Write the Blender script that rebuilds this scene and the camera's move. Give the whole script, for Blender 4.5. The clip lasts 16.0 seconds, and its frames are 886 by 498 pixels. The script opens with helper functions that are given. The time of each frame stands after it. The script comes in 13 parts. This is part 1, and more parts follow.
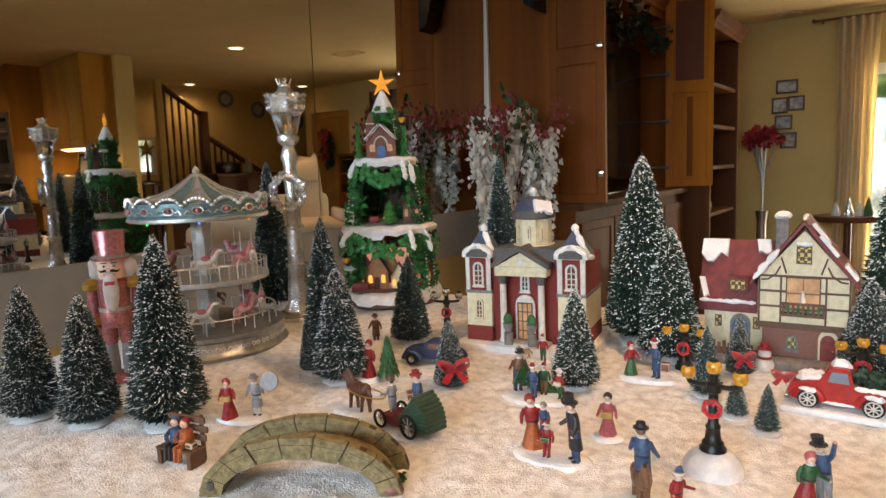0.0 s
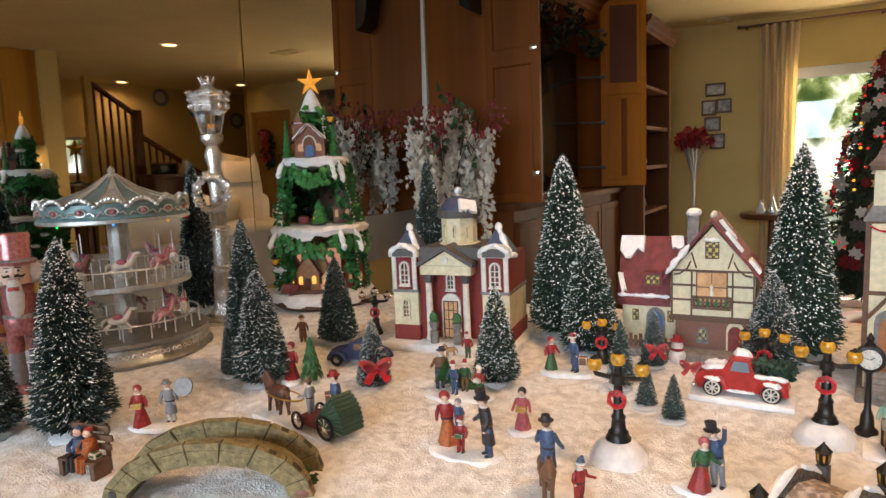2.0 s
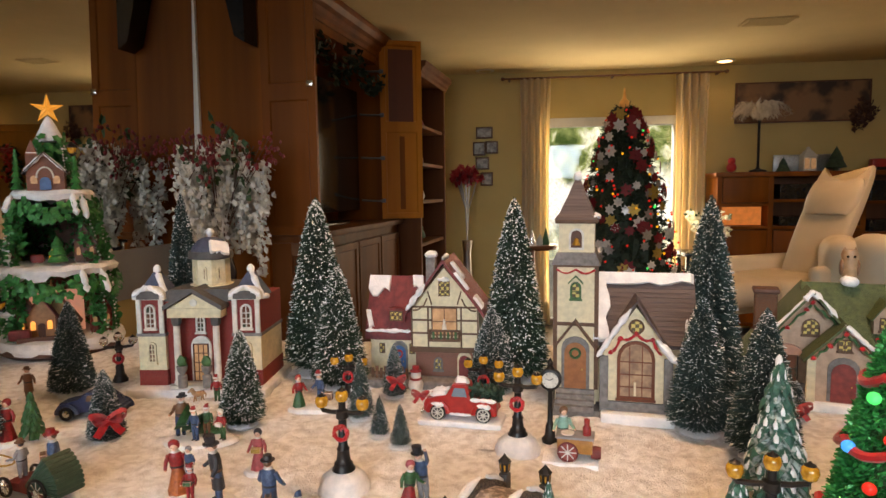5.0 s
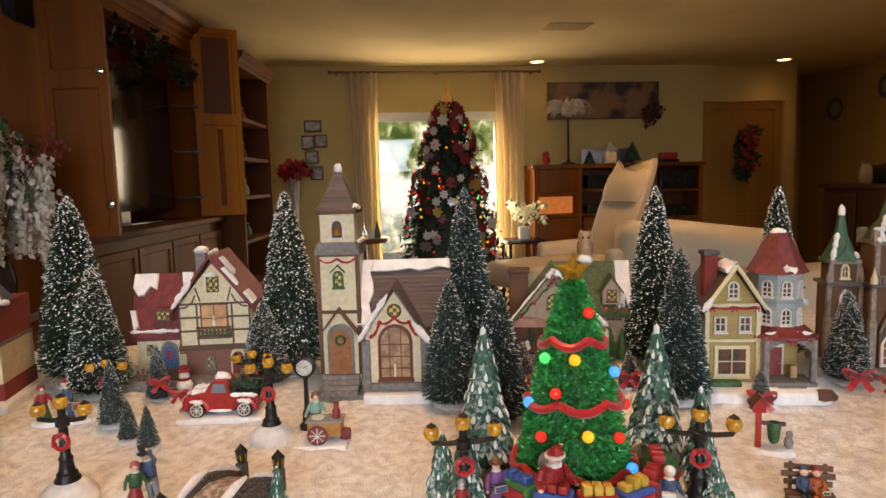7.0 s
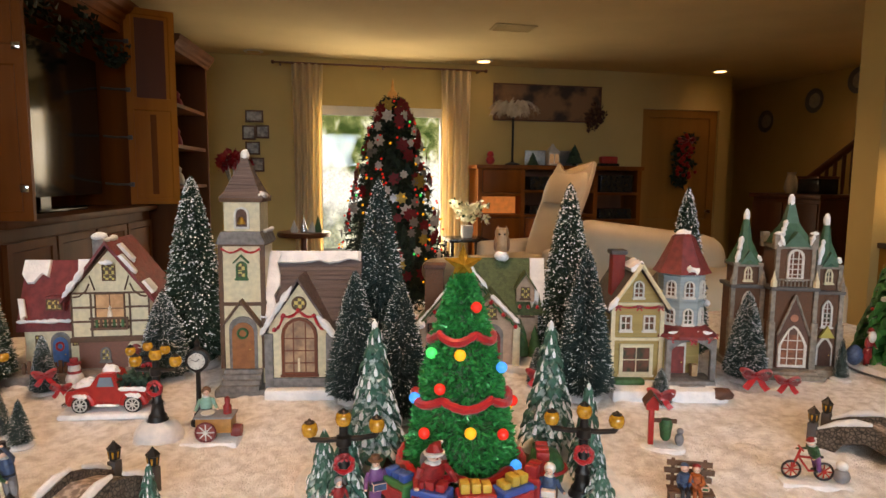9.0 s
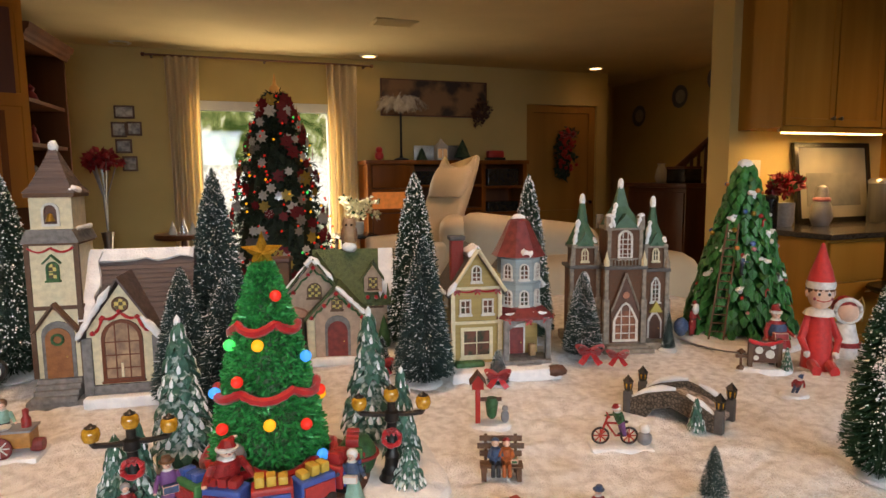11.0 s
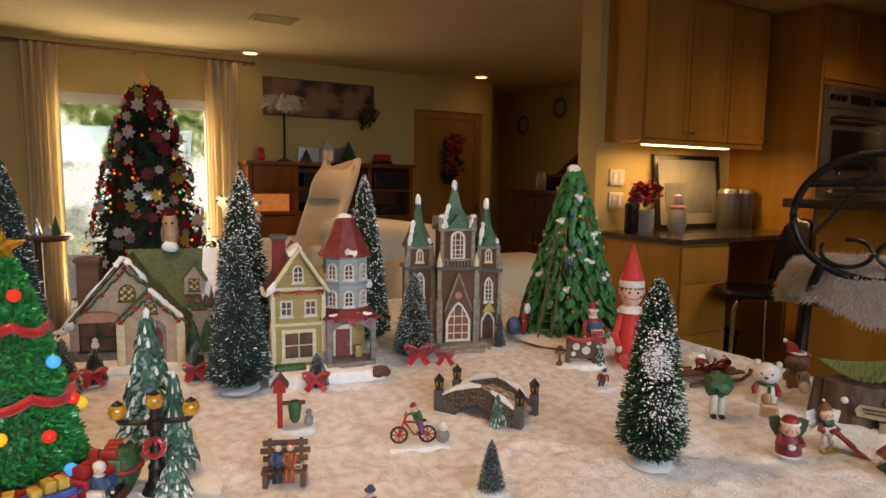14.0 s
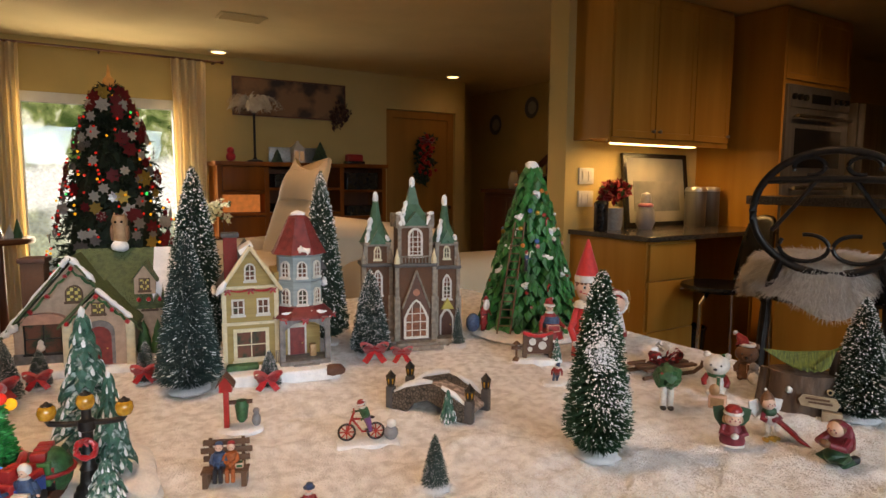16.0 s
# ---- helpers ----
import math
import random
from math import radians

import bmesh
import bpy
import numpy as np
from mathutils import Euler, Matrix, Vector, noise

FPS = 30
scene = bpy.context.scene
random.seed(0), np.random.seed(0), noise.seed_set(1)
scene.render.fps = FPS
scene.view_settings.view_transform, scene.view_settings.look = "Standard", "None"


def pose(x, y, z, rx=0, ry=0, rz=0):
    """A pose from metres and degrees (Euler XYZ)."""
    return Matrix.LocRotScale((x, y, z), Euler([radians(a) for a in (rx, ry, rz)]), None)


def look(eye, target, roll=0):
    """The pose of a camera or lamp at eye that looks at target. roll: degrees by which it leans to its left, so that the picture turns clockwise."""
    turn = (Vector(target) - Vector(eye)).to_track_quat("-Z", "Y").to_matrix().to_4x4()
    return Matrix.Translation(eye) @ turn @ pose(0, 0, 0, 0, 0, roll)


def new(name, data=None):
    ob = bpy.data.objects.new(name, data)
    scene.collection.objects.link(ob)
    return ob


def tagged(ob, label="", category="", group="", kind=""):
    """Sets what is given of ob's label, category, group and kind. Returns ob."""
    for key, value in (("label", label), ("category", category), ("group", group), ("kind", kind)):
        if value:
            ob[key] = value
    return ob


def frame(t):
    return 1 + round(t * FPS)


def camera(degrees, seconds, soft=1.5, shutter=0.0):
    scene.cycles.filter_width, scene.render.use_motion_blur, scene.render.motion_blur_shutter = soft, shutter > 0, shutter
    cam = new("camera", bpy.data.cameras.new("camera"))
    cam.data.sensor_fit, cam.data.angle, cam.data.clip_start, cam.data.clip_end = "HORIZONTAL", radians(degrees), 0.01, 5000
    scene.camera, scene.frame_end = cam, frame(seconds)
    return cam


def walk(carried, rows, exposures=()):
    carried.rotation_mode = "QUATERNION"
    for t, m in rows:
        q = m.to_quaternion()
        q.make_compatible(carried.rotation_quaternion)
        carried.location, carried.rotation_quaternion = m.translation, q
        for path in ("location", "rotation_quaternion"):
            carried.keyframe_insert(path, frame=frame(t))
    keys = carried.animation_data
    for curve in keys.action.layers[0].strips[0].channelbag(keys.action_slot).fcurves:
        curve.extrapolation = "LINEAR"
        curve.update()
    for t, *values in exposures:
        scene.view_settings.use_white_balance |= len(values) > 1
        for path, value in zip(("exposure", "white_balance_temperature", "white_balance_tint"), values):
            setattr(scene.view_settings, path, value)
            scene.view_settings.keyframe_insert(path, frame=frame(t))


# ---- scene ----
cam = camera(70.8, 16.0)
PATH = [
    (0, (0.03, 0.093, 1.294), (-0.998, 1.79, 1.043), -2.4),
    (0.5, (0.033, 0.093, 1.293), (-0.975, 1.802, 1.037), -2.2),
    (1, (0.037, 0.095, 1.292), (-0.953, 1.812, 1.019), -2.5),
    (1.5, (0.05, 0.104, 1.292), (-0.894, 1.847, 1.024), -2.5),
    (2, (0.064, 0.109, 1.291), (-0.817, 1.886, 1.034), -2.5),
    (2.5, (0.079, 0.115, 1.293), (-0.751, 1.917, 1.042), -2.9),
    (3, (0.097, 0.118, 1.297), (-0.651, 1.959, 1.072), -2.3),
    (3.2, (0.098, 0.114, 1.299), (-0.613, 1.971, 1.085), -2.1),
    (5.3, (0.167, 0.066, 1.318), (-0.003, 2.052, 1.147), -1.2),
    (5.5, (0.182, 0.058, 1.318), (0.068, 2.048, 1.163), -1.6),
    (6, (0.215, 0.055, 1.315), (0.233, 2.047, 1.142), -1.3),
    (6.5, (0.243, 0.055, 1.314), (0.363, 2.041, 1.109), -1.5),
    (7, (0.275, 0.057, 1.311), (0.506, 2.032, 1.096), -1.5),
    (7.5, (0.306, 0.054, 1.308), (0.605, 2.019, 1.09), -1.2),
    (8, (0.306, 0.057, 1.306), (0.622, 2.021, 1.101), 0.2),
    (8.5, (0.308, 0.057, 1.304), (0.626, 2.021, 1.099), 0.3),
    (9, (0.334, 0.065, 1.302), (0.728, 2.013, 1.079), 0.5),
    (9.5, (0.367, 0.073, 1.295), (0.88, 1.988, 1.037), 0.2),
    (10, (0.392, 0.06, 1.297), (0.983, 1.955, 1.051), -0.0),
    (10.2, (0.399, 0.055, 1.296), (1.005, 1.945, 1.052), -0.3),
    (12.3, (0.479, 0.029, 1.284), (1.329, 1.825, 1.059), 0.5),
    (12.5, (0.488, 0.024, 1.284), (1.354, 1.812, 1.05), 0.6),
    (13, (0.508, 0.019, 1.283), (1.44, 1.772, 1.041), 0.9),
    (13.5, (0.519, 0.012, 1.282), (1.49, 1.744, 1.041), 0.9),
    (14, (0.532, 0.01, 1.281), (1.524, 1.733, 1.063), 0.7),
    (14.5, (0.54, 0.007, 1.282), (1.537, 1.729, 1.08), 0.4),
    (15, (0.546, 0.005, 1.278), (1.551, 1.722, 1.073), 0.1),
    (15.5, (0.554, 0.002, 1.274), (1.579, 1.704, 1.048), 0.2),
    (16, (0.562, -0.005, 1.275), (1.618, 1.679, 1.059), 0.4),
]
walk(cam, [(t, look(eye, target, roll)) for t, eye, target, roll in PATH],
     [(0, 0.66, 6650, 12), (3.2, 0.58, 6850, 14), (5.3, 0.36, 7300, 17), (16, 0.17, 7050, 16)])

# ---- world, sun, large lights ----
world = bpy.data.worlds.new("world")
scene.world = world
world.use_nodes = True
wn = world.node_tree
sky = wn.nodes.new("ShaderNodeTexSky")
sky.sky_type, sky.sun_disc, sky.sun_elevation, sky.sun_rotation = "NISHITA", False, radians(29), radians(-50)
wn.links.new(sky.outputs[0], wn.nodes["Background"].inputs[0])
wn.nodes["Background"].inputs[1].default_value = 0.12

TABLE = 0.985
CEIL = 2.41
FAR = 6.12


def lamp(name, kind, m, energy, colour, size=0.1, size_y=None, angle=None, blend=0.6):
    data = bpy.data.lights.new(name, kind)
    data.energy, data.color = energy, colour
    if kind == "AREA":
        data.size = size
        if size_y:
            data.shape, data.size_y = "RECTANGLE", size_y
    elif kind == "SPOT":
        data.shadow_soft_size, data.spot_size, data.spot_blend = size, radians(angle), blend
    elif kind == "SUN":
        data.angle = radians(angle)
    else:
        data.shadow_soft_size = size
    ob = new(name, data)
    ob.matrix_world = m
    return ob


lamp("sun", "SUN", look((-4.2, 10.8, 5.1), (1.5, 6.1, 0.9)), 5.0, (1.0, 0.93, 0.8), angle=0.5)
# daylight of the sliding door, and of presumed, unseen windows behind the camera
lamp("window_daylight", "AREA", look((0.96, 6.05, 1.1), (0.96, 3.0, 1.25)), 30, (1.0, 0.86, 0.62), 1.2, 1.7)
# added cool fill for the village; wall_back has no opening
lamp("presumed_rear_daylight", "AREA", look((0.0, -2.8, 1.95), (0.2, 0.45, 0.64)), 33, (0.70, 0.86, 1.0), 5.4, 0.8).data.spread = radians(68)
# recessed ceiling lights: place and power
# most away from y 5.9 are added, unseen, to brighten village, stool, kitchen, hall
CANS = [(1.89, 5.9, 0.8), (4.34, 5.84, 1.5), (-0.2, 5.95, 0), (-0.32, 3.5, 2.5), (0.36, 0.85, 36), (-0.55, 1.75, 9), (2.35, 0.95, 10), (4.45, 1.3, 40), (2.2, 3.6, 36), (5.1, 4.55, 9), (0.45, -0.32, 12), (-0.75, -0.15, 4), (1.25, -0.25, 0)]
for cx, cy, power in CANS:
    if power:
        lamp("ceiling_lamp", "SPOT", pose(cx, cy, CEIL - 0.03), power, (1.0, 0.615, 0.33), 0.05, angle=165 if cx > 4.4 else 135, blend=0.8)

# ---- materials ----


def mat(name, colour, rough=0.6, metal=0.0, second=None, scale=40.0, bump=0.0, bscale=None, detail=6.0, coords="Object", emit=None, power=0.0,
        spec=0.5, stretch=(1, 1, 1), sharp=(0.35, 0.65), sheen=0.0, coat=0.0, depth=0.004):
    m = bpy.data.materials.new(name)
    m.use_nodes = True
    t = m.node_tree
    b = t.nodes["Principled BSDF"]
    b.inputs["Roughness"].default_value, b.inputs["Metallic"].default_value = rough, metal
    b.inputs["Specular IOR Level"].default_value = spec
    b.inputs["Sheen Weight"].default_value = sheen
    b.inputs["Coat Weight"].default_value = coat
    second = second or tuple(c * 0.78 for c in colour)
    tc = t.nodes.new("ShaderNodeTexCoord")
    mp = t.nodes.new("ShaderNodeMapping")
    mp.inputs["Scale"].default_value = stretch
    t.links.new(tc.outputs[coords], mp.inputs[0])
    n = t.nodes.new("ShaderNodeTexNoise")
    n.inputs["Scale"].default_value, n.inputs["Detail"].default_value = scale, detail
    t.links.new(mp.outputs[0], n.inputs["Vector"])
    r = t.nodes.new("ShaderNodeValToRGB")
    r.color_ramp.elements[0].position, r.color_ramp.elements[1].position = sharp
    r.color_ramp.elements[0].color, r.color_ramp.elements[1].color = (*second, 1), (*colour, 1)
    t.links.new(n.outputs["Fac"], r.inputs[0])
    t.links.new(r.outputs[0], b.inputs["Base Color"])
    if bump:
        n2 = t.nodes.new("ShaderNodeTexNoise")
        n2.inputs["Scale"].default_value, n2.inputs["Detail"].default_value = bscale or scale * 3, 5
        t.links.new(mp.outputs[0], n2.inputs["Vector"])
        bp = t.nodes.new("ShaderNodeBump")
        bp.inputs["Strength"].default_value, bp.inputs["Distance"].default_value = bump, depth
        t.links.new(n2.outputs["Fac"], bp.inputs["Height"])
        t.links.new(bp.outputs[0], b.inputs["Normal"])
    if emit:
        b.inputs["Emission Color"].default_value, b.inputs["Emission Strength"].default_value = (*emit, 1), power
    return m


def glitter(name, colour, dark, scale=900.0, rough=0.25, metal=0.5):
    """Glitter: small flakes, each tilted its own way."""
    m = mat(name, colour, rough, metal, dark, scale / 6)
    t = m.node_tree
    v = t.nodes.new("ShaderNodeTexVoronoi")
    v.inputs["Scale"].default_value = scale
    tc = t.nodes.new("ShaderNodeTexCoord")
    t.links.new(tc.outputs["Object"], v.inputs["Vector"])
    bp = t.nodes.new("ShaderNodeBump")
    bp.inputs["Strength"].default_value, bp.inputs["Distance"].default_value = 1.0, 0.01
    t.links.new(v.outputs["Color"], bp.inputs["Height"])
    t.links.new(bp.outputs[0], t.nodes["Principled BSDF"].inputs["Normal"])
    return m


def wood(name, light, dark, rough=0.4, scale=6.0, along=(1, 1, 0.08), coat=0.03):
    return mat(name, light, rough, 0, dark, scale, 0.08, scale * 4, 8, stretch=along, sharp=(0.3, 0.7), coat=coat)


def plain_glass(name, tint=(0.9, 0.95, 0.95), rough=0.02):
    m = mat(name, tint, rough)
    m.node_tree.nodes["Principled BSDF"].inputs["Transmission Weight"].default_value = 1.0
    return m


wall_paint = mat("wall_paint", (0.60, 0.455, 0.18), 0.9, second=(0.55, 0.415, 0.16), scale=2.5, bump=0.15, bscale=180)
ceiling_paint = mat("ceiling_paint", (0.70, 0.555, 0.29), 0.95, second=(0.65, 0.515, 0.265), scale=3, bump=0.25, bscale=120)
floor_wood = wood("floor_wood", (0.30, 0.22, 0.15), (0.20, 0.14, 0.09), 0.35, 3, (1, 0.1, 1))
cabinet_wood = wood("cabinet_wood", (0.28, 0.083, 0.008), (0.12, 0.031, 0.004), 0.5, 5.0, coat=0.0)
# brighter copy of cabinet_wood, with daylight put into its colour
lit_cabinet_wood = wood("lit_cabinet_wood", (0.56, 0.21, 0.02), (0.32, 0.10, 0.010), 0.4, coat=0.03)
dark_wood = wood("dark_wood", (0.16, 0.055, 0.022), (0.08, 0.026, 0.012), 0.35)
maple = wood("maple_wood", (0.58, 0.30, 0.058), (0.42, 0.195, 0.03), 0.35)
walnut = wood("walnut_wood", (0.17, 0.056, 0.013), (0.09, 0.028, 0.008), 0.55)
door_wood = wood("door_wood", (0.40, 0.19, 0.035), (0.30, 0.135, 0.024), 0.45)
for timber_mat in (cabinet_wood, lit_cabinet_wood, walnut, maple):
    timber_mat.node_tree.nodes["Principled BSDF"].inputs["Specular IOR Level"].default_value = 0.2
mirror_mat = mat("mirror_silver", (0.86, 0.87, 0.85), 0.015, 1.0, (0.85, 0.86, 0.84), 2)
white_paint = mat("white_paint", (0.78, 0.76, 0.70), 0.5, second=(0.72, 0.70, 0.64), scale=12)
black_metal = mat("black_metal", (0.02, 0.02, 0.02), 0.4, 0.6, (0.035, 0.03, 0.028), 60, 0.2)
black_plastic = mat("black_plastic", (0.015, 0.015, 0.016), 0.25)
steel = mat("brushed_steel", (0.55, 0.54, 0.52), 0.3, 1.0, (0.42, 0.41, 0.40), 30, stretch=(1, 1, 0.05))
dull_steel = mat("dull_steel", (0.20, 0.195, 0.185), 0.4, 0.55, (0.15, 0.145, 0.14), 30, stretch=(1, 1, 0.05))
chrome = mat("chrome", (0.8, 0.8, 0.8), 0.12, 1.0)
snow_mat = mat("snow_blanket", (0.93, 0.93, 0.93), 0.95, second=(0.62, 0.60, 0.59), scale=75, bump=1.0, bscale=420, detail=12, sheen=0.4, depth=0.004, sharp=(0.3, 0.6))
snow_paint = mat("snow_paint", (0.88, 0.89, 0.90), 0.75, second=(0.72, 0.74, 0.77), scale=60, bump=0.5, bscale=300)
glow_warm = mat("warm_lamp_glow", (1, 0.8, 0.5), 0.5, emit=(1.0, 0.66, 0.28), power=4)
leather = mat("cream_leather", (0.62, 0.50, 0.34), 0.5, second=(0.56, 0.45, 0.30), scale=6, bump=0.2, bscale=160)
curtain_cloth = mat("curtain_cloth", (0.86, 0.77, 0.57), 0.9, second=(0.80, 0.70, 0.51), scale=200, bump=0.2, bscale=600, sheen=0.2)


def let_light_through(m, colour, share):
    """Adds a share of light that passes through a thin cloth or petal."""
    t = m.node_tree
    sheer = t.nodes.new("ShaderNodeBsdfTranslucent")
    sheer.inputs[0].default_value = (*colour, 1)
    mix = t.nodes.new("ShaderNodeMixShader")
    mix.inputs[0].default_value = share
    t.links.new(t.nodes["Principled BSDF"].outputs[0], mix.inputs[1])
    t.links.new(sheer.outputs[0], mix.inputs[2])
    t.links.new(mix.outputs[0], t.nodes["Material Output"].inputs[0])
    return m


let_light_through(curtain_cloth, (0.90, 0.77, 0.50), 0.5)
sunlit_petal = let_light_through(mat("sunlit_petal", (0.88, 0.86, 0.74), 0.8, second=(0.8, 0.78, 0.62), scale=30), (0.92, 0.9, 0.7), 0.6)
bristle_green = mat("bristle_green", (0.035, 0.080, 0.048), 0.6, second=(0.014, 0.036, 0.024), scale=40)
bristle_blue = mat("bristle_blue_green", (0.050, 0.092, 0.084), 0.6, second=(0.020, 0.045, 0.042), scale=40)
fleck_white = mat("snow_fleck", (0.90, 0.91, 0.92), 0.8, second=(0.82, 0.84, 0.86), scale=200)
red_paint = mat("red_paint", (0.42, 0.025, 0.02), 0.35, second=(0.33, 0.018, 0.016), scale=90)
red_cloth = mat("red_ribbon", (0.54, 0.012, 0.018), 0.33, second=(0.36, 0.008, 0.012), scale=120, sheen=0.3)

# ---- mesh helpers ----


def mesh_ob(name, bm, materials, parent=None, label="", smooth=False):
    me = bpy.data.meshes.new(name)
    bmesh.ops.recalc_face_normals(bm, faces=bm.faces)
    bm.to_mesh(me)
    bm.free()
    for m in materials if isinstance(materials, (list, tuple)) else [materials]:
        me.materials.append(m)
    if smooth:
        me.polygons.foreach_set("use_smooth", [True] * len(me.polygons))
        me.set_sharp_from_angle(angle=radians(40))
    ob = new(name, me)
    ob.parent = parent
    if label:
        ob["label"] = label
    return ob


def part(name, bm, material, parent, label="", smooth=True):
    return mesh_ob(name, bm, material, parent, label, smooth)


def pieces(name, bm, material, parent, smooth=True):
    """Every loose piece of bm becomes a part of its own."""
    left = set(bm.verts)
    while left:
        seed = left.pop()
        found, queue = {seed}, [seed]
        while queue:
            for e in queue.pop().link_edges:
                for v in e.verts:
                    if v in left:
                        left.discard(v)
                        found.add(v)
                        queue.append(v)
        one = new_bm()
        order = {v: one.verts.new(v.co) for v in bm.verts if v in found}
        for f in bm.faces:
            if f.verts[0] in found:
                one.faces.new([order[v] for v in f.verts])
        mesh_ob(name, one, material, parent, "", smooth)
    bm.free()


def thing(name, m, label, category, group="", kind=""):
    ob = new(name)
    ob.empty_display_size = 0.02
    ob.matrix_world = m
    return tagged(ob, label, category, group, kind)


def box(bm, x0, y0, z0, x1, y1, z1, m=None, bevel=0.0, mi=0):
    vs = [bm.verts.new(v) for v in ((x0, y0, z0), (x1, y0, z0), (x1, y1, z0), (x0, y1, z0), (x0, y0, z1), (x1, y0, z1), (x1, y1, z1), (x0, y1, z1))]
    fs = [bm.faces.new([vs[i] for i in f]) for f in ((0, 3, 2, 1), (4, 5, 6, 7), (0, 1, 5, 4), (1, 2, 6, 5), (2, 3, 7, 6), (3, 0, 4, 7))]
    for f in fs:
        f.material_index = mi
    if bevel:
        es = list({e for f in fs for e in f.edges})
        out = bmesh.ops.bevel(bm, geom=es, offset=bevel, segments=2, affect="EDGES", profile=0.5)
        vs = [v for v in out["verts"]] + [v for v in vs if v.is_valid]
    if m is not None:
        bmesh.ops.transform(bm, matrix=m, verts=list({v for v in vs if v.is_valid}))
    return bm


def rod(bm, p0, p1, r0, r1=None, n=10, caps=True, mi=0):
    p0, p1 = Vector(p0), Vector(p1)
    r1 = r0 if r1 is None else r1
    q = (p1 - p0).to_track_quat("Z", "Y")
    a = [bm.verts.new(p0 + q @ Vector((r0 * math.cos(2 * math.pi * i / n), r0 * math.sin(2 * math.pi * i / n), 0))) for i in range(n)]
    b = [bm.verts.new(p1 + q @ Vector((max(r1, 1e-5) * math.cos(2 * math.pi * i / n), max(r1, 1e-5) * math.sin(2 * math.pi * i / n), 0))) for i in range(n)]
    fs = [bm.faces.new((a[i], a[(i + 1) % n], b[(i + 1) % n], b[i])) for i in range(n)]
    if caps:
        fs += [bm.faces.new(a[::-1]), bm.faces.new(b)]
    for f in fs:
        f.material_index = mi
    return bm


def tube(bm, pts, r, n=8, mi=0, closed=False):
    pts = [Vector(p) for p in pts]
    rings = []
    k = len(pts)
    for i, p in enumerate(pts):
        d = (pts[(i + 1) % k] - pts[i - 1]) if closed else (pts[min(i + 1, k - 1)] - pts[max(i - 1, 0)])
        q = d.to_track_quat("Z", "Y")
        rr = r[i] if isinstance(r, (list, tuple)) else r
        rings.append([bm.verts.new(p + q @ Vector((rr * math.cos(2 * math.pi * j / n), rr * math.sin(2 * math.pi * j / n), 0))) for j in range(n)])
    for i in range(k if closed else k - 1):
        a, b = rings[i], rings[(i + 1) % k]
        for j in range(n):
            bm.faces.new((a[j], a[(j + 1) % n], b[(j + 1) % n], b[j])).material_index = mi
    if not closed:
        bm.faces.new(rings[0][::-1]).material_index = mi
        bm.faces.new(rings[-1]).material_index = mi
    return bm


def lathe(bm, profile, n=24, at=(0, 0, 0), mi=0, m=None, start=0.0, squash=1.0):
    at = Vector(at)
    rings = []
    for r, z in profile:
        rings.append([bm.verts.new(at + Vector((max(r, 1e-5) * math.cos(start + 2 * math.pi * i / n), squash * max(r, 1e-5) * math.sin(start + 2 * math.pi * i / n), z))) for i in range(n)])
    for a, b in zip(rings, rings[1:]):
        for i in range(n):
            bm.faces.new((a[i], a[(i + 1) % n], b[(i + 1) % n], b[i])).material_index = mi
    bm.faces.new(rings[0][::-1]).material_index = mi
    bm.faces.new(rings[-1]).material_index = mi
    if m is not None:
        bmesh.ops.transform(bm, matrix=m, verts=[v for ring in rings for v in ring])
    return bm


def ball(bm, c, r, sub=2, mi=0, scale=(1, 1, 1), jitter=0.0):
    out = bmesh.ops.create_icosphere(bm, subdivisions=sub, radius=1.0)
    c = Vector(c)
    for v in out["verts"]:
        d = v.co.copy()
        k = r * (1 + (random.uniform(-jitter, jitter) if jitter else 0))
        v.co = c + Vector((d.x * scale[0], d.y * scale[1], d.z * scale[2])) * k
        for f in v.link_faces:
            f.material_index = mi
    return bm


def slab(bm, pts, y0, y1, mi=0, m=None):
    """An outline in x and z, drawn out from y0 to y1."""
    a = [bm.verts.new((x, y0, z)) for x, z in pts]
    b = [bm.verts.new((x, y1, z)) for x, z in pts]
    k = len(pts)
    fs = [bm.faces.new(a), bm.faces.new(b[::-1])] + [bm.faces.new((a[i], b[i], b[(i + 1) % k], a[(i + 1) % k])) for i in range(k)]
    for f in fs:
        f.material_index = mi
    if m is not None:
        bmesh.ops.transform(bm, matrix=m, verts=a + b)
    return bm


def arch(x0, x1, z0, z1, pointed=False, n=8):
    """The outline of an arched opening, feet at z0, crown at z1."""
    w = (x1 - x0) / 2
    c = (x0 + x1) / 2
    rise = min(w * (1.5 if pointed else 1.0), (z1 - z0) * 0.6)
    pts = [(x0, z0), (x1, z0)]
    for i in range(n + 1):
        a = math.pi * i / n
        if pointed:
            u = 1 - 2 * i / n
            pts.append((c + w * u, z1 - rise * abs(u) ** 1.6))
        else:
            pts.append((c + w * math.cos(a), z1 - rise + rise * math.sin(a)))
    return pts


def new_bm():
    return bmesh.new()

# ---- the room ----


def structure(name, bm, material, smooth=False):
    return tagged(mesh_ob(name, bm, material, None, "", smooth), kind="structure")


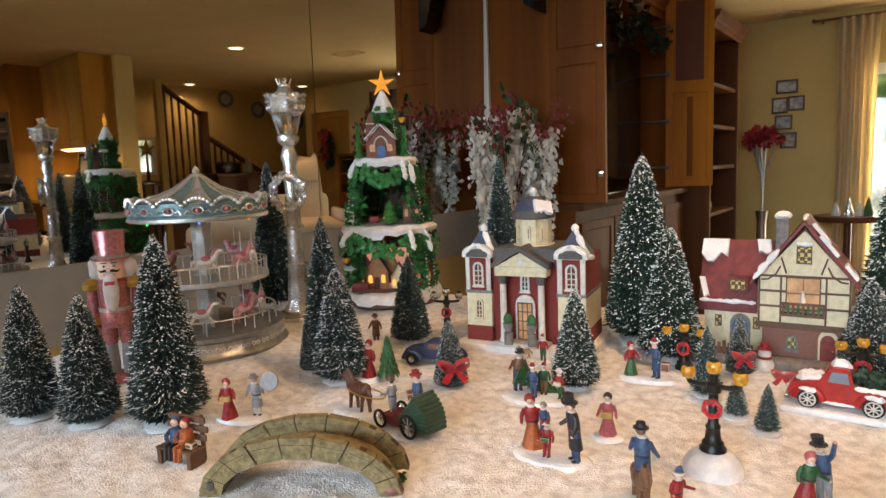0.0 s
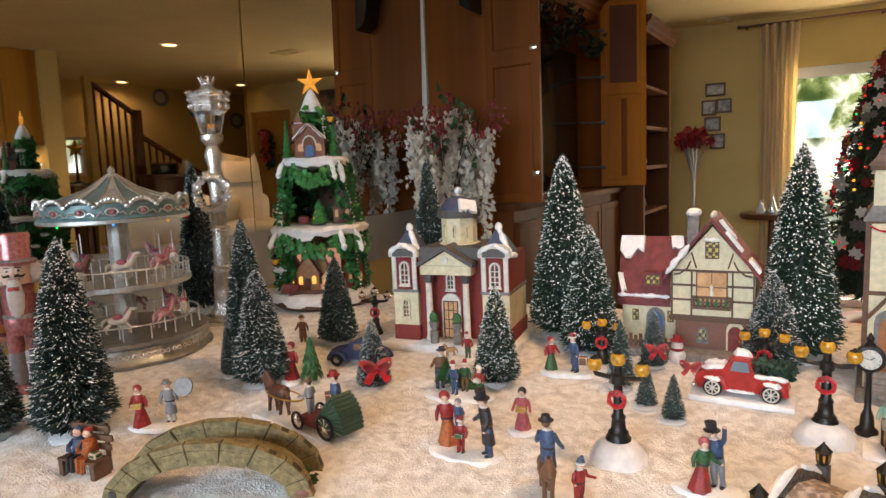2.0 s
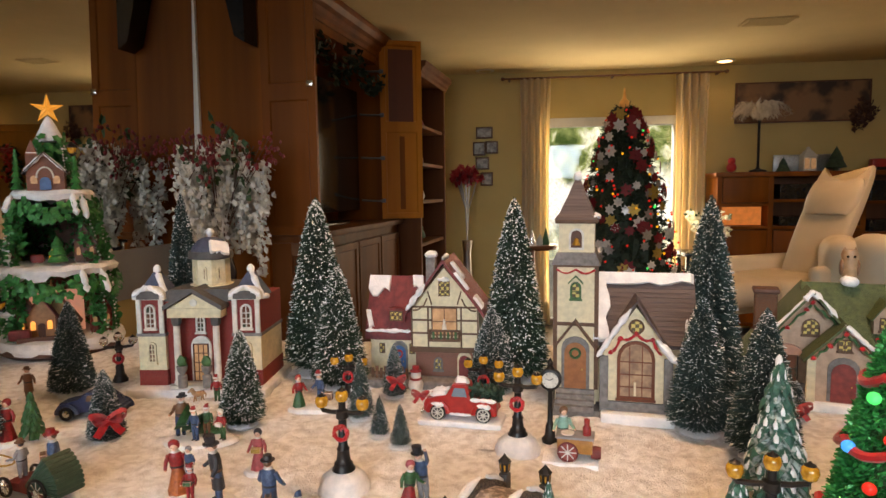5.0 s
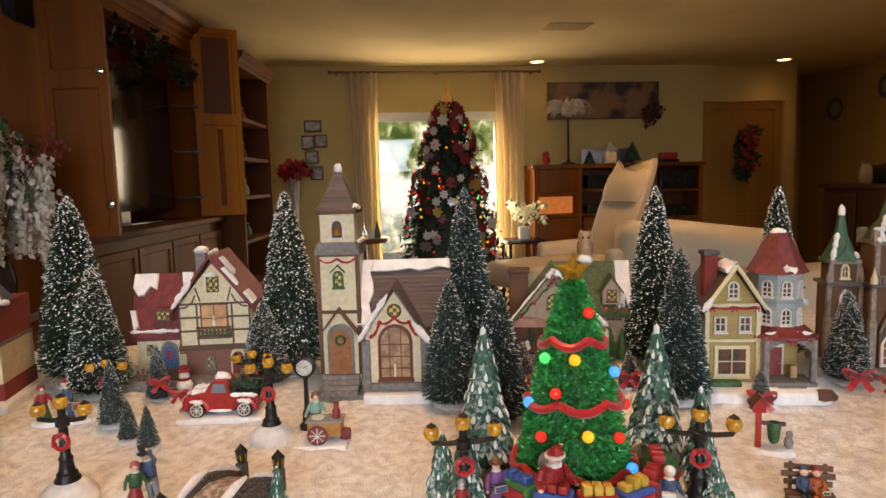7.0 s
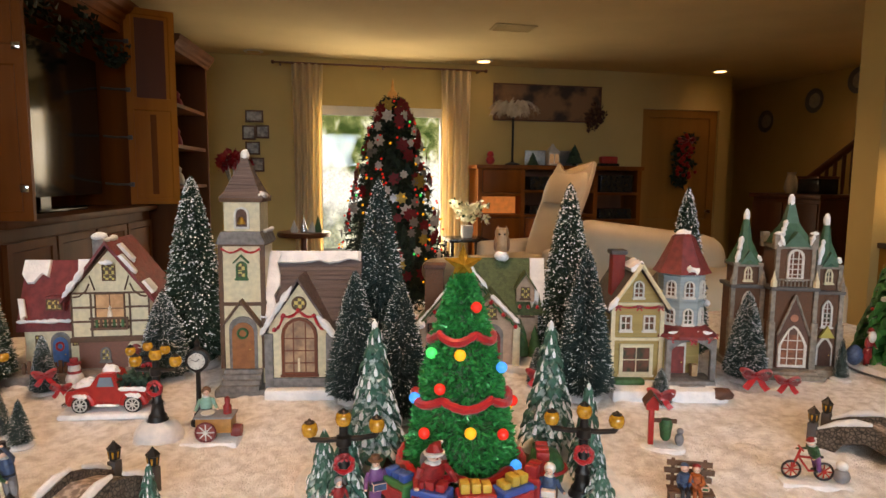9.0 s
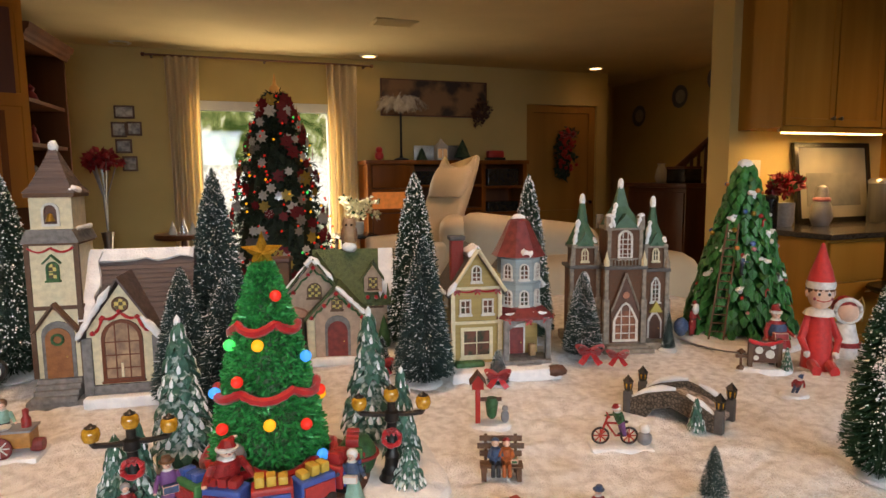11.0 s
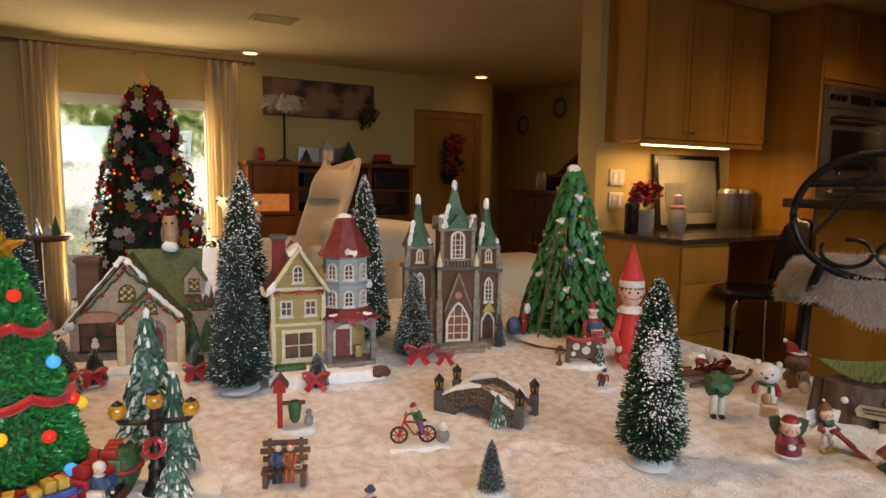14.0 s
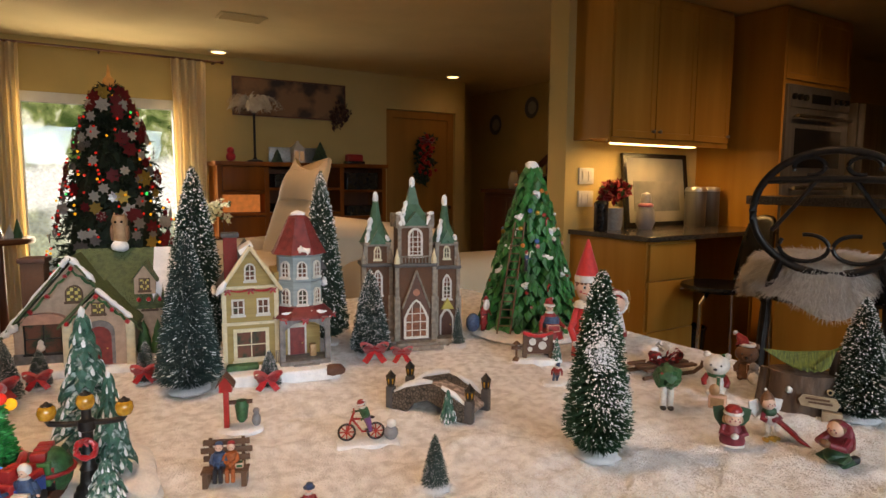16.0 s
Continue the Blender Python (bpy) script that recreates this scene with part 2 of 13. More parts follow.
structure("floor", box(new_bm(), -2.6, -3.2, -0.1, 8.2, 7.4, 0), floor_wood)
tagged(bpy.data.objects["floor"], "brown wooden floor of the living room", "floor")
structure("ceiling", box(box(new_bm(), -2.6, -3.2, CEIL, 8.2, 6.28, CEIL + 0.15), 3.6, 6.28, CEIL, 8.2, 7.4, CEIL + 0.15), ceiling_paint)
tagged(bpy.data.objects["ceiling"], "matt cream painted ceiling", "ceiling")
WX0, WX1, WTOP = 0.34, 1.58, 1.9
DX0, DX1, DTOP = 3.67, 4.555, 2.05
b = new_bm()
box(b, -2.6, FAR, 0, WX0, FAR + 0.15, CEIL)
box(b, WX0, FAR, WTOP + 0.08, WX1, FAR + 0.15, CEIL)
box(b, WX1, FAR, 0, DX0, FAR + 0.15, CEIL)
box(b, DX0, FAR, DTOP, DX1, FAR + 0.15, CEIL)
box(b, DX1, FAR, 0, 4.69, FAR + 0.15, CEIL)
tagged(structure("wall_far", b, wall_paint), "olive cream painted wall with sliding door", "wall")
b = box(new_bm(), 4.69, 7.0, 0, 5.4, 7.15, CEIL)
box(b, 4.55, FAR + 0.15, 0, 4.69, 7.15, CEIL)
tagged(structure("wall_hall", b, wall_paint), "cream wall of the hall recess", "wall")
HY0, HY1, HZ0, HZ1 = 3.84, 4.16, 1.20, 1.70
b = box(new_bm(), 5.4, 3.08, 0, 5.55, HY0, CEIL)
box(b, 5.4, HY1, 0, 5.55, 7.15, CEIL)
box(b, 5.4, HY0, 0, 5.55, HY1, HZ0)
box(b, 5.4, HY0, HZ1, 5.55, HY1, CEIL)
tagged(structure("wall_right", b, wall_paint), "cream wall beside the stairs with a small window", "wall")
tagged(structure("wall_kitchen", box(new_bm(), 3.29, 2.9155, 0, 8.2, 3.08, CEIL), wall_paint), "cream kitchen wall ending in a square edge", "wall")
tagged(structure("wall_outer", box(new_bm(), 8.05, -3.2, 0, 8.2, 2.9155, CEIL), wall_paint), "cream outer wall", "wall")
tagged(structure("wall_back", box(new_bm(), -2.6, -3.2, 0, 8.05, -3.05, CEIL), wall_paint), "cream wall behind the table", "wall")
LEFT = pose(-1.37, 2.87, 0, 0, 0, -5.75)
b = box(new_bm(), -0.16, -6.0, 0, -0.01, 3.6, CEIL)
wl = tagged(structure("wall_left", b, wall_paint), "cream wall that carries the mirrors", "wall")
wl.matrix_world = LEFT
# mirrors: panels side by side with a thin bright seam
for y0, y1 in ((-1.108, -0.004), (-2.212, -1.112), (-3.316, -2.216)):
    mi = mesh_ob("mirror_panel", box(new_bm(), -0.006, y0, 0.0, 0.0, y1, CEIL - 1.106), mirror_mat)
    mi.matrix_world = LEFT @ pose(-0.004, 0, 1.10, 0, 0.85, 0)
    tagged(mi, "tall frameless mirror panel on the wall", "mirror", "wall mirrors")
# thin added strip, greyer than the wall paint, below the mirrors
bs = mesh_ob("under_mirror_strip", box(new_bm(), -0.0098, -3.316, 0.90, -0.002, -0.0045, 1.098), mat("grey_strip", (0.40, 0.39, 0.35), 0.7, second=(0.34, 0.33, 0.30), scale=8, bump=0.1, bscale=80))
bs.matrix_world = LEFT
tagged(bs, "plain grey strip on the wall under the mirrors", "trim", kind="structure")
st = mesh_ob("mirror_trim", box(new_bm(), -0.012, -0.0035, 0.3, 0.018, 0.012, CEIL - 0.004), white_paint)
st.matrix_world = LEFT
tagged(st, "narrow white strip beside the mirror", "trim", kind="structure")
# sliding door
wf = thing("window_1", pose(0, 0, 0), "white framed sliding glass door to the garden", "window", kind="structure")
b = new_bm()
box(b, WX0, FAR + 0.02, WTOP, WX1, FAR + 0.12, WTOP + 0.08)
box(b, WX0, FAR + 0.02, 0.0, WX0 + 0.05, FAR + 0.12, WTOP)
box(b, WX1 - 0.05, FAR + 0.02, 0.0, WX1, FAR + 0.12, WTOP)
box(b, (WX0 + WX1) / 2 - 0.03, FAR + 0.03, 0.06, (WX0 + WX1) / 2 + 0.03, FAR + 0.11, WTOP)
box(b, WX0 + 0.05, FAR + 0.02, 0, WX1 - 0.05, FAR + 0.12, 0.06)
part("window_frame", b, white_paint, wf, smooth=False)
glass = plain_glass("window_glass")
for x0, x1 in ((WX0 + 0.05, (WX0 + WX1) / 2 - 0.03), ((WX0 + WX1) / 2 + 0.03, WX1 - 0.05)):
    p = part("pane", box(new_bm(), x0, FAR + 0.06, 0.06, x1, FAR + 0.066, WTOP), glass, wf, smooth=False)
    p.visible_shadow = False
hw = thing("window_2", pose(0, 0, 0), "small white framed window in the hall", "window", kind="structure")
b = box(new_bm(), 5.43, HY0, HZ0, 5.52, HY1, HZ0 + 0.04)
box(b, 5.43, HY0, HZ1 - 0.04, 5.52, HY1, HZ1)
box(b, 5.43, HY0, HZ0 + 0.04, 5.52, HY0 + 0.04, HZ1 - 0.04)
box(b, 5.43, HY1 - 0.04, HZ0 + 0.04, 5.52, HY1, HZ1 - 0.04)
part("window_frame", b, white_paint, hw, smooth=False)
part("pane", box(new_bm(), 5.47, HY0 + 0.04, HZ0 + 0.04, 5.476, HY1 - 0.04, HZ1 - 0.04), glass, hw, smooth=False).visible_shadow = False
# garden behind them
def garden_mat():
    m = bpy.data.materials.new("garden_distance")
    m.use_nodes = True
    t = m.node_tree
    t.nodes.clear()
    tc = t.nodes.new("ShaderNodeTexCoord")
    mp = t.nodes.new("ShaderNodeMapping")
    mp.inputs["Scale"].default_value = (1, 1, 0.8)
    t.links.new(tc.outputs["Object"], mp.inputs[0])
    n = t.nodes.new("ShaderNodeTexNoise")
    n.inputs["Scale"].default_value, n.inputs["Detail"].default_value, n.inputs["Distortion"].default_value = 3.2, 8, 0.9
    t.links.new(mp.outputs[0], n.inputs["Vector"])
    r = t.nodes.new("ShaderNodeValToRGB")
    e = r.color_ramp.elements
    e[0].position, e[0].color = 0.40, (0.05, 0.085, 0.02, 1)
    e[1].position, e[1].color = 0.66, (1.0, 0.95, 0.72, 1)
    k = r.color_ramp.elements.new(0.52)
    k.color = (0.26, 0.30, 0.10, 1)
    t.links.new(n.outputs["Fac"], r.inputs[0])
    sep = t.nodes.new("ShaderNodeSeparateXYZ")
    t.links.new(tc.outputs["Object"], sep.inputs[0])
    n2 = t.nodes.new("ShaderNodeTexNoise")
    n2.inputs["Scale"].default_value, n2.inputs["Detail"].default_value = 1.1, 4
    t.links.new(mp.outputs[0], n2.inputs["Vector"])
    ma = t.nodes.new("ShaderNodeMath")
    ma.operation = "MULTIPLY_ADD"
    ma.inputs[1].default_value = 1.6
    t.links.new(n2.outputs["Fac"], ma.inputs[0])
    t.links.new(sep.outputs[2], ma.inputs[2])
    band = t.nodes.new("ShaderNodeValToRGB")
    be = band.color_ramp.elements
    be[0].position, be[0].color = 0.0, (0.2, 0.2, 0.2, 1)
    be[1].position, be[1].color = 1.0, (0, 0, 0, 1)
    for p, c in ((0.34, 0.3), (0.40, 1.0), (0.56, 1.0), (0.62, 0.0)):
        k = band.color_ramp.elements.new(p)
        k.color = (c, c, c, 1)
    sc = t.nodes.new("ShaderNodeMath")
    sc.operation = "MULTIPLY"
    sc.inputs[1].default_value = 0.25
    t.links.new(ma.outputs[0], sc.inputs[0])
    t.links.new(sc.outputs[0], band.inputs[0])
    mx = t.nodes.new("ShaderNodeMix")
    mx.data_type = "RGBA"
    mx.inputs[7].default_value = (1.0, 0.97, 0.88, 1)
    t.links.new(band.outputs[0], mx.inputs[0])
    t.links.new(r.outputs[0], mx.inputs[6])
    em = t.nodes.new("ShaderNodeEmission")
    em.inputs["Strength"].default_value = 1.25
    t.links.new(mx.outputs[2], em.inputs[0])
    out = t.nodes.new("ShaderNodeOutputMaterial")
    t.links.new(em.outputs[0], out.inputs[0])
    return m


b = new_bm()
v = [b.verts.new(c) for c in ((-5, 12, -1), (8, 12, -1), (8, 12, 4.4), (-5, 12, 4.4))]
b.faces.new(v)
bd = tagged(mesh_ob("backdrop", b, garden_mat()), "sunlit blurred garden trees beyond the glass", "garden", kind="structure")
b = new_bm()
b.faces.new([b.verts.new(c) for c in ((9.5, -1, -1), (9.5, -1, 4.4), (9.5, 12, 4.4), (9.5, 12, -1))])
tagged(mesh_ob("backdrop_side", b, bd.data.materials[0]), "sunlit blurred garden beyond the hall window", "garden", kind="structure")
b = box(new_bm(), -5, FAR + 0.16, -0.12, 8, 12, -0.02)
tagged(structure("ground", b, mat("patio", (0.55, 0.52, 0.47), 0.9, second=(0.4, 0.38, 0.34), scale=5)), "pale patio paving outside the sliding door", "patio")
# the counter that carries the village
b = box(new_bm(), -1.15, 0.12, 0, 1.5, 1.40, 0.93)
tagged(structure("counter_wall", b, wall_paint), "cream painted half wall under the counter", "counter")
tagged(mesh_ob("countertop", box(new_bm(), -1.18, 0.08, 0.93, 1.53, 1.43, 0.968, bevel=0.006), cabinet_wood), "brown wooden countertop under the snow blanket", "countertop")


def snow_height(x, y):
    return 0.0055 * noise.noise((x * 5, y * 5, 0.3)) + 0.0045 * noise.noise((x * 19, y * 19, 2.0)) + 0.0036 * noise.noise((x * 55, y * 55, 5.0)) + 0.0012 * noise.noise((x * 130, y * 130, 8.0)) - 0.001


def snow_blanket():
    bm = new_bm()
    nx, ny = 640, 310
    x0, x1, y0, y1 = -1.165, 1.515, 0.1, 1.415
    rows = []
    for j in range(ny + 1):
        y = y0 + (y1 - y0) * j / ny
        row = []
        for i in range(nx + 1):
            x = x0 + (x1 - x0) * i / nx
            edge = min(i, nx - i, j, ny - j)
            z = TABLE + snow_height(x, y) * min(1, edge / 5) - (0.012 if edge == 0 else 0.004 if edge == 1 else 0)
            row.append(bm.verts.new((x, y, z)))
        rows.append(row)
    for a, c in zip(rows, rows[1:]):
        for i in range(nx):
            bm.faces.new((a[i], a[i + 1], c[i + 1], c[i]))
    return bm


tagged(mesh_ob("snow_blanket", snow_blanket(), snow_mat, smooth=True), "white fluffy artificial snow blanket on the counter", "snow blanket")

# TV cabinet on the left wall
def panel_door(bm, w, h, t=0.022, rail=0.06, split=()):
    """A door with a sunk panel on both faces, hinge at x 0, between y 0 and t; split gives the heights of middle rails."""
    zs = [0, *[z + rail / 2 for z in split], h]
    cols = [[bm.verts.new((x, y, z)) for y in (0, t) for x in (0, w)] for z in zs]
    fs = []
    for r0, r1 in zip(cols, cols[1:]):
        fs += [bm.faces.new((r0[0], r0[1], r1[1], r1[0])), bm.faces.new((r0[3], r0[2], r1[2], r1[3]))]
        bm.faces.new((r0[1], r0[3], r1[3], r1[1]))
        bm.faces.new((r0[2], r0[0], r1[0], r1[2]))
    bm.faces.new((cols[0][0], cols[0][2], cols[0][3], cols[0][1]))
    bm.faces.new((cols[-1][0], cols[-1][1], cols[-1][3], cols[-1][2]))
    bm.normal_update()
    bmesh.ops.inset_individual(bm, faces=fs, thickness=rail - 0.008, depth=0)
    bmesh.ops.inset_individual(bm, faces=fs, thickness=0.008, depth=-t * 0.3)
    return bm


tv = thing("tv_cabinet", LEFT, "tall honey-brown wooden TV cabinet with open doors", "cabinet")
for nm, bb in (("side_panel", (0, 0.013, 0, 0.34, 0.04, CEIL - 0.02)), ("side_panel", (0, 1.62, 1.10, 0.36, 1.66, CEIL - 0.02)), ("back_panel", (0, 0.04, 1.10, 0.02, 1.62, CEIL - 0.02)), ("top_panel", (0.02, 0.04, 2.2, 0.34, 1.62, CEIL - 0.02))):
    part(nm, box(new_bm(), *bb), cabinet_wood, tv, smooth=False)
part("base_top", box(new_bm(), 0.02, 0.04, 1.08, 0.48, 1.75, 1.115, bevel=0.006), walnut, tv)
b = box(new_bm(), 0.02, 0.04, 0, 0.44, 1.7, 1.08)
part("base", b, walnut, tv, smooth=False)
for k in range(4):
    d = part("base_door", panel_door(new_bm(), 0.39, 0.72, split=()), walnut, tv, smooth=False)
    d.matrix_local = pose(0.462, 0.06 + 0.41 * k, 0.3, 0, 0, 90)
b = new_bm()
slab(b, [(0.34, 2.25), (0.352, 2.25), (0.355, 2.275), (0.372, 2.29), (0.378, 2.315), (0.40, 2.33), (0.418, 2.36), (0.425, 2.39), (0.34, 2.39)], 0.04, 1.72)
part("crown", b, cabinet_wood, tv, smooth=False)
d = part("left_door", panel_door(new_bm(), 0.26, 1.25, split=(0.62,)), cabinet_wood, tv, smooth=False)
d.matrix_local = pose(0.335, 0.01, 1.12, 0, 0, 2)
# this door's daylight is painted: lighter wood than the rest of the cabinet
d = part("right_door", panel_door(new_bm(), 0.30, 1.25, split=(0.62,)), lit_cabinet_wood, tv, smooth=False)
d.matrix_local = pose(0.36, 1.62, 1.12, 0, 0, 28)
# upper panel and stripe are darker than the brightened door
dark_red_wood = wood("dark_red_panel", (0.16, 0.035, 0.006), (0.09, 0.018, 0.004), 0.5, coat=0.0)
part("upper_panel", box(new_bm(), 0.062, 0.001, 0.655, 0.238, 0.006, 1.188), dark_red_wood, d, "darker red-brown panel", smooth=False)
part("panel_stripe", box(new_bm(), 0.135, 0.0035, 0.066, 0.172, 0.0066, 0.584), cabinet_wood, d, smooth=False)
tele = thing("television", LEFT, "black flat screen television in the cabinet", "television")
part("screen", box(new_bm(), 0.2, 0.2, 1.19, 0.235, 1.5, 2.0, bevel=0.004), mat("tv_screen", (0.01, 0.01, 0.011), 0.12), tele)
part("stand", box(new_bm(), 0.12, 0.6, 1.116, 0.32, 1.1, 1.13, bevel=0.003), black_plastic, tele)
part("neck", box(new_bm(), 0.2, 0.8, 1.13, 0.225, 0.9, 1.2), black_plastic, tele)

book = thing("bookcase", LEFT, "open brown wooden bookcase with ornaments", "bookcase")
for nm, bb in (("side_panel", (0.02, 1.78, 0, 0.6, 1.81, 2.2)), ("side_panel", (0.02, 2.57, 0, 0.6, 2.6, 2.2)), ("back_panel", (0.02, 1.81, 0, 0.04, 2.57, 2.2))):
    part(nm, box(new_bm(), *bb), walnut, book, smooth=False)
for z in (0.08, 0.55, 0.9, 1.22, 1.5, 1.78, 2.17):
    part("shelf", box(new_bm(), 0.04, 1.81, z, 0.585, 2.57, z + 0.025), walnut, book, smooth=False)
b = new_bm()
slab(b, [(0.6005, 2.14), (0.612, 2.14), (0.616, 2.16), (0.630, 2.172), (0.636, 2.19), (0.655, 2.205), (0.662, 2.24), (0.02, 2.24), (0.02, 2.2005), (0.6005, 2.2005)], 1.76, 2.62)
part("crown", b, walnut, book, smooth=False)

# door in the far wall
dr = thing("door_1", pose(DX0, FAR, 0), "closed brown wooden panel door with a wreath", "door", kind="structure")
w = DX1 - DX0
b = panel_door(new_bm(), w - 0.02, DTOP - 0.01, 0.04, 0.12, (0.75,))
d = part("door_leaf", b, door_wood, dr, smooth=False)
d.matrix_local = pose(0.01, 0.02, 0.005)
part("door_handle", lathe(new_bm(), [(0.02, 0), (0.012, 0.02), (0.028, 0.045), (0.02, 0.06), (0.0, 0.065)], 14, m=pose(w - 0.09, 0.02, 0.98, 90)), chrome, dr)

# kitchen, its units a little under the usual size
KITCHEN = Matrix.Translation((0.53, 0, 1.28)) @ Matrix.Scale(0.85, 4) @ Matrix.Translation((-0.53, 0, -1.28))
kc = thing("upper_cabinet", KITCHEN @ pose(3.85, 3.43, 0), "maple wall cabinet with three panel doors", "cabinet", "kitchen cabinets")
part("body", box(new_bm(), 0, -0.35, 1.58, 1.33, 0, 2.6), maple, kc, smooth=False)
for k in range(3):
    d = part("door", panel_door(new_bm(), 0.43, 0.98, 0.02, 0.07), maple, kc, smooth=False)
    d.matrix_local = pose(0.01 + 0.44 * k, -0.372, 1.59)
    part("knob", lathe(new_bm(), [(0.006, 0), (0.006, 0.012), (0.014, 0.02), (0.012, 0.026), (0, 0.028)], 12, m=pose(0.40 if k != 1 else 0.03, 0.0, 0.05, 90)), steel, d)
part("light_rail", box(new_bm(), 0, -0.36, 1.55, 1.33, -0.34, 1.58), maple, kc, smooth=False)
ul = thing("under_cabinet_light", KITCHEN @ pose(3.95, 3.12, 1.545), "glowing warm strip light under the wall cabinet", "lamp")
part("housing", box(new_bm(), -0.02, -0.02, 0.012, 0.9, 0.06, 0.03), white_paint, ul)
part("tube", box(new_bm(), 0, -0.012, 0, 0.88, 0.05, 0.014), mat("strip_glow", (1, 0.85, 0.5), emit=(1.0, 0.68, 0.25), power=7), ul)
lamp("strip_light", "AREA", KITCHEN @ pose(4.38, 3.15, 1.53), 3.6, (1.0, 0.6, 0.22), 0.9, 0.06)
kb = thing("base_cabinet", KITCHEN @ pose(3.845, 3.43, 0), "maple base cabinet with drawers", "cabinet", "kitchen cabinets")
part("body", box(new_bm(), 0, -0.71, -0.14, 0.5, 0, 0.89), maple, kb, smooth=False)
part("plinth", box(new_bm(), 0.01, -0.66, -0.225, 0.49, 0, -0.14), dark_wood, kb, smooth=False)
for k, (z0, z1) in enumerate(((-0.12, 0.28), (0.29, 0.62), (0.63, 0.87))):
    part("drawer", box(new_bm(), 0.015, -0.732, z0, 0.485, -0.71, z1, bevel=0.004), maple, kb)
kd = thing("base_cabinet", KITCHEN @ pose(5.05, 3.43, 0), "maple base cabinet beside the knee space", "cabinet", "kitchen cabinets")
part("body", box(new_bm(), 0, -0.7, -0.225, 0.24, 0, 0.89), maple, kd, smooth=False)
part("drawer", box(new_bm(), 0.01, -0.72, 0.5, 0.23, -0.7, 0.87, bevel=0.004), maple, kd)
part("door", box(new_bm(), 0.01, -0.72, -0.1, 0.23, -0.7, 0.49, bevel=0.004), maple, kd)
granite = mat("granite", (0.03, 0.026, 0.024), 0.18, second=(0.09, 0.075, 0.06), scale=120, coat=0.3)
kt = mesh_ob("desk_countertop", box(new_bm(), 3.82, 2.67, 0.89, 5.29, 3.43, 0.925, bevel=0.005), granite)
kt.matrix_world = KITCHEN
tagged(kt, "dark polished granite desk countertop", "countertop")
ov = thing("oven_cabinet", KITCHEN @ pose(5.29, 3.43, 0), "tall maple cabinet with built-in steel oven", "oven")
for nm, bb in (("side_panel", (0, -0.72, -0.225, 0.03, 0, 2.6)), ("carcass", (0.03, -0.70, 2.04, 1.0, 0, 2.6)), ("side_panel", (0.97, -0.72, -0.225, 1.0, 0, 2.04)), ("drawer_base", (0.03, -0.70, -0.225, 0.97, 0, 0.75))):
    part(nm, box(new_bm(), *bb), maple, ov, smooth=False)
for k in range(2):
    d = part("upper_door", panel_door(new_bm(), 0.465, 0.5, 0.02, 0.07), maple, ov, smooth=False)
    d.matrix_local = pose(0.035 + 0.47 * k, -0.722, 2.07)
part("oven_body", box(new_bm(), 0.035, -0.74, 1.3, 0.965, -0.1, 2.03, bevel=0.006), dull_steel, ov)
part("oven_window", box(new_bm(), 0.16, -0.748, 1.40, 0.84, -0.741, 1.70, bevel=0.003), black_plastic, ov)
cp = part("control_panel", box(new_bm(), 0.05, -0.75, 1.86, 0.95, -0.741, 2.01, bevel=0.003), dull_steel, ov)
part("display", box(new_bm(), 0.36, -0.754, 1.90, 0.64, -0.7505, 1.97), black_plastic, cp, smooth=False)
for x in (0.10, 0.18, 0.26, 0.72, 0.80, 0.88):
    part("knob", lathe(new_bm(), [(0.024, 0), (0.022, 0.022), (0.0, 0.024)], 14, m=pose(x, -0.75, 1.935, 90)), black_plastic, cp)
for z in (1.79, 1.24):
    b = rod(new_bm(), (0.1, -0.79, z), (0.9, -0.79, z), 0.014)
    rod(b, (0.14, -0.79, z), (0.14, -0.74, z), 0.008)
    rod(b, (0.86, -0.79, z), (0.86, -0.74, z), 0.008)
    part("handle", b, steel, ov)
lo = part("lower_oven", box(new_bm(), 0.035, -0.74, 0.76, 0.965, -0.1, 1.29, bevel=0.006), dull_steel, ov)
part("oven_window", box(new_bm(), 0.16, -0.748, 0.86, 0.84, -0.741, 1.14, bevel=0.003), black_plastic, lo)
fr = thing("refrigerator", KITCHEN @ pose(6.31, 3.43, 0), "stainless steel refrigerator beside the oven", "refrigerator")
part("body", box(new_bm(), 0, -0.78, -0.225, 0.9, -0.02, 1.95, bevel=0.01), steel, fr)
part("door", box(new_bm(), 0.005, -0.84, 0.05, 0.445, -0.785, 1.94, bevel=0.01), steel, fr)
part("door", box(new_bm(), 0.455, -0.84, 0.05, 0.895, -0.785, 1.94, bevel=0.01), steel, fr)
part("handle", rod(new_bm(), (0.4, -0.88, 0.7), (0.4, -0.88, 1.6), 0.012), chrome, fr)

# ceiling lights, known and added alike
for cx, cy, power in CANS:
    cl = thing("ceiling_light", pose(cx, cy, CEIL), "round recessed ceiling light, lit warm, most of them added", "ceiling light", "recessed ceiling lights")
    b = new_bm()
    for r0, r1, z0, z1 in ((0.062, 0.085, -0.006, -0.001),):
        lathe(b, [(0.062, -0.001), (0.062, -0.008), (0.085, -0.005), (0.087, -0.001)], 28)
    part("trim_ring", b, white_paint, cl)
    part("lens", lathe(new_bm(), [(0.06, -0.009), (0.03, -0.012), (0.0, -0.012)], 24), glow_warm if power else ceiling_paint, cl)

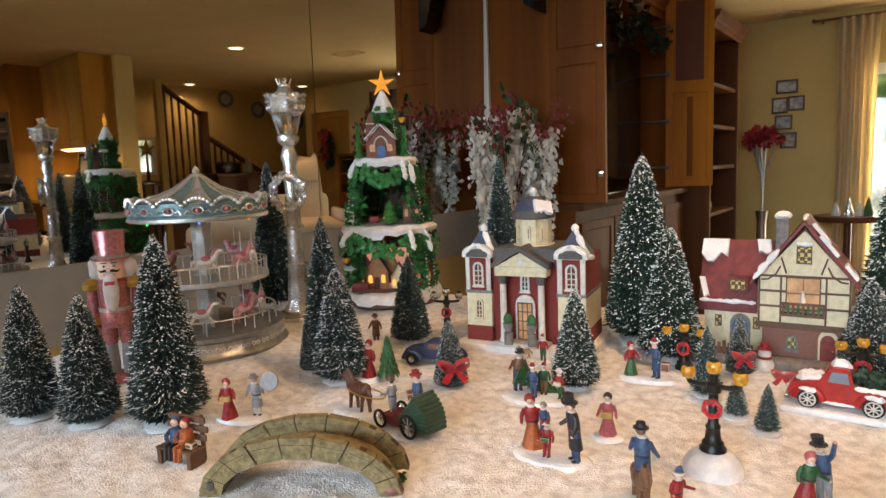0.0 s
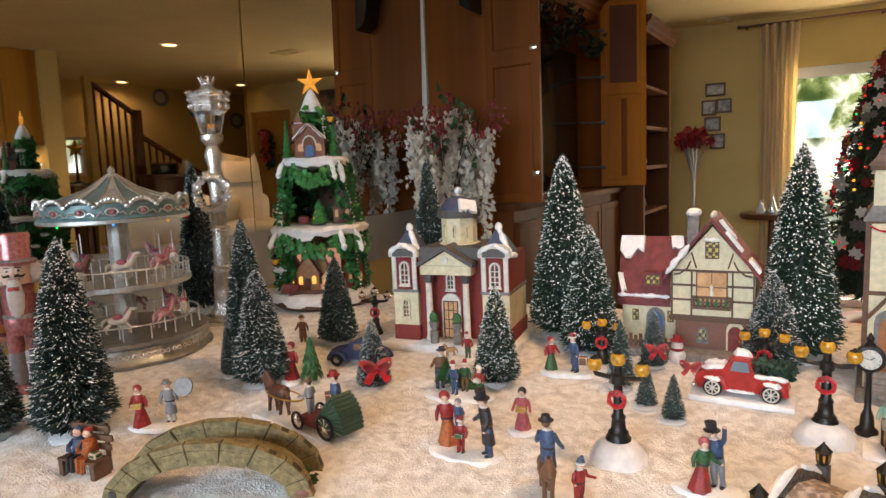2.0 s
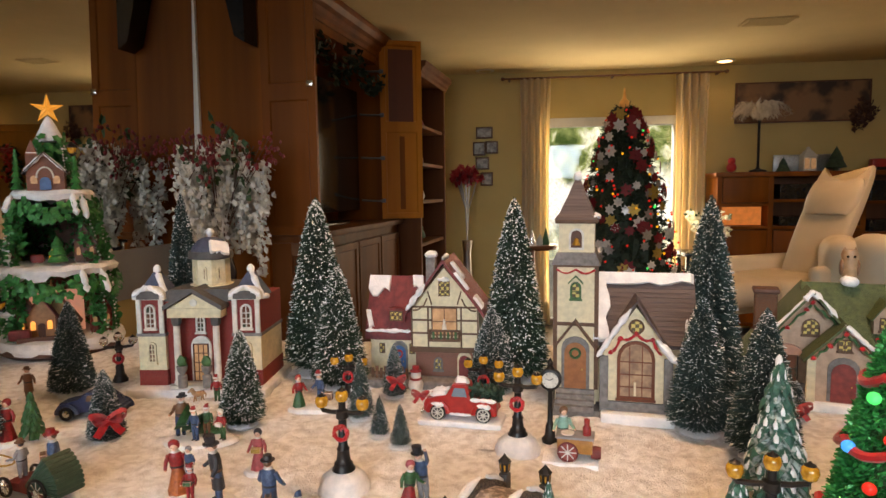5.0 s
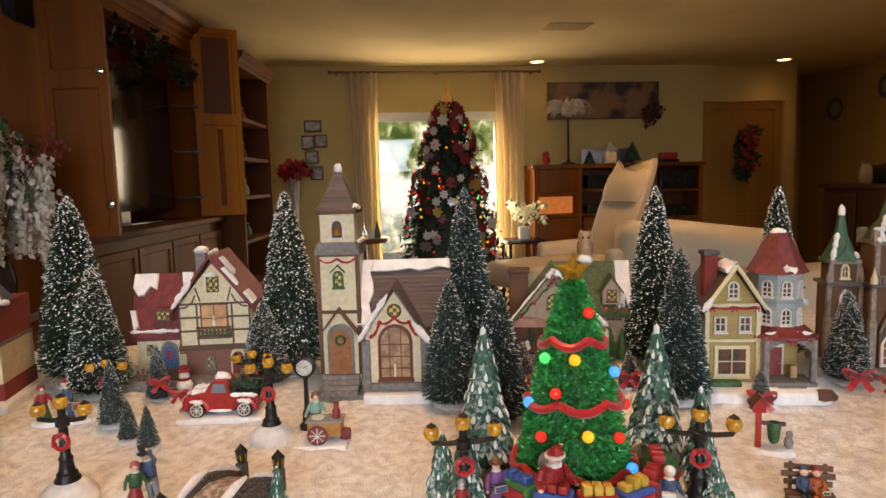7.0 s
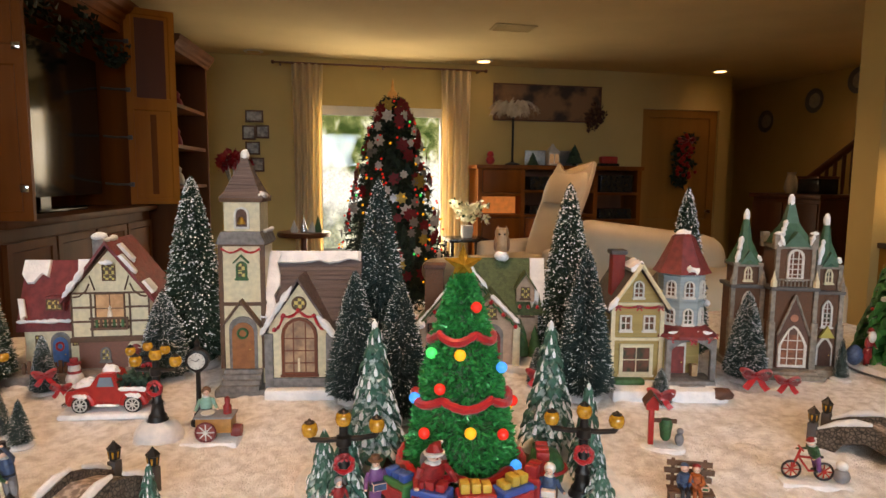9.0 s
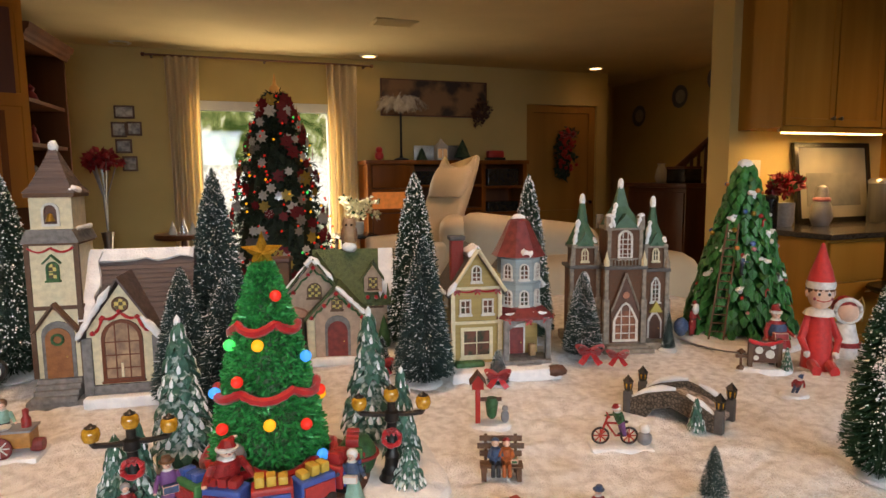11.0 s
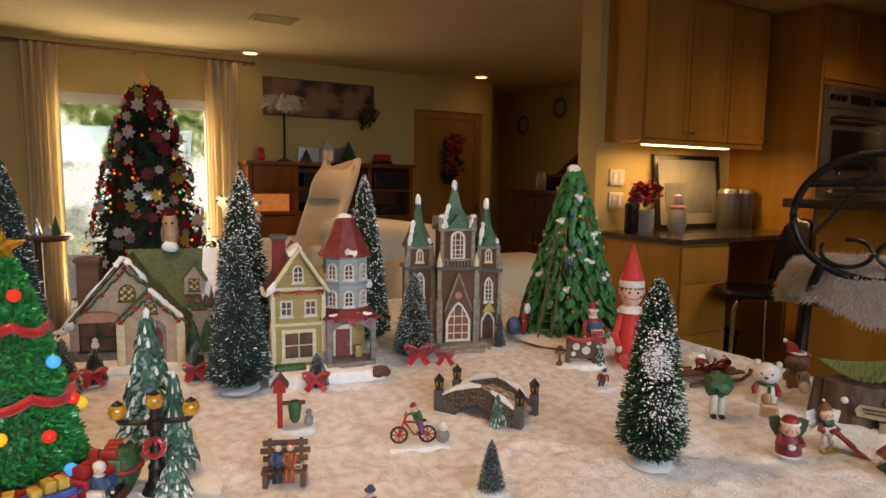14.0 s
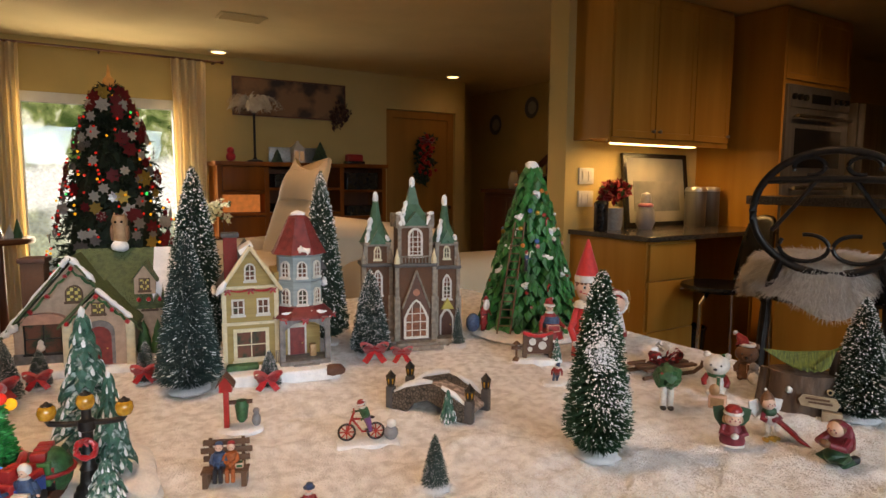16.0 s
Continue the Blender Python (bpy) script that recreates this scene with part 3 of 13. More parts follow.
# ---- bottle-brush trees ----
def brush_meshes(kind, seed, count, flecks, taper=0.75, base_round=0.08, frost=0.3, patch=False):
    """Meshes of a bottle-brush tree one metre high and one metre wide at the foot: bristles, and the snow that clings to them."""
    rnd = random.Random(seed)
    vs, fs = [], []
    fv, ff = [], []
    for i in range(count):
        z = rnd.random() ** 1.35
        z = 0.07 + 0.93 * z
        r = 0.5 * min(1, ((1.0 - z) / 0.93) ** taper + 0.02) * min(1.0, 0.55 + (z - 0.07) / base_round)
        r *= rnd.uniform(0.76, 1.05) if rnd.random() < 0.9 else rnd.uniform(1.0, 1.10)
        a = rnd.uniform(0, 2 * math.pi)
        ca, sa = math.cos(a), math.sin(a)
        up = rnd.uniform(-0.035, 0.03)
        t = rnd.uniform(0.005, 0.009)
        w = rnd.uniform(-1, 1)
        dx, dy, dz = -sa * t, ca * t, 0.005 * w
        p, q = (0.18 * r * ca, 0.18 * r * sa, z), (r * ca, r * sa, z + up)
        k = len(vs)
        vs += [(p[0] - dx, p[1] - dy, p[2] - dz), (p[0] + dx, p[1] + dy, p[2] + dz), (q[0] + dx * 0.6, q[1] + dy * 0.6, q[2] + dz * 0.6), (q[0] - dx * 0.6, q[1] - dy * 0.6, q[2] - dz * 0.6)]
        fs.append((k, k + 1, k + 2, k + 3))
        if rnd.random() < frost:
            # a frosted end: thin, a little above its bristle
            f0, f1 = rnd.uniform(0.72, 0.9), 1.01
            k = len(fv)
            for f, g in ((f0, 0.8), (f1, 0.7)):
                x, y, h = r * ca * f, r * sa * f, z + up * f + 0.004
                fv += [(x - dx * g, y - dy * g, h - dz * g), (x + dx * g, y + dy * g, h + dz * g)]
            ff.append((k, k + 1, k + 3, k + 2))
    for i in range(flecks):
        z = 0.07 + 0.93 * rnd.random() ** 1.25
        r = 0.5 * min(1, ((1.0 - z) / 0.93) ** taper + 0.015) * min(1.0, 0.55 + (z - 0.07) / base_round) * rnd.uniform(0.84, 1.03)
        a = rnd.uniform(0, 2 * math.pi)
        s = rnd.choice((0.005, 0.006, 0.008, 0.011, 0.015))
        if kind in ("frost", "dark"):
            s *= 0.68 if kind == "frost" else 0.5
        if kind == "snowy":
            s *= 0.82
        if patch:
            s *= 0.8
        if patch and i % 2 == 0:
            z, a = (rnd.gauss(0.60, 0.07), rnd.gauss(-2.3, 0.34)) if i % 8 else (rnd.gauss(0.34, 0.06), rnd.gauss(-1.7, 0.5))
            r = 0.5 * ((1.0 - min(z, 0.95)) / 0.93) ** taper * rnd.uniform(0.90, 1.05)
            s *= 1.15
        ca, sa = math.cos(a), math.sin(a)
        c = (r * ca, r * sa, z + 0.012)
        k = len(fv)
        # an uneven clump, longer along the bristle
        l, b, h = s * rnd.uniform(1.1, 2.2), s * rnd.uniform(0.8, 1.5), s * rnd.uniform(0.3, 0.5)
        fv += [(c[0] + ca * l, c[1] + sa * l, c[2] - 0.2 * l), (c[0] - ca * l, c[1] - sa * l, c[2]), (c[0] - sa * b, c[1] + ca * b, c[2]), (c[0] + sa * b, c[1] - ca * b, c[2]), (c[0], c[1], c[2] + h), (c[0], c[1], c[2] - h)]
        ff += [(k + x, k + y, k + w) for x, y, w in ((0, 2, 4), (2, 1, 4), (1, 3, 4), (3, 0, 4), (2, 0, 5), (1, 2, 5), (3, 1, 5), (0, 3, 5))]
    me1 = bpy.data.meshes.new("bristle_brush")
    me1.from_pydata(vs, [], fs)
    me2 = bpy.data.meshes.new("snow_frosting")
    me2.from_pydata(fv, [], ff)
    return me1, me2


fir_green = mat("bristle_fir_green", (0.030, 0.10, 0.042), 0.6, second=(0.012, 0.042, 0.02), scale=40)
BRUSH = {}


def brush_kind(kind):
    if kind in BRUSH:
        return BRUSH[kind]
    count, flecks, green, taper, frost = {"snowy": (11500, 2300, bristle_green, 0.63, 0.04), "dark": (14000, 1900, bristle_blue, 0.64, 0.05), "frost": (13000, 2500, bristle_blue, 0.60, 0.08),
                                          "small": (4200, 420, bristle_blue, 0.66, 0.12), "patch": (9500, 2100, fir_green, 0.52, 0.05)}[kind]
    me1, me2 = brush_meshes(kind, len(kind) * 7 + count, count, flecks, taper, 0.22 if kind == "patch" else 0.10, frost=frost, patch=kind == "patch")
    me1.materials.append(green)
    me2.materials.append(fleck_white)
    core = new_bm()
    lathe(core, [(0.02, 0.075), (0.26, 0.09), (0.3, 0.2), (0.16, 0.6), (0.01, 0.97)], 14)
    me3 = bpy.data.meshes.new("inner_brush")
    core.to_mesh(me3)
    core.free()
    me3.materials.append(green)
    st = new_bm()
    lathe(st, [(0.03, 0.0), (0.022, 0.08), (0.012, 0.98), (0.0, 1.0)], 8)
    me4 = bpy.data.meshes.new("wire_stem")
    st.to_mesh(me4)
    st.free()
    me4.materials.append(black_metal)
    BRUSH[kind] = (me1, me2, me3, me4)
    return BRUSH[kind]


BASE_MESH = []


def brush_tree(x, y, h, w, kind="snowy", z=None, lean=(0, 0), stand=True, label=None, turn=None):
    z0 = TABLE if z is None else z
    lab = label or {"snowy": "dark green bottle-brush tree with heavy snow flecks", "dark": "dark blue-green bottle-brush tree lightly frosted",
                    "frost": "frosted blue-green bottle-brush tree", "patch": "green bottle-brush tree with a clump of snow on it", "small": "little frosted bottle-brush tree on a snowy stand"}[kind]
    t = thing("brush_tree", pose(x, y, z0, lean[0], lean[1], 0), lab, "tree", "bottle-brush trees")
    me = brush_kind(kind)
    tw = random.uniform(0, 360) if turn is None else turn
    for name, m in zip(("bristle_brush", "snow_frosting", "inner_brush", "stem"), me):
        o = new(name, m)
        o.parent = t
        o.matrix_local = pose(0, 0, 0, 0, 0, tw) @ Matrix.Diagonal((1.1 * w, 1.1 * w, h, 1))
    if stand:
        if not BASE_MESH:
            s = new_bm()
            lathe(s, [(0.5, -0.15), (0.52, 0.0), (0.47, 0.2), (0.3, 0.42), (0.1, 0.5), (0.0, 0.5)], 20)
            for v in s.verts:
                v.co += Vector((noise.noise(v.co * 4), noise.noise(v.co * 4 + Vector((9, 0, 0))), 0.6 * noise.noise(v.co * 5 + Vector((0, 9, 0))))) * 0.12
            bs = bpy.data.meshes.new("snowy_stand")
            s.to_mesh(bs)
            s.free()
            bs.materials.append(snow_paint)
            bs.polygons.foreach_set("use_smooth", [True] * len(bs.polygons))
            BASE_MESH.append(bs)
        o = new("snowy_stand", BASE_MESH[0])
        o.parent = t
        k = max(0.72 * w, 0.030) if kind in ("small", "frost") else max(0.66 * w, 0.022)
        o.matrix_local = pose(0, 0, 0.001, 0, 0, tw) @ Matrix.Diagonal((k, k, min(0.016, 0.3 * k), 1))
    return t


TREES = [
    (-0.871, 0.495, 0.179, 0.068, "frost"), (-0.776, 0.520, 0.169, 0.070, "frost"), (-0.677, 0.566, 0.238, 0.090, "frost"),
    (-1.066, 1.13, 0.339, 0.095, "dark"), (-0.640, 0.83, 0.238, 0.075, "dark"), (-0.581, 0.79, 0.170, 0.078, "frost"),
    (-0.652, 0.80, 0.095, 0.032, "frost"), (-0.60, 1.008, 0.156, 0.068, "dark"), 
    (-0.52, 1.23, 0.325, 0.08, "dark"), (-0.253, 0.904, 0.137, 0.062, "snowy"), (-0.224, 1.165, 0.315, 0.118, "snowy"),
    (-0.163, 1.086, 0.205, 0.090, "snowy"), (-0.089, 0.943, 0.092, 0.038, "small"), (-0.047, 0.884, 0.055, 0.026, "small"),
    (-0.012, 0.852, 0.056, 0.027, "small"), (0.132, 1.15, 0.312, 0.108, "snowy"), (0.096, 1.089, 0.137, 0.075, "frost"),
    (0.432, 1.075, 0.312, 0.100, "dark"), (0.385, 0.938, 0.184, 0.080, "dark"), (0.439, 0.862, 0.182, 0.080, "dark"),
    (0.754, 1.06, 0.305, 0.10, "snowy"), (0.711, 0.890, 0.218, 0.082, "dark"), (0.962, 1.038, 0.300, 0.085, "snowy"),
    (1.001, 0.920, 0.142, 0.062, "frost"), (1.041, 0.448, 0.197, 0.070, "patch"), (1.40, 0.355, 0.15, 0.07, "snowy"),
    (0.857, 0.477, 0.052, 0.026, "small"), (1.159, 0.896, 0.068, 0.022, "small"), 
]
for x, y, h, w, kind in TREES:
    brush_tree(x, y, h, w, kind, turn=0 if kind == "patch" else None)

# ---- village houses ----
def brick_mat(name, brick, mortar, scale=260.0):
    m = mat(name, brick, 0.8, second=tuple(c * 0.7 for c in brick), scale=50)
    t = m.node_tree
    tc = t.nodes.new("ShaderNodeTexCoord")
    sep = t.nodes.new("ShaderNodeSeparateXYZ")
    add = t.nodes.new("ShaderNodeMath")
    com = t.nodes.new("ShaderNodeCombineXYZ")
    t.links.new(tc.outputs["Object"], sep.inputs[0])
    t.links.new(sep.outputs[0], add.inputs[0])
    t.links.new(sep.outputs[1], add.inputs[1])
    t.links.new(add.outputs[0], com.inputs[0])
    t.links.new(sep.outputs[2], com.inputs[1])
    br = t.nodes.new("ShaderNodeTexBrick")
    br.inputs["Scale"].default_value = scale
    br.inputs["Color1"].default_value, br.inputs["Color2"].default_value = (*brick, 1), (*[c * 0.75 for c in brick], 1)
    br.inputs["Mortar"].default_value = (*mortar, 1)
    br.inputs["Mortar Size"].default_value = 0.03
    t.links.new(com.outputs[0], br.inputs["Vector"])
    b = t.nodes["Principled BSDF"]
    t.links.new(br.outputs["Color"], b.inputs["Base Color"])
    bp = t.nodes.new("ShaderNodeBump")
    bp.inputs["Strength"].default_value, bp.inputs["Distance"].default_value, bp.invert = 0.6, 0.001, True
    t.links.new(br.outputs["Fac"], bp.inputs["Height"])
    t.links.new(bp.outputs[0], b.inputs["Normal"])
    return m


def paint(name, c, rough=0.42, k=0.75, scale=130, bump=0.25):
    return mat(name, c, rough, second=tuple(v * k for v in c), scale=scale, bump=bump, bscale=500)


cream = paint("cream_ceramic", (0.74, 0.64, 0.42), k=0.82)
pale = paint("white_ceramic", (0.70, 0.665, 0.60), k=0.8)
barn_red = brick_mat("red_brick_ceramic", (0.30, 0.035, 0.03), (0.22, 0.06, 0.05))
brown_brick = brick_mat("brown_brick_ceramic", (0.17, 0.072, 0.038), (0.13, 0.085, 0.055))
rose_brick = brick_mat("rose_brick_ceramic", (0.33, 0.14, 0.10), (0.22, 0.12, 0.09))
burgundy = paint("burgundy_roof", (0.20, 0.028, 0.03), 0.5, 0.6, 90)
slate_blue = paint("slate_blue_roof", (0.06, 0.075, 0.13), 0.5)
slate_grey = paint("slate_grey_roof", (0.095, 0.088, 0.086), 0.6)
stone_grey = paint("grey_stone_ceramic", (0.235, 0.22, 0.212), 0.7, 0.6)
timber = paint("brown_timber_ceramic", (0.13, 0.065, 0.035), 0.6)
roof_brown = mat("ribbed_brown_roof", (0.115, 0.085, 0.082), 0.6, second=(0.07, 0.052, 0.054), scale=200, stretch=(0.05, 0.3, 1), bump=0.8, bscale=260)
roof_green = mat("mossy_green_roof", (0.085, 0.12, 0.045), 0.6, second=(0.05, 0.075, 0.03), scale=160, bump=0.8, bscale=300)
pine_green = paint("spire_green", (0.05, 0.13, 0.075), 0.5)
mustard = mat("mustard_siding", (0.42, 0.30, 0.10), 0.6, second=(0.33, 0.23, 0.075), scale=140, stretch=(0.05, 0.05, 1.6), bump=0.5)
pale_blue = mat("pale_blue_siding", (0.33, 0.39, 0.40), 0.6, second=(0.26, 0.31, 0.32), scale=140, stretch=(0.05, 0.05, 1.6), bump=0.4)
taupe = paint("taupe_stucco", (0.53, 0.37, 0.265), 0.7, 0.8)
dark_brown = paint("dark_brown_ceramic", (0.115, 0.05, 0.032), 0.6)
leaf_green = paint("leaf_green", (0.05, 0.14, 0.045), 0.6, 0.6)
blue_door = paint("blue_door_paint", (0.06, 0.15, 0.36), 0.45)
red_door = paint("red_door_paint", (0.24, 0.03, 0.025), 0.45, 0.6)
orange_door = paint("orange_wood_door", (0.36, 0.13, 0.04), 0.45)
dim_pane = mat("dim_window_pane", (0.14, 0.10, 0.075), 0.2, second=(0.05, 0.035, 0.03), scale=90, emit=(1.0, 0.5, 0.2), power=0.06)
dark_pane = mat("dark_window_pane", (0.05, 0.065, 0.045), 0.12, second=(0.16, 0.07, 0.05), scale=55, sharp=(0.45, 0.6))
lit_pane = mat("lit_window_pane", (0.42, 0.26, 0.14), 0.3, second=(0.2, 0.11, 0.06), scale=70, emit=(1.0, 0.55, 0.25), power=0.18)
check_pane = mat("checked_window_pane", (0.50, 0.40, 0.16), 0.3, emit=(1.0, 0.8, 0.3), power=0.05)
nodes = check_pane.node_tree
squash = nodes.nodes.new("ShaderNodeMapping")
squash.inputs["Location"].default_value, squash.inputs["Scale"].default_value = (0.001, 0.001, 0.001), (1, 0, 1)
nodes.links.new(nodes.nodes["Texture Coordinate"].outputs["Object"], squash.inputs[0])
squares = nodes.nodes.new("ShaderNodeTexChecker")
squares.inputs["Scale"].default_value = 190
squares.inputs["Color1"].default_value, squares.inputs["Color2"].default_value = (0.55, 0.44, 0.13, 1), (0.03, 0.024, 0.02, 1)
nodes.links.new(squash.outputs[0], squares.inputs["Vector"])
nodes.links.new(squares.outputs[0], nodes.nodes["Principled BSDF"].inputs["Base Color"])
tan_pane = mat("tan_window_pane", (0.40, 0.27, 0.17), 0.15, second=(0.16, 0.11, 0.09), scale=60, emit=(1.0, 0.55, 0.3), power=0.05)


def window(parent, x, z, w, h, y=0.0, shape="rect", casing=None, pane=None, bars=(1, 2), m=None, sill=True, edge=0.003):
    """A window with its frame, pane, bars and sill on a wall that faces -y; m turns it to another wall."""
    m = m or Matrix()
    casing, pane = casing or pale, pane or dim_pane
    outer = {"rect": [(x - w / 2, z), (x + w / 2, z), (x + w / 2, z + h), (x - w / 2, z + h)], "arch": arch(x - w / 2, x + w / 2, z, z + h),
             "point": arch(x - w / 2, x + w / 2, z, z + h, True)}[shape]
    cx, cz = x, z + h / 2
    kx, kz = (w - 2 * edge) / w, (h - 2 * edge) / h
    inner = [(cx + (a - cx) * kx, cz + (c - cz) * kz) for a, c in outer]
    b = new_bm()
    n = len(outer)
    rings = [[b.verts.new((p[0], yy, p[1])) for p in pts] for pts, yy in ((outer, y + 0.001), (outer, y - 0.003), (inner, y - 0.003), (inner, y + 0.001))]
    for r0, r1 in zip(rings, rings[1:]):
        for i in range(n):
            b.faces.new((r0[i], r0[(i + 1) % n], r1[(i + 1) % n], r1[i]))
    bar, ledge = new_bm(), new_bm()
    for i in range(bars[0]):
        xx = x - w / 2 + w * (i + 1) / (bars[0] + 1)
        box(bar, xx - 0.0007, y - 0.0022, z + edge, xx + 0.0007, y - 0.0006, z + h - edge - (0.001 if shape != "rect" else 0))
    for i in range(bars[1]):
        zz = z + (h if shape == "rect" else h * 0.85) * (i + 1) / (bars[1] + 1)
        box(bar, x - w / 2 + edge, y - 0.0020, zz - 0.0007, x + w / 2 - edge, y - 0.0007, zz + 0.0007)
    if sill:
        box(ledge, x - w / 2 - 0.0015, y - 0.0045, z - 0.002, x + w / 2 + 0.0015, y + 0.0005, z + 0.0006)
    for k in (b, bar, ledge):
        bmesh.ops.transform(k, matrix=m, verts=k.verts)
    o = part("window", b, casing, parent, smooth=False)
    pieces("muntin", bar, casing, o, smooth=False)
    if sill:
        part("sill", ledge, casing, o, smooth=False)
    else:
        ledge.free()
    p = slab(new_bm(), inner, y - 0.0009, y + 0.001, m=m)
    part("pane", p, pane, o, smooth=False)
    return o


def roof_pair(bm, x0, x1, y0, y1, ze, zr, along="x", t=0.004, over=0.006):
    """Two sloping roof slabs over a block; along: the ridge's direction."""
    if along == "x":
        c = (y0 + y1) / 2
        for s in (-1, 1):
            yy = c + s * ((y1 - y0) / 2 + over)
            zz = ze - over * (zr - ze) / ((y1 - y0) / 2)
            v = [(x0 - over, c, zr), (x1 + over, c, zr), (x1 + over, yy, zz), (x0 - over, yy, zz)]
            prism(bm, v, t)
    else:
        c = (x0 + x1) / 2
        for s in (-1, 1):
            xx = c + s * ((x1 - x0) / 2 + over)
            zz = ze - over * (zr - ze) / ((x1 - x0) / 2)
            v = [(c, y0 - over, zr), (c, y1 + over, zr), (xx, y1 + over, zz), (xx, y0 - over, zz)]
            prism(bm, v, t)
    return bm


def prism(bm, pts, t, mi=0):
    a = [bm.verts.new(p) for p in pts]
    b = [bm.verts.new((p[0], p[1], p[2] + t)) for p in pts]
    k = len(pts)
    bm.faces.new(a).material_index = mi
    bm.faces.new(b[::-1]).material_index = mi
    for i in range(k):
        bm.faces.new((a[i], b[i], b[(i + 1) % k], a[(i + 1) % k])).material_index = mi
    return bm


def snow_run(bm, p0, p1, r, n=12, seed=1, droop=0.3):
    """A lumpy run of snow between two points."""
    rnd = random.Random(seed)
    p0, p1 = Vector(p0), Vector(p1)
    pts, rs = [], []
    for i in range(n + 1):
        k = i / n
        pts.append(p0.lerp(p1, k) + Vector((0, 0, -droop * r * rnd.random())))
        rs.append(r * (0.25 if i in (0, n) else rnd.uniform(0.55, 1.15)))
    return tube(bm, pts, rs, 8)


def snow_sheet(bm, o, u, v, seed=1, t=0.004, n=14, ragged=0.3):
    """A thick patch of snow on a slope: o the corner, u and v its sides, the end of v ragged."""
    rnd = random.Random(seed)
    o, u, v = Vector(o), Vector(u), Vector(v)
    nrm = u.cross(v).normalized()
    if nrm.z < 0:
        nrm = -nrm
    pts = [o, o + u]
    for i in range(n + 1):
        k = 1 - i / n
        pts.append(o + u * k + v * (1 - ragged * rnd.random() * (0.6 + 0.4 * math.sin(i * 1.9))))
    c = sum(pts, Vector()) / len(pts)
    a = [bm.verts.new(p - nrm * 0.001) for p in pts]
    b = [bm.verts.new(c + (p - c) * 0.94 + nrm * t) for p in pts]
    k = len(pts)
    for i in range(k):
        bm.faces.new((a[i], a[(i + 1) % k], b[(i + 1) % k], b[i]))
    bm.faces.new(b)
    bm.faces.new(a[::-1])
    return bm


def gable(bm, x0, x1, y0, y1, z0, ze, zr, along="y"):
    """A block with a gabled top; along: the ridge's direction."""
    if along == "y":
        slab(bm, [(x0, z0), (x1, z0), (x1, ze), ((x0 + x1) / 2, zr), (x0, ze)], y0, y1)
    else:
        slab(bm, [(y0, z0), (y1, z0), (y1, ze), ((y0 + y1) / 2, zr), (y0, ze)], x0, x1, m=Matrix(((0, 1, 0, 0), (1, 0, 0, 0), (0, 0, 1, 0), (0, 0, 0, 1))))
    return bm


def door(parent, x, z, w, h, y, material, shape="arch", surround=None, m=None):
    m = m or Matrix()
    pts = arch(x - w / 2, x + w / 2, z, z + h, shape == "point") if shape != "rect" else [(x - w / 2, z), (x + w / 2, z), (x + w / 2, z + h), (x - w / 2, z + h)]
    o = part("door", slab(new_bm(), pts, y - 0.003, y + 0.001, m=m), material, parent, smooth=False)
    if surround:
        k = 1.28
        big = [(x + (a - x) * k, z + (c - z) * (1 + 0.28 * w / h)) for a, c in pts]
        part("door_surround", slab(new_bm(), big, y - 0.0018, y + 0.0005, m=m), surround, parent, smooth=False)
    part("knob", ball(new_bm(), m @ Vector((x + w * 0.32, y - 0.004, z + h * 0.42)), 0.0012, 1), gold, o)
    return o


gold = mat("gold_paint", (0.65, 0.42, 0.10), 0.3, 0.9, (0.5, 0.3, 0.06), 80)


def garland(bm, p0, p1, sag=0.004, n=10, r=0.0016):
    p0, p1 = Vector(p0), Vector(p1)
    pts = [p0.lerp(p1, i / n) + Vector((0, 0, -sag * math.sin(math.pi * i / n))) for i in range(n + 1)]
    return tube(bm, pts, [r * random.uniform(0.7, 1.3) for _ in pts], 6)


def bow(bm, c, s, mi=0):
    """A ribbon bow: four puffed loops, a knot and two tails."""
    c = Vector(c)
    for sx in (-1, 1):
        for lift, back, k in ((0.10, 0.0, 1.0), (-0.16, 0.12, 0.8)):
            pts = []
            for i in range(14):
                a = 2 * math.pi * i / 14
                out = 0.46 * k * s * (1 - math.cos(a))
                pts.append(c + Vector((sx * out, (back - 0.1) * s, lift * out / (0.5 * s) * s * 0.8 + 0.27 * k * s * math.sin(a) * (0.55 + 0.45 * out / (0.92 * k * s)))))
            flat_band(bm, pts, Vector((sx * 0.06 * s, 0.26 * s, 0.05 * s)), mi, True)
        tail = [c, c + Vector((sx * 0.26 * s, -0.12 * s, -0.38 * s)), c + Vector((sx * 0.42 * s, -0.05 * s, -0.68 * s)), c + Vector((sx * 0.66 * s, -0.14 * s, -0.95 * s))]
        flat_band(bm, tail, Vector((sx * 0.17 * s, 0.05 * s, 0.10 * s)), mi, False)
    ball(bm, c + Vector((0, -0.12 * s, 0)), 0.17 * s, 1, mi, (1, 0.8, 0.9))
    return bm


def flat_band(bm, pts, side, mi=0, closed=False):
    a = [bm.verts.new(p - side) for p in pts]
    b = [bm.verts.new(p + side) for p in pts]
    k = len(pts)
    for i in range(k if closed else k - 1):
        j = (i + 1) % k
        bm.faces.new((a[i], a[j], b[j], b[i])).material_index = mi
    return bm


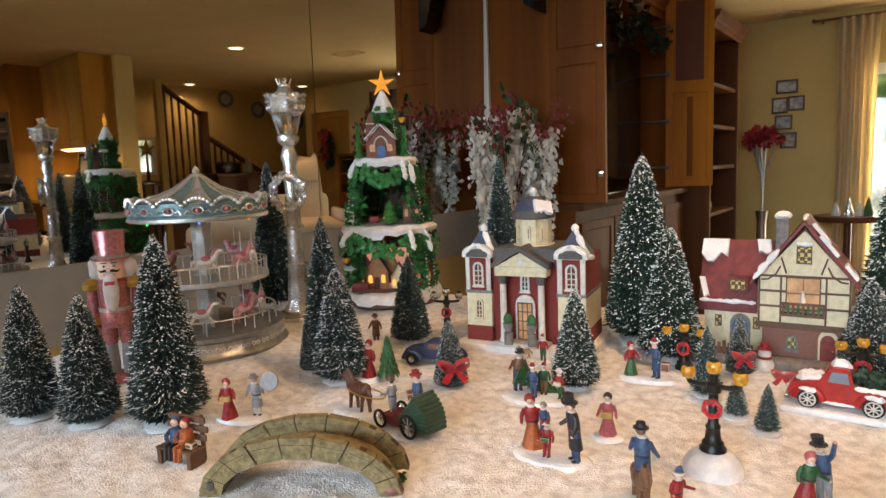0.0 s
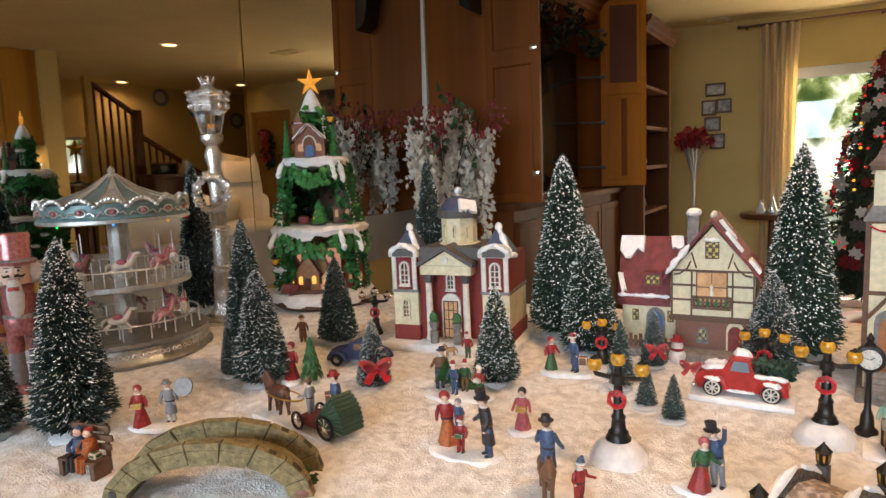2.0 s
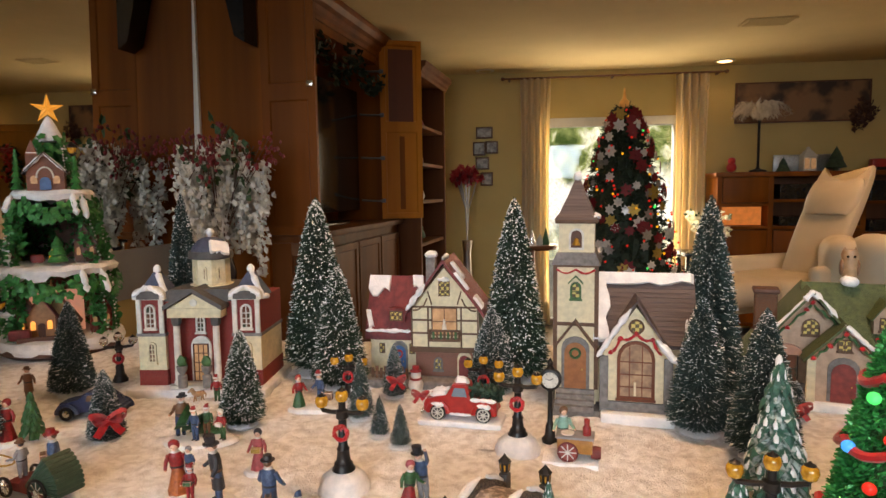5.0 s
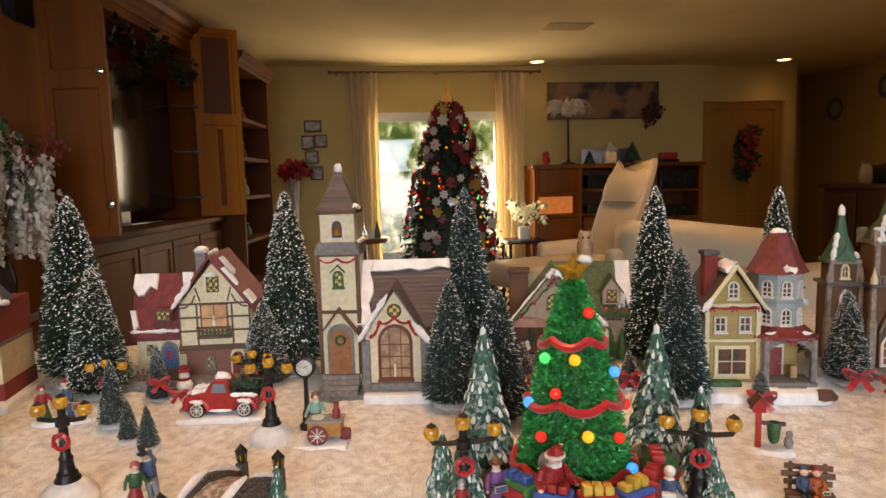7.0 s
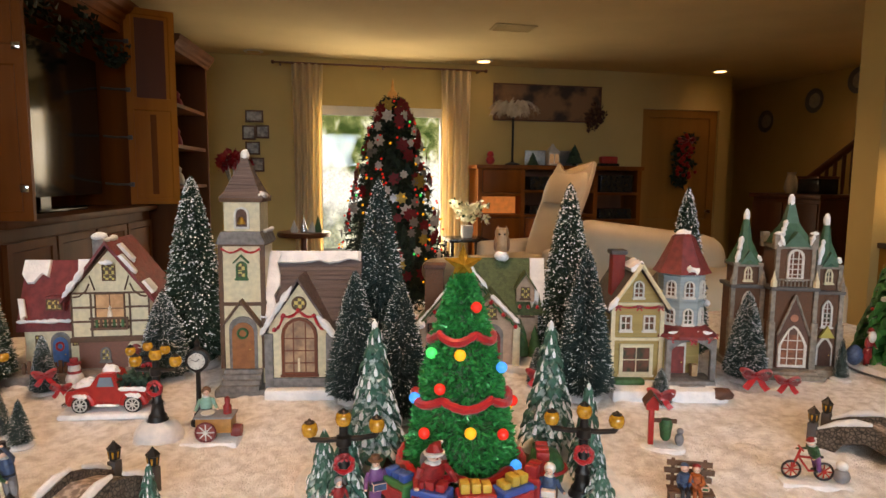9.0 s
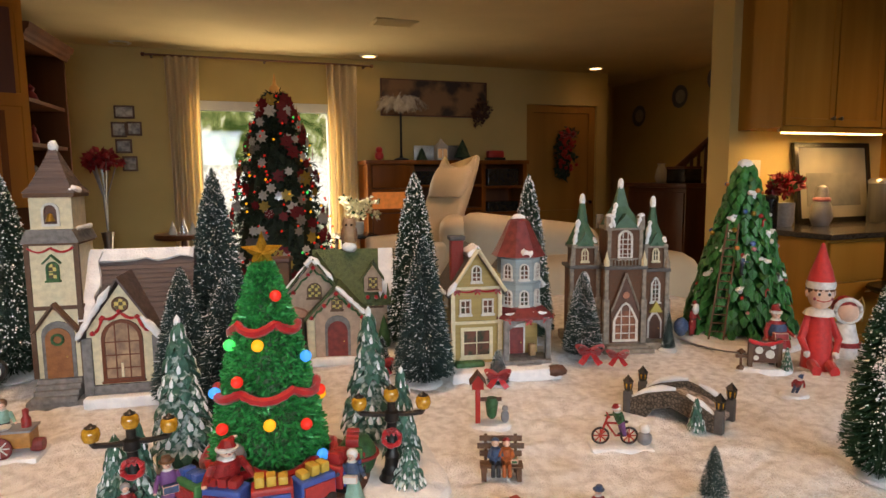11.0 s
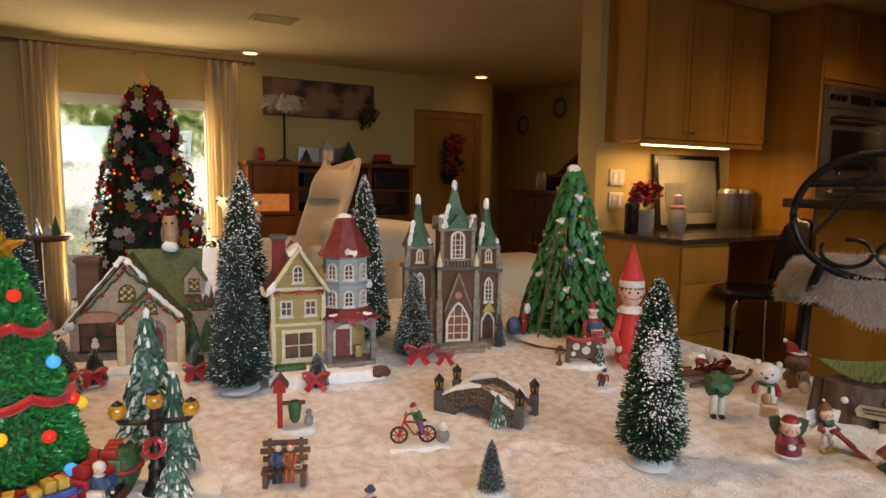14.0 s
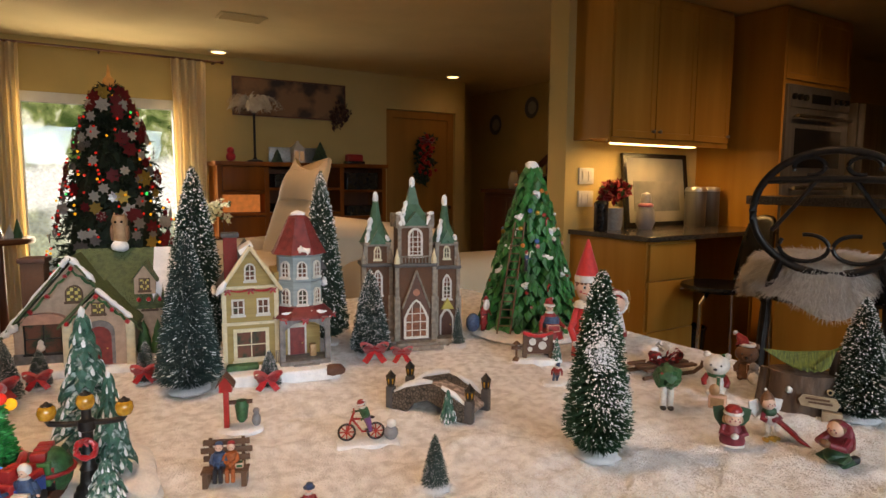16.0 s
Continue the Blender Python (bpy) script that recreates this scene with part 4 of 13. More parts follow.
def town_hall():
    t = thing("town_hall", pose(-0.388, 1.035, TABLE + 0.004, 0, 0, 5), "red and cream ceramic town hall with a navy dome and snow", "house", "village houses")
    b = box(new_bm(), -0.118, -0.022, -0.008, 0.118, 0.13, 0.008, bevel=0.003)
    part("snowy_base", b, snow_paint, t)
    part("main_wall", box(new_bm(), -0.066, 0.012, 0.008, 0.066, 0.12, 0.150), barn_red, t, smooth=False)
    part("main_roof", slab(new_bm(), [(-0.07, 0.150), (0.07, 0.150), (0.05, 0.170), (-0.05, 0.170)], 0.006, 0.124), slate_grey, t, smooth=False)
    for s in (-1, 1):
        x0, x1 = sorted((s * 0.058, s * 0.104))
        cx = (x0 + x1) / 2
        part("wing_plinth", box(new_bm(), x0 - 0.001, 0.003, 0.006, x1 + 0.001, 0.118, 0.034), barn_red, t, smooth=False)
        part("wing_lower_wall", box(new_bm(), x0, 0.004, 0.034, x1, 0.116, 0.092), cream, t, smooth=False)
        part("wing_band", box(new_bm(), x0 - 0.002, 0.001, 0.092, x1 + 0.002, 0.118, 0.097), stone_grey, t, smooth=False)
        part("wing_upper_wall", box(new_bm(), x0, 0.004, 0.097, x1, 0.116, 0.156), barn_red, t, smooth=False)
        for px in (x0 + 0.004, x1 - 0.004):
            part("pilaster", box(new_bm(), px - 0.004, 0.0005, 0.097, px + 0.004, 0.006, 0.154, bevel=0.0008), pale, t)
        window(t, cx, 0.104, 0.019, 0.042, 0.004, "arch", pale, dark_pane, (1, 3))
        window(t, cx, 0.046, 0.015, 0.036, 0.004, "arch", cream, dark_pane, (1, 3))
        part("wing_cornice", slab(new_bm(), arch(x0 - 0.004, x1 + 0.004, 0.154, 0.176), -0.002, 0.012), pale, t, smooth=False)
        part("cornice_panel", slab(new_bm(), arch(x0 + 0.004, x1 - 0.004, 0.155, 0.169), -0.0035, 0.0), slate_grey, t, smooth=False)
        part("wing_roof", lathe(new_bm(), [(0.036, 0.156), (0.033, 0.162), (0.018, 0.182), (0.004, 0.200), (0.0, 0.203)], 4, (cx, 0.034, 0), start=math.pi / 4), slate_blue, t, smooth=False)
        b = ball(new_bm(), (cx, 0.034, 0.201), 0.0065, 2, scale=(1, 1, 1.2), jitter=0.1)
        snow_run(b, (cx, 0.032, 0.2), (cx + 0.026, 0.008, 0.160), 0.0055, 9, 3 + s)
        snow_run(b, (cx + 0.026, 0.008, 0.160), (cx + 0.03, 0.03, 0.156), 0.006, 6, 5 + s)
        snow_run(b, (x0 - 0.004, -0.001, 0.160), (cx, -0.002, 0.178), 0.0042, 8, 11 + s)
        snow_run(b, (cx, -0.002, 0.178), (x1 + 0.004, -0.001, 0.160), 0.0042, 8, 12 + s)
        pieces("wing_snow", b, snow_paint, t)
    # portico
    part("portico_step", box(new_bm(), -0.045, -0.018, 0.004, 0.045, 0.014, 0.013, bevel=0.001), pale, t)
    for x in (-0.033, 0.033):
        part("capital", lathe(new_bm(), [(0.0058, 0.112), (0.0082, 0.116), (0.0088, 0.1245), (0.008, 0.1262)], 8, (x, -0.006, 0)), slate_grey, t, smooth=False)
        part("column", lathe(new_bm(), [(0.0075, 0.013), (0.0075, 0.018), (0.006, 0.021), (0.0052, 0.115), (0.0075, 0.120), (0.0075, 0.126)], 16, (x, -0.006, 0)), pale, t)
        ur = part("urn", lathe(new_bm(), [(0.0075, 0.012), (0.0075, 0.032), (0.004, 0.034), (0.0075, 0.040), (0.009, 0.048), (0.0, 0.049)], 12, (x * 0.62, -0.02, 0)), stone_grey, t)
        part("shrub", ball(new_bm(), (x * 0.62, -0.02, 0.055), 0.0085, 2, scale=(0.9, 0.9, 1.25), jitter=0.18), leaf_green, ur)
    part("entablature", box(new_bm(), -0.045, -0.014, 0.126, 0.045, 0.014, 0.142, bevel=0.001), cream, t)
    part("pediment", slab(new_bm(), [(-0.043, 0.142), (0.043, 0.142), (0.0, 0.166)], -0.012, 0.02), cream, t, smooth=False)
    part("pediment_roof", roof_pair(new_bm(), -0.043, 0.043, -0.014, 0.06, 0.143, 0.168, "y", 0.0075, 0.006), slate_grey, t, smooth=False)
    part("clock_face", lathe(new_bm(), [(0.006, 0), (0.006, 0.002), (0.0, 0.002)], 18, m=pose(0, -0.012, 0.151, 90)), pale, t)
    door(t, 0, 0.013, 0.034, 0.078, 0.0115, pale, "arch")
    window(t, 0, 0.014, 0.026, 0.064, 0.0085, "rect", dark_brown, lit_pane, (2, 3), sill=False, edge=0.0015)
    window(t, 0, 0.096, 0.016, 0.03, 0.012, "arch", pale, dark_pane, (1, 2))
    part("drum_band", lathe(new_bm(), [(0.031, 0.2155), (0.037, 0.217), (0.038, 0.222), (0.037, 0.229), (0.03, 0.2295)], 24, (0, 0.066, 0)), slate_grey, t)
    part("drum", lathe(new_bm(), [(0.036, 0.166), (0.036, 0.172), (0.031, 0.173), (0.031, 0.217)], 8, (0, 0.066, 0), start=math.pi / 8), cream, t, smooth=False)
    for k in range(3):
        m = pose(0, 0.066, 0, 0, 0, (k - 1) * 45)
        window(t, 0, 0.180, 0.008, 0.024, -0.029, "arch", cream, dark_pane, (0, 1), m=m, sill=False)
    part("dome", lathe(new_bm(), [(0.034, 0.226), (0.031, 0.236), (0.022, 0.247), (0.01, 0.253), (0.0, 0.254)], 24, (0, 0.066, 0)), slate_blue, t)
    b = ball(new_bm(), (0, 0.066, 0.262), 0.007, 2)
    rod(b, (0, 0.066, 0.252), (0, 0.066, 0.262), 0.004)
    part("finial", b, snow_paint, t)
    b = snow_sheet(new_bm(), (0.006, 0.045, 0.248), (0.025, 0.02, -0.006), (0.008, -0.016, -0.02), 4, 0.005)
    part("dome_snow", b, snow_paint, t)
    return t


def half_timber(parent, x0, x1, z0, z1, y, zr=None):
    b = new_bm()
    w = 0.0028
    for x in (x0, x0 + (x1 - x0) * 0.25, x0 + (x1 - x0) * 0.75, x1):
        box(b, x - w / 2, y - 0.002, z0, x + w / 2, y, z1)
    for z in (z0, z0 + (z1 - z0) * 0.36, z0 + (z1 - z0) * 0.68, z1):
        box(b, x0, y - 0.0022, z - w / 2, x1, y, z + w / 2)
    part("timber_frame", b, timber, parent, smooth=False)


def tudor_cottage():
    t = thing("tudor_cottage", pose(0.011, 1.112, TABLE + 0.006, 0, 0, -2) @ Matrix.Diagonal((0.87, 1, 1.05, 1)), "half-timbered ceramic cottage with burgundy roof and snow", "house", "village houses")
    part("base", box(new_bm(), -0.165, -0.03, -0.008, 0.085, 0.11, 0.008, bevel=0.004), stone_grey, t)
    part("brick_wall", box(new_bm(), -0.055, 0.004, 0.008, 0.066, 0.1, 0.052), rose_brick, t, smooth=False)
    part("wing_wall", box(new_bm(), -0.152, 0.02, 0.008, -0.055, 0.1, 0.082), cream, t, smooth=False)
    b = new_bm()
    gable(b, -0.062, 0.072, -0.004, 0.1, 0.056, 0.124, 0.192)
    part("upper_wall", b, cream, t, smooth=False)
    part("jetty_beam", box(new_bm(), -0.064, -0.007, 0.050, 0.074, 0.1, 0.057), timber, t, smooth=False)
    half_timber(t, -0.060, 0.070, 0.057, 0.124, -0.004)
    b = new_bm()
    for s in (-1, 1):
        tube(b, [(0.005 + s * 0.067, -0.005, 0.123), (0.005 + s * 0.03, -0.005, 0.16), (0.005, -0.005, 0.19)], 0.0018, 6)
    rod(b, (-0.02, -0.005, 0.128), (-0.028, -0.005, 0.15), 0.0012)
    rod(b, (0.03, -0.005, 0.128), (0.038, -0.005, 0.15), 0.0012)
    for sx in (-1, 1):
        tube(b, [(0.005 + sx * 0.062, -0.005, 0.118), (0.005 + sx * 0.052, -0.005, 0.119), (0.005 + sx * 0.040, -0.005, 0.127), (0.005 + sx * 0.034, -0.005, 0.138)], 0.0014, 6)
    pieces("gable_timber", b, timber, t)
    part("main_roof", roof_pair(new_bm(), -0.062, 0.072, -0.008, 0.1, 0.122, 0.196, "y", 0.006, 0.011), burgundy, t, smooth=False)
    b = new_bm()
    roof_pair(b, -0.152, -0.04, 0.02, 0.1, 0.082, 0.160, "x", 0.006, 0.009)
    part("wing_roof", b, burgundy, t, smooth=False)
    dm = new_bm()
    gable(dm, -0.112, -0.080, 0.014, 0.06, 0.094, 0.116, 0.117)
    part("dormer", dm, burgundy, t, smooth=False)
    window(t, -0.096, 0.097, 0.026, 0.016, 0.013, "rect", timber, check_pane, (2, 1), sill=False, edge=0.0015)
    big = window(t, 0.005, 0.078, 0.05, 0.046, -0.006, "rect", timber, lit_pane, (1, 1), sill=False, edge=0.0018)
    part("toy_figure", lathe(new_bm(), [(0.005, 0), (0.0035, 0.008), (0.002, 0.011), (0.003, 0.014), (0.0, 0.018)], 10, (0.005, -0.0085, 0.088)), pale, big)
    bal = part("balcony", box(new_bm(), -0.026, -0.016, 0.070, 0.036, -0.004, 0.074), timber, t, smooth=False)
    for k in range(9):
        part("baluster", box(new_bm(), -0.0245 + 0.0072 * k, -0.0155, 0.074, -0.0205 + 0.0072 * k, -0.0135, 0.086), leaf_green if k % 2 else timber, bal, smooth=False)
    part("handrail", box(new_bm(), -0.027, -0.017, 0.086, 0.037, -0.0125, 0.089), timber, bal, smooth=False)
    window(t, 0.005, 0.142, 0.022, 0.024, -0.004, "rect", timber, check_pane, (1, 2), sill=False, edge=0.0015)
    window(t, -0.01, 0.018, 0.018, 0.022, 0.004, "arch", stone_grey, check_pane, (1, 2))
    door(t, 0.042, 0.008, 0.022, 0.036, 0.004, red_door, "arch", cream)
    door(t, -0.092, 0.008, 0.026, 0.046, 0.02, blue_door, "arch", stone_grey)
    for x in (-0.128, -0.066):
        window(t, x, 0.040, 0.011, 0.017, 0.02, "rect", timber, check_pane, (1, 1), sill=False, edge=0.001)
    part("wreath", tube(new_bm(), [(-0.092 + 0.006 * math.cos(a), 0.0155, 0.040 + 0.006 * math.sin(a)) for a in [i * math.pi / 6 for i in range(12)]], 0.0018, 6, closed=True), red_cloth, t)
    ch = part("chimney", box(new_bm(), -0.042, 0.045, 0.13, -0.022, 0.066, 0.200, bevel=0.002), stone_grey, t)
    b = ball(new_bm(), (-0.032, 0.055, 0.203), 0.014, 2, scale=(1, 1, 0.5), jitter=0.08)
    part("chimney_snow", b, snow_paint, ch)
    b = new_bm()
    snow_sheet(b, (-0.163, 0.060, 0.1665), (0.046, 0, 0), (-0.001, -0.020, -0.034), 2, 0.004, 4, 0.45)
    snow_sheet(b, (-0.163, 0.028, 0.112), (0.010, 0, 0), (0.012, -0.017, -0.029), 12, 0.004, 4, 0.25)
    snow_sheet(b, (-0.072, 0.060, 0.1665), (0.022, 0, 0), (0.004, -0.012, -0.020), 22, 0.004, 4, 0.4)
    snow_run(b, (-0.158, 0.008, 0.081), (-0.066, 0.008, 0.081), 0.0035, 16, 7)
    pieces("wing_snow", b, snow_paint, t)
    b = new_bm()
    snow_sheet(b, (0.014, 0.012, 0.1945), (0, 0.016, 0), (0.026, 0.004, -0.0287), 5, 0.004, 8, 0.3)
    snow_sheet(b, (0.026, -0.018, 0.1812), (0, 0.013, 0), (0.026, 0.004, -0.0287), 6, 0.004, 8, 0.3)
    snow_sheet(b, (0.062, -0.012, 0.1415), (0, 0.030, 0), (0.017, 0, -0.0188), 7, 0.004, 8, 0.5)
    snow_run(b, (-0.068, -0.018, 0.121), (-0.03, -0.018, 0.163), 0.006, 9, 9)
    snow_run(b, (-0.006, -0.019, 0.172), (0.018, -0.019, 0.171), 0.004, 6, 8)
    snow_run(b, (0.005, -0.016, 0.204), (0.005, 0.04, 0.204), 0.0045, 8, 3)
    pieces("roof_snow", b, snow_paint, t)
    fb = new_bm()
    for k in range(9):
        box(fb, -0.14 + 0.0085 * k, -0.018, 0.006, -0.1345 + 0.0085 * k, -0.015, 0.024 + 0.003 * (k % 2))
    box(fb, -0.142, -0.0165, 0.014, -0.066, -0.0145, 0.017)
    pieces("picket_fence", fb, timber, t, smooth=False)
    return t


def church():
    t = thing("church", pose(0.262, 1.005, TABLE + 0.004, 0, 0, -8), "cream ceramic church with brown roof, steeple and snow", "house", "village houses")
    part("snowy_base", box(new_bm(), -0.075, -0.03, -0.008, 0.125, 0.12, 0.007, bevel=0.004), stone_grey, t)
    # tower
    tw = part("tower_wall", box(new_bm(), -0.068, 0.0, 0.005, -0.008, 0.07, 0.215), cream, t, smooth=False)
    b = new_bm()
    for x in (-0.068, -0.008):
        box(b, x - 0.003, -0.0025, 0.03, x + 0.003, 0.004, 0.213)
    for z in (0.125, 0.213):
        box(b, -0.071, -0.003, z, -0.005, 0.072, z + 0.005)
    part("tower_timber", b, timber, t, smooth=False)
    part("tower_gable", roof_pair(new_bm(), -0.062, -0.014, -0.012, 0.004, 0.100, 0.132, "y", 0.004, 0.004), timber, t, smooth=False)
    part("tower_ledge", slab(new_bm(), [(-0.074, 0.216), (-0.002, 0.216), (-0.010, 0.234), (-0.066, 0.234)], -0.005, 0.075), stone_grey, t, smooth=False)
    part("belfry", box(new_bm(), -0.064, 0.008, 0.234, -0.012, 0.062, 0.278), cream, t, smooth=False)
    bf = window(t, -0.038, 0.238, 0.022, 0.032, 0.008, "arch", pale, dark_brown, (0, 0), sill=False)
    part("bell", lathe(new_bm(), [(0.006, 0), (0.0045, 0.004), (0.003, 0.009), (0.0, 0.011)], 14, (-0.038, 0.005, 0.245)), gold, bf)
    part("belfry_ledge", box(new_bm(), -0.069, 0.003, 0.277, -0.007, 0.067, 0.283, bevel=0.001), timber, t)
    part("spire", lathe(new_bm(), [(0.046, 0.283), (0.036, 0.292), (0.018, 0.32), (0.004, 0.345), (0.0, 0.347)], 4, (-0.038, 0.035, 0), start=math.pi / 4), roof_brown, t, smooth=False)
    b = ball(new_bm(), (-0.038, 0.035, 0.346), 0.0065, 2, scale=(1, 1, 1.4), jitter=0.1)
    snow_run(b, (-0.012, 0.004, 0.289), (-0.006, 0.03, 0.287), 0.005, 6, 2)
    snow_run(b, (-0.004, -0.002, 0.236), (-0.004, 0.06, 0.236), 0.004, 8, 6)
    pieces("tower_snow", b, snow_paint, t)
    sh = window(t, -0.038, 0.165, 0.016, 0.026, 0.0, "arch", leaf_green, check_pane, (0, 1))
    part("window_gable", roof_pair(new_bm(), -0.047, -0.029, -0.005, 0.0, 0.190, 0.199, "y", 0.002, 0.002), leaf_green, sh, smooth=False)
    b = garland(new_bm(), (-0.066, -0.004, 0.210), (-0.038, -0.004, 0.210), 0.006)
    garland(b, (-0.038, -0.004, 0.210), (-0.01, -0.004, 0.210), 0.006)
    pieces("garland", b, red_cloth, t)
    # nave
    b = new_bm()
    gable(b, -0.01, 0.118, 0.012, 0.11, 0.005, 0.110, 0.186, "x")
    part("nave_wall", b, cream, t, smooth=False)
    b = roof_pair(new_bm(), -0.006, 0.124, 0.012, 0.11, 0.110, 0.190, "x", 0.005, 0.009)
    nr = part("nave_roof", b, roof_brown, t, smooth=False)
    slope = Vector((0, 0.061 - 0.003, 0.190 - 0.0953))
    lift = Vector((0, -slope.z, slope.y)).normalized()
    for k in range(15):
        p0 = Vector((0, 0.003, 0.1003)) + slope * (k / 15)
        p1 = p0 + slope / 15
        b = new_bm()
        lo, hi = [], []
        for x in (-0.013, 0.131):
            lo += [b.verts.new(Vector((x, 0, 0)) + q) for q in (p0, p1)]
            hi += [b.verts.new(Vector((x, 0, 0)) + q) for q in (p0 + lift * 0.0019, p1 + lift * 0.0008)]
        for f in ((hi[0], hi[1], hi[3], hi[2]), (lo[0], hi[0], hi[2], lo[2]), (lo[0], lo[1], hi[1], hi[0]), (lo[2], hi[2], hi[3], lo[3]), (lo[1], lo[3], hi[3], hi[1])):
            b.faces.new(f)
        part("shingle_course", b, roof_brown, nr, smooth=False)
    b = new_bm()
    gable(b, 0.004, 0.092, -0.022, 0.05, 0.005, 0.098, 0.160)
    part("porch_wall", b, cream, t, smooth=False)
    part("porch_roof", roof_pair(new_bm(), 0.004, 0.092, -0.026, 0.05, 0.097, 0.166, "y", 0.005, 0.008), roof_brown, t, smooth=False)
    b = new_bm()
    for x in (0.004, 0.092):
        box(b, x - 0.006, -0.027, 0.005, x + 0.006, -0.018, 0.088, bevel=0.001)
    box(b, 0.0, -0.026, 0.005, 0.096, -0.0185, 0.022)
    part("porch_stonework", b, stone_grey, t)
    w = window(t, 0.048, 0.026, 0.052, 0.086, -0.0225, "arch", dark_red_wood, tan_pane, (2, 3), edge=0.0045)
    part("painted_candle", box(new_bm(), 0.0455, -0.0265, 0.032, 0.0485, -0.0248, 0.052), cream, w, smooth=False)
    ro = part("round_window", tube(new_bm(), [(0.048 + 0.0095 * math.cos(a), -0.0235, 0.132 + 0.0095 * math.sin(a)) for a in [i * math.pi / 10 for i in range(20)]], 0.0016, 6, closed=True), timber, t)
    part("pane", lathe(new_bm(), [(0.009, 0), (0.009, 0.002), (0, 0.002)], 18, m=pose(0.048, -0.0215, 0.132, 90)), check_pane, ro)
    b = new_bm()
    for i in range(4):
        a0 = math.pi * (0.08 + 0.21 * i)
        p = [Vector((0.048 - 0.036 * math.cos(a), -0.0265, 0.085 + 0.038 * math.sin(a))) for a in (a0, a0 + 0.21 * math.pi)]
        garland(b, p[0], p[1], 0.005, 8, 0.002)
        ball(b, p[0] + Vector((0, -0.002, 0)), 0.004, 1, jitter=0.15)
    pieces("garland", b, red_cloth, t)
    door(t, -0.038, 0.03, 0.032, 0.07, 0.0, orange_door, "arch", stone_grey)
    part("wreath", tube(new_bm(), [(-0.038 + 0.007 * math.cos(a), -0.005, 0.084 + 0.007 * math.sin(a)) for a in [i * math.pi / 6 for i in range(12)]], 0.002, 6, closed=True), leaf_green, t)
    for k in range(4):
        part("step", box(new_bm(), -0.066, -0.032 + 0.008 * k, 0.004, -0.010, 0.0, 0.012 + 0.006 * k, bevel=0.001), stone_grey, t)
    b = new_bm()
    snow_run(b, (-0.006, -0.034, 0.089), (0.04, -0.034, 0.160), 0.0045, 12, 21)
    snow_run(b, (0.075, -0.034, 0.118), (0.102, -0.034, 0.086), 0.0055, 10, 22)
    snow_sheet(b, (-0.012, 0.0615, 0.198), (0.144, 0, 0), (0, -0.011, -0.018), 23, 0.005, 9, 0.4)
    snow_sheet(b, (0.117, 0.001, 0.1015), (0.015, 0, 0), (0, 0.022, 0.036), 24, 0.006, 10, 0.5)
    snow_sheet(b, (-0.013, 0.0, 0.102), (0, 0.058, 0.095), (0.026, 0, 0), 25, 0.006, 6, 0.35)
    pieces("roof_snow", b, snow_paint, t)
    part("snowy_step", box(new_bm(), 0.0, -0.045, -0.006, 0.1, -0.028, 0.010, bevel=0.003), snow_paint, t)
    return t


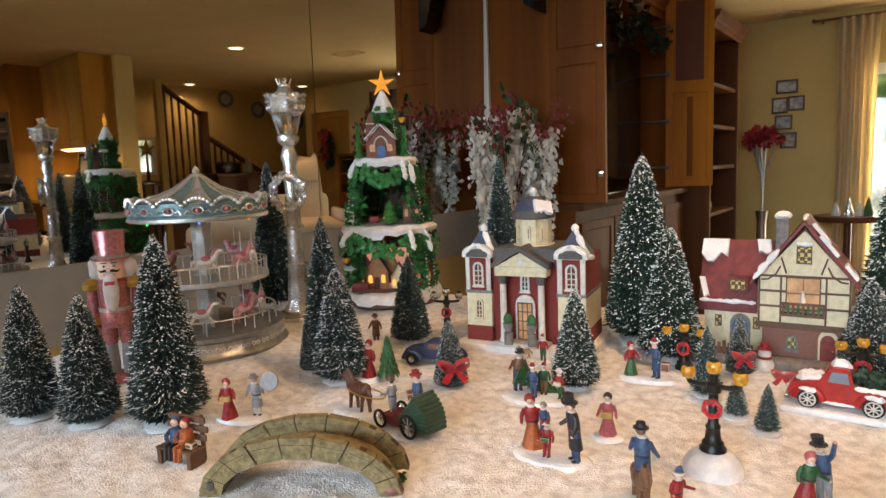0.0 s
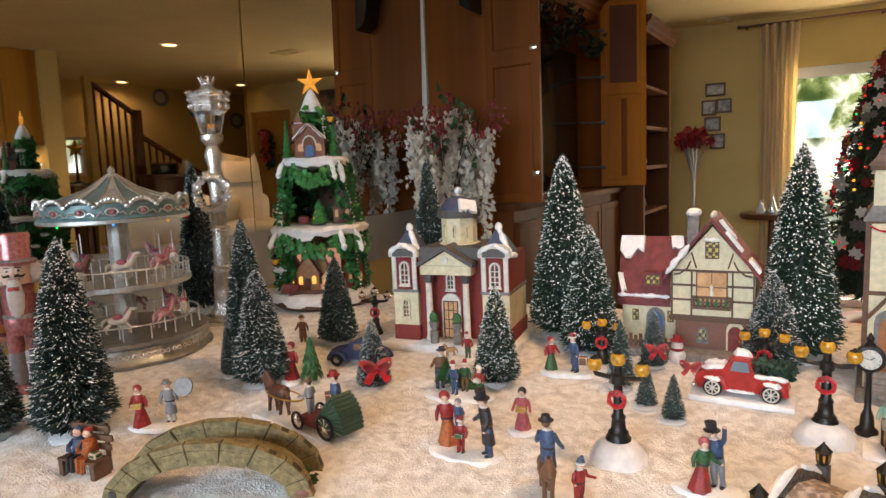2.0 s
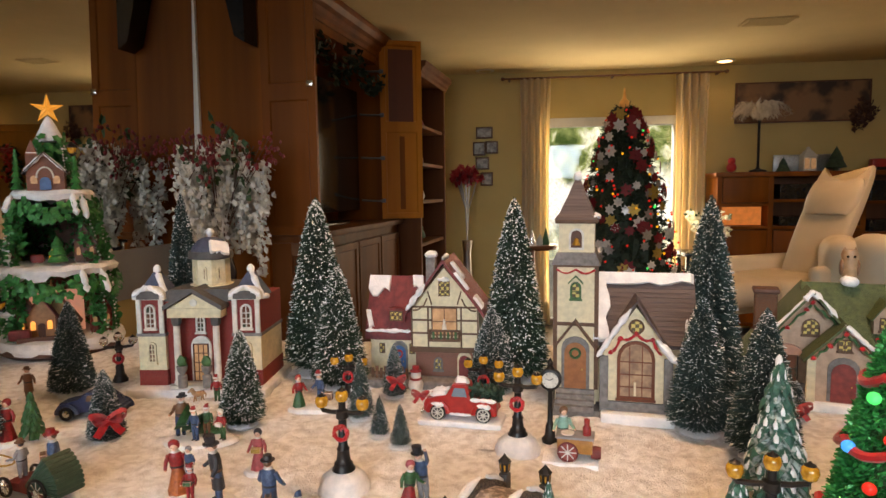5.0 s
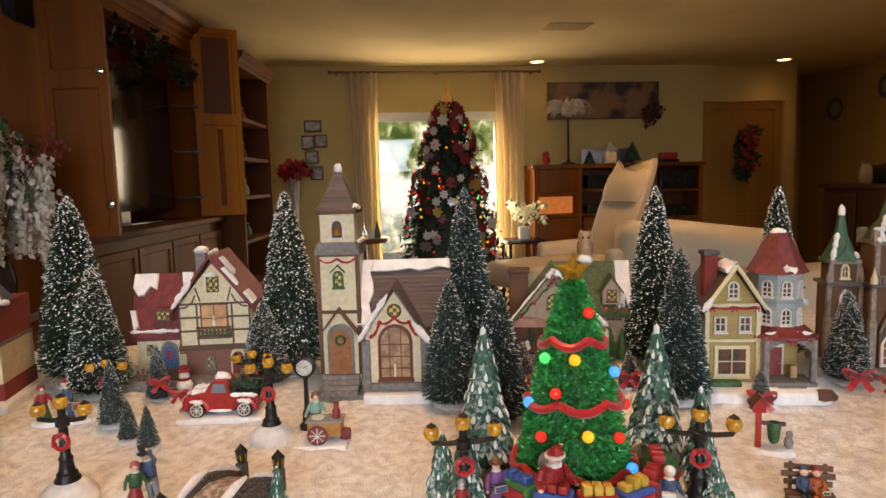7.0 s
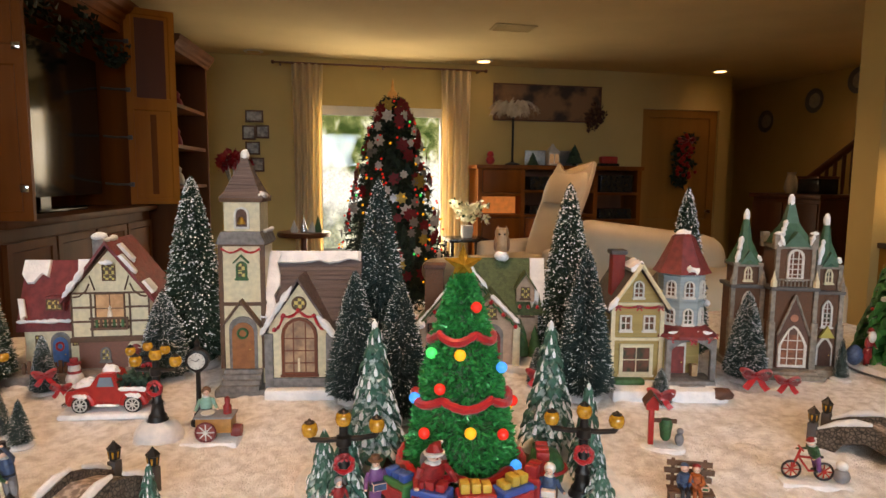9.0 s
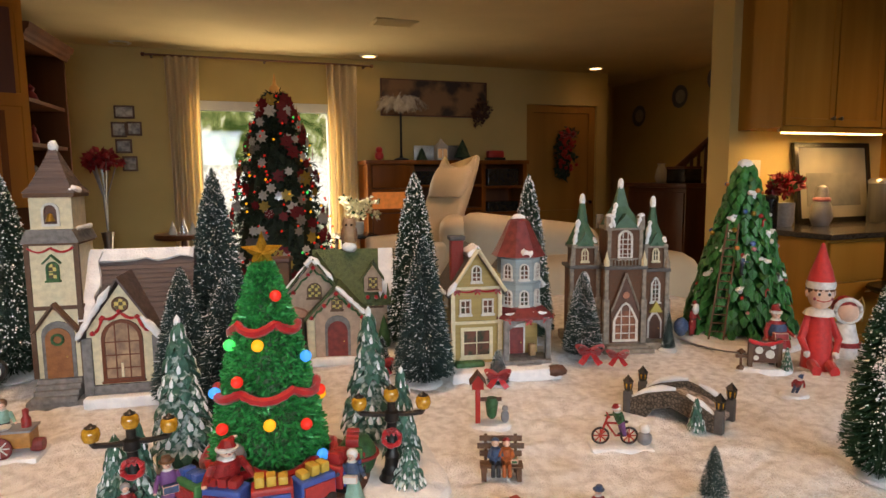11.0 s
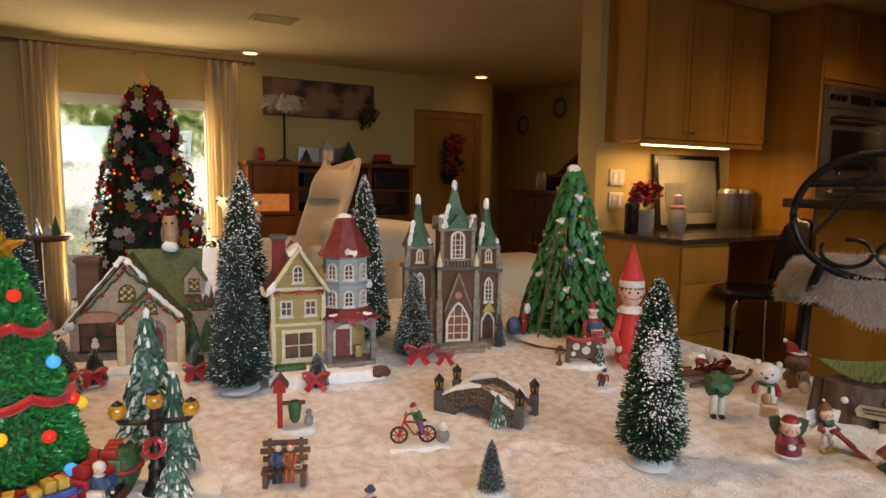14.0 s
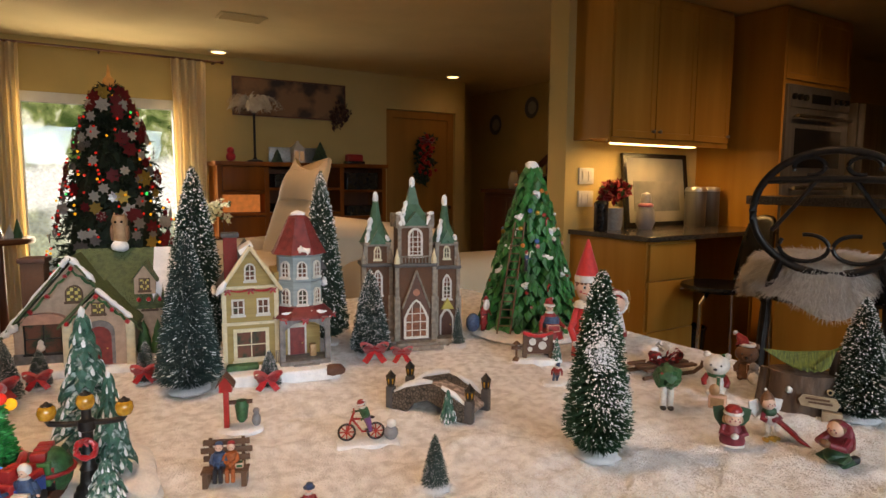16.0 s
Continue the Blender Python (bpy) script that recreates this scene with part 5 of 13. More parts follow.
def green_cottage():
    t = thing("green_roof_cottage", pose(0.605, 1.075, TABLE + 0.006, 0, 0, -15), "taupe ceramic cottage with mossy green roof and garlands", "house", "village houses")
    part("snowy_base", box(new_bm(), -0.125, -0.045, -0.008, 0.112, 0.11, 0.006, bevel=0.004), snow_paint, t)
    b = gable(new_bm(), -0.105, 0.06, 0.0, 0.1, 0.004, 0.062, 0.160)
    part("main_wall", b, taupe, t, smooth=False)
    part("main_roof", roof_pair(new_bm(), -0.105, 0.06, -0.006, 0.1, 0.062, 0.164, "y", 0.005, 0.012), roof_green, t, smooth=False)
    b = gable(new_bm(), 0.02, 0.098, 0.015, 0.1, 0.004, 0.098, 0.165, "x")
    part("wing_wall", b, taupe, t, smooth=False)
    part("wing_roof", roof_pair(new_bm(), -0.02, 0.101, 0.015, 0.1, 0.098, 0.168, "x", 0.005, 0.010), roof_green, t, smooth=False)
    b = gable(new_bm(), -0.027, 0.061, -0.034, 0.03, 0.004, 0.075, 0.118)
    part("porch_wall", b, taupe, t, smooth=False)
    part("porch_roof", roof_pair(new_bm(), -0.027, 0.061, -0.036, 0.03, 0.075, 0.122, "y", 0.005, 0.009), roof_green, t, smooth=False)
    b = new_bm()
    for x in (-0.025, 0.059):
        box(b, x - 0.006, -0.04, 0.004, x + 0.006, -0.031, 0.075, bevel=0.001)
    pieces("porch_post", b, cream, t)
    door(t, 0.017, 0.008, 0.032, 0.058, -0.034, red_door, "arch", stone_grey)
    window(t, 0.017, 0.084, 0.018, 0.018, -0.034, "rect", timber, check_pane, (1, 1), edge=0.0015)
    window(t, -0.022, 0.098, 0.024, 0.026, 0.0, "arch", timber, check_pane, (1, 1), edge=0.002)
    b = window(t, -0.064, 0.022, 0.052, 0.046, -0.004, "rect", black_metal, dark_pane, (1, 1), edge=0.0015)
    part("toy_figure", lathe(new_bm(), [(0.0, 0.026), (0.0055, 0.029), (0.0058, 0.034), (0.0035, 0.037), (0.0042, 0.041), (0.0, 0.045)], 12, (-0.068, -0.008, 0), squash=0.5), pale, b)
    part("awning", slab(new_bm(), arch(-0.092, -0.034, 0.068, 0.084), -0.012, 0.0), paint("awning_pink", (0.5, 0.26, 0.18)), t, smooth=False)
    part("stone_plinth", box(new_bm(), -0.106, -0.003, 0.004, 0.0, 0.006, 0.022), stone_grey, t, smooth=False)
    d = gable(new_bm(), 0.060, 0.090, 0.005, 0.05, 0.105, 0.130, 0.150)
    dd = part("dormer", d, taupe, t, smooth=False)
    part("dormer_roof", roof_pair(new_bm(), 0.060, 0.090, 0.002, 0.05, 0.130, 0.152, "y", 0.003, 0.004), roof_green, dd, smooth=False)
    window(t, 0.075, 0.110, 0.016, 0.02, 0.005, "rect", timber, check_pane, (1, 1), edge=0.0015)
    window(t, 0.080, 0.078, 0.022, 0.012, 0.015, "rect", timber, check_pane, (2, 0), edge=0.0012)
    for x in (0.072, 0.092):
        sh = part("topiary", lathe(new_bm(), [(0.010, 0.012), (0.012, 0.02), (0.009, 0.03), (0.0095, 0.034), (0.006, 0.045), (0.0065, 0.048), (0.0, 0.066)], 10, (x, 0.0, 0)), leaf_green, t)
    ch = part("chimney", box(new_bm(), -0.098, 0.02, 0.06, -0.066, 0.05, 0.158, bevel=0.002), brown_brick, t)
    part("chimney_cap", box(new_bm(), -0.101, 0.017, 0.156, -0.063, 0.053, 0.164, bevel=0.002), dark_brown, ch)
    b = new_bm()
    rnd = random.Random(4)
    for s, (xa, za, xb, zb) in enumerate(((-0.10, 0.066, -0.022, 0.150), (-0.022, 0.150, 0.03, 0.105), (-0.025, 0.074, 0.017, 0.114), (0.017, 0.114, 0.059, 0.074))):
        yy = -0.010 if s < 2 else -0.042
        for k in range(4):
            p0 = Vector((xa + (xb - xa) * k / 4, yy, za + (zb - za) * k / 4))
            p1 = Vector((xa + (xb - xa) * (k + 1) / 4, yy, za + (zb - za) * (k + 1) / 4))
            garland(b, p0, p1, 0.004, 6, 0.0018)
    pieces("garland", b, leaf_green, t)
    b = new_bm()
    for xa, za, yy in ((-0.1, 0.064, -0.012), (-0.078, 0.087, -0.012), (-0.055, 0.11, -0.012), (-0.03, 0.14, -0.012), (-0.022, 0.150, -0.012), (-0.023, 0.073, -0.044), (-0.003, 0.093, -0.044), (0.017, 0.112, -0.044), (0.037, 0.092, -0.044), (0.057, 0.073, -0.044),
                       (0.066, 0.096, 0.004), (0.080, 0.096, 0.004), (0.096, 0.096, 0.004)):
        ball(b, (xa, yy, za), 0.0042, 1, jitter=0.2)
    pieces("red_bow", b, red_cloth, t)
    b = new_bm()
    snow_run(b, (-0.022, -0.016, 0.170), (-0.035, -0.016, 0.155), 0.006, 6, 31)
    snow_run(b, (-0.117, -0.014, 0.052), (-0.095, -0.014, 0.072), 0.007, 6, 32)
    snow_run(b, (0.015, -0.043, 0.126), (0.064, -0.043, 0.078), 0.004, 14, 33)
    snow_run(b, (-0.022, -0.014, 0.169), (-0.112, -0.014, 0.060), 0.0035, 16, 35)
    snow_run(b, (-0.022, -0.014, 0.169), (0.01, -0.014, 0.130), 0.005, 9, 36)
    snow_sheet(b, (0.084, 0.058, 0.174), (0.026, 0, 0), (0, -0.05, -0.082), 34, 0.007, 10, 0.35)
    pieces("roof_snow", b, snow_paint, t)
    ow = part("owl_finial", lathe(new_bm(), [(0.009, 0), (0.011, 0.008), (0.0125, 0.02), (0.011, 0.03), (0.0125, 0.038), (0.010, 0.046), (0.0, 0.047)], 14, (0.035, 0.055, 0.180)), paint("owl_tan", (0.42, 0.26, 0.14)), t)
    b = ball(new_bm(), (0.035, 0.05, 0.177), 0.014, 2, scale=(1, 0.8, 0.7), jitter=0.1)
    part("owl_snow", b, snow_paint, ow)
    for sx in (-1, 1):
        part("owl_ear", lathe(new_bm(), [(0.004, 0.0), (0.0, 0.009)], 6, (0.035 + sx * 0.007, 0.053, 0.222)), paint("owl_ear_tan", (0.36, 0.21, 0.11)), ow)
        part("owl_eye", ball(new_bm(), (0.035 + sx * 0.0045, 0.0435, 0.216), 0.0022, 1), black_plastic, ow)
        part("owl_wing", ball(new_bm(), (0.035 + sx * 0.011, 0.053, 0.198), 0.009, 2, 0, (0.4, 0.9, 1.5)), paint("owl_wing_brown", (0.25, 0.13, 0.07)), ow)
    return t


def tower_house():
    t = thing("tower_house", pose(0.838, 0.895, TABLE + 0.012, 0, 0, -11), "mustard and pale blue ceramic house with red tower roof", "house", "village houses")
    part("snowy_base", box(new_bm(), -0.085, -0.048, -0.014, 0.085, 0.11, 0.006, bevel=0.006), snow_paint, t)
    b = gable(new_bm(), -0.075, -0.002, 0.0, 0.1, 0.004, 0.124, 0.176)
    part("main_wall", b, mustard, t, smooth=False)
    part("main_roof", roof_pair(new_bm(), -0.075, -0.002, -0.004, 0.1, 0.124, 0.182, "y", 0.004, 0.009), slate_grey, t, smooth=False)
    b = new_bm()
    for x in (-0.075, -0.002):
        box(b, x - 0.003, -0.003, 0.004, x + 0.003, 0.004, 0.122)
    for z in (0.068, 0.121):
        box(b, -0.079, -0.004, z, 0.002, 0.003, z + 0.004)
    part("corner_trim", b, cream, t, smooth=False)
    b = new_bm()
    for s in (-1, 1):
        tube(b, [(-0.0385 + s * 0.043, -0.012, 0.119), (-0.0385, -0.012, 0.183)], 0.0032, 6)
    part("gable_trim", b, cream, t)
    window(t, -0.0385, 0.014, 0.05, 0.048, 0.0, "rect", cream, dark_pane, (1, 1), edge=0.005)
    for x in (-0.056, -0.021):
        window(t, x, 0.082, 0.018, 0.024, 0.0, "rect", pale, dark_pane, (1, 1), edge=0.0025)
    window(t, -0.0385, 0.132, 0.016, 0.026, 0.0, "arch", pale, dark_pane, (1, 2), edge=0.0022)
    for z in (0.03, 0.088):
        window(t, 0.05, z, 0.018, 0.024, 0.0, "rect", cream, dark_pane, (1, 1), m=pose(-0.075, 0, 0) @ pose(0, 0, 0, 0, 0, -90) @ pose(-0.1, 0, 0))
    ch = part("chimney", box(new_bm(), -0.073, 0.02, 0.13, -0.054, 0.04, 0.195, bevel=0.001), barn_red, t)
    part("chimney_cap", box(new_bm(), -0.076, 0.017, 0.194, -0.051, 0.043, 0.201, bevel=0.002), slate_grey, ch)
    b = new_bm()
    for x in (-0.07, -0.0385, -0.007):
        bow(b, (x, -0.008, 0.120), 0.006)
    garland(b, (-0.07, -0.006, 0.121), (-0.0385, -0.006, 0.121), 0.003)
    garland(b, (-0.0385, -0.006, 0.121), (-0.007, -0.006, 0.121), 0.003)
    pieces("garland", b, red_cloth, t)
    # tower and porch
    part("hall_wall", box(new_bm(), -0.002, 0.02, 0.004, 0.065, 0.1, 0.14), mustard, t, smooth=False)
    part("tower_wall", lathe(new_bm(), [(0.034, 0.084), (0.034, 0.122), (0.036, 0.123), (0.036, 0.126), (0.034, 0.127), (0.034, 0.164), (0.038, 0.166), (0.038, 0.170)], 8, (0.036, 0.03, 0), start=math.pi / 8), pale_blue, t, smooth=False)
    for k in (-1, 0, 1):
        for z in (0.092, 0.133):
            m = pose(0.036, 0.03, 0, 0, 0, k * 45)
            window(t, 0, z, 0.015, 0.025, -0.0316, "arch", pale, dark_pane, (1, 2), m=m, edge=0.002)
    part("tower_roof", lathe(new_bm(), [(0.043, 0.168), (0.038, 0.176), (0.027, 0.198), (0.016, 0.222), (0.010, 0.226), (0.0, 0.227)], 8, (0.036, 0.03, 0), start=math.pi / 8), burgundy, t, smooth=False)
    part("back_roof", lathe(new_bm(), [(0.05, 0.14), (0.03, 0.165), (0.0, 0.172)], 4, (0.045, 0.068, 0), start=math.pi / 4), slate_grey, t, smooth=False)
    part("porch_roof", lathe(new_bm(), [(0.052, 0.074), (0.050, 0.078), (0.036, 0.090), (0.0, 0.092)], 8, (0.036, 0.024, 0), start=math.pi / 8), burgundy, t, smooth=False)
    part("porch_floor", box(new_bm(), 0.0, -0.024, 0.004, 0.074, 0.02, 0.012, bevel=0.001), stone_grey, t)
    for k in range(2):
        part("step", box(new_bm(), 0.018, -0.036 + 0.006 * k, 0.0, 0.056, -0.02, 0.004 + 0.004 * k, bevel=0.0006), stone_grey, t)
    for x in (0.004, 0.07):
        part("porch_post", box(new_bm(), x - 0.004, -0.02, 0.012, x + 0.004, -0.012, 0.074, bevel=0.0008), stone_grey, t)
    b = slab(new_bm(), [(0.004, 0.05), (0.004, 0.076), (0.07, 0.076), (0.07, 0.05), (0.064, 0.06), (0.052, 0.068), (0.037, 0.071), (0.022, 0.068), (0.01, 0.06)], -0.018, -0.013)
    part("porch_arch", b, stone_grey, t, smooth=False)
    for k in range(4):
        part("rail_post", box(new_bm(), 0.006 + 0.0025 * k - 0.012, -0.018, 0.012, 0.0072 + 0.0025 * k - 0.012, -0.016, 0.03), stone_grey, t, smooth=False)
    door(t, 0.03, 0.012, 0.022, 0.042, 0.0195, red_door, "rect", pale)
    part("parcel", box(new_bm(), 0.047, 0.0, 0.012, 0.056, 0.01, 0.03, bevel=0.0006), paint("parcel_tan", (0.5, 0.3, 0.14)), t)
    b = new_bm()
    for k in range(5):
        a = math.radians(-90 + (k - 2) * 36)
        bow(b, (0.036 + 0.05 * math.cos(a), 0.024 + 0.052 * math.sin(a), 0.074), 0.006)
    pieces("porch_garland", b, red_cloth, t)
    b = new_bm()
    snow_sheet(b, (-0.052, -0.010, 0.172), (0, 0.05, 0), (0.02, 0, 0.012), 41, 0.006, 10, 0.4)
    snow_run(b, (-0.085, -0.012, 0.116), (-0.07, -0.012, 0.137), 0.005, 6, 42)
    snow_run(b, (-0.088, -0.012, 0.118), (-0.088, 0.06, 0.118), 0.004, 8, 43)
    ball(b, (0.036, 0.03, 0.226), 0.008, 2, scale=(1.5, 1.3, 0.8), jitter=0.1)
    snow_run(b, (0.030, -0.006, 0.178), (0.048, -0.004, 0.172), 0.006, 6, 44)
    snow_run(b, (0.004, -0.012, 0.083), (0.07, -0.012, 0.083), 0.0035, 12, 45)
    snow_run(b, (0.07, 0.01, 0.122), (0.078, 0.05, 0.122), 0.006, 6, 46)
    pieces("roof_snow", b, snow_paint, t)
    part("hedge", box(new_bm(), -0.075, -0.024, 0.004, -0.03, -0.006, 0.014, bevel=0.004), leaf_green, t)
    part("dark_stone", ball(new_bm(), (0.075, -0.042, 0.0), 0.013, 2, scale=(1.3, 0.8, 0.7), jitter=0.12), dark_brown, t)
    return t


warm_stone = paint("tan_stone_ceramic", (0.30, 0.255, 0.205), 0.7, 0.6)


def cathedral():
    t = thing("cathedral", pose(1.098, 0.945, TABLE + 0.003, 0, 0, -17), "brown brick ceramic cathedral with three snowy green spires", "house", "village houses")
    part("stone_base", box(new_bm(), -0.09, -0.02, -0.008, 0.09, 0.1, 0.009, bevel=0.003), warm_stone, t)

    def tower(x, y, w, h0, h1, top, name, seed):
        h = w / 2
        part(name + "_lower_wall", box(new_bm(), x - h, y, 0.008, x + h, y + w, h0), brown_brick, t, smooth=False)
        for sx in (-1, 1):
            b = box(new_bm(), x + sx * h - 0.005, y - 0.005, 0.008, x + sx * h + 0.005, y + 0.006, h0 * 0.62, bevel=0.0008)
            box(b, x + sx * h - 0.0036, y - 0.003, h0 * 0.62 - 0.001, x + sx * h + 0.0036, y + 0.006, h0, bevel=0.0008)
            part("buttress", b, warm_stone, t)
        part("string_course", box(new_bm(), x - h - 0.005, y - 0.005, h0, x + h + 0.005, y + w + 0.005, h0 + 0.006, bevel=0.001), slate_grey, t)
        k = h * 0.84
        part(name + "_upper_wall", box(new_bm(), x - k, y + h - k, h0 + 0.006, x + k, y + h + k, h1), brown_brick, t, smooth=False)
        for sx in (-1, 1):
            part("upper_buttress", box(new_bm(), x + sx * k - 0.003, y + h - k - 0.003, h0 + 0.006, x + sx * k + 0.003, y + h - k + 0.004, h1), warm_stone, t, smooth=False)
            part("pinnacle", lathe(new_bm(), [(0.005, h0 + 0.006), (0.005, h0 + 0.016), (0.0035, h0 + 0.019), (0.0, h0 + 0.034)], 6, (x + sx * h, y, 0)), cream if name == "centre" else warm_stone, t, smooth=False)
        part("cornice", box(new_bm(), x - k - 0.004, y + h - k - 0.004, h1 - 0.006, x + k + 0.004, y + h + k + 0.004, h1 + 0.001, bevel=0.001), warm_stone, t)
        # eaves gablet over the upper window
        part("gablet", slab(new_bm(), [(x - k * 0.75, h1 - 0.002), (x + k * 0.75, h1 - 0.002), (x, h1 + 0.022)], y + h - k - 0.006, y + h - k * 0.4), pine_green, t, smooth=False)
        part("spire", lathe(new_bm(), [(k * 1.48, h1), (k * 1.3, h1 + 0.006), (k * 0.55, h1 + (top - h1) * 0.45), (0.003, top), (0.0, top + 0.001)], 8 if name == "side" else 4, (x, y + h, 0), start=math.pi / 4), pine_green, t, smooth=False)
        b = ball(new_bm(), (x, y + h, top - 0.006), 0.0055, 2, scale=(1, 1, 2.4), jitter=0.08)
        snow_run(b, (x - k * 0.5, y + h - k * 0.7, h1 + (top - h1) * 0.55), (x - k * 1.0, y + h - k * 1.05, h1 - 0.004), 0.0046, 12, seed)
        snow_run(b, (x + k * 0.8, y + h - k * 0.9, h1 + 0.014), (x + k * 1.0, y + h - k * 0.9, h1 + 0.003), 0.004, 6, seed + 1)
        pieces("spire_snow", b, snow_paint, t)

    tower(0.0, -0.012, 0.066, 0.138, 0.212, 0.288, "centre", 50)
    tower(-0.062, 0.018, 0.048, 0.136, 0.178, 0.262, "side", 54)
    tower(0.062, 0.008, 0.042, 0.130, 0.178, 0.256, "side", 58)
    for sx in (-1, 1):
        for sy in (0, 1):
            bt = part("battlement", box(new_bm(), sx * 0.028 - 0.006, -0.009 + sy * 0.05, 0.205, sx * 0.028 + 0.006, 0.003 + sy * 0.05, 0.230, bevel=0.001), warm_stone, t)
            if not sy:
                b = ball(new_bm(), (sx * 0.028, -0.005, 0.231), 0.0062, 2, scale=(1, 1, 0.6), jitter=0.12)
                snow_run(b, (sx * 0.026, -0.010, 0.231), (sx * 0.020, -0.011, 0.212), 0.0036, 6, 70 + sx)
                part("battlement_snow", b, snow_paint, bt)
    for k in range(9):
        part("baluster", rod(new_bm(), (-0.024 + 0.006 * k, -0.012, 0.145), (-0.024 + 0.006 * k, -0.012, 0.155), 0.0011, n=6), warm_stone, t)
    part("balcony_rail", box(new_bm(), -0.027, -0.0135, 0.155, 0.027, -0.0105, 0.1575), warm_stone, t, smooth=False)
    window(t, 0, 0.156, 0.026, 0.050, -0.0078, "arch", pale, dark_pane, (2, 4), edge=0.0035)
    for x, y, z in ((-0.062, 0.018, 0.085), (0.062, 0.008, 0.075)):
        window(t, x, z, 0.017, 0.046, y, "point", pale, dark_pane, (1, 4), edge=0.003)
        window(t, x, 0.148, 0.013, 0.026, y + 0.0036, "point", cream, dark_pane, (1, 1), edge=0.0025)
    part("portal_gable", slab(new_bm(), [(-0.024, 0.066), (0.024, 0.066), (0.0, 0.130)], -0.018, -0.010), dark_brown, t, smooth=False)
    for s in (-1, 1):
        part("portal_trim", tube(new_bm(), [(s * 0.025, -0.019, 0.066), (0, -0.019, 0.132)], 0.002, 6), warm_stone, t)
    part("medallion", lathe(new_bm(), [(0.006, 0), (0.006, 0.003), (0, 0.003)], 12, m=pose(0, -0.017, 0.094, 90)), paint("medallion_rose", (0.45, 0.18, 0.10)), t)
    window(t, 0, 0.012, 0.044, 0.070, -0.0165, "point", pale, mat("portal_glass", (0.20, 0.085, 0.055), 0.25, second=(0.07, 0.035, 0.03), scale=110, emit=(1.0, 0.4, 0.2), power=0.06), (2, 3), sill=False, edge=0.004)
    part("portal_wall", box(new_bm(), -0.024, -0.016, 0.008, 0.024, -0.01, 0.07), dark_brown, t, smooth=False)
    door(t, 0.062, 0.01, 0.02, 0.044, 0.008, dark_brown, "point", pale)
    part("hood", slab(new_bm(), [(0.05, 0.058), (0.074, 0.058), (0.062, 0.078)], 0.0, 0.006), mat("hood_yellow", (0.5, 0.4, 0.08), 0.6), t, smooth=False)
    for k in range(2):
        part("step", box(new_bm(), -0.036 - 0.008 * k, -0.034 - 0.008 * k, -0.004, 0.036 + 0.008 * k, -0.012, 0.008 - 0.004 * k, bevel=0.001), warm_stone, t)
    return t


town_hall()
tudor_cottage()
church()
green_cottage()
tower_house()
cathedral()

# ---- large village pieces ----
silver = mat("silver_plastic", (0.88, 0.88, 0.86), 0.27, 0.82, (0.68, 0.68, 0.67), 90, 0.2)
satin_silver = mat("satin_silver", (0.74, 0.74, 0.72), 0.36, 0.85, (0.56, 0.56, 0.55), 90, 0.2)
silver_dull = mat("dull_silver", (0.40, 0.40, 0.38), 0.38, 0.85, (0.30, 0.30, 0.29), 70, 0.2)
aqua = mat("aqua_canopy", (0.22, 0.33, 0.35), 0.38, 0.35, (0.14, 0.24, 0.26), 90)
canopy_white = mat("canopy_white", (0.48, 0.47, 0.45), 0.4, 0.3, (0.36, 0.36, 0.35), 90)
pink_paint = paint("pink_paint", (0.60, 0.22, 0.25), 0.4)
pink_glitter = glitter("pink_glitter", (0.72, 0.30, 0.30), (0.48, 0.17, 0.18), 1400)
silver_glitter = glitter("silver_glitter", (0.65, 0.62, 0.6), (0.4, 0.38, 0.36), 1500)
green_glitter = mat("green_glitter", (0.06, 0.50, 0.13), 0.3, 0.25, (0.014, 0.20, 0.045), 260)
gold_glitter = glitter("gold_glitter", (0.75, 0.42, 0.05), (0.5, 0.25, 0.02), 1400)
amber = mat("amber_plastic", (0.75, 0.33, 0.05), 0.15, second=(0.55, 0.2, 0.02), scale=90, emit=(1.0, 0.42, 0.06), power=0.35, coat=0.5)
lantern_glow = mat("lantern_glow", (0.50, 0.27, 0.03), 0.1, second=(0.22, 0.09, 0.006), scale=190, emit=(1.0, 0.5, 0.05), power=0.09, coat=0.8)
clear_plastic = plain_glass("clear_plastic", (0.95, 0.95, 0.92), 0.05)
red_glow = mat("red_bulb", (0.7, 0.03, 0.02), 0.2, emit=(1.0, 0.05, 0.03), power=0.35)
blue_glow = mat("blue_bulb", (0.05, 0.2, 0.8), 0.2, emit=(0.03, 0.35, 1.0), power=0.9)
green_glow = mat("green_bulb", (0.05, 0.7, 0.2), 0.2, emit=(0.03, 0.9, 0.15), power=0.7)
yellow_glow = mat("amber_bulb", (0.8, 0.4, 0.03), 0.2, emit=(1.0, 0.45, 0.02), power=0.7)
skin = paint("painted_face", (0.72, 0.48, 0.36), 0.5, 0.9)
fluff = mat("white_fluff", (0.92, 0.90, 0.87), 0.95, second=(0.74, 0.70, 0.66), scale=120, bump=1.0, bscale=500, sheen=0.6)
let_light_through(fluff, (0.95, 0.92, 0.88), 0.45)
foil_leaf = glitter("foil_leaf", (0.06, 0.33, 0.085), (0.022, 0.15, 0.04), 900, 0.38, 0.15)
warm_window = mat("lit_cave_window", (0.8, 0.4, 0.1), 0.4, second=(0.5, 0.2, 0.04), scale=80, emit=(1.0, 0.42, 0.08), power=0.9)


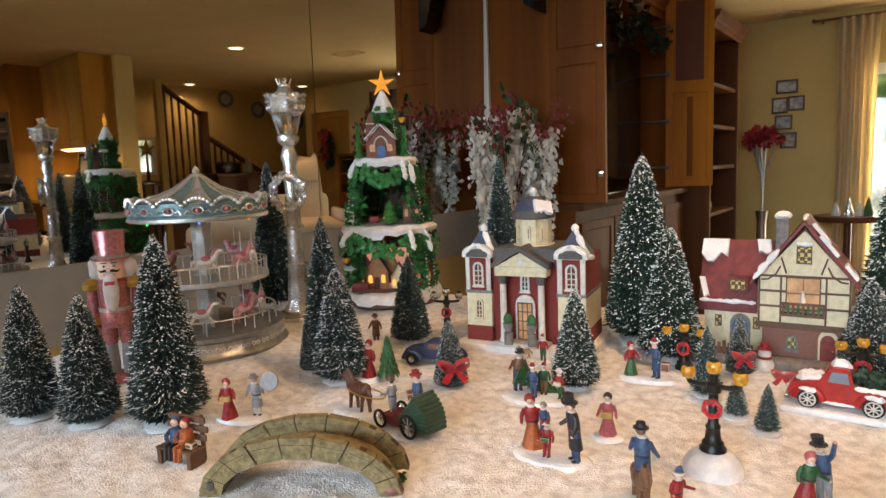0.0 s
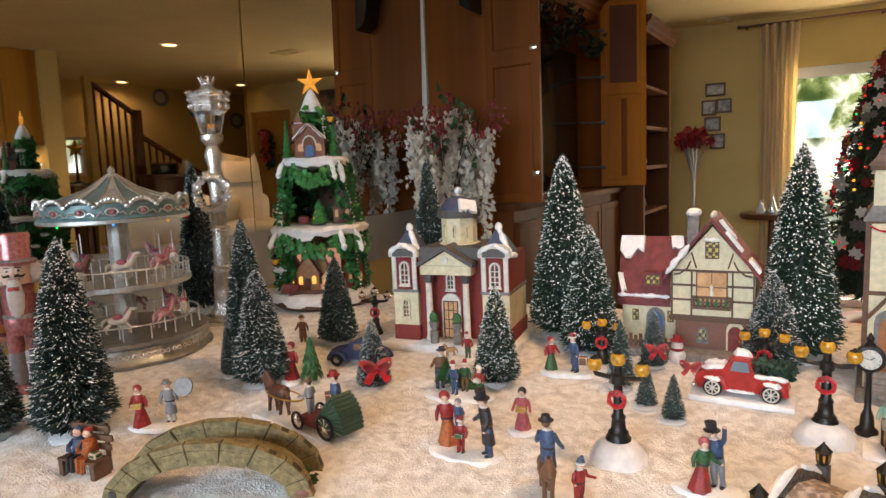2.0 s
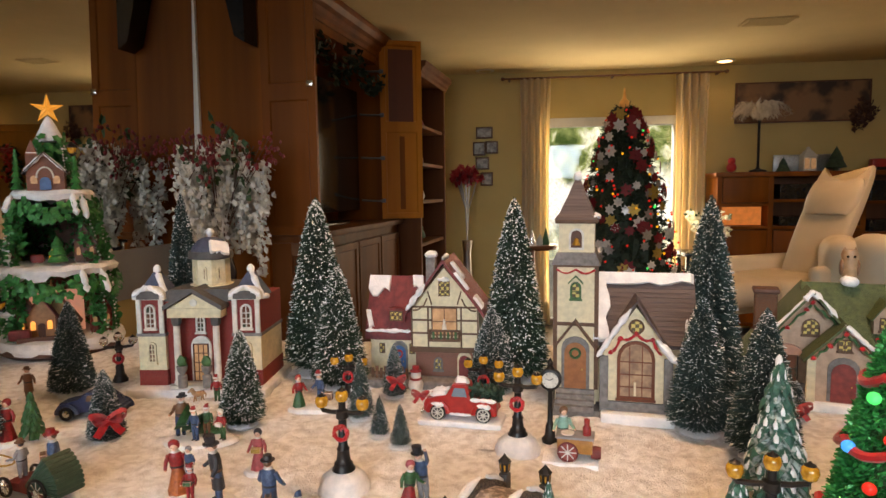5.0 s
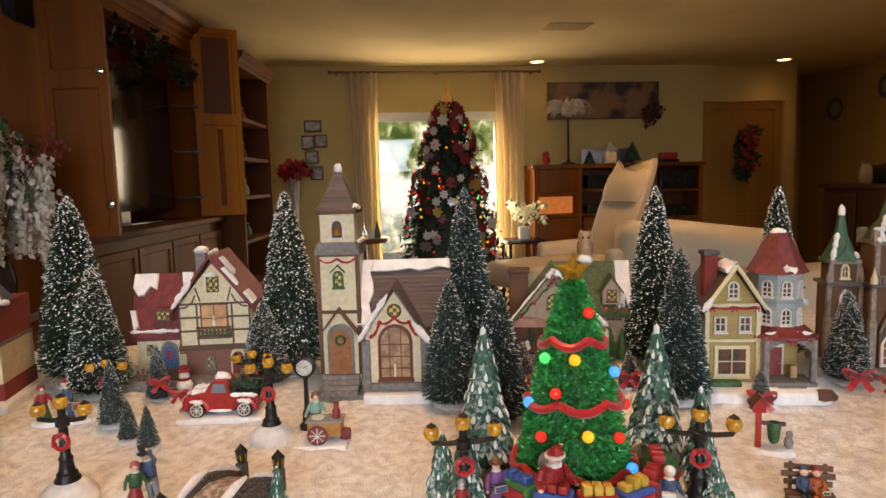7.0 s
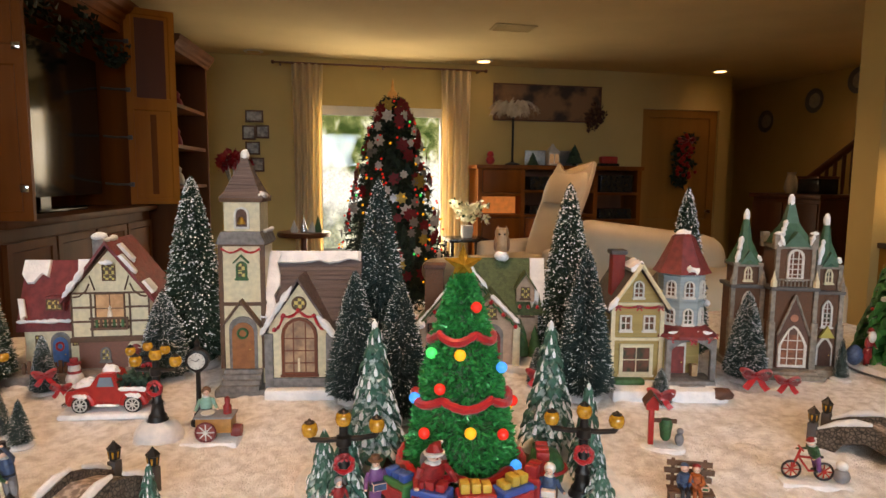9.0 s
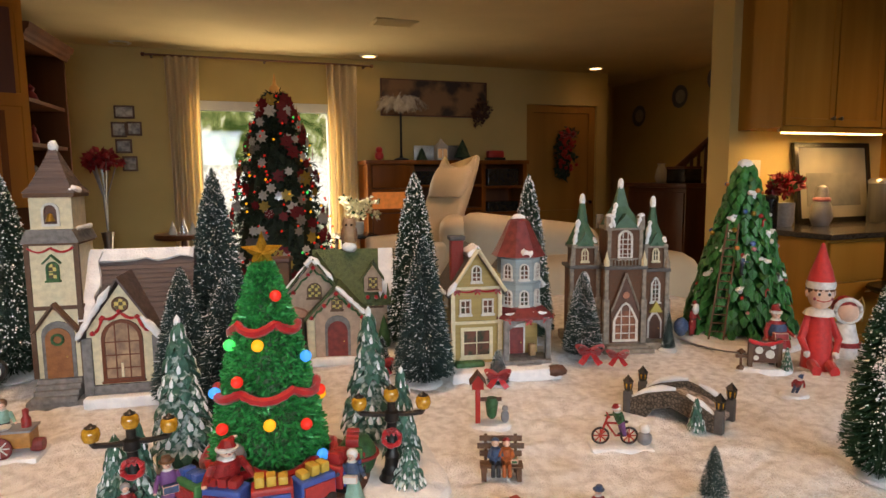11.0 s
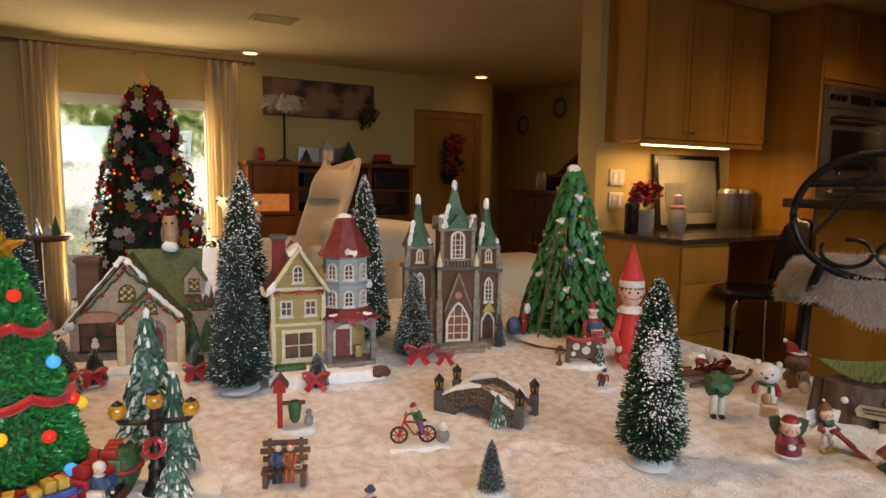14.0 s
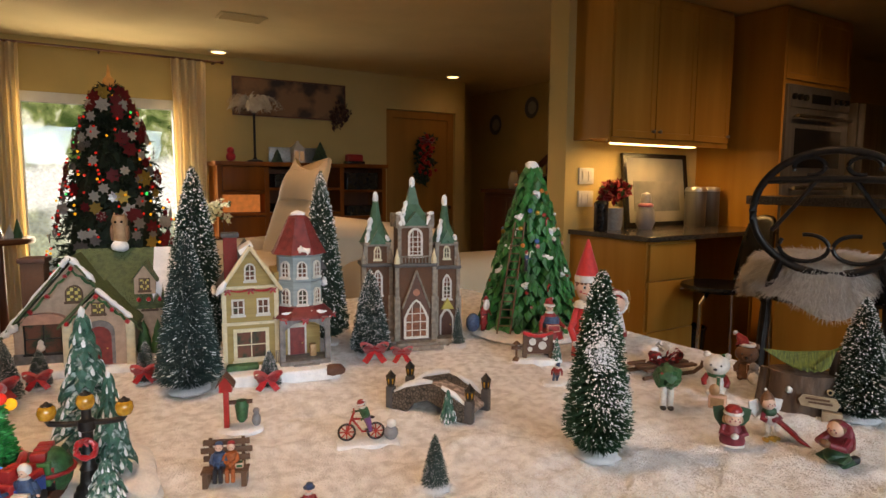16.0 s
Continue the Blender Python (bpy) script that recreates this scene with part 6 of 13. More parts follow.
def leaf_cluster(bm, c, r, n, size, rnd, squash=1.0, mi=0):
    """Many small pointed leaves round a point."""
    c = Vector(c)
    for _ in range(n):
        d = Vector((rnd.gauss(0, 1), rnd.gauss(0, 1), rnd.gauss(0, 1) * squash)).normalized()
        p = c + Vector((d.x, d.y, d.z * squash)) * r * rnd.uniform(0.6, 1.0)
        u = d.cross(Vector((rnd.random(), rnd.random(), rnd.random()))).normalized()
        s = size * rnd.uniform(0.7, 1.2)
        w = d.cross(u)
        tip = p + (u * 1.0 + d * 0.5) * s
        v = [bm.verts.new(q) for q in (p, p + (u * 0.5 + w * 0.42) * s + d * 0.15 * s, tip, p + (u * 0.5 - w * 0.42) * s + d * 0.15 * s)]
        bm.faces.new(v).material_index = mi
    return bm


def star(bm, c, r, depth, n=5, inner=0.42, mi=0):
    c = Vector(c)
    ring = [bm.verts.new(c + Vector((math.sin(math.pi * i / n), 0, math.cos(math.pi * i / n))) * (r if i % 2 == 0 else r * inner)) for i in range(2 * n)]
    for s in (-1, 1):
        apex = bm.verts.new(c + Vector((0, s * depth, 0)))
        for i in range(2 * n):
            bm.faces.new((ring[i], ring[(i + 1) % (2 * n)], apex)).material_index = mi
    return bm


def tiny_house(parent, x, y, z, w, h, d, wall, roof, m=None, lit=True, spire=False):
    m = (m or Matrix()) @ pose(x, y, z)
    b = gable(new_bm(), -w / 2, w / 2, 0, d, 0, h * 0.55, h)
    bmesh.ops.transform(b, matrix=m, verts=b.verts)
    o = part("tiny_house", b, wall, parent, smooth=False)
    b = roof_pair(new_bm(), -w / 2, w / 2, -0.002, d, h * 0.55, h + 0.002, "y", 0.003, w * 0.1)
    bmesh.ops.transform(b, matrix=m, verts=b.verts)
    part("roof", b, roof, o, smooth=False)
    b = slab(new_bm(), arch(-w * 0.13, w * 0.13, 0, h * 0.36), -0.002, 0.0, m=m)
    part("door", b, dark_brown, o, smooth=False)
    for sx in (-0.3, 0.3):
        b = slab(new_bm(), arch(w * sx - w * 0.09, w * sx + w * 0.09, h * 0.2, h * 0.42), -0.002, 0.0, m=m)
        part("window", b, warm_window if lit else lit_pane, o, smooth=False)
    if spire:
        b = box(new_bm(), -w * 0.5, 0.002, 0, -w * 0.18, d * 0.5, h * 0.95)
        lathe(b, [(w * 0.24, h * 0.95), (0.001, h * 1.4)], 4, (-w * 0.34, d * 0.25, 0), start=math.pi / 4)
        bmesh.ops.transform(b, matrix=m, verts=b.verts)
        part("steeple", b, wall, o, smooth=False)
    return o


def village_tree():
    t = thing("village_tree", pose(-0.85, 1.30, TABLE, 0, 0, 32), "tiered green tree ornament holding lit houses, amber star on top", "ornament")
    rnd = random.Random(8)
    part("base", lathe(new_bm(), [(0.105, 0), (0.118, 0.008), (0.118, 0.02), (0.105, 0.03), (0.0, 0.032)], 36), dark_brown, t)
    b = lathe(new_bm(), [(0.119, 0.012), (0.122, 0.022), (0.116, 0.034), (0.09, 0.038), (0.0, 0.038)], 48)
    for v in b.verts:
        v.co += Vector((noise.noise(v.co * 40), noise.noise(v.co * 40 + Vector((5, 0, 0))), noise.noise(v.co * 35 + Vector((0, 5, 0))))) * 0.006
    part("snowy_rim", b, snow_paint, t)
    # each tier: back wall, cave sides, ledge, foliage
    for z0, z1, r0, r1 in ((0.036, 0.170, 0.096, 0.090), (0.192, 0.325, 0.090, 0.066), (0.340, 0.440, 0.034, 0.024)):
        b = new_bm()
        n = 28
        pts = []
        for zz, rr in ((z0, r0), (z1, r1)):
            ring = []
            for i in range(n + 1):
                a = math.radians(-40) + math.radians(260) * i / n
                ring.append(b.verts.new((rr * math.cos(a), rr * math.sin(a), zz)))
            pts.append(ring)
        for i in range(n):
            b.faces.new((pts[0][i], pts[0][i + 1], pts[1][i + 1], pts[1][i]))
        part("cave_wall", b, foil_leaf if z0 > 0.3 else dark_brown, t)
        b = new_bm()
        for k in range(330 if z0 < 0.3 else 70):
            a = math.radians(rnd.uniform(-46, 226))
            zz = rnd.uniform(z0, z1)
            rr = rnd.uniform(0.98, 1.08) * (r0 + (r1 - r0) * (zz - z0) / (z1 - z0))
            leaf_cluster(b, (rr * math.cos(a), rr * math.sin(a), zz), 0.008, 9, 0.013, rnd)
        part("foliage", b, foil_leaf, t)
        b = new_bm()
        for k in range(7 if z0 < 0.3 else 2):
            a = math.radians(rnd.uniform(-30, 210))
            zz = rnd.uniform(z0, z1)
            rr = 1.1 * (r0 + (r1 - r0) * (zz - z0) / (z1 - z0))
            ball(b, (rr * math.cos(a), rr * math.sin(a), zz), 0.014, 2, 0, (1.1, 1.1, 0.45), 0.2)
        pieces("bough_snow", b, snow_paint, t)
        b = new_bm()
        for side in (-1, 1):
            # strings of beads down both edges of the cave
            for turn in (34, 12, -6):
                for k in range(16):
                    a = math.radians(-90 + side * (90 - turn) + rnd.uniform(-3, 3))
                    zz = z0 + (z1 - z0) * (k + 0.5) / 16
                    rr = 1.13 * (r0 + (r1 - r0) * (zz - z0) / (z1 - z0))
                    ball(b, (rr * math.cos(a), rr * math.sin(a), zz), 0.0026, 1)
        tagged(part("silver_bead", b, snow_paint, t), kind="stuff")
    for z, r, seed in ((0.172, 0.112, 3), (0.326, 0.078, 4)):
        b = lathe(new_bm(), [(r * 0.6, z - 0.004), (r * 0.97, z - 0.002), (r, z + 0.008), (r * 0.94, z + 0.016), (r * 0.5, z + 0.018), (0, z + 0.018)], 60)
        for v in b.verts:
            k = noise.noise(v.co * 30 + Vector((seed, 0, 0)))
            drip = max(0.0, noise.noise(Vector((v.co.x * 45, v.co.y * 45, seed)))) if v.co.z < z + 0.004 and math.hypot(v.co.x, v.co.y) > 0.8 * r else 0
            v.co += Vector((v.co.x * 0.08 * k, v.co.y * 0.08 * k, 0.005 * noise.noise(v.co * 38 + Vector((0, seed, 0))) - 0.030 * drip))
        part("snow_ledge", b, snow_paint, t)

    def broad_leaf(bm, c, down, side, out, size):
        """An ivy-like leaf: five lobes round a raised middle."""
        mid = bm.verts.new(c + out * size * 0.28)
        ring = []
        for i in range(10):
            a = 2 * math.pi * i / 10
            k = size * (1.0 if i % 2 == 0 else 0.72)
            ring.append(bm.verts.new(c + down * k * math.cos(a) + side * k * 0.85 * math.sin(a)))
        for i in range(10):
            bm.faces.new((mid, ring[i], ring[(i + 1) % 10]))

    for z, r, n, rows in ((0.156, 0.116, 48, 3), (0.312, 0.086, 38, 3), (0.446, 0.030, 13, 3)):
        b = new_bm()
        for j in range(rows):
            for k in range(n):
                a = 2 * math.pi * (k + 0.5 * (j % 2)) / n + rnd.uniform(-0.06, 0.06)
                swag = 0.010 * math.sin(5 * a + z * 40) - 0.010
                out = Vector((math.cos(a), math.sin(a), 0))
                c = out * r * rnd.uniform(0.94, 1.06) + Vector((0, 0, z + 0.010 - 0.012 * j + swag + rnd.uniform(-0.004, 0.004)))
                lean = (out * rnd.uniform(0.1, 0.7) - Vector((0, 0, 1)) + Vector((rnd.gauss(0, 0.3), rnd.gauss(0, 0.3), 0))).normalized()
                sd = lean.cross(out).normalized()
                broad_leaf(b, c, lean, sd, sd.cross(lean).normalized(), rnd.uniform(0.009, 0.0125))
        part("leaf_garland", b, foil_leaf, t)
        b = new_bm()
        for k, deg in enumerate((214, 300, 318)):
            a = math.radians(deg + rnd.uniform(-5, 5))
            if z < 0.4:
                snow_run(b, (r * 0.95 * math.cos(a), r * 0.95 * math.sin(a), z + 0.024), (r * 1.12 * math.cos(a), r * 1.12 * math.sin(a), z - 0.012 - 0.008 * (k % 3)), 0.0075, 6, k)
        pieces("snow_drip", b, snow_paint, t) if len(b.verts) else b.free()
    # houses in the lower cave
    tiny_house(t, -0.03, -0.055, 0.038, 0.05, 0.085, 0.03, paint("tiny_tan", (0.4, 0.2, 0.09)), burgundy)
    tiny_house(t, 0.022, -0.07, 0.038, 0.036, 0.06, 0.025, cream, dark_brown)
    tiny_house(t, 0.07, -0.06, 0.038, 0.04, 0.09, 0.03, barn_red, pine_green, pose(0, 0, 0, 0, 0, 10), False)
    part("train", box(new_bm(), -0.085, -0.088, 0.04, -0.045, -0.07, 0.062, bevel=0.006), burgundy, t)
    part("glowing_backdrop", box(new_bm(), -0.055, -0.015, 0.04, 0.045, -0.012, 0.13), mat("cave_glow", (0.5, 0.25, 0.35), 0.7, second=(0.25, 0.2, 0.35), scale=30, emit=(1.0, 0.45, 0.25), power=0.3), t)
    tiny_house(t, -0.055, -0.04, 0.038, 0.038, 0.070, 0.02, rose_brick, dark_brown)
    tiny_house(t, 0.0, -0.035, 0.05, 0.034, 0.075, 0.02, paint("tiny_ochre", (0.45, 0.28, 0.10)), burgundy, None, True, True)
    part("garden_wall", box(new_bm(), -0.07, -0.092, 0.036, 0.05, -0.086, 0.046, bevel=0.002), dark_brown, t)
    # middle cave
    tiny_house(t, 0.058, -0.058, 0.192, 0.04, 0.075, 0.03, dark_brown, slate_grey, None, False)
    b = new_bm()
    lathe(b, [(0.02, 0.0), (0.014, 0.014), (0.017, 0.016), (0.009, 0.032), (0.012, 0.034), (0.0, 0.055)], 14, (0.008, -0.058, 0.195))
    part("inner_tree", b, foil_leaf, t)
    b = new_bm()
    for k in range(14):
        a, zz = rnd.uniform(0, 6.28), rnd.uniform(0.0, 0.045)
        ball(b, (0.008 + 0.018 * (1 - zz / 0.055) * math.cos(a), -0.058 + 0.018 * (1 - zz / 0.055) * math.sin(a), 0.197 + zz), 0.0022, 1)
    tagged(part("tree_light", b, yellow_glow, t), kind="stuff")
    part("sleigh", box(new_bm(), -0.04, -0.07, 0.195, -0.015, -0.055, 0.212, bevel=0.005), burgundy, t)
    b = ball(new_bm(), (-0.08, -0.052, 0.198), 0.009, 2)
    ball(b, (-0.08, -0.052, 0.212), 0.007, 2)
    ball(b, (-0.08, -0.052, 0.223), 0.005, 2)
    part("snowman", b, snow_paint, t)
    # church on the top tier
    ch = tiny_house(t, -0.004, -0.060, 0.342, 0.066, 0.074, 0.04, rose_brick, slate_grey, None, False, True)
    part("steeple_snow", lathe(new_bm(), [(0.0135, 0.418), (0.006, 0.432), (0.0, 0.446)], 4, (-0.0264, -0.050, 0), start=math.pi / 4), snow_paint, ch, smooth=False)
    for s0 in (-1, 1):
        b = snow_run(new_bm(), (-0.004, -0.064, 0.419), (-0.004 + s0 * 0.037, -0.064, 0.382), 0.0042, 9, 5 + s0)
        part("gable_snow", b, snow_paint, t)
    part("arch_trim", tube(new_bm(), [(-0.004 + 0.015 * math.cos(a), -0.0625, 0.368 + 0.022 * math.sin(a)) for a in [i * math.pi / 10 for i in range(11)]], 0.002, 6), pale, t)
    part("church_door", slab(new_bm(), arch(-0.014, 0.006, 0.344, 0.37), -0.0645, -0.0625), blue_door, t, smooth=False)
    for x, z in ((0.046, 0.425), (-0.098, 0.112)):
        ln = part("lantern", lathe(new_bm(), [(0.003, -0.012), (0.008, -0.008), (0.010, 0.006), (0.012, 0.008), (0.003, 0.016), (0, 0.018)], 6, (x, -0.058, z)), black_metal, t)
        part("flame", lathe(new_bm(), [(0.0065, -0.0065), (0.0092, 0.005), (0.0, 0.006)], 6, (x, -0.0605, z)), lantern_glow, ln)
    b = lathe(new_bm(), [(0.024, 0.446), (0.026, 0.452), (0.021, 0.464), (0.012, 0.484), (0.004, 0.498), (0.0, 0.499)], 18)
    part("snow_peak", b, snow_paint, t)
    s = star(new_bm(), (0, 0, 0.514), 0.033, 0.007, inner=0.34)
    part("star", s, amber, t, "glowing amber plastic star", smooth=False)
    for sx in (-1, 1):
        pine = new_bm()
        for k in range(6):
            lathe(pine, [(0.013 - 0.0018 * k, 0.345 + 0.013 * k), (0.002, 0.362 + 0.013 * k)], 9, (sx * 0.052 - 0.004, -0.045, 0))
        part("little_pine", pine, foil_leaf, t)
    return t


def carousel():
    t = thing("carousel", pose(-0.955, 0.852, TABLE, 0, 0, 40), "silver two-deck toy carousel with aqua canopy and horses", "carousel")
    part("base", lathe(new_bm(), [(0.142, 0.0), (0.145, 0.006), (0.140, 0.010), (0.134, 0.03), (0.138, 0.034), (0.138, 0.040), (0.128, 0.043), (0.0, 0.043)], 56), silver_dull, t)
    b = new_bm()
    for k in range(40):
        a = 2 * math.pi * k / 40
        c = Vector((0.138 * math.cos(a), 0.138 * math.sin(a), 0.020))
        u = Vector((-math.sin(a), math.cos(a), 0))
        tube(b, [c + u * 0.008 * math.cos(s) + Vector((0, 0, 0.006 * math.sin(2 * s) * 0.6)) for s in [i * math.pi / 5 for i in range(10)]], 0.0012, 5, closed=True)
    tagged(part("relief_scroll", b, satin_silver, t), kind="stuff")
    part("lower_pillar", lathe(new_bm(), [(0.018, 0.043), (0.018, 0.124)], 10), satin_silver, t, smooth=False)
    part("upper_pillar", lathe(new_bm(), [(0.018, 0.134), (0.018, 0.245)], 10), satin_silver, t, smooth=False)
    part("upper_deck", lathe(new_bm(), [(0.0, 0.121), (0.105, 0.121), (0.116, 0.125), (0.116, 0.133), (0.0, 0.135)], 48), satin_silver, t)
    for z, r, h in ((0.135, 0.113, 0.024), (0.043, 0.124, 0.024)):
        b = tube(new_bm(), [(r * math.cos(a), r * math.sin(a), z + h) for a in [i * math.pi / 24 for i in range(48)]], 0.0014, 6, closed=True)
        rl = part("railing", b, satin_silver, t)
        pst = rod(new_bm(), (0, 0, 0), (0, 0, h), 0.0012, n=6)
        me = None
        for k in range(44 if z > 0.1 else 18):
            a = 2 * math.pi * k / (44 if z > 0.1 else 18)
            if me is None:
                o = part("baluster", pst, satin_silver, rl)
                me = o.data
            else:
                o = new("baluster", me)
                o.parent = rl
            o.location = (r * math.cos(a), r * math.sin(a), z)
    # canopy
    b = new_bm()
    n = 16
    for k in range(n):
        a0, a1 = 2 * math.pi * k / n, 2 * math.pi * (k + 1) / n
        rows = []
        for r, z in ((0.124, 0.282), (0.085, 0.292), (0.045, 0.309), (0.010, 0.336)):
            rows.append((b.verts.new((r * math.cos(a0), r * math.sin(a0), z)), b.verts.new((r * math.cos(a1), r * math.sin(a1), z))))
        for (p, q), (u, v) in zip(rows, rows[1:]):
            b.faces.new((p, q, v, u)).material_index = k % 2
    ca = mesh_ob("canopy", b, [canopy_white, aqua], t)
    b = new_bm()
    for k in range(n):
        a = 2 * math.pi * k / n
        tube(b, [(r * math.cos(a), r * math.sin(a), z + 0.001) for r, z in ((0.124, 0.282), (0.085, 0.292), (0.045, 0.309), (0.010, 0.336))], 0.0012, 5)
    pieces("canopy_rib", b, satin_silver, ca)
    part("finial", lathe(new_bm(), [(0.014, 0.332), (0.012, 0.338), (0.006, 0.341), (0.008, 0.346), (0.004, 0.352), (0.0, 0.357)], 16), satin_silver, t)
    part("rim_band", lathe(new_bm(), [(0.118, 0.246), (0.130, 0.246), (0.132, 0.252), (0.128, 0.256), (0.128, 0.280), (0.120, 0.282), (0.118, 0.246)], 48), aqua, t)
    part("rim_moulding", lathe(new_bm(), [(0.0, 0.240), (0.124, 0.240), (0.134, 0.243), (0.134, 0.249), (0.126, 0.2495)], 48), satin_silver, t)
    b = new_bm()
    for k in range(16):
        a = 2 * math.pi * (k + 0.5) / 16
        u = Vector((-math.sin(a), math.cos(a), 0))
        d = Vector((math.cos(a), math.sin(a), 0))
        for i in range(9):
            s = -1 + 2 * i / 8
            ball(b, d * 0.130 + u * s * 0.025 + Vector((0, 0, 0.276 + 0.014 * (1 - s * s))), 0.0046, 1)
        tube(b, [d * 0.131 + u * 0.010 * math.cos(s) + Vector((0, 0, 0.265 + 0.007 * math.sin(s))) for s in [i * math.pi / 6 for i in range(12)]], 0.0016, 5, closed=True)
        for sx in (-1, 1):
            tube(b, [d * 0.131 + u * (sx * (0.012 + 0.006 * i)) + Vector((0, 0, 0.262 + 0.004 * math.sin(i * 2.2))) for i in range(3)], 0.0014, 5)
    tagged(part("rim_scroll", b, satin_silver, t), kind="stuff")
    b = new_bm()
    for k in range(16):
        a = 2 * math.pi * (k + 0.5) / 16
        ball(b, (0.1315 * math.cos(a), 0.1315 * math.sin(a), 0.265), 0.0045, 1, scale=(1, 1, 1.3))
    pieces("rim_jewel", b, pink_paint, t)
    for k, mm in enumerate((red_glow, green_glow, blue_glow, yellow_glow) * 2):
        a = 2 * math.pi * k / 8 + 0.2
        part("light_bulb", ball(new_bm(), (0.127 * math.cos(a), 0.127 * math.sin(a), 0.239), 0.0026, 1), mm, t)
    # horses
    def horse(bm):
        ball(bm, (0, 0, 0.026), 0.009, 2, 0, (1.9, 0.75, 0.85))
        tube(bm, [(0.012, 0, 0.028), (0.018, 0, 0.038), (0.021, 0, 0.044)], [0.006, 0.0045, 0.0035], 8)
        ball(bm, (0.025, 0, 0.044), 0.0045, 1, 0, (1.5, 0.7, 0.8))
        for x, y, f in ((0.011, 0.004, 0.010), (0.012, -0.004, 0.016), (-0.012, 0.004, -0.02), (-0.011, -0.004, -0.014)):
            tube(bm, [(x, y, 0.022), (x + f * 0.5, y, 0.013), (x + f * 0.4, y, 0.004)], [0.003, 0.002, 0.002], 6)
        tube(bm, [(-0.016, 0, 0.03), (-0.023, 0, 0.026), (-0.025, 0, 0.018)], [0.002, 0.003, 0.0012], 6)
        return bm

    hm = None
    for z, r, n in ((0.141, 0.088, 8), (0.050, 0.098, 8)):
        for k in range(n):
            a = 2 * math.pi * k / n + (0.25 if z > 0.1 else 0.1)
            m = pose(r * math.cos(a), r * math.sin(a), z, 0, 0, math.degrees(a) + 90)
            if hm is None:
                h0 = part("horse", horse(new_bm()), pale, t)
                hm = h0.data
                rose_mesh, bay_mesh = hm.copy(), hm.copy()
                rose_mesh.materials[0] = paint("rose_horse", (0.62, 0.34, 0.36), 0.4)
                bay_mesh.materials[0] = paint("bay_horse", (0.20, 0.08, 0.06), 0.4)
                sd = ball(new_bm(), (0, 0, 0.031), 0.0082, 2, 0, (1.1, 1.0, 0.7))
                tube(sd, [(0.009, 0, 0.030), (0.014, 0, 0.041), (0.019, 0, 0.048)], [0.002, 0.0028, 0.0012], 6)
                s0 = part("saddle", sd, paint("saddle_rose", (0.48, 0.14, 0.20), 0.4), h0)
                sm = s0.data
                pl = rod(new_bm(), (0, 0, -0.007), (0, 0, 0.073), 0.0011, n=6)
                p0 = part("pole", pl, satin_silver, h0)
                pm = p0.data
                h0.matrix_local = m
            else:
                h = new("horse", (hm, rose_mesh, bay_mesh)[k % 3])
                h.parent = t
                h.matrix_local = m
                for nm, me in (("saddle", sm), ("pole", pm)):
                    o = new(nm, me)
                    o.parent = h
    low = Matrix.Translation((0, 0, 0.238)) @ Matrix.Diagonal((0.92, 0.92, 0.84, 1)) @ Matrix.Translation((0, 0, -0.240))
    for o in t.children:
        if o.name.startswith(("canopy", "rim", "light_bulb", "finial")):
            o.matrix_local = low
    return t


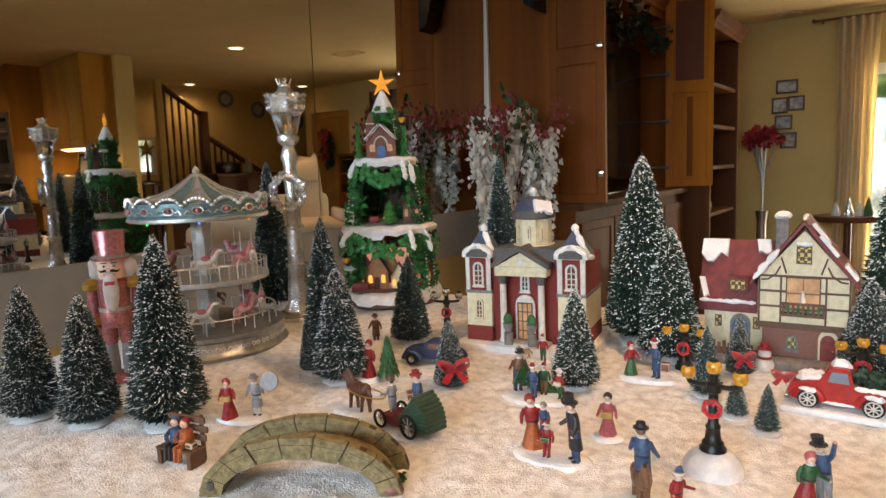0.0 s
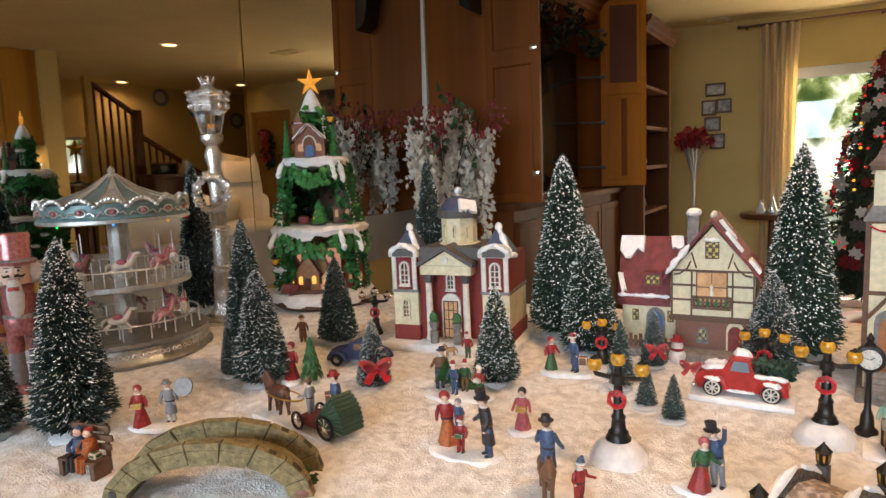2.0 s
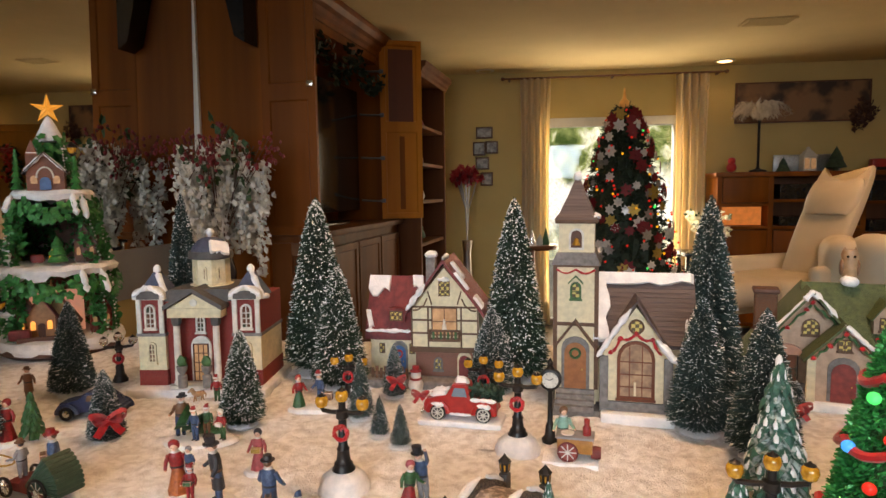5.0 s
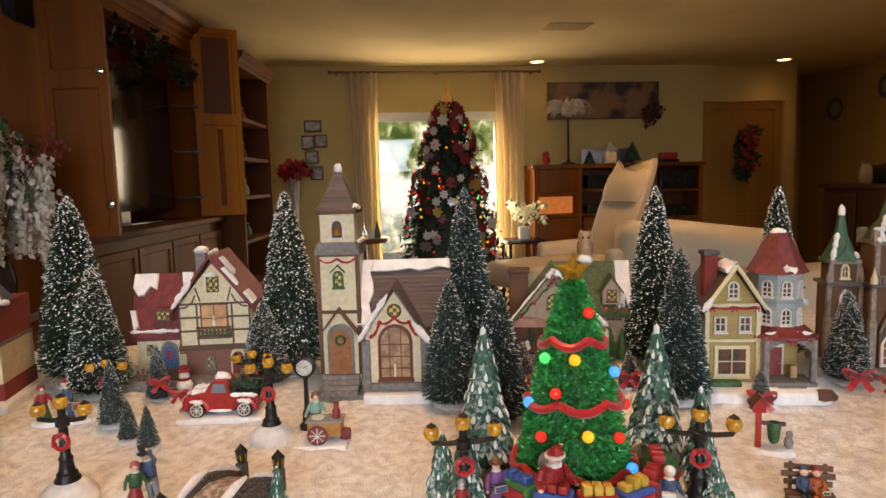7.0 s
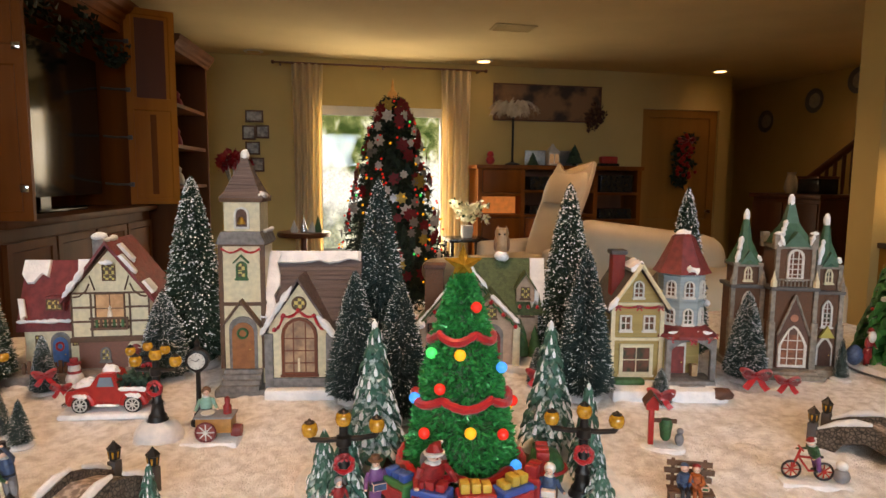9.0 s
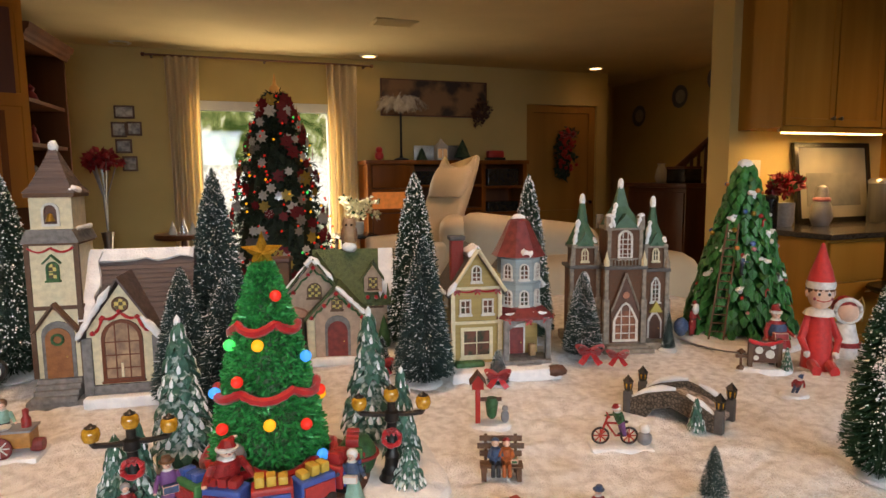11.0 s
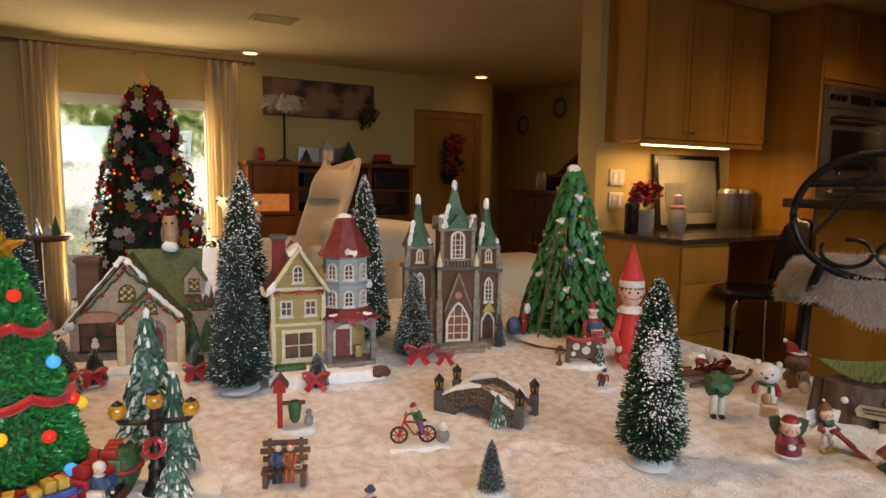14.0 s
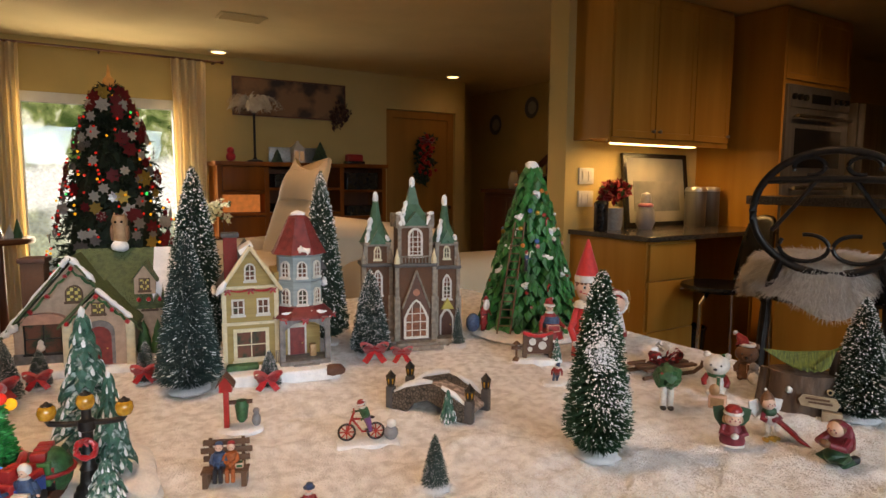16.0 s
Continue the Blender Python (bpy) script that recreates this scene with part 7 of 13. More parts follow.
def street_lantern():
    t = thing("silver_street_lamp", pose(-0.94, 1.078, TABLE, 0, 0, 20), "tall silver lamppost ornament with a lantern and wreath", "lamppost")
    part("base", lathe(new_bm(), [(0.052, 0), (0.052, 0.008), (0.044, 0.010), (0.044, 0.017), (0.034, 0.020), (0.030, 0.03)], 8, start=math.pi / 8), silver, t, smooth=False)
    part("foot", lathe(new_bm(), [(0.028, 0.028), (0.026, 0.034), (0.0235, 0.044), (0.0195, 0.112), (0.024, 0.115), (0.024, 0.121), (0.019, 0.124)], 8, start=math.pi / 8), silver, t, smooth=False)
    part("post", lathe(new_bm(), [(0.0185, 0.122), (0.0185, 0.130), (0.0165, 0.195), (0.020, 0.198), (0.020, 0.204), (0.0155, 0.206), (0.0148, 0.255), (0.016, 0.262), (0.014, 0.275), (0.017, 0.312), (0.012, 0.328), (0.019, 0.350), (0.012, 0.372), (0.023, 0.384), (0.023, 0.394), (0.012, 0.396)], 20), silver, t)
    b = new_bm()
    rnd = random.Random(2)
    for k in range(90):
        a = 2 * math.pi * k / 90 + rnd.uniform(-0.03, 0.03)
        rr = 0.034 + rnd.uniform(-0.009, 0.009)
        ball(b, (rr * math.cos(a), -0.022 + rnd.uniform(-0.007, 0.006), 0.275 + rr * math.sin(a)), rnd.uniform(0.0035, 0.006), 1, jitter=0.2)
    wr = part("wreath", tube(new_bm(), [(0.034 * math.cos(a), -0.021, 0.275 + 0.034 * math.sin(a)) for a in [i * math.pi / 14 for i in range(28)]], 0.007, 8, closed=True), silver, t)
    tagged(part("wreath_leaf", b, silver, wr), kind="stuff")
    part("lantern_glass", lathe(new_bm(), [(0.021, 0.398), (0.032, 0.442)], 6), clear_plastic, t, smooth=False)
    b = new_bm()
    for k in range(6):
        a = 2 * math.pi * k / 6
        tube(b, [(0.021 * math.cos(a), 0.021 * math.sin(a), 0.398), (0.033 * math.cos(a), 0.033 * math.sin(a), 0.443)], 0.0014, 6)
    pieces("lantern_frame", b, silver, t)
    part("candle", lathe(new_bm(), [(0.0055, 0.397), (0.0055, 0.408), (0.0, 0.409)], 10), pale, t)
    part("flame", lathe(new_bm(), [(0.002, 0.409), (0.0035, 0.413), (0.0, 0.421)], 10), amber, t)
    part("lantern_roof", lathe(new_bm(), [(0.031, 0.440), (0.035, 0.442), (0.036, 0.447), (0.038, 0.462), (0.041, 0.472), (0.040, 0.478), (0.028, 0.482), (0.018, 0.487), (0.013, 0.493), (0.012, 0.496), (0.0, 0.497)], 12), silver, t, smooth=False)
    b = new_bm()
    for k in range(12):
        # scallops round the eaves, and swags on the band below
        a = 2 * math.pi * k / 12
        c, d = math.cos(a), math.sin(a)
        ball(b, (0.041 * c, 0.041 * d, 0.479), 0.005, 1, 0, (1, 1, 0.8))
        ball(b, (0.0375 * c, 0.0375 * d, 0.452), 0.0042, 1, 0, (1, 1, 1.4))
        ball(b, (0.0395 * c, 0.0395 * d, 0.466), 0.0034, 1)
    pieces("scallop", b, silver, t)
    cr = part("crown", lathe(new_bm(), [(0.011, 0.496), (0.013, 0.499), (0.012, 0.502), (0.0, 0.503)], 14), silver, t)
    for k in range(7):
        a = 2 * math.pi * k / 7
        part("crown_point", rod(new_bm(), (0.011 * math.cos(a), 0.011 * math.sin(a), 0.501), (0.016 * math.cos(a), 0.016 * math.sin(a), 0.512), 0.0028, 0.0012, 6), silver, cr)
    part("finial", lathe(new_bm(), [(0.003, 0.502), (0.005, 0.507), (0.002, 0.511), (0.003, 0.514), (0.0, 0.518)], 10), silver, cr)
    return t


def nutcracker():
    b = new_bm()
    box(b, -0.026, -0.022, 0.0, 0.026, 0.022, 0.014, bevel=0.003, mi=0)
    for s in (-1, 1):
        lathe(b, [(0.010, 0.014), (0.011, 0.03), (0.0095, 0.058), (0.010, 0.062)], 14, (s * 0.012, 0, 0), 2)
        lathe(b, [(0.010, 0.062), (0.0115, 0.072), (0.0105, 0.092)], 14, (s * 0.012, 0, 0), 0)
        lathe(b, [(0.0075, 0.086), (0.008, 0.12), (0.007, 0.155)], 12, (s * 0.031, 0, 0), 0)
        ball(b, (s * 0.031, -0.002, 0.083), 0.008, 2, 4)
        lathe(b, [(0.012, 0.149), (0.014, 0.153), (0.0135, 0.158), (0.006, 0.165)], 14, (s * 0.030, 0, 0), 3)
        lathe(b, [(0.0085, 0.094), (0.009, 0.100), (0.0085, 0.106)], 12, (s * 0.031, 0, 0), 3)
        ball(b, (s * 0.022, 0.004, 0.180), 0.0145, 2, 5, (0.85, 0.95, 1.25), 0.12)
    lathe(b, [(0.023, 0.090), (0.024, 0.115), (0.021, 0.122), (0.023, 0.160), (0.012, 0.165)], 20, mi=0)
    lathe(b, [(0.0245, 0.115), (0.0245, 0.121)], 20, mi=6)
    lathe(b, [(0.0, 0.112), (0.006, 0.118), (0.010, 0.132), (0.0115, 0.150), (0.009, 0.166), (0.0, 0.168)], 12, (0, -0.021, 0), 5, squash=0.6)
    box(b, -0.007, -0.0285, 0.157, 0.007, -0.022, 0.163, bevel=0.001, mi=7)
    lathe(b, [(0.018, 0.165), (0.0205, 0.172), (0.0205, 0.19), (0.018, 0.196)], 20, mi=4)
    for s in (-1, 1):
        tube(b, [(0, -0.0215, 0.1775), (s * 0.006, -0.0225, 0.179), (s * 0.0115, -0.020, 0.1772), (s * 0.0145, -0.017, 0.180)], [0.0018, 0.0022, 0.0016, 0.0006], 6, 8)
        box(b, s * 0.007 - 0.004, -0.0205, 0.1895, s * 0.007 + 0.004, -0.018, 0.1907, mi=8)
    ball(b, (0, -0.021, 0.157), 0.0115, 2, 5, (0.85, 0.6, 1.35), 0.14)
    box(b, -0.008, -0.0215, 0.1718, 0.008, -0.018, 0.1742, bevel=0.0006, mi=1)
    rod(b, (0, -0.019, 0.181), (0, -0.026, 0.179), 0.002, 0.003, mi=4)
    for s in (-1, 1):
        ball(b, (s * 0.007, -0.0195, 0.1855), 0.0022, 1, 8)
    lathe(b, [(0.027, 0.194), (0.028, 0.198), (0.022, 0.200), (0.0205, 0.203), (0.0225, 0.236), (0.0215, 0.239), (0.0, 0.240)], 24, mi=0)
    lathe(b, [(0.0275, 0.197), (0.0285, 0.199), (0.0232, 0.2015)], 24, mi=6)
    boot = paint("grey_boot", (0.22, 0.23, 0.25), 0.4)
    o = mesh_ob("nutcracker", b, [pink_glitter, pale, boot, gold, skin, fluff, silver_glitter, red_paint, black_plastic], smooth=True)
    o.matrix_world = pose(-0.905, 0.645, TABLE, 0, 0, 48)
    tagged(o, "pink glitter nutcracker figurine with tall hat, standing", "nutcracker")


def frosted(name, green, white=(0.80, 0.83, 0.82), low=0.79, high=1.10):
    """Moulded boughs painted green, dry-brushed with white where they face up."""
    m = paint(name, green, 0.5, 0.55)
    t = m.node_tree
    b = t.nodes["Principled BSDF"]
    ramp = b.inputs["Base Color"].links[0].from_node
    geo = t.nodes.new("ShaderNodeNewGeometry")
    sep = t.nodes.new("ShaderNodeSeparateXYZ")
    t.links.new(geo.outputs["Normal"], sep.inputs[0])
    nz = t.nodes.new("ShaderNodeTexNoise")
    nz.inputs["Scale"].default_value, nz.inputs["Detail"].default_value = 160, 4
    tc = t.nodes.new("ShaderNodeTexCoord")
    t.links.new(tc.outputs["Object"], nz.inputs["Vector"])
    ad = t.nodes.new("ShaderNodeMath")
    ad.operation = "MULTIPLY_ADD"
    ad.inputs[1].default_value = 0.55
    t.links.new(sep.outputs[2], ad.inputs[0])
    t.links.new(nz.outputs["Fac"], ad.inputs[2])
    cr = t.nodes.new("ShaderNodeValToRGB")
    cr.color_ramp.elements[0].position, cr.color_ramp.elements[1].position = low, high
    cut = t.nodes.new("ShaderNodeMix")
    cut.data_type = "RGBA"
    cut.inputs[7].default_value = (*white, 1)
    t.links.new(ad.outputs[0], cr.inputs[0])
    t.links.new(cr.outputs[0], cut.inputs[0])
    t.links.new(ramp.outputs[0], cut.inputs[6])
    t.links.new(cut.outputs[2], b.inputs["Base Color"])
    return m


def resin_pine(x, y, z, h, w, parent=None, layers=8, seed=1, name="resin_pine", frost=True):
    """A stiff moulded pine: tiers of drooping boughs, with snow on their ends."""
    rnd = random.Random(seed)
    b, sn = new_bm(), new_bm()
    for k in range(layers):
        f = k / layers
        r = 0.40 * w * (1 - f) ** 0.82 + 0.003 * h / 0.14
        n = max(6, int(13 * (1 - 0.5 * f)))
        step = h * 0.86 / layers
        for i in range(n):
            zc = h * 0.10 + step * k + rnd.uniform(-0.2, 0.2) * step
            a = 2 * math.pi * (i + 0.5 * (k % 2)) / n + rnd.uniform(-0.14, 0.14)
            d, u = Vector((math.cos(a), math.sin(a), 0)), Vector((-math.sin(a), math.cos(a), 0))
            wd = rnd.uniform(0.8, 1.05) * math.pi * r / n
            out = r * rnd.uniform(0.95, 1.12)
            rows = []
            for reach, rise, wk in ((0.25, 1.0, 0.5), (0.62, 0.72, 1.0), (0.92, 0.36, 0.9), (1.02, 0.0, 0.35)):
                c = d * out * reach + Vector((0, 0, zc + rise * step))
                rows.append([b.verts.new(q) for q in (c + u * wd * wk, c + Vector((0, 0, 0.30 * step)), c - u * wd * wk, c - Vector((0, 0, 0.35 * step)))])
            for r0, r1 in zip(rows, rows[1:]):
                for e in range(4):
                    b.faces.new((r0[e], r0[(e + 1) % 4], r1[(e + 1) % 4], r1[e]))
            b.faces.new(rows[-1])
            if frost and rnd.random() < 0.6:
                top = []
                for reach, rise, wk in ((rnd.uniform(0.80, 0.9), 0.5, 0.15), (0.95, 0.34, 0.45), (1.04, 0.04, 0.30)):
                    c = d * out * reach + Vector((0, 0, zc + (rise + 0.16) * step))
                    top.append([sn.verts.new(q) for q in (c + u * wd * wk - Vector((0, 0, 0.14 * step)), c + Vector((0, 0, 0.16 * step)), c - u * wd * wk - Vector((0, 0, 0.14 * step)))])
                for r0, r1 in zip(top, top[1:]):
                    for e in range(2):
                        sn.faces.new((r0[e], r0[e + 1], r1[e + 1], r1[e]))
                sn.faces.new(top[-1])
    lathe(b, [(0.012 * h / 0.14, 0.0), (0.010 * h / 0.14, h * 0.12), (0.006 * h / 0.14, h * 0.5), (0.001, h * 0.98)], 8)
    key = "resin_pine_teal" if frost else "resin_pine_green"
    teal = bpy.data.materials.get(key) or (frosted(key, (0.045, 0.15, 0.105), (0.56, 0.64, 0.61), low=0.84, high=1.1) if frost else paint(key, (0.03, 0.13, 0.04), 0.5, 0.5))
    if parent is None:
        parent = thing(name, pose(x, y, z), "teal moulded pine tree with snow on its boughs" if frost else "plain green moulded pine tree figurine", "tree")
        m = Matrix()
    else:
        m = pose(x, y, z)
    o = part("pine", b, teal, parent, smooth=False)
    o.matrix_local = m
    if frost:
        part("snow_tip", ball(new_bm(), (0, 0, h * 0.985), 0.0035 * h / 0.14, 1, 0, (1, 1, 2.2)), snow_paint, o)
        part("bough_snow", sn, snow_paint, o)["kind"] = "stuff"
    else:
        sn.free()
    return o


def three_lantern(parent, m, h=0.1, arm=0.032, lit=True, wreath=True, foot=True):
    """A black lamppost with three amber lanterns and a red wreath."""
    b = lathe(new_bm(), [(0.013, 0), (0.013, 0.004), (0.0105, 0.007), (0.0105, 0.010), (0.0078, 0.013), (0.0066, 0.024), (0.0075, 0.026), (0.0052, 0.030), (0.0045, h * 0.60), (0.007, h * 0.62), (0.007, h * 0.70), (0.004, h * 0.72), (0.004, h * 0.80)], 14)
    tube(b, [(-arm, 0, h * 0.72), (-arm * 0.95, 0, h * 0.69), (-arm * 0.5, 0, h * 0.675), (0, 0, h * 0.68), (arm * 0.5, 0, h * 0.675), (arm * 0.95, 0, h * 0.69), (arm, 0, h * 0.72)], 0.0026, 7)
    bmesh.ops.transform(b, matrix=m, verts=b.verts)
    part("post", b, black_metal, parent)
    for x, z in ((-arm, h * 0.72), (0, h * 0.80), (arm, h * 0.72)):
        b = lathe(new_bm(), [(0.003, 0), (0.0058, 0.0015), (0.0076, 0.0065), (0.0066, 0.0112), (0.004, 0.0135), (0.0, 0.0138)], 16, (x, 0, z))
        bmesh.ops.transform(b, matrix=m, verts=b.verts)
        gl = part("lantern", b, lantern_glow if lit else clear_plastic, parent)
        b = lathe(new_bm(), [(0.0048, 0.0125), (0.0048, 0.0138), (0.0022, 0.0150), (0.001, 0.0165), (0.0, 0.017)], 12, (x, 0, z))
        bmesh.ops.transform(b, matrix=m, verts=b.verts)
        part("cap", b, black_metal, gl)
    if wreath:
        b = tube(new_bm(), [(0.0078 * math.cos(a), -0.006, h * 0.46 + 0.0078 * math.sin(a)) for a in [i * math.pi / 8 for i in range(16)]], [0.0025 + 0.0006 * math.sin(2.3 * i) for i in range(16)], 7, closed=True)
        bow(b, (0, -0.010, h * 0.46 + 0.0085), 0.0045)
        bmesh.ops.transform(b, matrix=m, verts=b.verts)
        part("wreath", b, red_cloth, parent)


def glitter_tree():
    cx, cy = 0.47, 0.640
    t = thing("train_tree", pose(cx, cy, TABLE, 0, 0, -6), "green glitter Christmas tree with coloured lights on a snowy train base", "ornament")
    b = lathe(new_bm(), [(0.155, 0), (0.168, 0.004), (0.166, 0.012), (0.150, 0.018), (0.0, 0.02)], 60, squash=0.86)
    for v in b.verts:
        k = noise.noise(v.co * 16)
        v.co += Vector((v.co.x, v.co.y, 0)) * 0.10 * k + Vector((0, 0, 0.004 * noise.noise(v.co * 30)))
    part("snowy_platform", b, snow_paint, t)
    part("track_bed", lathe(new_bm(), [(0.060, 0.02), (0.094, 0.02), (0.090, 0.026), (0.062, 0.026), (0.060, 0.02)], 48, (0, -0.006, 0)), dark_brown, t)
    # tree of glitter scales
    rnd = random.Random(5)
    b = new_bm()
    prof = ((0.061, 0.026), (0.057, 0.055), (0.049, 0.090), (0.038, 0.135), (0.025, 0.178), (0.011, 0.214), (0.003, 0.228))

    def rad(z):
        for (r0, z0), (r1, z1) in zip(prof, prof[1:]):
            if z <= z1:
                return r0 + (r1 - r0) * max(0, (z - z0)) / (z1 - z0)
        return 0.003

    part("inner_cone", lathe(new_bm(), [(r * 0.80, z) for r, z in prof], 28), leaf_green, t)
    for k in range(15000):
        z = 0.026 + 0.2 * rnd.random() ** 1.3
        a = rnd.uniform(0, 2 * math.pi)
        r = rad(z) * rnd.uniform(0.76, 0.90)
        d = Vector((math.cos(a) + rnd.gauss(0, 0.45), math.sin(a) + rnd.gauss(0, 0.45), rnd.gauss(0.1, 0.55))).normalized()
        u = d.cross(Vector((rnd.uniform(-1, 1), rnd.uniform(-1, 1), rnd.uniform(-1, 1)))).normalized()
        p = Vector((r * math.cos(a), r * math.sin(a), z))
        s, w = rnd.uniform(0.004, 0.0085), rnd.uniform(0.0008, 0.0014)
        bend = p + d * s * 0.6 + u.cross(d) * s * rnd.uniform(-0.15, 0.15)
        v = [b.verts.new(q) for q in (p - u * w, p + u * w, bend + u * w, bend - u * w)]
        tip = [b.verts.new(p + d * s - u * w * 0.5), b.verts.new(p + d * s + u * w * 0.5)]
        b.faces.new(v)
        b.faces.new((v[3], v[2], tip[1], tip[0]))
    part("tinsel_tree", b, green_glitter, t, smooth=False)
    # ribbon swags in three rings
    b = new_bm()
    for z, n in ((0.170, 5), (0.112, 6), (0.048, 7)):
        pts, k = [], 12 * n
        for i in range(k):
            a = 2 * math.pi * i / k
            zz = z - 0.007 * abs(math.sin(a * n / 2)) - 0.004 * math.sin(a)
            r = rad(zz) + 0.0015
            pts.append((r * math.cos(a), r * math.sin(a), zz))
        tube(b, pts, [0.0037 + 0.0010 * abs(math.sin(i * 1.7)) for i in range(k)], 7, closed=True)
        for i in range(k * 16):
            # short tufts of tinsel along the rope
            c = Vector(pts[i % k]).lerp(Vector(pts[(i + 1) % k]), rnd.random())
            d = Vector((rnd.gauss(0, 1), rnd.gauss(0, 1), rnd.gauss(0, 1))).normalized()
            u = d.cross(Vector((rnd.random(), rnd.random(), rnd.random()))).normalized() * 0.0006
            b.faces.new([b.verts.new(q) for q in (c - u, c + u, c + d * rnd.uniform(0.004, 0.006))])
    part("ribbon", b, red_cloth, t)
    for k, (ang, z, mm) in enumerate(((-60, 0.198, red_glow), (-100, 0.157, yellow_glow), (-124, 0.126, red_glow), (-136, 0.085, red_glow), (-88, 0.090, yellow_glow), (-52, 0.084, red_glow), (-150, 0.155, green_glow), (-28, 0.140, blue_glow), (-40, 0.052, blue_glow),
                                      (-165, 0.11, blue_glow), (-15, 0.105, red_glow), (20, 0.09, yellow_glow))):
        a = math.radians(ang)
        r = rad(z) + 0.004
        part("light_bulb", ball(new_bm(), (r * math.cos(a), r * math.sin(a), z), 0.0056, 2), mm, t)
    part("star", star(new_bm(), (0, 0, 0.236), 0.020, 0.006), gold_glitter, t, "gold glitter star", smooth=False)
    # train cars round the foot
    cols = [paint("train_blue", (0.05, 0.11, 0.4), 0.4), paint("train_red", (0.42, 0.03, 0.03), 0.4), paint("train_green", (0.05, 0.2, 0.06), 0.4), paint("train_yellow", (0.6, 0.4, 0.06), 0.4)]
    for k, (ang, ci) in enumerate(((-88, 1), (-62, 0), (-36, 1), (-116, 0), (-142, 2), (-10, 2))):
        a = math.radians(ang)
        m = pose(0.078 * math.cos(a), -0.006 + 0.078 * math.sin(a), 0.026, 0, 0, ang + 90)
        b = box(new_bm(), -0.017, -0.010, 0.005, 0.017, 0.010, 0.026, bevel=0.002)
        box(b, -0.0145, -0.012, 0.008, 0.0145, -0.0098, 0.021, mi=1)
        bmesh.ops.transform(b, matrix=m, verts=b.verts)
        c = mesh_ob("train_car", b, [cols[ci], cols[(ci + 1) % 2]], t)
        for sx in (-1, 1):
            b = lathe(new_bm(), [(0.0055, -0.0125), (0.0055, 0.0125)], 14, m=m @ pose(sx * 0.010, 0, 0.005, 90))
            part("wheel_pair", b, black_metal, c)
        b = new_bm()
        rr = random.Random(k)
        for i in range(3):
            box(b, -0.014 + 0.0095 * i, -0.006, 0.026, -0.006 + 0.0095 * i, 0.006, 0.031 + 0.005 * rr.random(), bevel=0.001)
        bmesh.ops.transform(b, matrix=m, verts=b.verts)
        part("gift_load", b, cols[(ci + 2 + k) % 4], c)
    resin_pine(-0.085, 0.052, 0.016, 0.15, 0.070, t, 9, 2)
    resin_pine(-0.132, -0.012, 0.014, 0.066, 0.040, t, 6, 3)
    resin_pine(-0.110, -0.030, 0.014, 0.085, 0.042, t, 6, 33)
    resin_pine(0.105, 0.062, 0.016, 0.145, 0.066, t, 9, 4)
    resin_pine(0.128, 0.0, 0.015, 0.098, 0.042, t, 7, 5)
    resin_pine(0.125, -0.048, 0.014, 0.038, 0.038, t, 4, 6)
    three_lantern(t, pose(-0.112, -0.038, 0.016, 0, 0, 6), 0.098, 0.030)
    three_lantern(t, pose(0.112, -0.036, 0.016, 0, 0, -12), 0.098, 0.030)
    return t


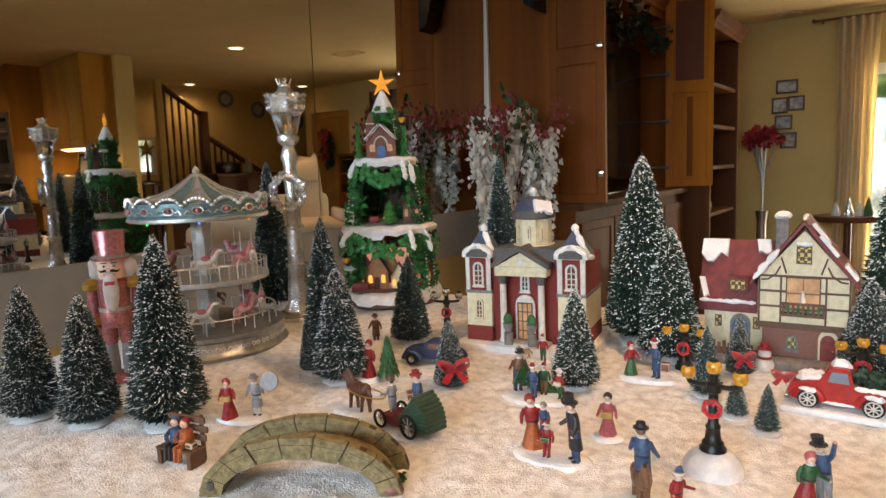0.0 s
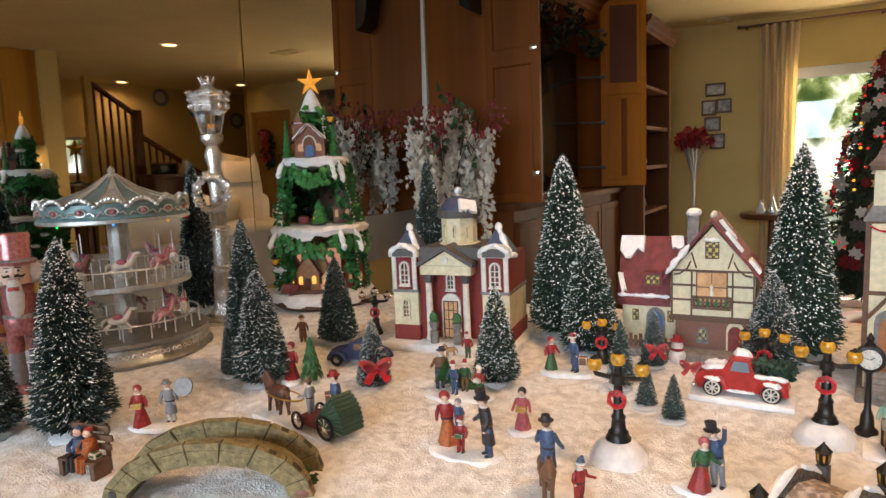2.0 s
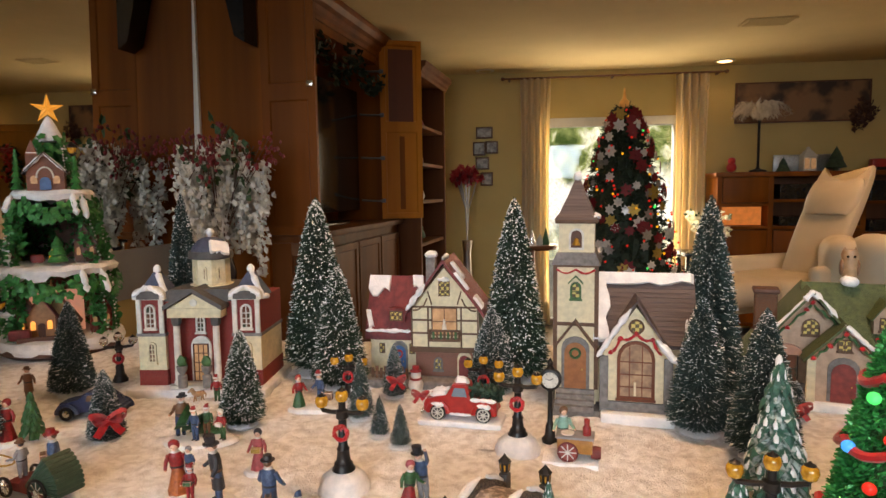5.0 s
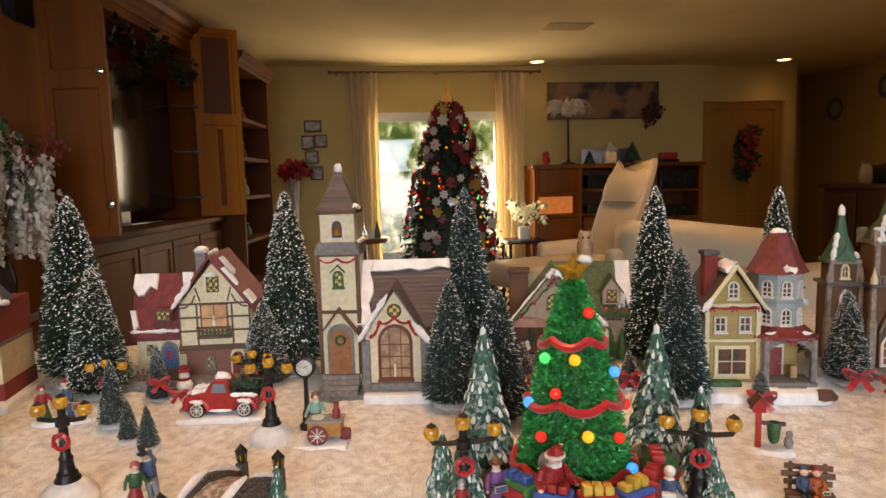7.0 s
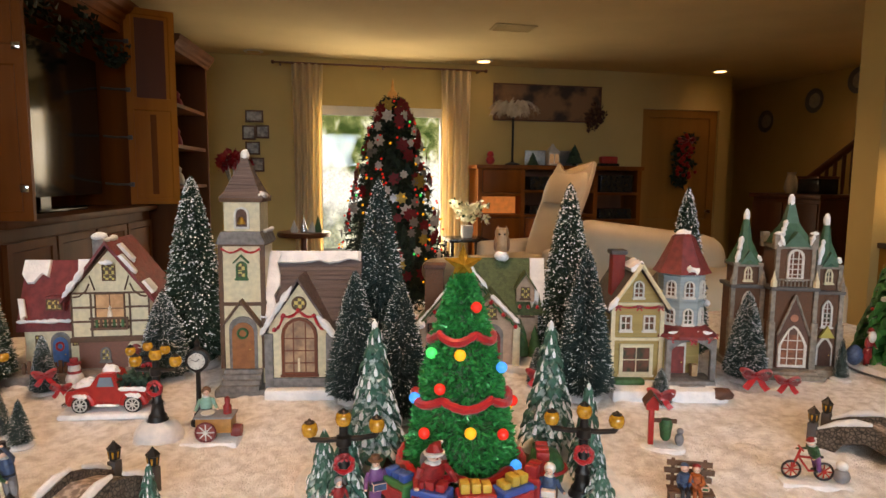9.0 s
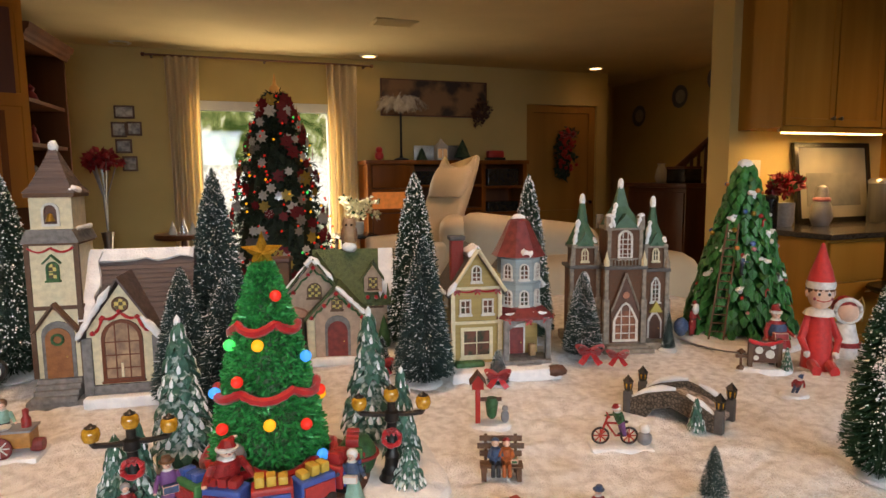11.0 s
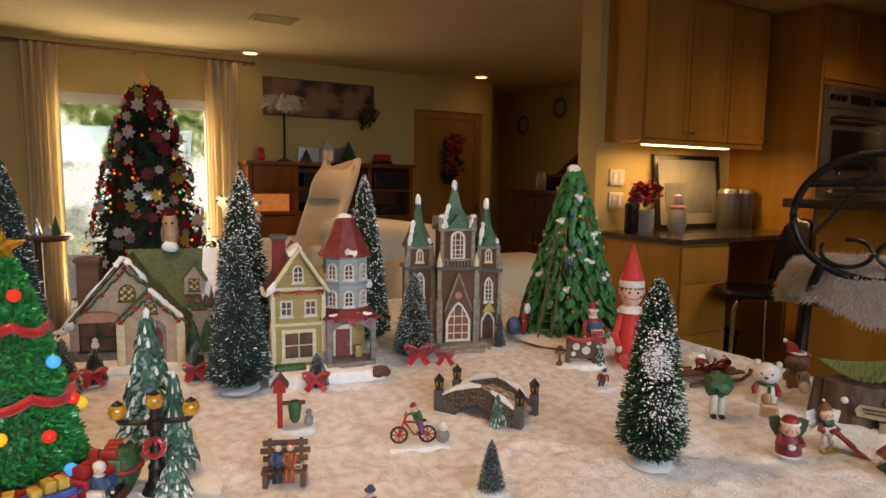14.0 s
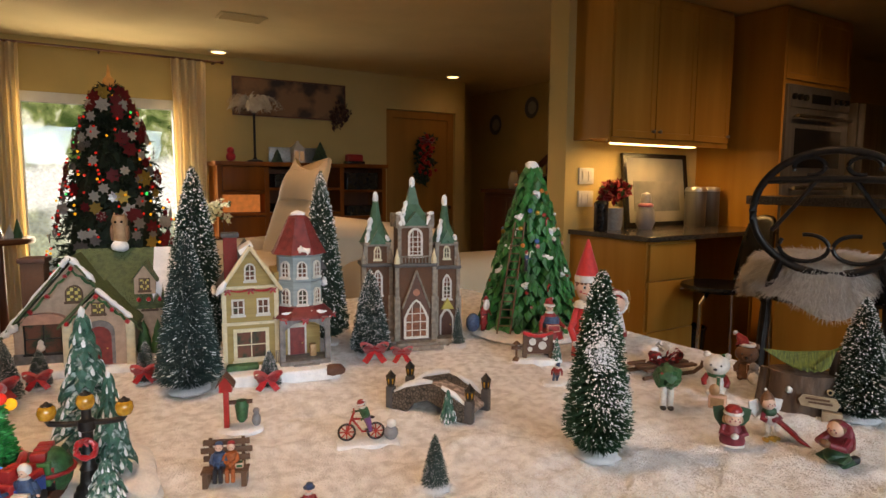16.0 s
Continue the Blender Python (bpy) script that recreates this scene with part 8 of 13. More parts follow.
def ladder_tree():
    t = thing("ladder_tree", pose(1.345, 0.925, TABLE, 0, 0, -40), "green moulded Christmas tree with ladder and small ornaments", "ornament")
    b = lathe(new_bm(), [(0.118, 0), (0.125, 0.004), (0.120, 0.012), (0.09, 0.016), (0.0, 0.016)], 40)
    for v in b.verts:
        v.co += Vector((v.co.x, v.co.y, 0)) * 0.08 * noise.noise(v.co * 18)
    part("snowy_base", b, snow_paint, t)
    rnd = random.Random(9)
    green = paint("moulded_green", (0.03, 0.20, 0.045), 0.42, 0.45, 60)
    b = new_bm()
    layers, h = 21, 0.325
    lathe(b, [(0.062, 0.012), (0.06, 0.05), (0.035, 0.18), (0.008, 0.30)], 20)

    def rr(z):
        return 0.089 * (1 - (z - 0.012) / 0.33) ** 0.86 + 0.004

    for k in range(layers):
        zc = 0.018 + (h - 0.03) * k / layers
        n = max(7, int(34 * rr(zc) / 0.09))
        for i in range(n):
            a = 2 * math.pi * (i + 0.5 * (k % 2)) / n + rnd.uniform(-0.12, 0.12)
            z0 = zc + rnd.uniform(-0.003, 0.003)
            r = rr(z0)
            d, u = Vector((math.cos(a), math.sin(a), 0)), Vector((-math.sin(a), math.cos(a), 0))
            wd = rnd.uniform(0.75, 1.05) * math.pi * r / n + 0.001
            out = r * rnd.uniform(1.02, 1.14) + 0.002
            spine = [d * r * 0.40 + Vector((0, 0, z0 + 0.020)), d * r * 0.76 + Vector((0, 0, z0 + 0.015)), d * out * 0.95 + Vector((0, 0, z0 + 0.006)), d * out + Vector((0, 0, z0 - 0.006))]
            rows = []
            for c, k1 in zip(spine, (0.7, 1.0, 0.85, 0.2)):
                rows.append([b.verts.new(q) for q in (c + u * wd * k1 - Vector((0, 0, 0.004)), c + Vector((0, 0, 0.004)), c - u * wd * k1 - Vector((0, 0, 0.004)), c - Vector((0, 0, 0.010 * k1)))])
            for r0, r1 in zip(rows, rows[1:]):
                for e in range(4):
                    b.faces.new((r0[e], r0[(e + 1) % 4], r1[(e + 1) % 4], r1[e]))
            b.faces.new(rows[-1])
    part("tree", b, green, t, smooth=False)
    sn = new_bm()
    ball(sn, (0, 0, 0.318), 0.014, 2, 0, (1, 1, 0.9), 0.1)
    for ang, z in ((-150, 0.11), (-118, 0.215), (-62, 0.14), (-38, 0.185), (-170, 0.07), (-75, 0.255), (-95, 0.09), (-130, 0.16), (-20, 0.11)):
        a = math.radians(ang)
        for k in range(3):
            a2, s = a + rnd.uniform(-0.12, 0.12), rnd.uniform(0.004, 0.008)
            ball(sn, ((rr(z) * 0.95) * math.cos(a2), (rr(z) * 0.95) * math.sin(a2), z + 0.006 + 0.004 * k), s, 2, 0, (1.2, 1.2, 0.7), 0.3)
    pieces("snow", sn, snow_paint, t)
    cols = [red_paint, gold, paint("bauble_blue", (0.06, 0.14, 0.42), 0.3), pink_paint, paint("bauble_orange", (0.6, 0.2, 0.04), 0.3), pale]
    for k in range(26):
        a, z = math.radians(rnd.uniform(-190, 10)), rnd.uniform(0.03, 0.29)
        part("bauble", ball(new_bm(), ((rr(z) + 0.004) * math.cos(a), (rr(z) + 0.004) * math.sin(a), z + 0.006), rnd.uniform(0.003, 0.005), 2), cols[k % 6], t)
    for ang, z in ((-120, 0.19), (-55, 0.21), (-90, 0.15), (-140, 0.12), (-65, 0.09)):
        # striped canes hung on the boughs
        a = math.radians(ang)
        c = Vector(((rr(z) + 0.005) * math.cos(a), (rr(z) + 0.005) * math.sin(a), z))
        u = Vector((-math.sin(a), math.cos(a), 0))
        part("candy_cane", tube(new_bm(), [c, c + Vector((0, 0, 0.010)), c + u * 0.003 + Vector((0, 0, 0.014)), c + u * 0.006 + Vector((0, 0, 0.011))], 0.0014, 6), red_paint if ang % 2 else pale, t)
    lad = new_bm()
    foot, top = Vector((-0.045, -0.098, 0.014)), Vector((-0.02, -0.045, 0.215))
    for s in (-1, 1):
        rod(lad, foot + Vector((s * 0.012, 0, 0)), top + Vector((s * 0.009, 0, 0)), 0.0018, n=6)
    for i in range(1, 14):
        c = foot.lerp(top, i / 14)
        rod(lad, c - Vector((0.012, 0, 0)), c + Vector((0.012, 0, 0)), 0.0013, n=6)
    part("ladder", lad, timber, t)
    return t


def flowers():
    """Silk wisteria and red berries in a vase before the mirror."""
    rnd = random.Random(12)
    t = thing("silk_flowers", LEFT @ pose(0.27, -0.27, 0.03) @ Matrix.Diagonal((0.72, 0.82, 1, 1)), "silk arrangement of white wisteria and dark red berries on a stand", "flowers")
    part("stand", lathe(new_bm(), [(0.16, -0.03), (0.16, 0.02), (0.05, 0.06), (0.04, 0.75), (0.16, 0.79), (0.16, 0.82), (0, 0.82)], 24), dark_wood, t)
    part("vase", lathe(new_bm(), [(0.05, 0.82), (0.075, 0.87), (0.085, 0.95), (0.06, 1.03), (0.07, 1.05), (0.0, 1.05)], 24), mat("dark_vase", (0.05, 0.04, 0.05), 0.2), t)
    stems, leaves, petals, berries = new_bm(), new_bm(), new_bm(), new_bm()
    for k in range(30):
        a = rnd.uniform(0, 2 * math.pi)
        reach, top = rnd.uniform(0.04, 0.30), rnd.uniform(1.36, 1.54)
        p1 = Vector((reach * 0.5 * math.cos(a), reach * 0.5 * math.sin(a), top))
        p2 = Vector((reach * math.cos(a), reach * math.sin(a), top - 0.04 - 0.25 * reach))
        tube(stems, [(0, 0, 1.04), (p1.x * 0.5, p1.y * 0.5, 1.2), p1, p2], 0.003, 5)
        drop = rnd.uniform(0.20, 0.42)
        for i in range(44):
            f = i / 44
            c = p2 + Vector((rnd.gauss(0, 0.021 * (1.2 - f)), rnd.gauss(0, 0.021 * (1.2 - f)), 0.03 - drop * f))
            leaf_cluster(petals, c, 0.010, 4, 0.030, rnd)
        leaf_cluster(leaves, p1 + Vector((rnd.gauss(0, 0.08), rnd.gauss(0, 0.08), -0.04 + rnd.gauss(0, 0.06))), 0.02, 5, 0.042, rnd)
    for k in range(22):
        a = rnd.uniform(0, 2 * math.pi)
        reach, top = rnd.uniform(0.06, 0.34), rnd.uniform(1.52, 1.64)
        p2 = Vector((reach * math.cos(a), reach * math.sin(a), top - 0.12 * (reach / 0.34)))
        tube(stems, [(0, 0, 1.04), (p2.x * 0.4, p2.y * 0.4, 1.28), p2], 0.0022, 5)
        for i in range(11):
            f = rnd.uniform(0, 0.13)
            ball(berries, p2 + Vector((rnd.gauss(0, 0.030), rnd.gauss(0, 0.030), 0.01 - f)), rnd.uniform(0.007, 0.012), 1)
    part("stem", stems, timber, t)
    part("leaves", leaves, paint("silk_leaf", (0.06, 0.13, 0.05), 0.7, 0.5), t, smooth=False)["kind"] = "stuff"
    part("petals", petals, mat("silk_petal", (0.86, 0.85, 0.78), 0.8, second=(0.70, 0.70, 0.66), scale=30), t, smooth=False)["kind"] = "stuff"
    part("berry_spray", berries, mat("berry_red", (0.30, 0.03, 0.04), 0.4, second=(0.18, 0.015, 0.02), scale=60), t)["kind"] = "stuff"


village_tree()
carousel()
street_lantern()
nutcracker()
glitter_tree()
ladder_tree()
flowers()

# ---- small village pieces ----
PALETTE = [skin, paint("fig_red", (0.34, 0.022, 0.024), 0.4, 0.55, 220), paint("fig_green", (0.035, 0.125, 0.045), 0.45, 0.5, 220), paint("fig_blue", (0.05, 0.092, 0.19), 0.45, 0.55, 220), paint("fig_black", (0.02, 0.02, 0.025)),
           paint("fig_white", (0.75, 0.73, 0.70)), paint("fig_brown", (0.17, 0.08, 0.04)), paint("fig_orange", (0.44, 0.11, 0.025), 0.45, 0.55, 220), paint("fig_grey", (0.25, 0.25, 0.27)),
           paint("fig_yellow", (0.50, 0.33, 0.07), 0.45, 0.55, 220), paint("fig_pink", (0.45, 0.10, 0.12), 0.45, 0.6, 220), paint("fig_mint", (0.25, 0.45, 0.36)), paint("fig_purple", (0.18, 0.07, 0.22)),
           snow_paint, paint("fig_tan", (0.42, 0.26, 0.14)), paint("fig_dark_green", (0.025, 0.075, 0.035)), paint("fig_burgundy", (0.20, 0.02, 0.035))]
SKIN, RED, GREEN, BLUE, BLACK, WHITE, BROWN, ORANGE, GREY, YELLOW, PINK, MINT, PURPLE, SNOW, TAN, PINE, WINE = range(17)


def fig(bm, m, h, top, low, hat=BLACK, skirt=False, kind="brim", arms=(0.3, 0.3), hold=None, coat=False):
    """A simple moulded figure of height h, added to bm at m."""
    b = new_bm()
    s = h
    if skirt:
        lathe(b, [(0.185 * s, 0), (0.18 * s, 0.05 * s), (0.125 * s, 0.3 * s), (0.08 * s, 0.48 * s)], 21, mi=low)
        for v in b.verts:
            # folds of the cloth, deeper towards the hem
            k = 1 + 0.09 * math.sin(7 * math.atan2(v.co.y, v.co.x)) * max(0.0, 1 - v.co.z / (0.45 * s))
            v.co.x, v.co.y = v.co.x * k, v.co.y * k
    else:
        for sx in (-1, 1):
            tube(b, [(sx * 0.06 * s, -0.03 * s, 0.02 * s), (sx * 0.06 * s, 0, 0.03 * s), (sx * 0.055 * s, 0, 0.25 * s), (sx * 0.05 * s, 0, 0.46 * s)], [0.045 * s, 0.045 * s, 0.055 * s, 0.07 * s], 8, low)
    lathe(b, [(0.13 * s if coat else 0.10 * s, (0.2 if coat else 0.42) * s), (0.11 * s, 0.46 * s), (0.125 * s, 0.6 * s), (0.11 * s, 0.72 * s), (0.04 * s, 0.78 * s)], 12, mi=top, squash=0.75)
    for sx, a in zip((-1, 1), arms):
        hand = Vector((sx * (0.14 + 0.12 * a) * s, -(0.05 + 0.14 * a) * s, (0.46 + 0.28 * max(0, a - 0.5) + 0.42 * max(0, a - 1.0)) * s))
        tube(b, [(sx * 0.11 * s, 0, 0.70 * s), (sx * 0.17 * s, -0.02 * s, (0.57 + 0.3 * max(0, a - 1.0)) * s), hand], [0.042 * s, 0.036 * s, 0.028 * s], 7, top)
        ball(b, hand, 0.028 * s, 1, SKIN)
    ball(b, (0, -0.005 * s, 0.845 * s), 0.072 * s, 2, SKIN, (0.92, 0.98, 1.12))
    # hair, eyes, nose, collar, belt and shoes
    ball(b, (0, 0.018 * s, 0.862 * s), 0.074 * s, 2, BROWN if hat != BROWN else BLACK, (0.97, 0.85, 1.05))
    for sx in (-1, 1):
        ball(b, (sx * 0.025 * s, -0.070 * s, 0.856 * s), 0.009 * s, 1, BLACK)
        ball(b, (sx * 0.06 * s, -0.045 * s, 0.022 * s), 0.045 * s, 1, BLACK, (0.9, 1.5, 0.6))
    ball(b, (0, -0.078 * s, 0.838 * s), 0.011 * s, 1, PINK)
    lathe(b, [(0.07 * s, 0.745 * s), (0.085 * s, 0.76 * s), (0.06 * s, 0.785 * s)], 12, mi=WHITE if top != WHITE else RED, squash=0.8)
    lathe(b, [(0.112 * s, 0.475 * s), (0.118 * s, 0.49 * s), (0.116 * s, 0.51 * s)], 12, mi=BLACK if top != BLACK else BROWN, squash=0.78)
    if kind == "brim":
        lathe(b, [(0.115 * s, 0.885 * s), (0.115 * s, 0.898 * s), (0.072 * s, 0.905 * s), (0.066 * s, 0.97 * s), (0.0, 0.985 * s)], 12, mi=hat)
    elif kind == "tall":
        lathe(b, [(0.12 * s, 0.88 * s), (0.12 * s, 0.895 * s), (0.075 * s, 0.90 * s), (0.085 * s, 1.02 * s), (0.0, 1.025 * s)], 12, mi=hat)
    elif kind == "santa":
        lathe(b, [(0.095 * s, 0.87 * s), (0.10 * s, 0.90 * s), (0.09 * s, 0.91 * s)], 12, mi=WHITE)
        tube(b, [(0, 0, 0.90 * s), (0.01 * s, 0.02 * s, 0.97 * s), (0.06 * s, 0.05 * s, 1.0 * s)], [0.085 * s, 0.06 * s, 0.02 * s], 8, hat)
        ball(b, (0.07 * s, 0.05 * s, 0.99 * s), 0.03 * s, 1, WHITE)
    elif kind == "bonnet":
        ball(b, (0, 0.03 * s, 0.88 * s), 0.098 * s, 2, hat, (1, 0.85, 1.05))
    if hold is not None:
        box(b, -0.11 * s, -0.20 * s, 0.46 * s, 0.11 * s, -0.10 * s, 0.58 * s, bevel=0.01 * s, mi=hold)
    r = random.Random(int(abs(m[0][3] * 7 + m[1][3] * 13 + h) * 1e5))
    lean, sway, twist = r.uniform(0.03, 0.11), r.uniform(-0.06, 0.06), r.uniform(-0.35, 0.35)
    for v in b.verts:
        # a slight stoop, and shoulders turned against the hips
        k = (v.co.z / s) ** 2
        c, d = math.cos(twist * k), math.sin(twist * k)
        v.co = Vector((v.co.x * c - v.co.y * d + sway * s * k, v.co.x * d + v.co.y * c - lean * s * k, v.co.z))
    return add(bm, b, m)


def snow_foot(bm, rx, ry, h=0.004, seed=0):
    b = lathe(new_bm(), [(1.0, -0.003), (1.0, 0), (0.93, h * 0.7), (0.7, h), (0.0, h)], 26)
    for v in b.verts:
        k = 1 + 0.12 * noise.noise(Vector((v.co.x * 1.6 + seed, v.co.y * 1.6, seed)))
        v.co = Vector((v.co.x * rx * k, v.co.y * ry * k, v.co.z))
    for f in b.faces:
        f.material_index = SNOW
    tmp = bpy.data.meshes.new("tmp")
    b.to_mesh(tmp)
    b.free()
    bm.from_mesh(tmp)
    bpy.data.meshes.remove(tmp)


def figurine(name, x, y, rz, label, build, z=None, category="figurine"):
    b = new_bm()
    build(b)
    o = mesh_ob(name, b, PALETTE, smooth=True)
    o.matrix_world = pose(x, y, TABLE if z is None else z, 0, 0, rz)
    return tagged(o, label, category, "village figurines")


def add(bm, other, m=None):
    if m is not None:
        bmesh.ops.transform(other, matrix=m, verts=other.verts)
    tmp = bpy.data.meshes.new("tmp")
    other.to_mesh(tmp)
    other.free()
    bm.from_mesh(tmp)
    bpy.data.meshes.remove(tmp)
    return bm


def quad_legs(b, s, mi, gait=(0.1, -0.05, 0.12, -0.1)):
    for (x, y), g in zip(((0.26, 0.07), (0.24, -0.07), (-0.26, 0.07), (-0.24, -0.07)), gait):
        tube(b, [(x * s, y * s, 0.5 * s), ((x + g * 0.6) * s, y * s, 0.27 * s), ((x + g) * s, y * s, 0.0)], [0.085 * s, 0.05 * s, 0.045 * s], 7, mi)


def horse_mesh(b, s, mi=BROWN, mane=BLACK):
    """A standing horse with its head towards +x, s to its back."""
    ball(b, (0, 0, 0.58 * s), 0.22 * s, 2, mi, (1.9, 0.9, 1.0))
    ball(b, (-0.24 * s, 0, 0.62 * s), 0.19 * s, 2, mi, (1.0, 0.95, 1.0))
    quad_legs(b, s, mi)
    tube(b, [(0.3 * s, 0, 0.65 * s), (0.44 * s, 0, 0.82 * s), (0.50 * s, 0, 0.95 * s)], [0.18 * s, 0.13 * s, 0.09 * s], 9, mi)
    tube(b, [(0.47 * s, 0, 0.96 * s), (0.60 * s, 0, 0.88 * s), (0.70 * s, 0, 0.74 * s)], [0.095 * s, 0.085 * s, 0.06 * s], 8, mi)
    for sy in (-1, 1):
        rod(b, (0.48 * s, sy * 0.05 * s, 1.0 * s), (0.47 * s, sy * 0.06 * s, 1.11 * s), 0.03 * s, 0.006 * s, 5, mi=mi)
    tube(b, [(0.24 * s, 0, 0.76 * s), (0.36 * s, 0, 0.93 * s), (0.46 * s, 0, 1.04 * s)], 0.055 * s, 6, mane)
    tube(b, [(-0.38 * s, 0, 0.65 * s), (-0.48 * s, 0, 0.5 * s), (-0.48 * s, 0, 0.25 * s)], [0.05 * s, 0.06 * s, 0.02 * s], 6, mane)
    return b


def wheel(parent, m, r, rim_mat, w=0.003, tyre=None):
    ty = part("wheel", tube(new_bm(), [(r * math.cos(a), 0, r * math.sin(a)) for a in [i * math.pi / 12 for i in range(24)]], w, 8, closed=True), tyre or black_metal, parent)
    ty.matrix_local = m
    b = lathe(new_bm(), [(r * 0.22, -0.002), (r * 0.22, 0.002)], 10, m=pose(0, 0, 0, 90))
    for k in range(8):
        a = k * math.pi / 4
        rod(b, (0, 0, 0), (r * 0.95 * math.cos(a), 0, r * 0.95 * math.sin(a)), 0.0008, n=5)
    part("spoke", b, rim_mat, ty)
    return ty


def horse_mesh_small(bm, m, s, mi):
    add(bm, horse_mesh(new_bm(), s, mi, mi), m)


# people of the village
figurine("strolling_couple", -0.602, 0.622, 25, "painted strolling couple figurine, red headscarf and grey coat", lambda b: (fig(b, pose(-0.018, -0.006, 0.002), 0.055, RED, RED, RED, True, "bonnet", (0.3, 0.6), YELLOW), fig(b, pose(0.016, 0.004, 0.002), 0.058, GREY, WHITE, GREY, False, "brim", (0.4, 0.8), None, True), add(b, lathe(new_bm(), [(0.012, 0), (0.012, 0.004), (0, 0.004)], 12, mi=GREY, m=pose(0.036, 0.002, 0.048, 70, 0, 0))), snow_foot(b, 0.036, 0.02, 0.003, 1)))
figurine("standing_man", -0.662, 0.985, 30, "small brown-coated man figurine in the snow", lambda b: (fig(b, pose(0, 0, 0), 0.056, BROWN, BROWN, BROWN, False, "brim", (0.6, 0.5), None, True), snow_foot(b, 0.018, 0.015, 0.003, 2)))
figurine("red_lady", -0.548, 0.815, 20, "red-robed lady figurine beside a green pine", lambda b: (fig(b, pose(0, 0, 0), 0.062, RED, RED, RED, True, "bonnet"), snow_foot(b, 0.018, 0.018, 0.003, 3)))
resin_pine(-0.519, 0.826, TABLE, 0.066, 0.036, None, 6, 21, "little_pine", False)
figurine("reindeer_and_child", -0.352, 0.99, 10, "child and fawn figurine on the snow", lambda b: (fig(b, pose(0.015, 0, 0.002), 0.044, RED, GREEN, RED, False, "santa"), horse_mesh_small(b, pose(-0.014, 0, 0.002, 0, 0, 200), 0.022, TAN), snow_foot(b, 0.03, 0.016, 0.003, 4)))



def fallen_tree(b, m, l=0.07, r=0.017):
    rnd = random.Random(3)
    t = new_bm()
    for k in range(7):
        f = k / 7
        lathe(t, [(r * (1 - f) + 0.002, l * f), (0.002, l * f + l * 0.26)], 10, mi=GREEN)
    for v in t.verts:
        v.co += Vector((rnd.uniform(-1, 1), rnd.uniform(-1, 1), rnd.uniform(-1, 1))) * 0.0015
    add(b, t, m)


figurine("tree_hauling_figurine", -0.287, 0.845, 8, "family dragging a cut tree, painted figurine on snow", lambda b: (fig(b, pose(-0.03, 0.012, 0.003, 0, 0, 30), 0.062, BROWN, BLUE, BLACK, False, "brim", (0.8, 0.8)), fig(b, pose(-0.002, -0.008, 0.003, 0, 0, -20), 0.048, BLUE, BLUE, RED, False, "santa"), fig(b, pose(0.034, -0.006, 0.003, 0, 0, -30), 0.044, RED, GREEN, WHITE, False, "bonnet", (0.6, 0.6), WHITE), fig(b, pose(0.008, 0.006, 0.003), 0.046, GREEN, BROWN, RED, False, "santa"), fallen_tree(b, pose(-0.028, 0.008, 0.03, 0, 118, 8)), snow_foot(b, 0.05, 0.028, 0.004, 5)))
figurine("family_figurine", -0.205, 0.688, 0, "family with a tall-hatted gentleman, painted figurine on snow", lambda b: (fig(b, pose(-0.026, 0.01, 0.003, 0, 0, 20), 0.064, RED, ORANGE, RED, True, "bonnet"), fig(b, pose(-0.014, 0.012, 0.018), 0.04, BLUE, BLUE, GREY, False, "bonnet"), fig(b, pose(-0.004, -0.006, 0.003), 0.042, RED, RED, RED, False, "santa", (0.4, 0.4), GREEN), fig(b, pose(0.027, -0.002, 0.003, 0, 0, -50), 0.072, BLACK, BLUE, BLACK, False, "tall", (0.6, 0.4), None, True), snow_foot(b, 0.044, 0.024, 0.004, 6)))
figurine("pink_girl", -0.168, 0.765, 5, "girl figurine in a pink dress carrying a gift", lambda b: (fig(b, pose(0, 0, 0.001), 0.053, PINK, PINK, BLACK, True, "bonnet", (0.5, 0.5), YELLOW), snow_foot(b, 0.018, 0.014, 0.003, 7)))
figurine("horse_rider", -0.098, 0.630, 0, "rider on a brown horse with a child reaching up", lambda b: (add(b, horse_mesh(new_bm(), 0.044, BROWN, BLACK), pose(-0.002, 0.004, 0.002, 0, 0, -66)), fig(b, pose(0.0, 0.004, 0.018, 0, 0, 180), 0.062, BLUE, BLUE, BLACK, False, "brim", (0.5, 0.6), None, True), fig(b, pose(0.03, -0.004, 0.002, 0, 0, 60), 0.048, RED, RED, BLUE, False, "santa", (0.9, 0.9)), snow_foot(b, 0.04, 0.034, 0.003, 8)))
figurine("dancing_couple", 0.035, 0.700, 0, "dancing couple figurine in red skirt and blue coat", lambda b: (fig(b, pose(-0.008, -0.007, 0.002, 0, 6, 25), 0.054, GREEN, RED, PINK, True, "bonnet", (0.4, 0.9)), fig(b, pose(0.008, 0.005, 0.002, 0, -4, -15), 0.062, BLUE, GREY, BLACK, False, "tall", (0.5, 1.7)), snow_foot(b, 0.032, 0.018, 0.003, 9)))
figurine("carol_couple", -0.176, 0.978, 0, "woman in green shawl and helper in blue, painted figurine", lambda b: (fig(b, pose(-0.02, 0, 0.003, 0, 0, 30), 0.052, RED, GREEN, RED, True, "bonnet", (0.5, 0.6)), fig(b, pose(0.016, 0.0, 0.003, 0, 0, -30), 0.06, BLUE, BLUE, RED, False, "santa", (0.6, 0.4), None, True), add(b, box(new_bm(), 0.024, -0.014, 0.018, 0.036, -0.004, 0.03, bevel=0.001, mi=BROWN)), snow_foot(b, 0.04, 0.018, 0.004, 10)))
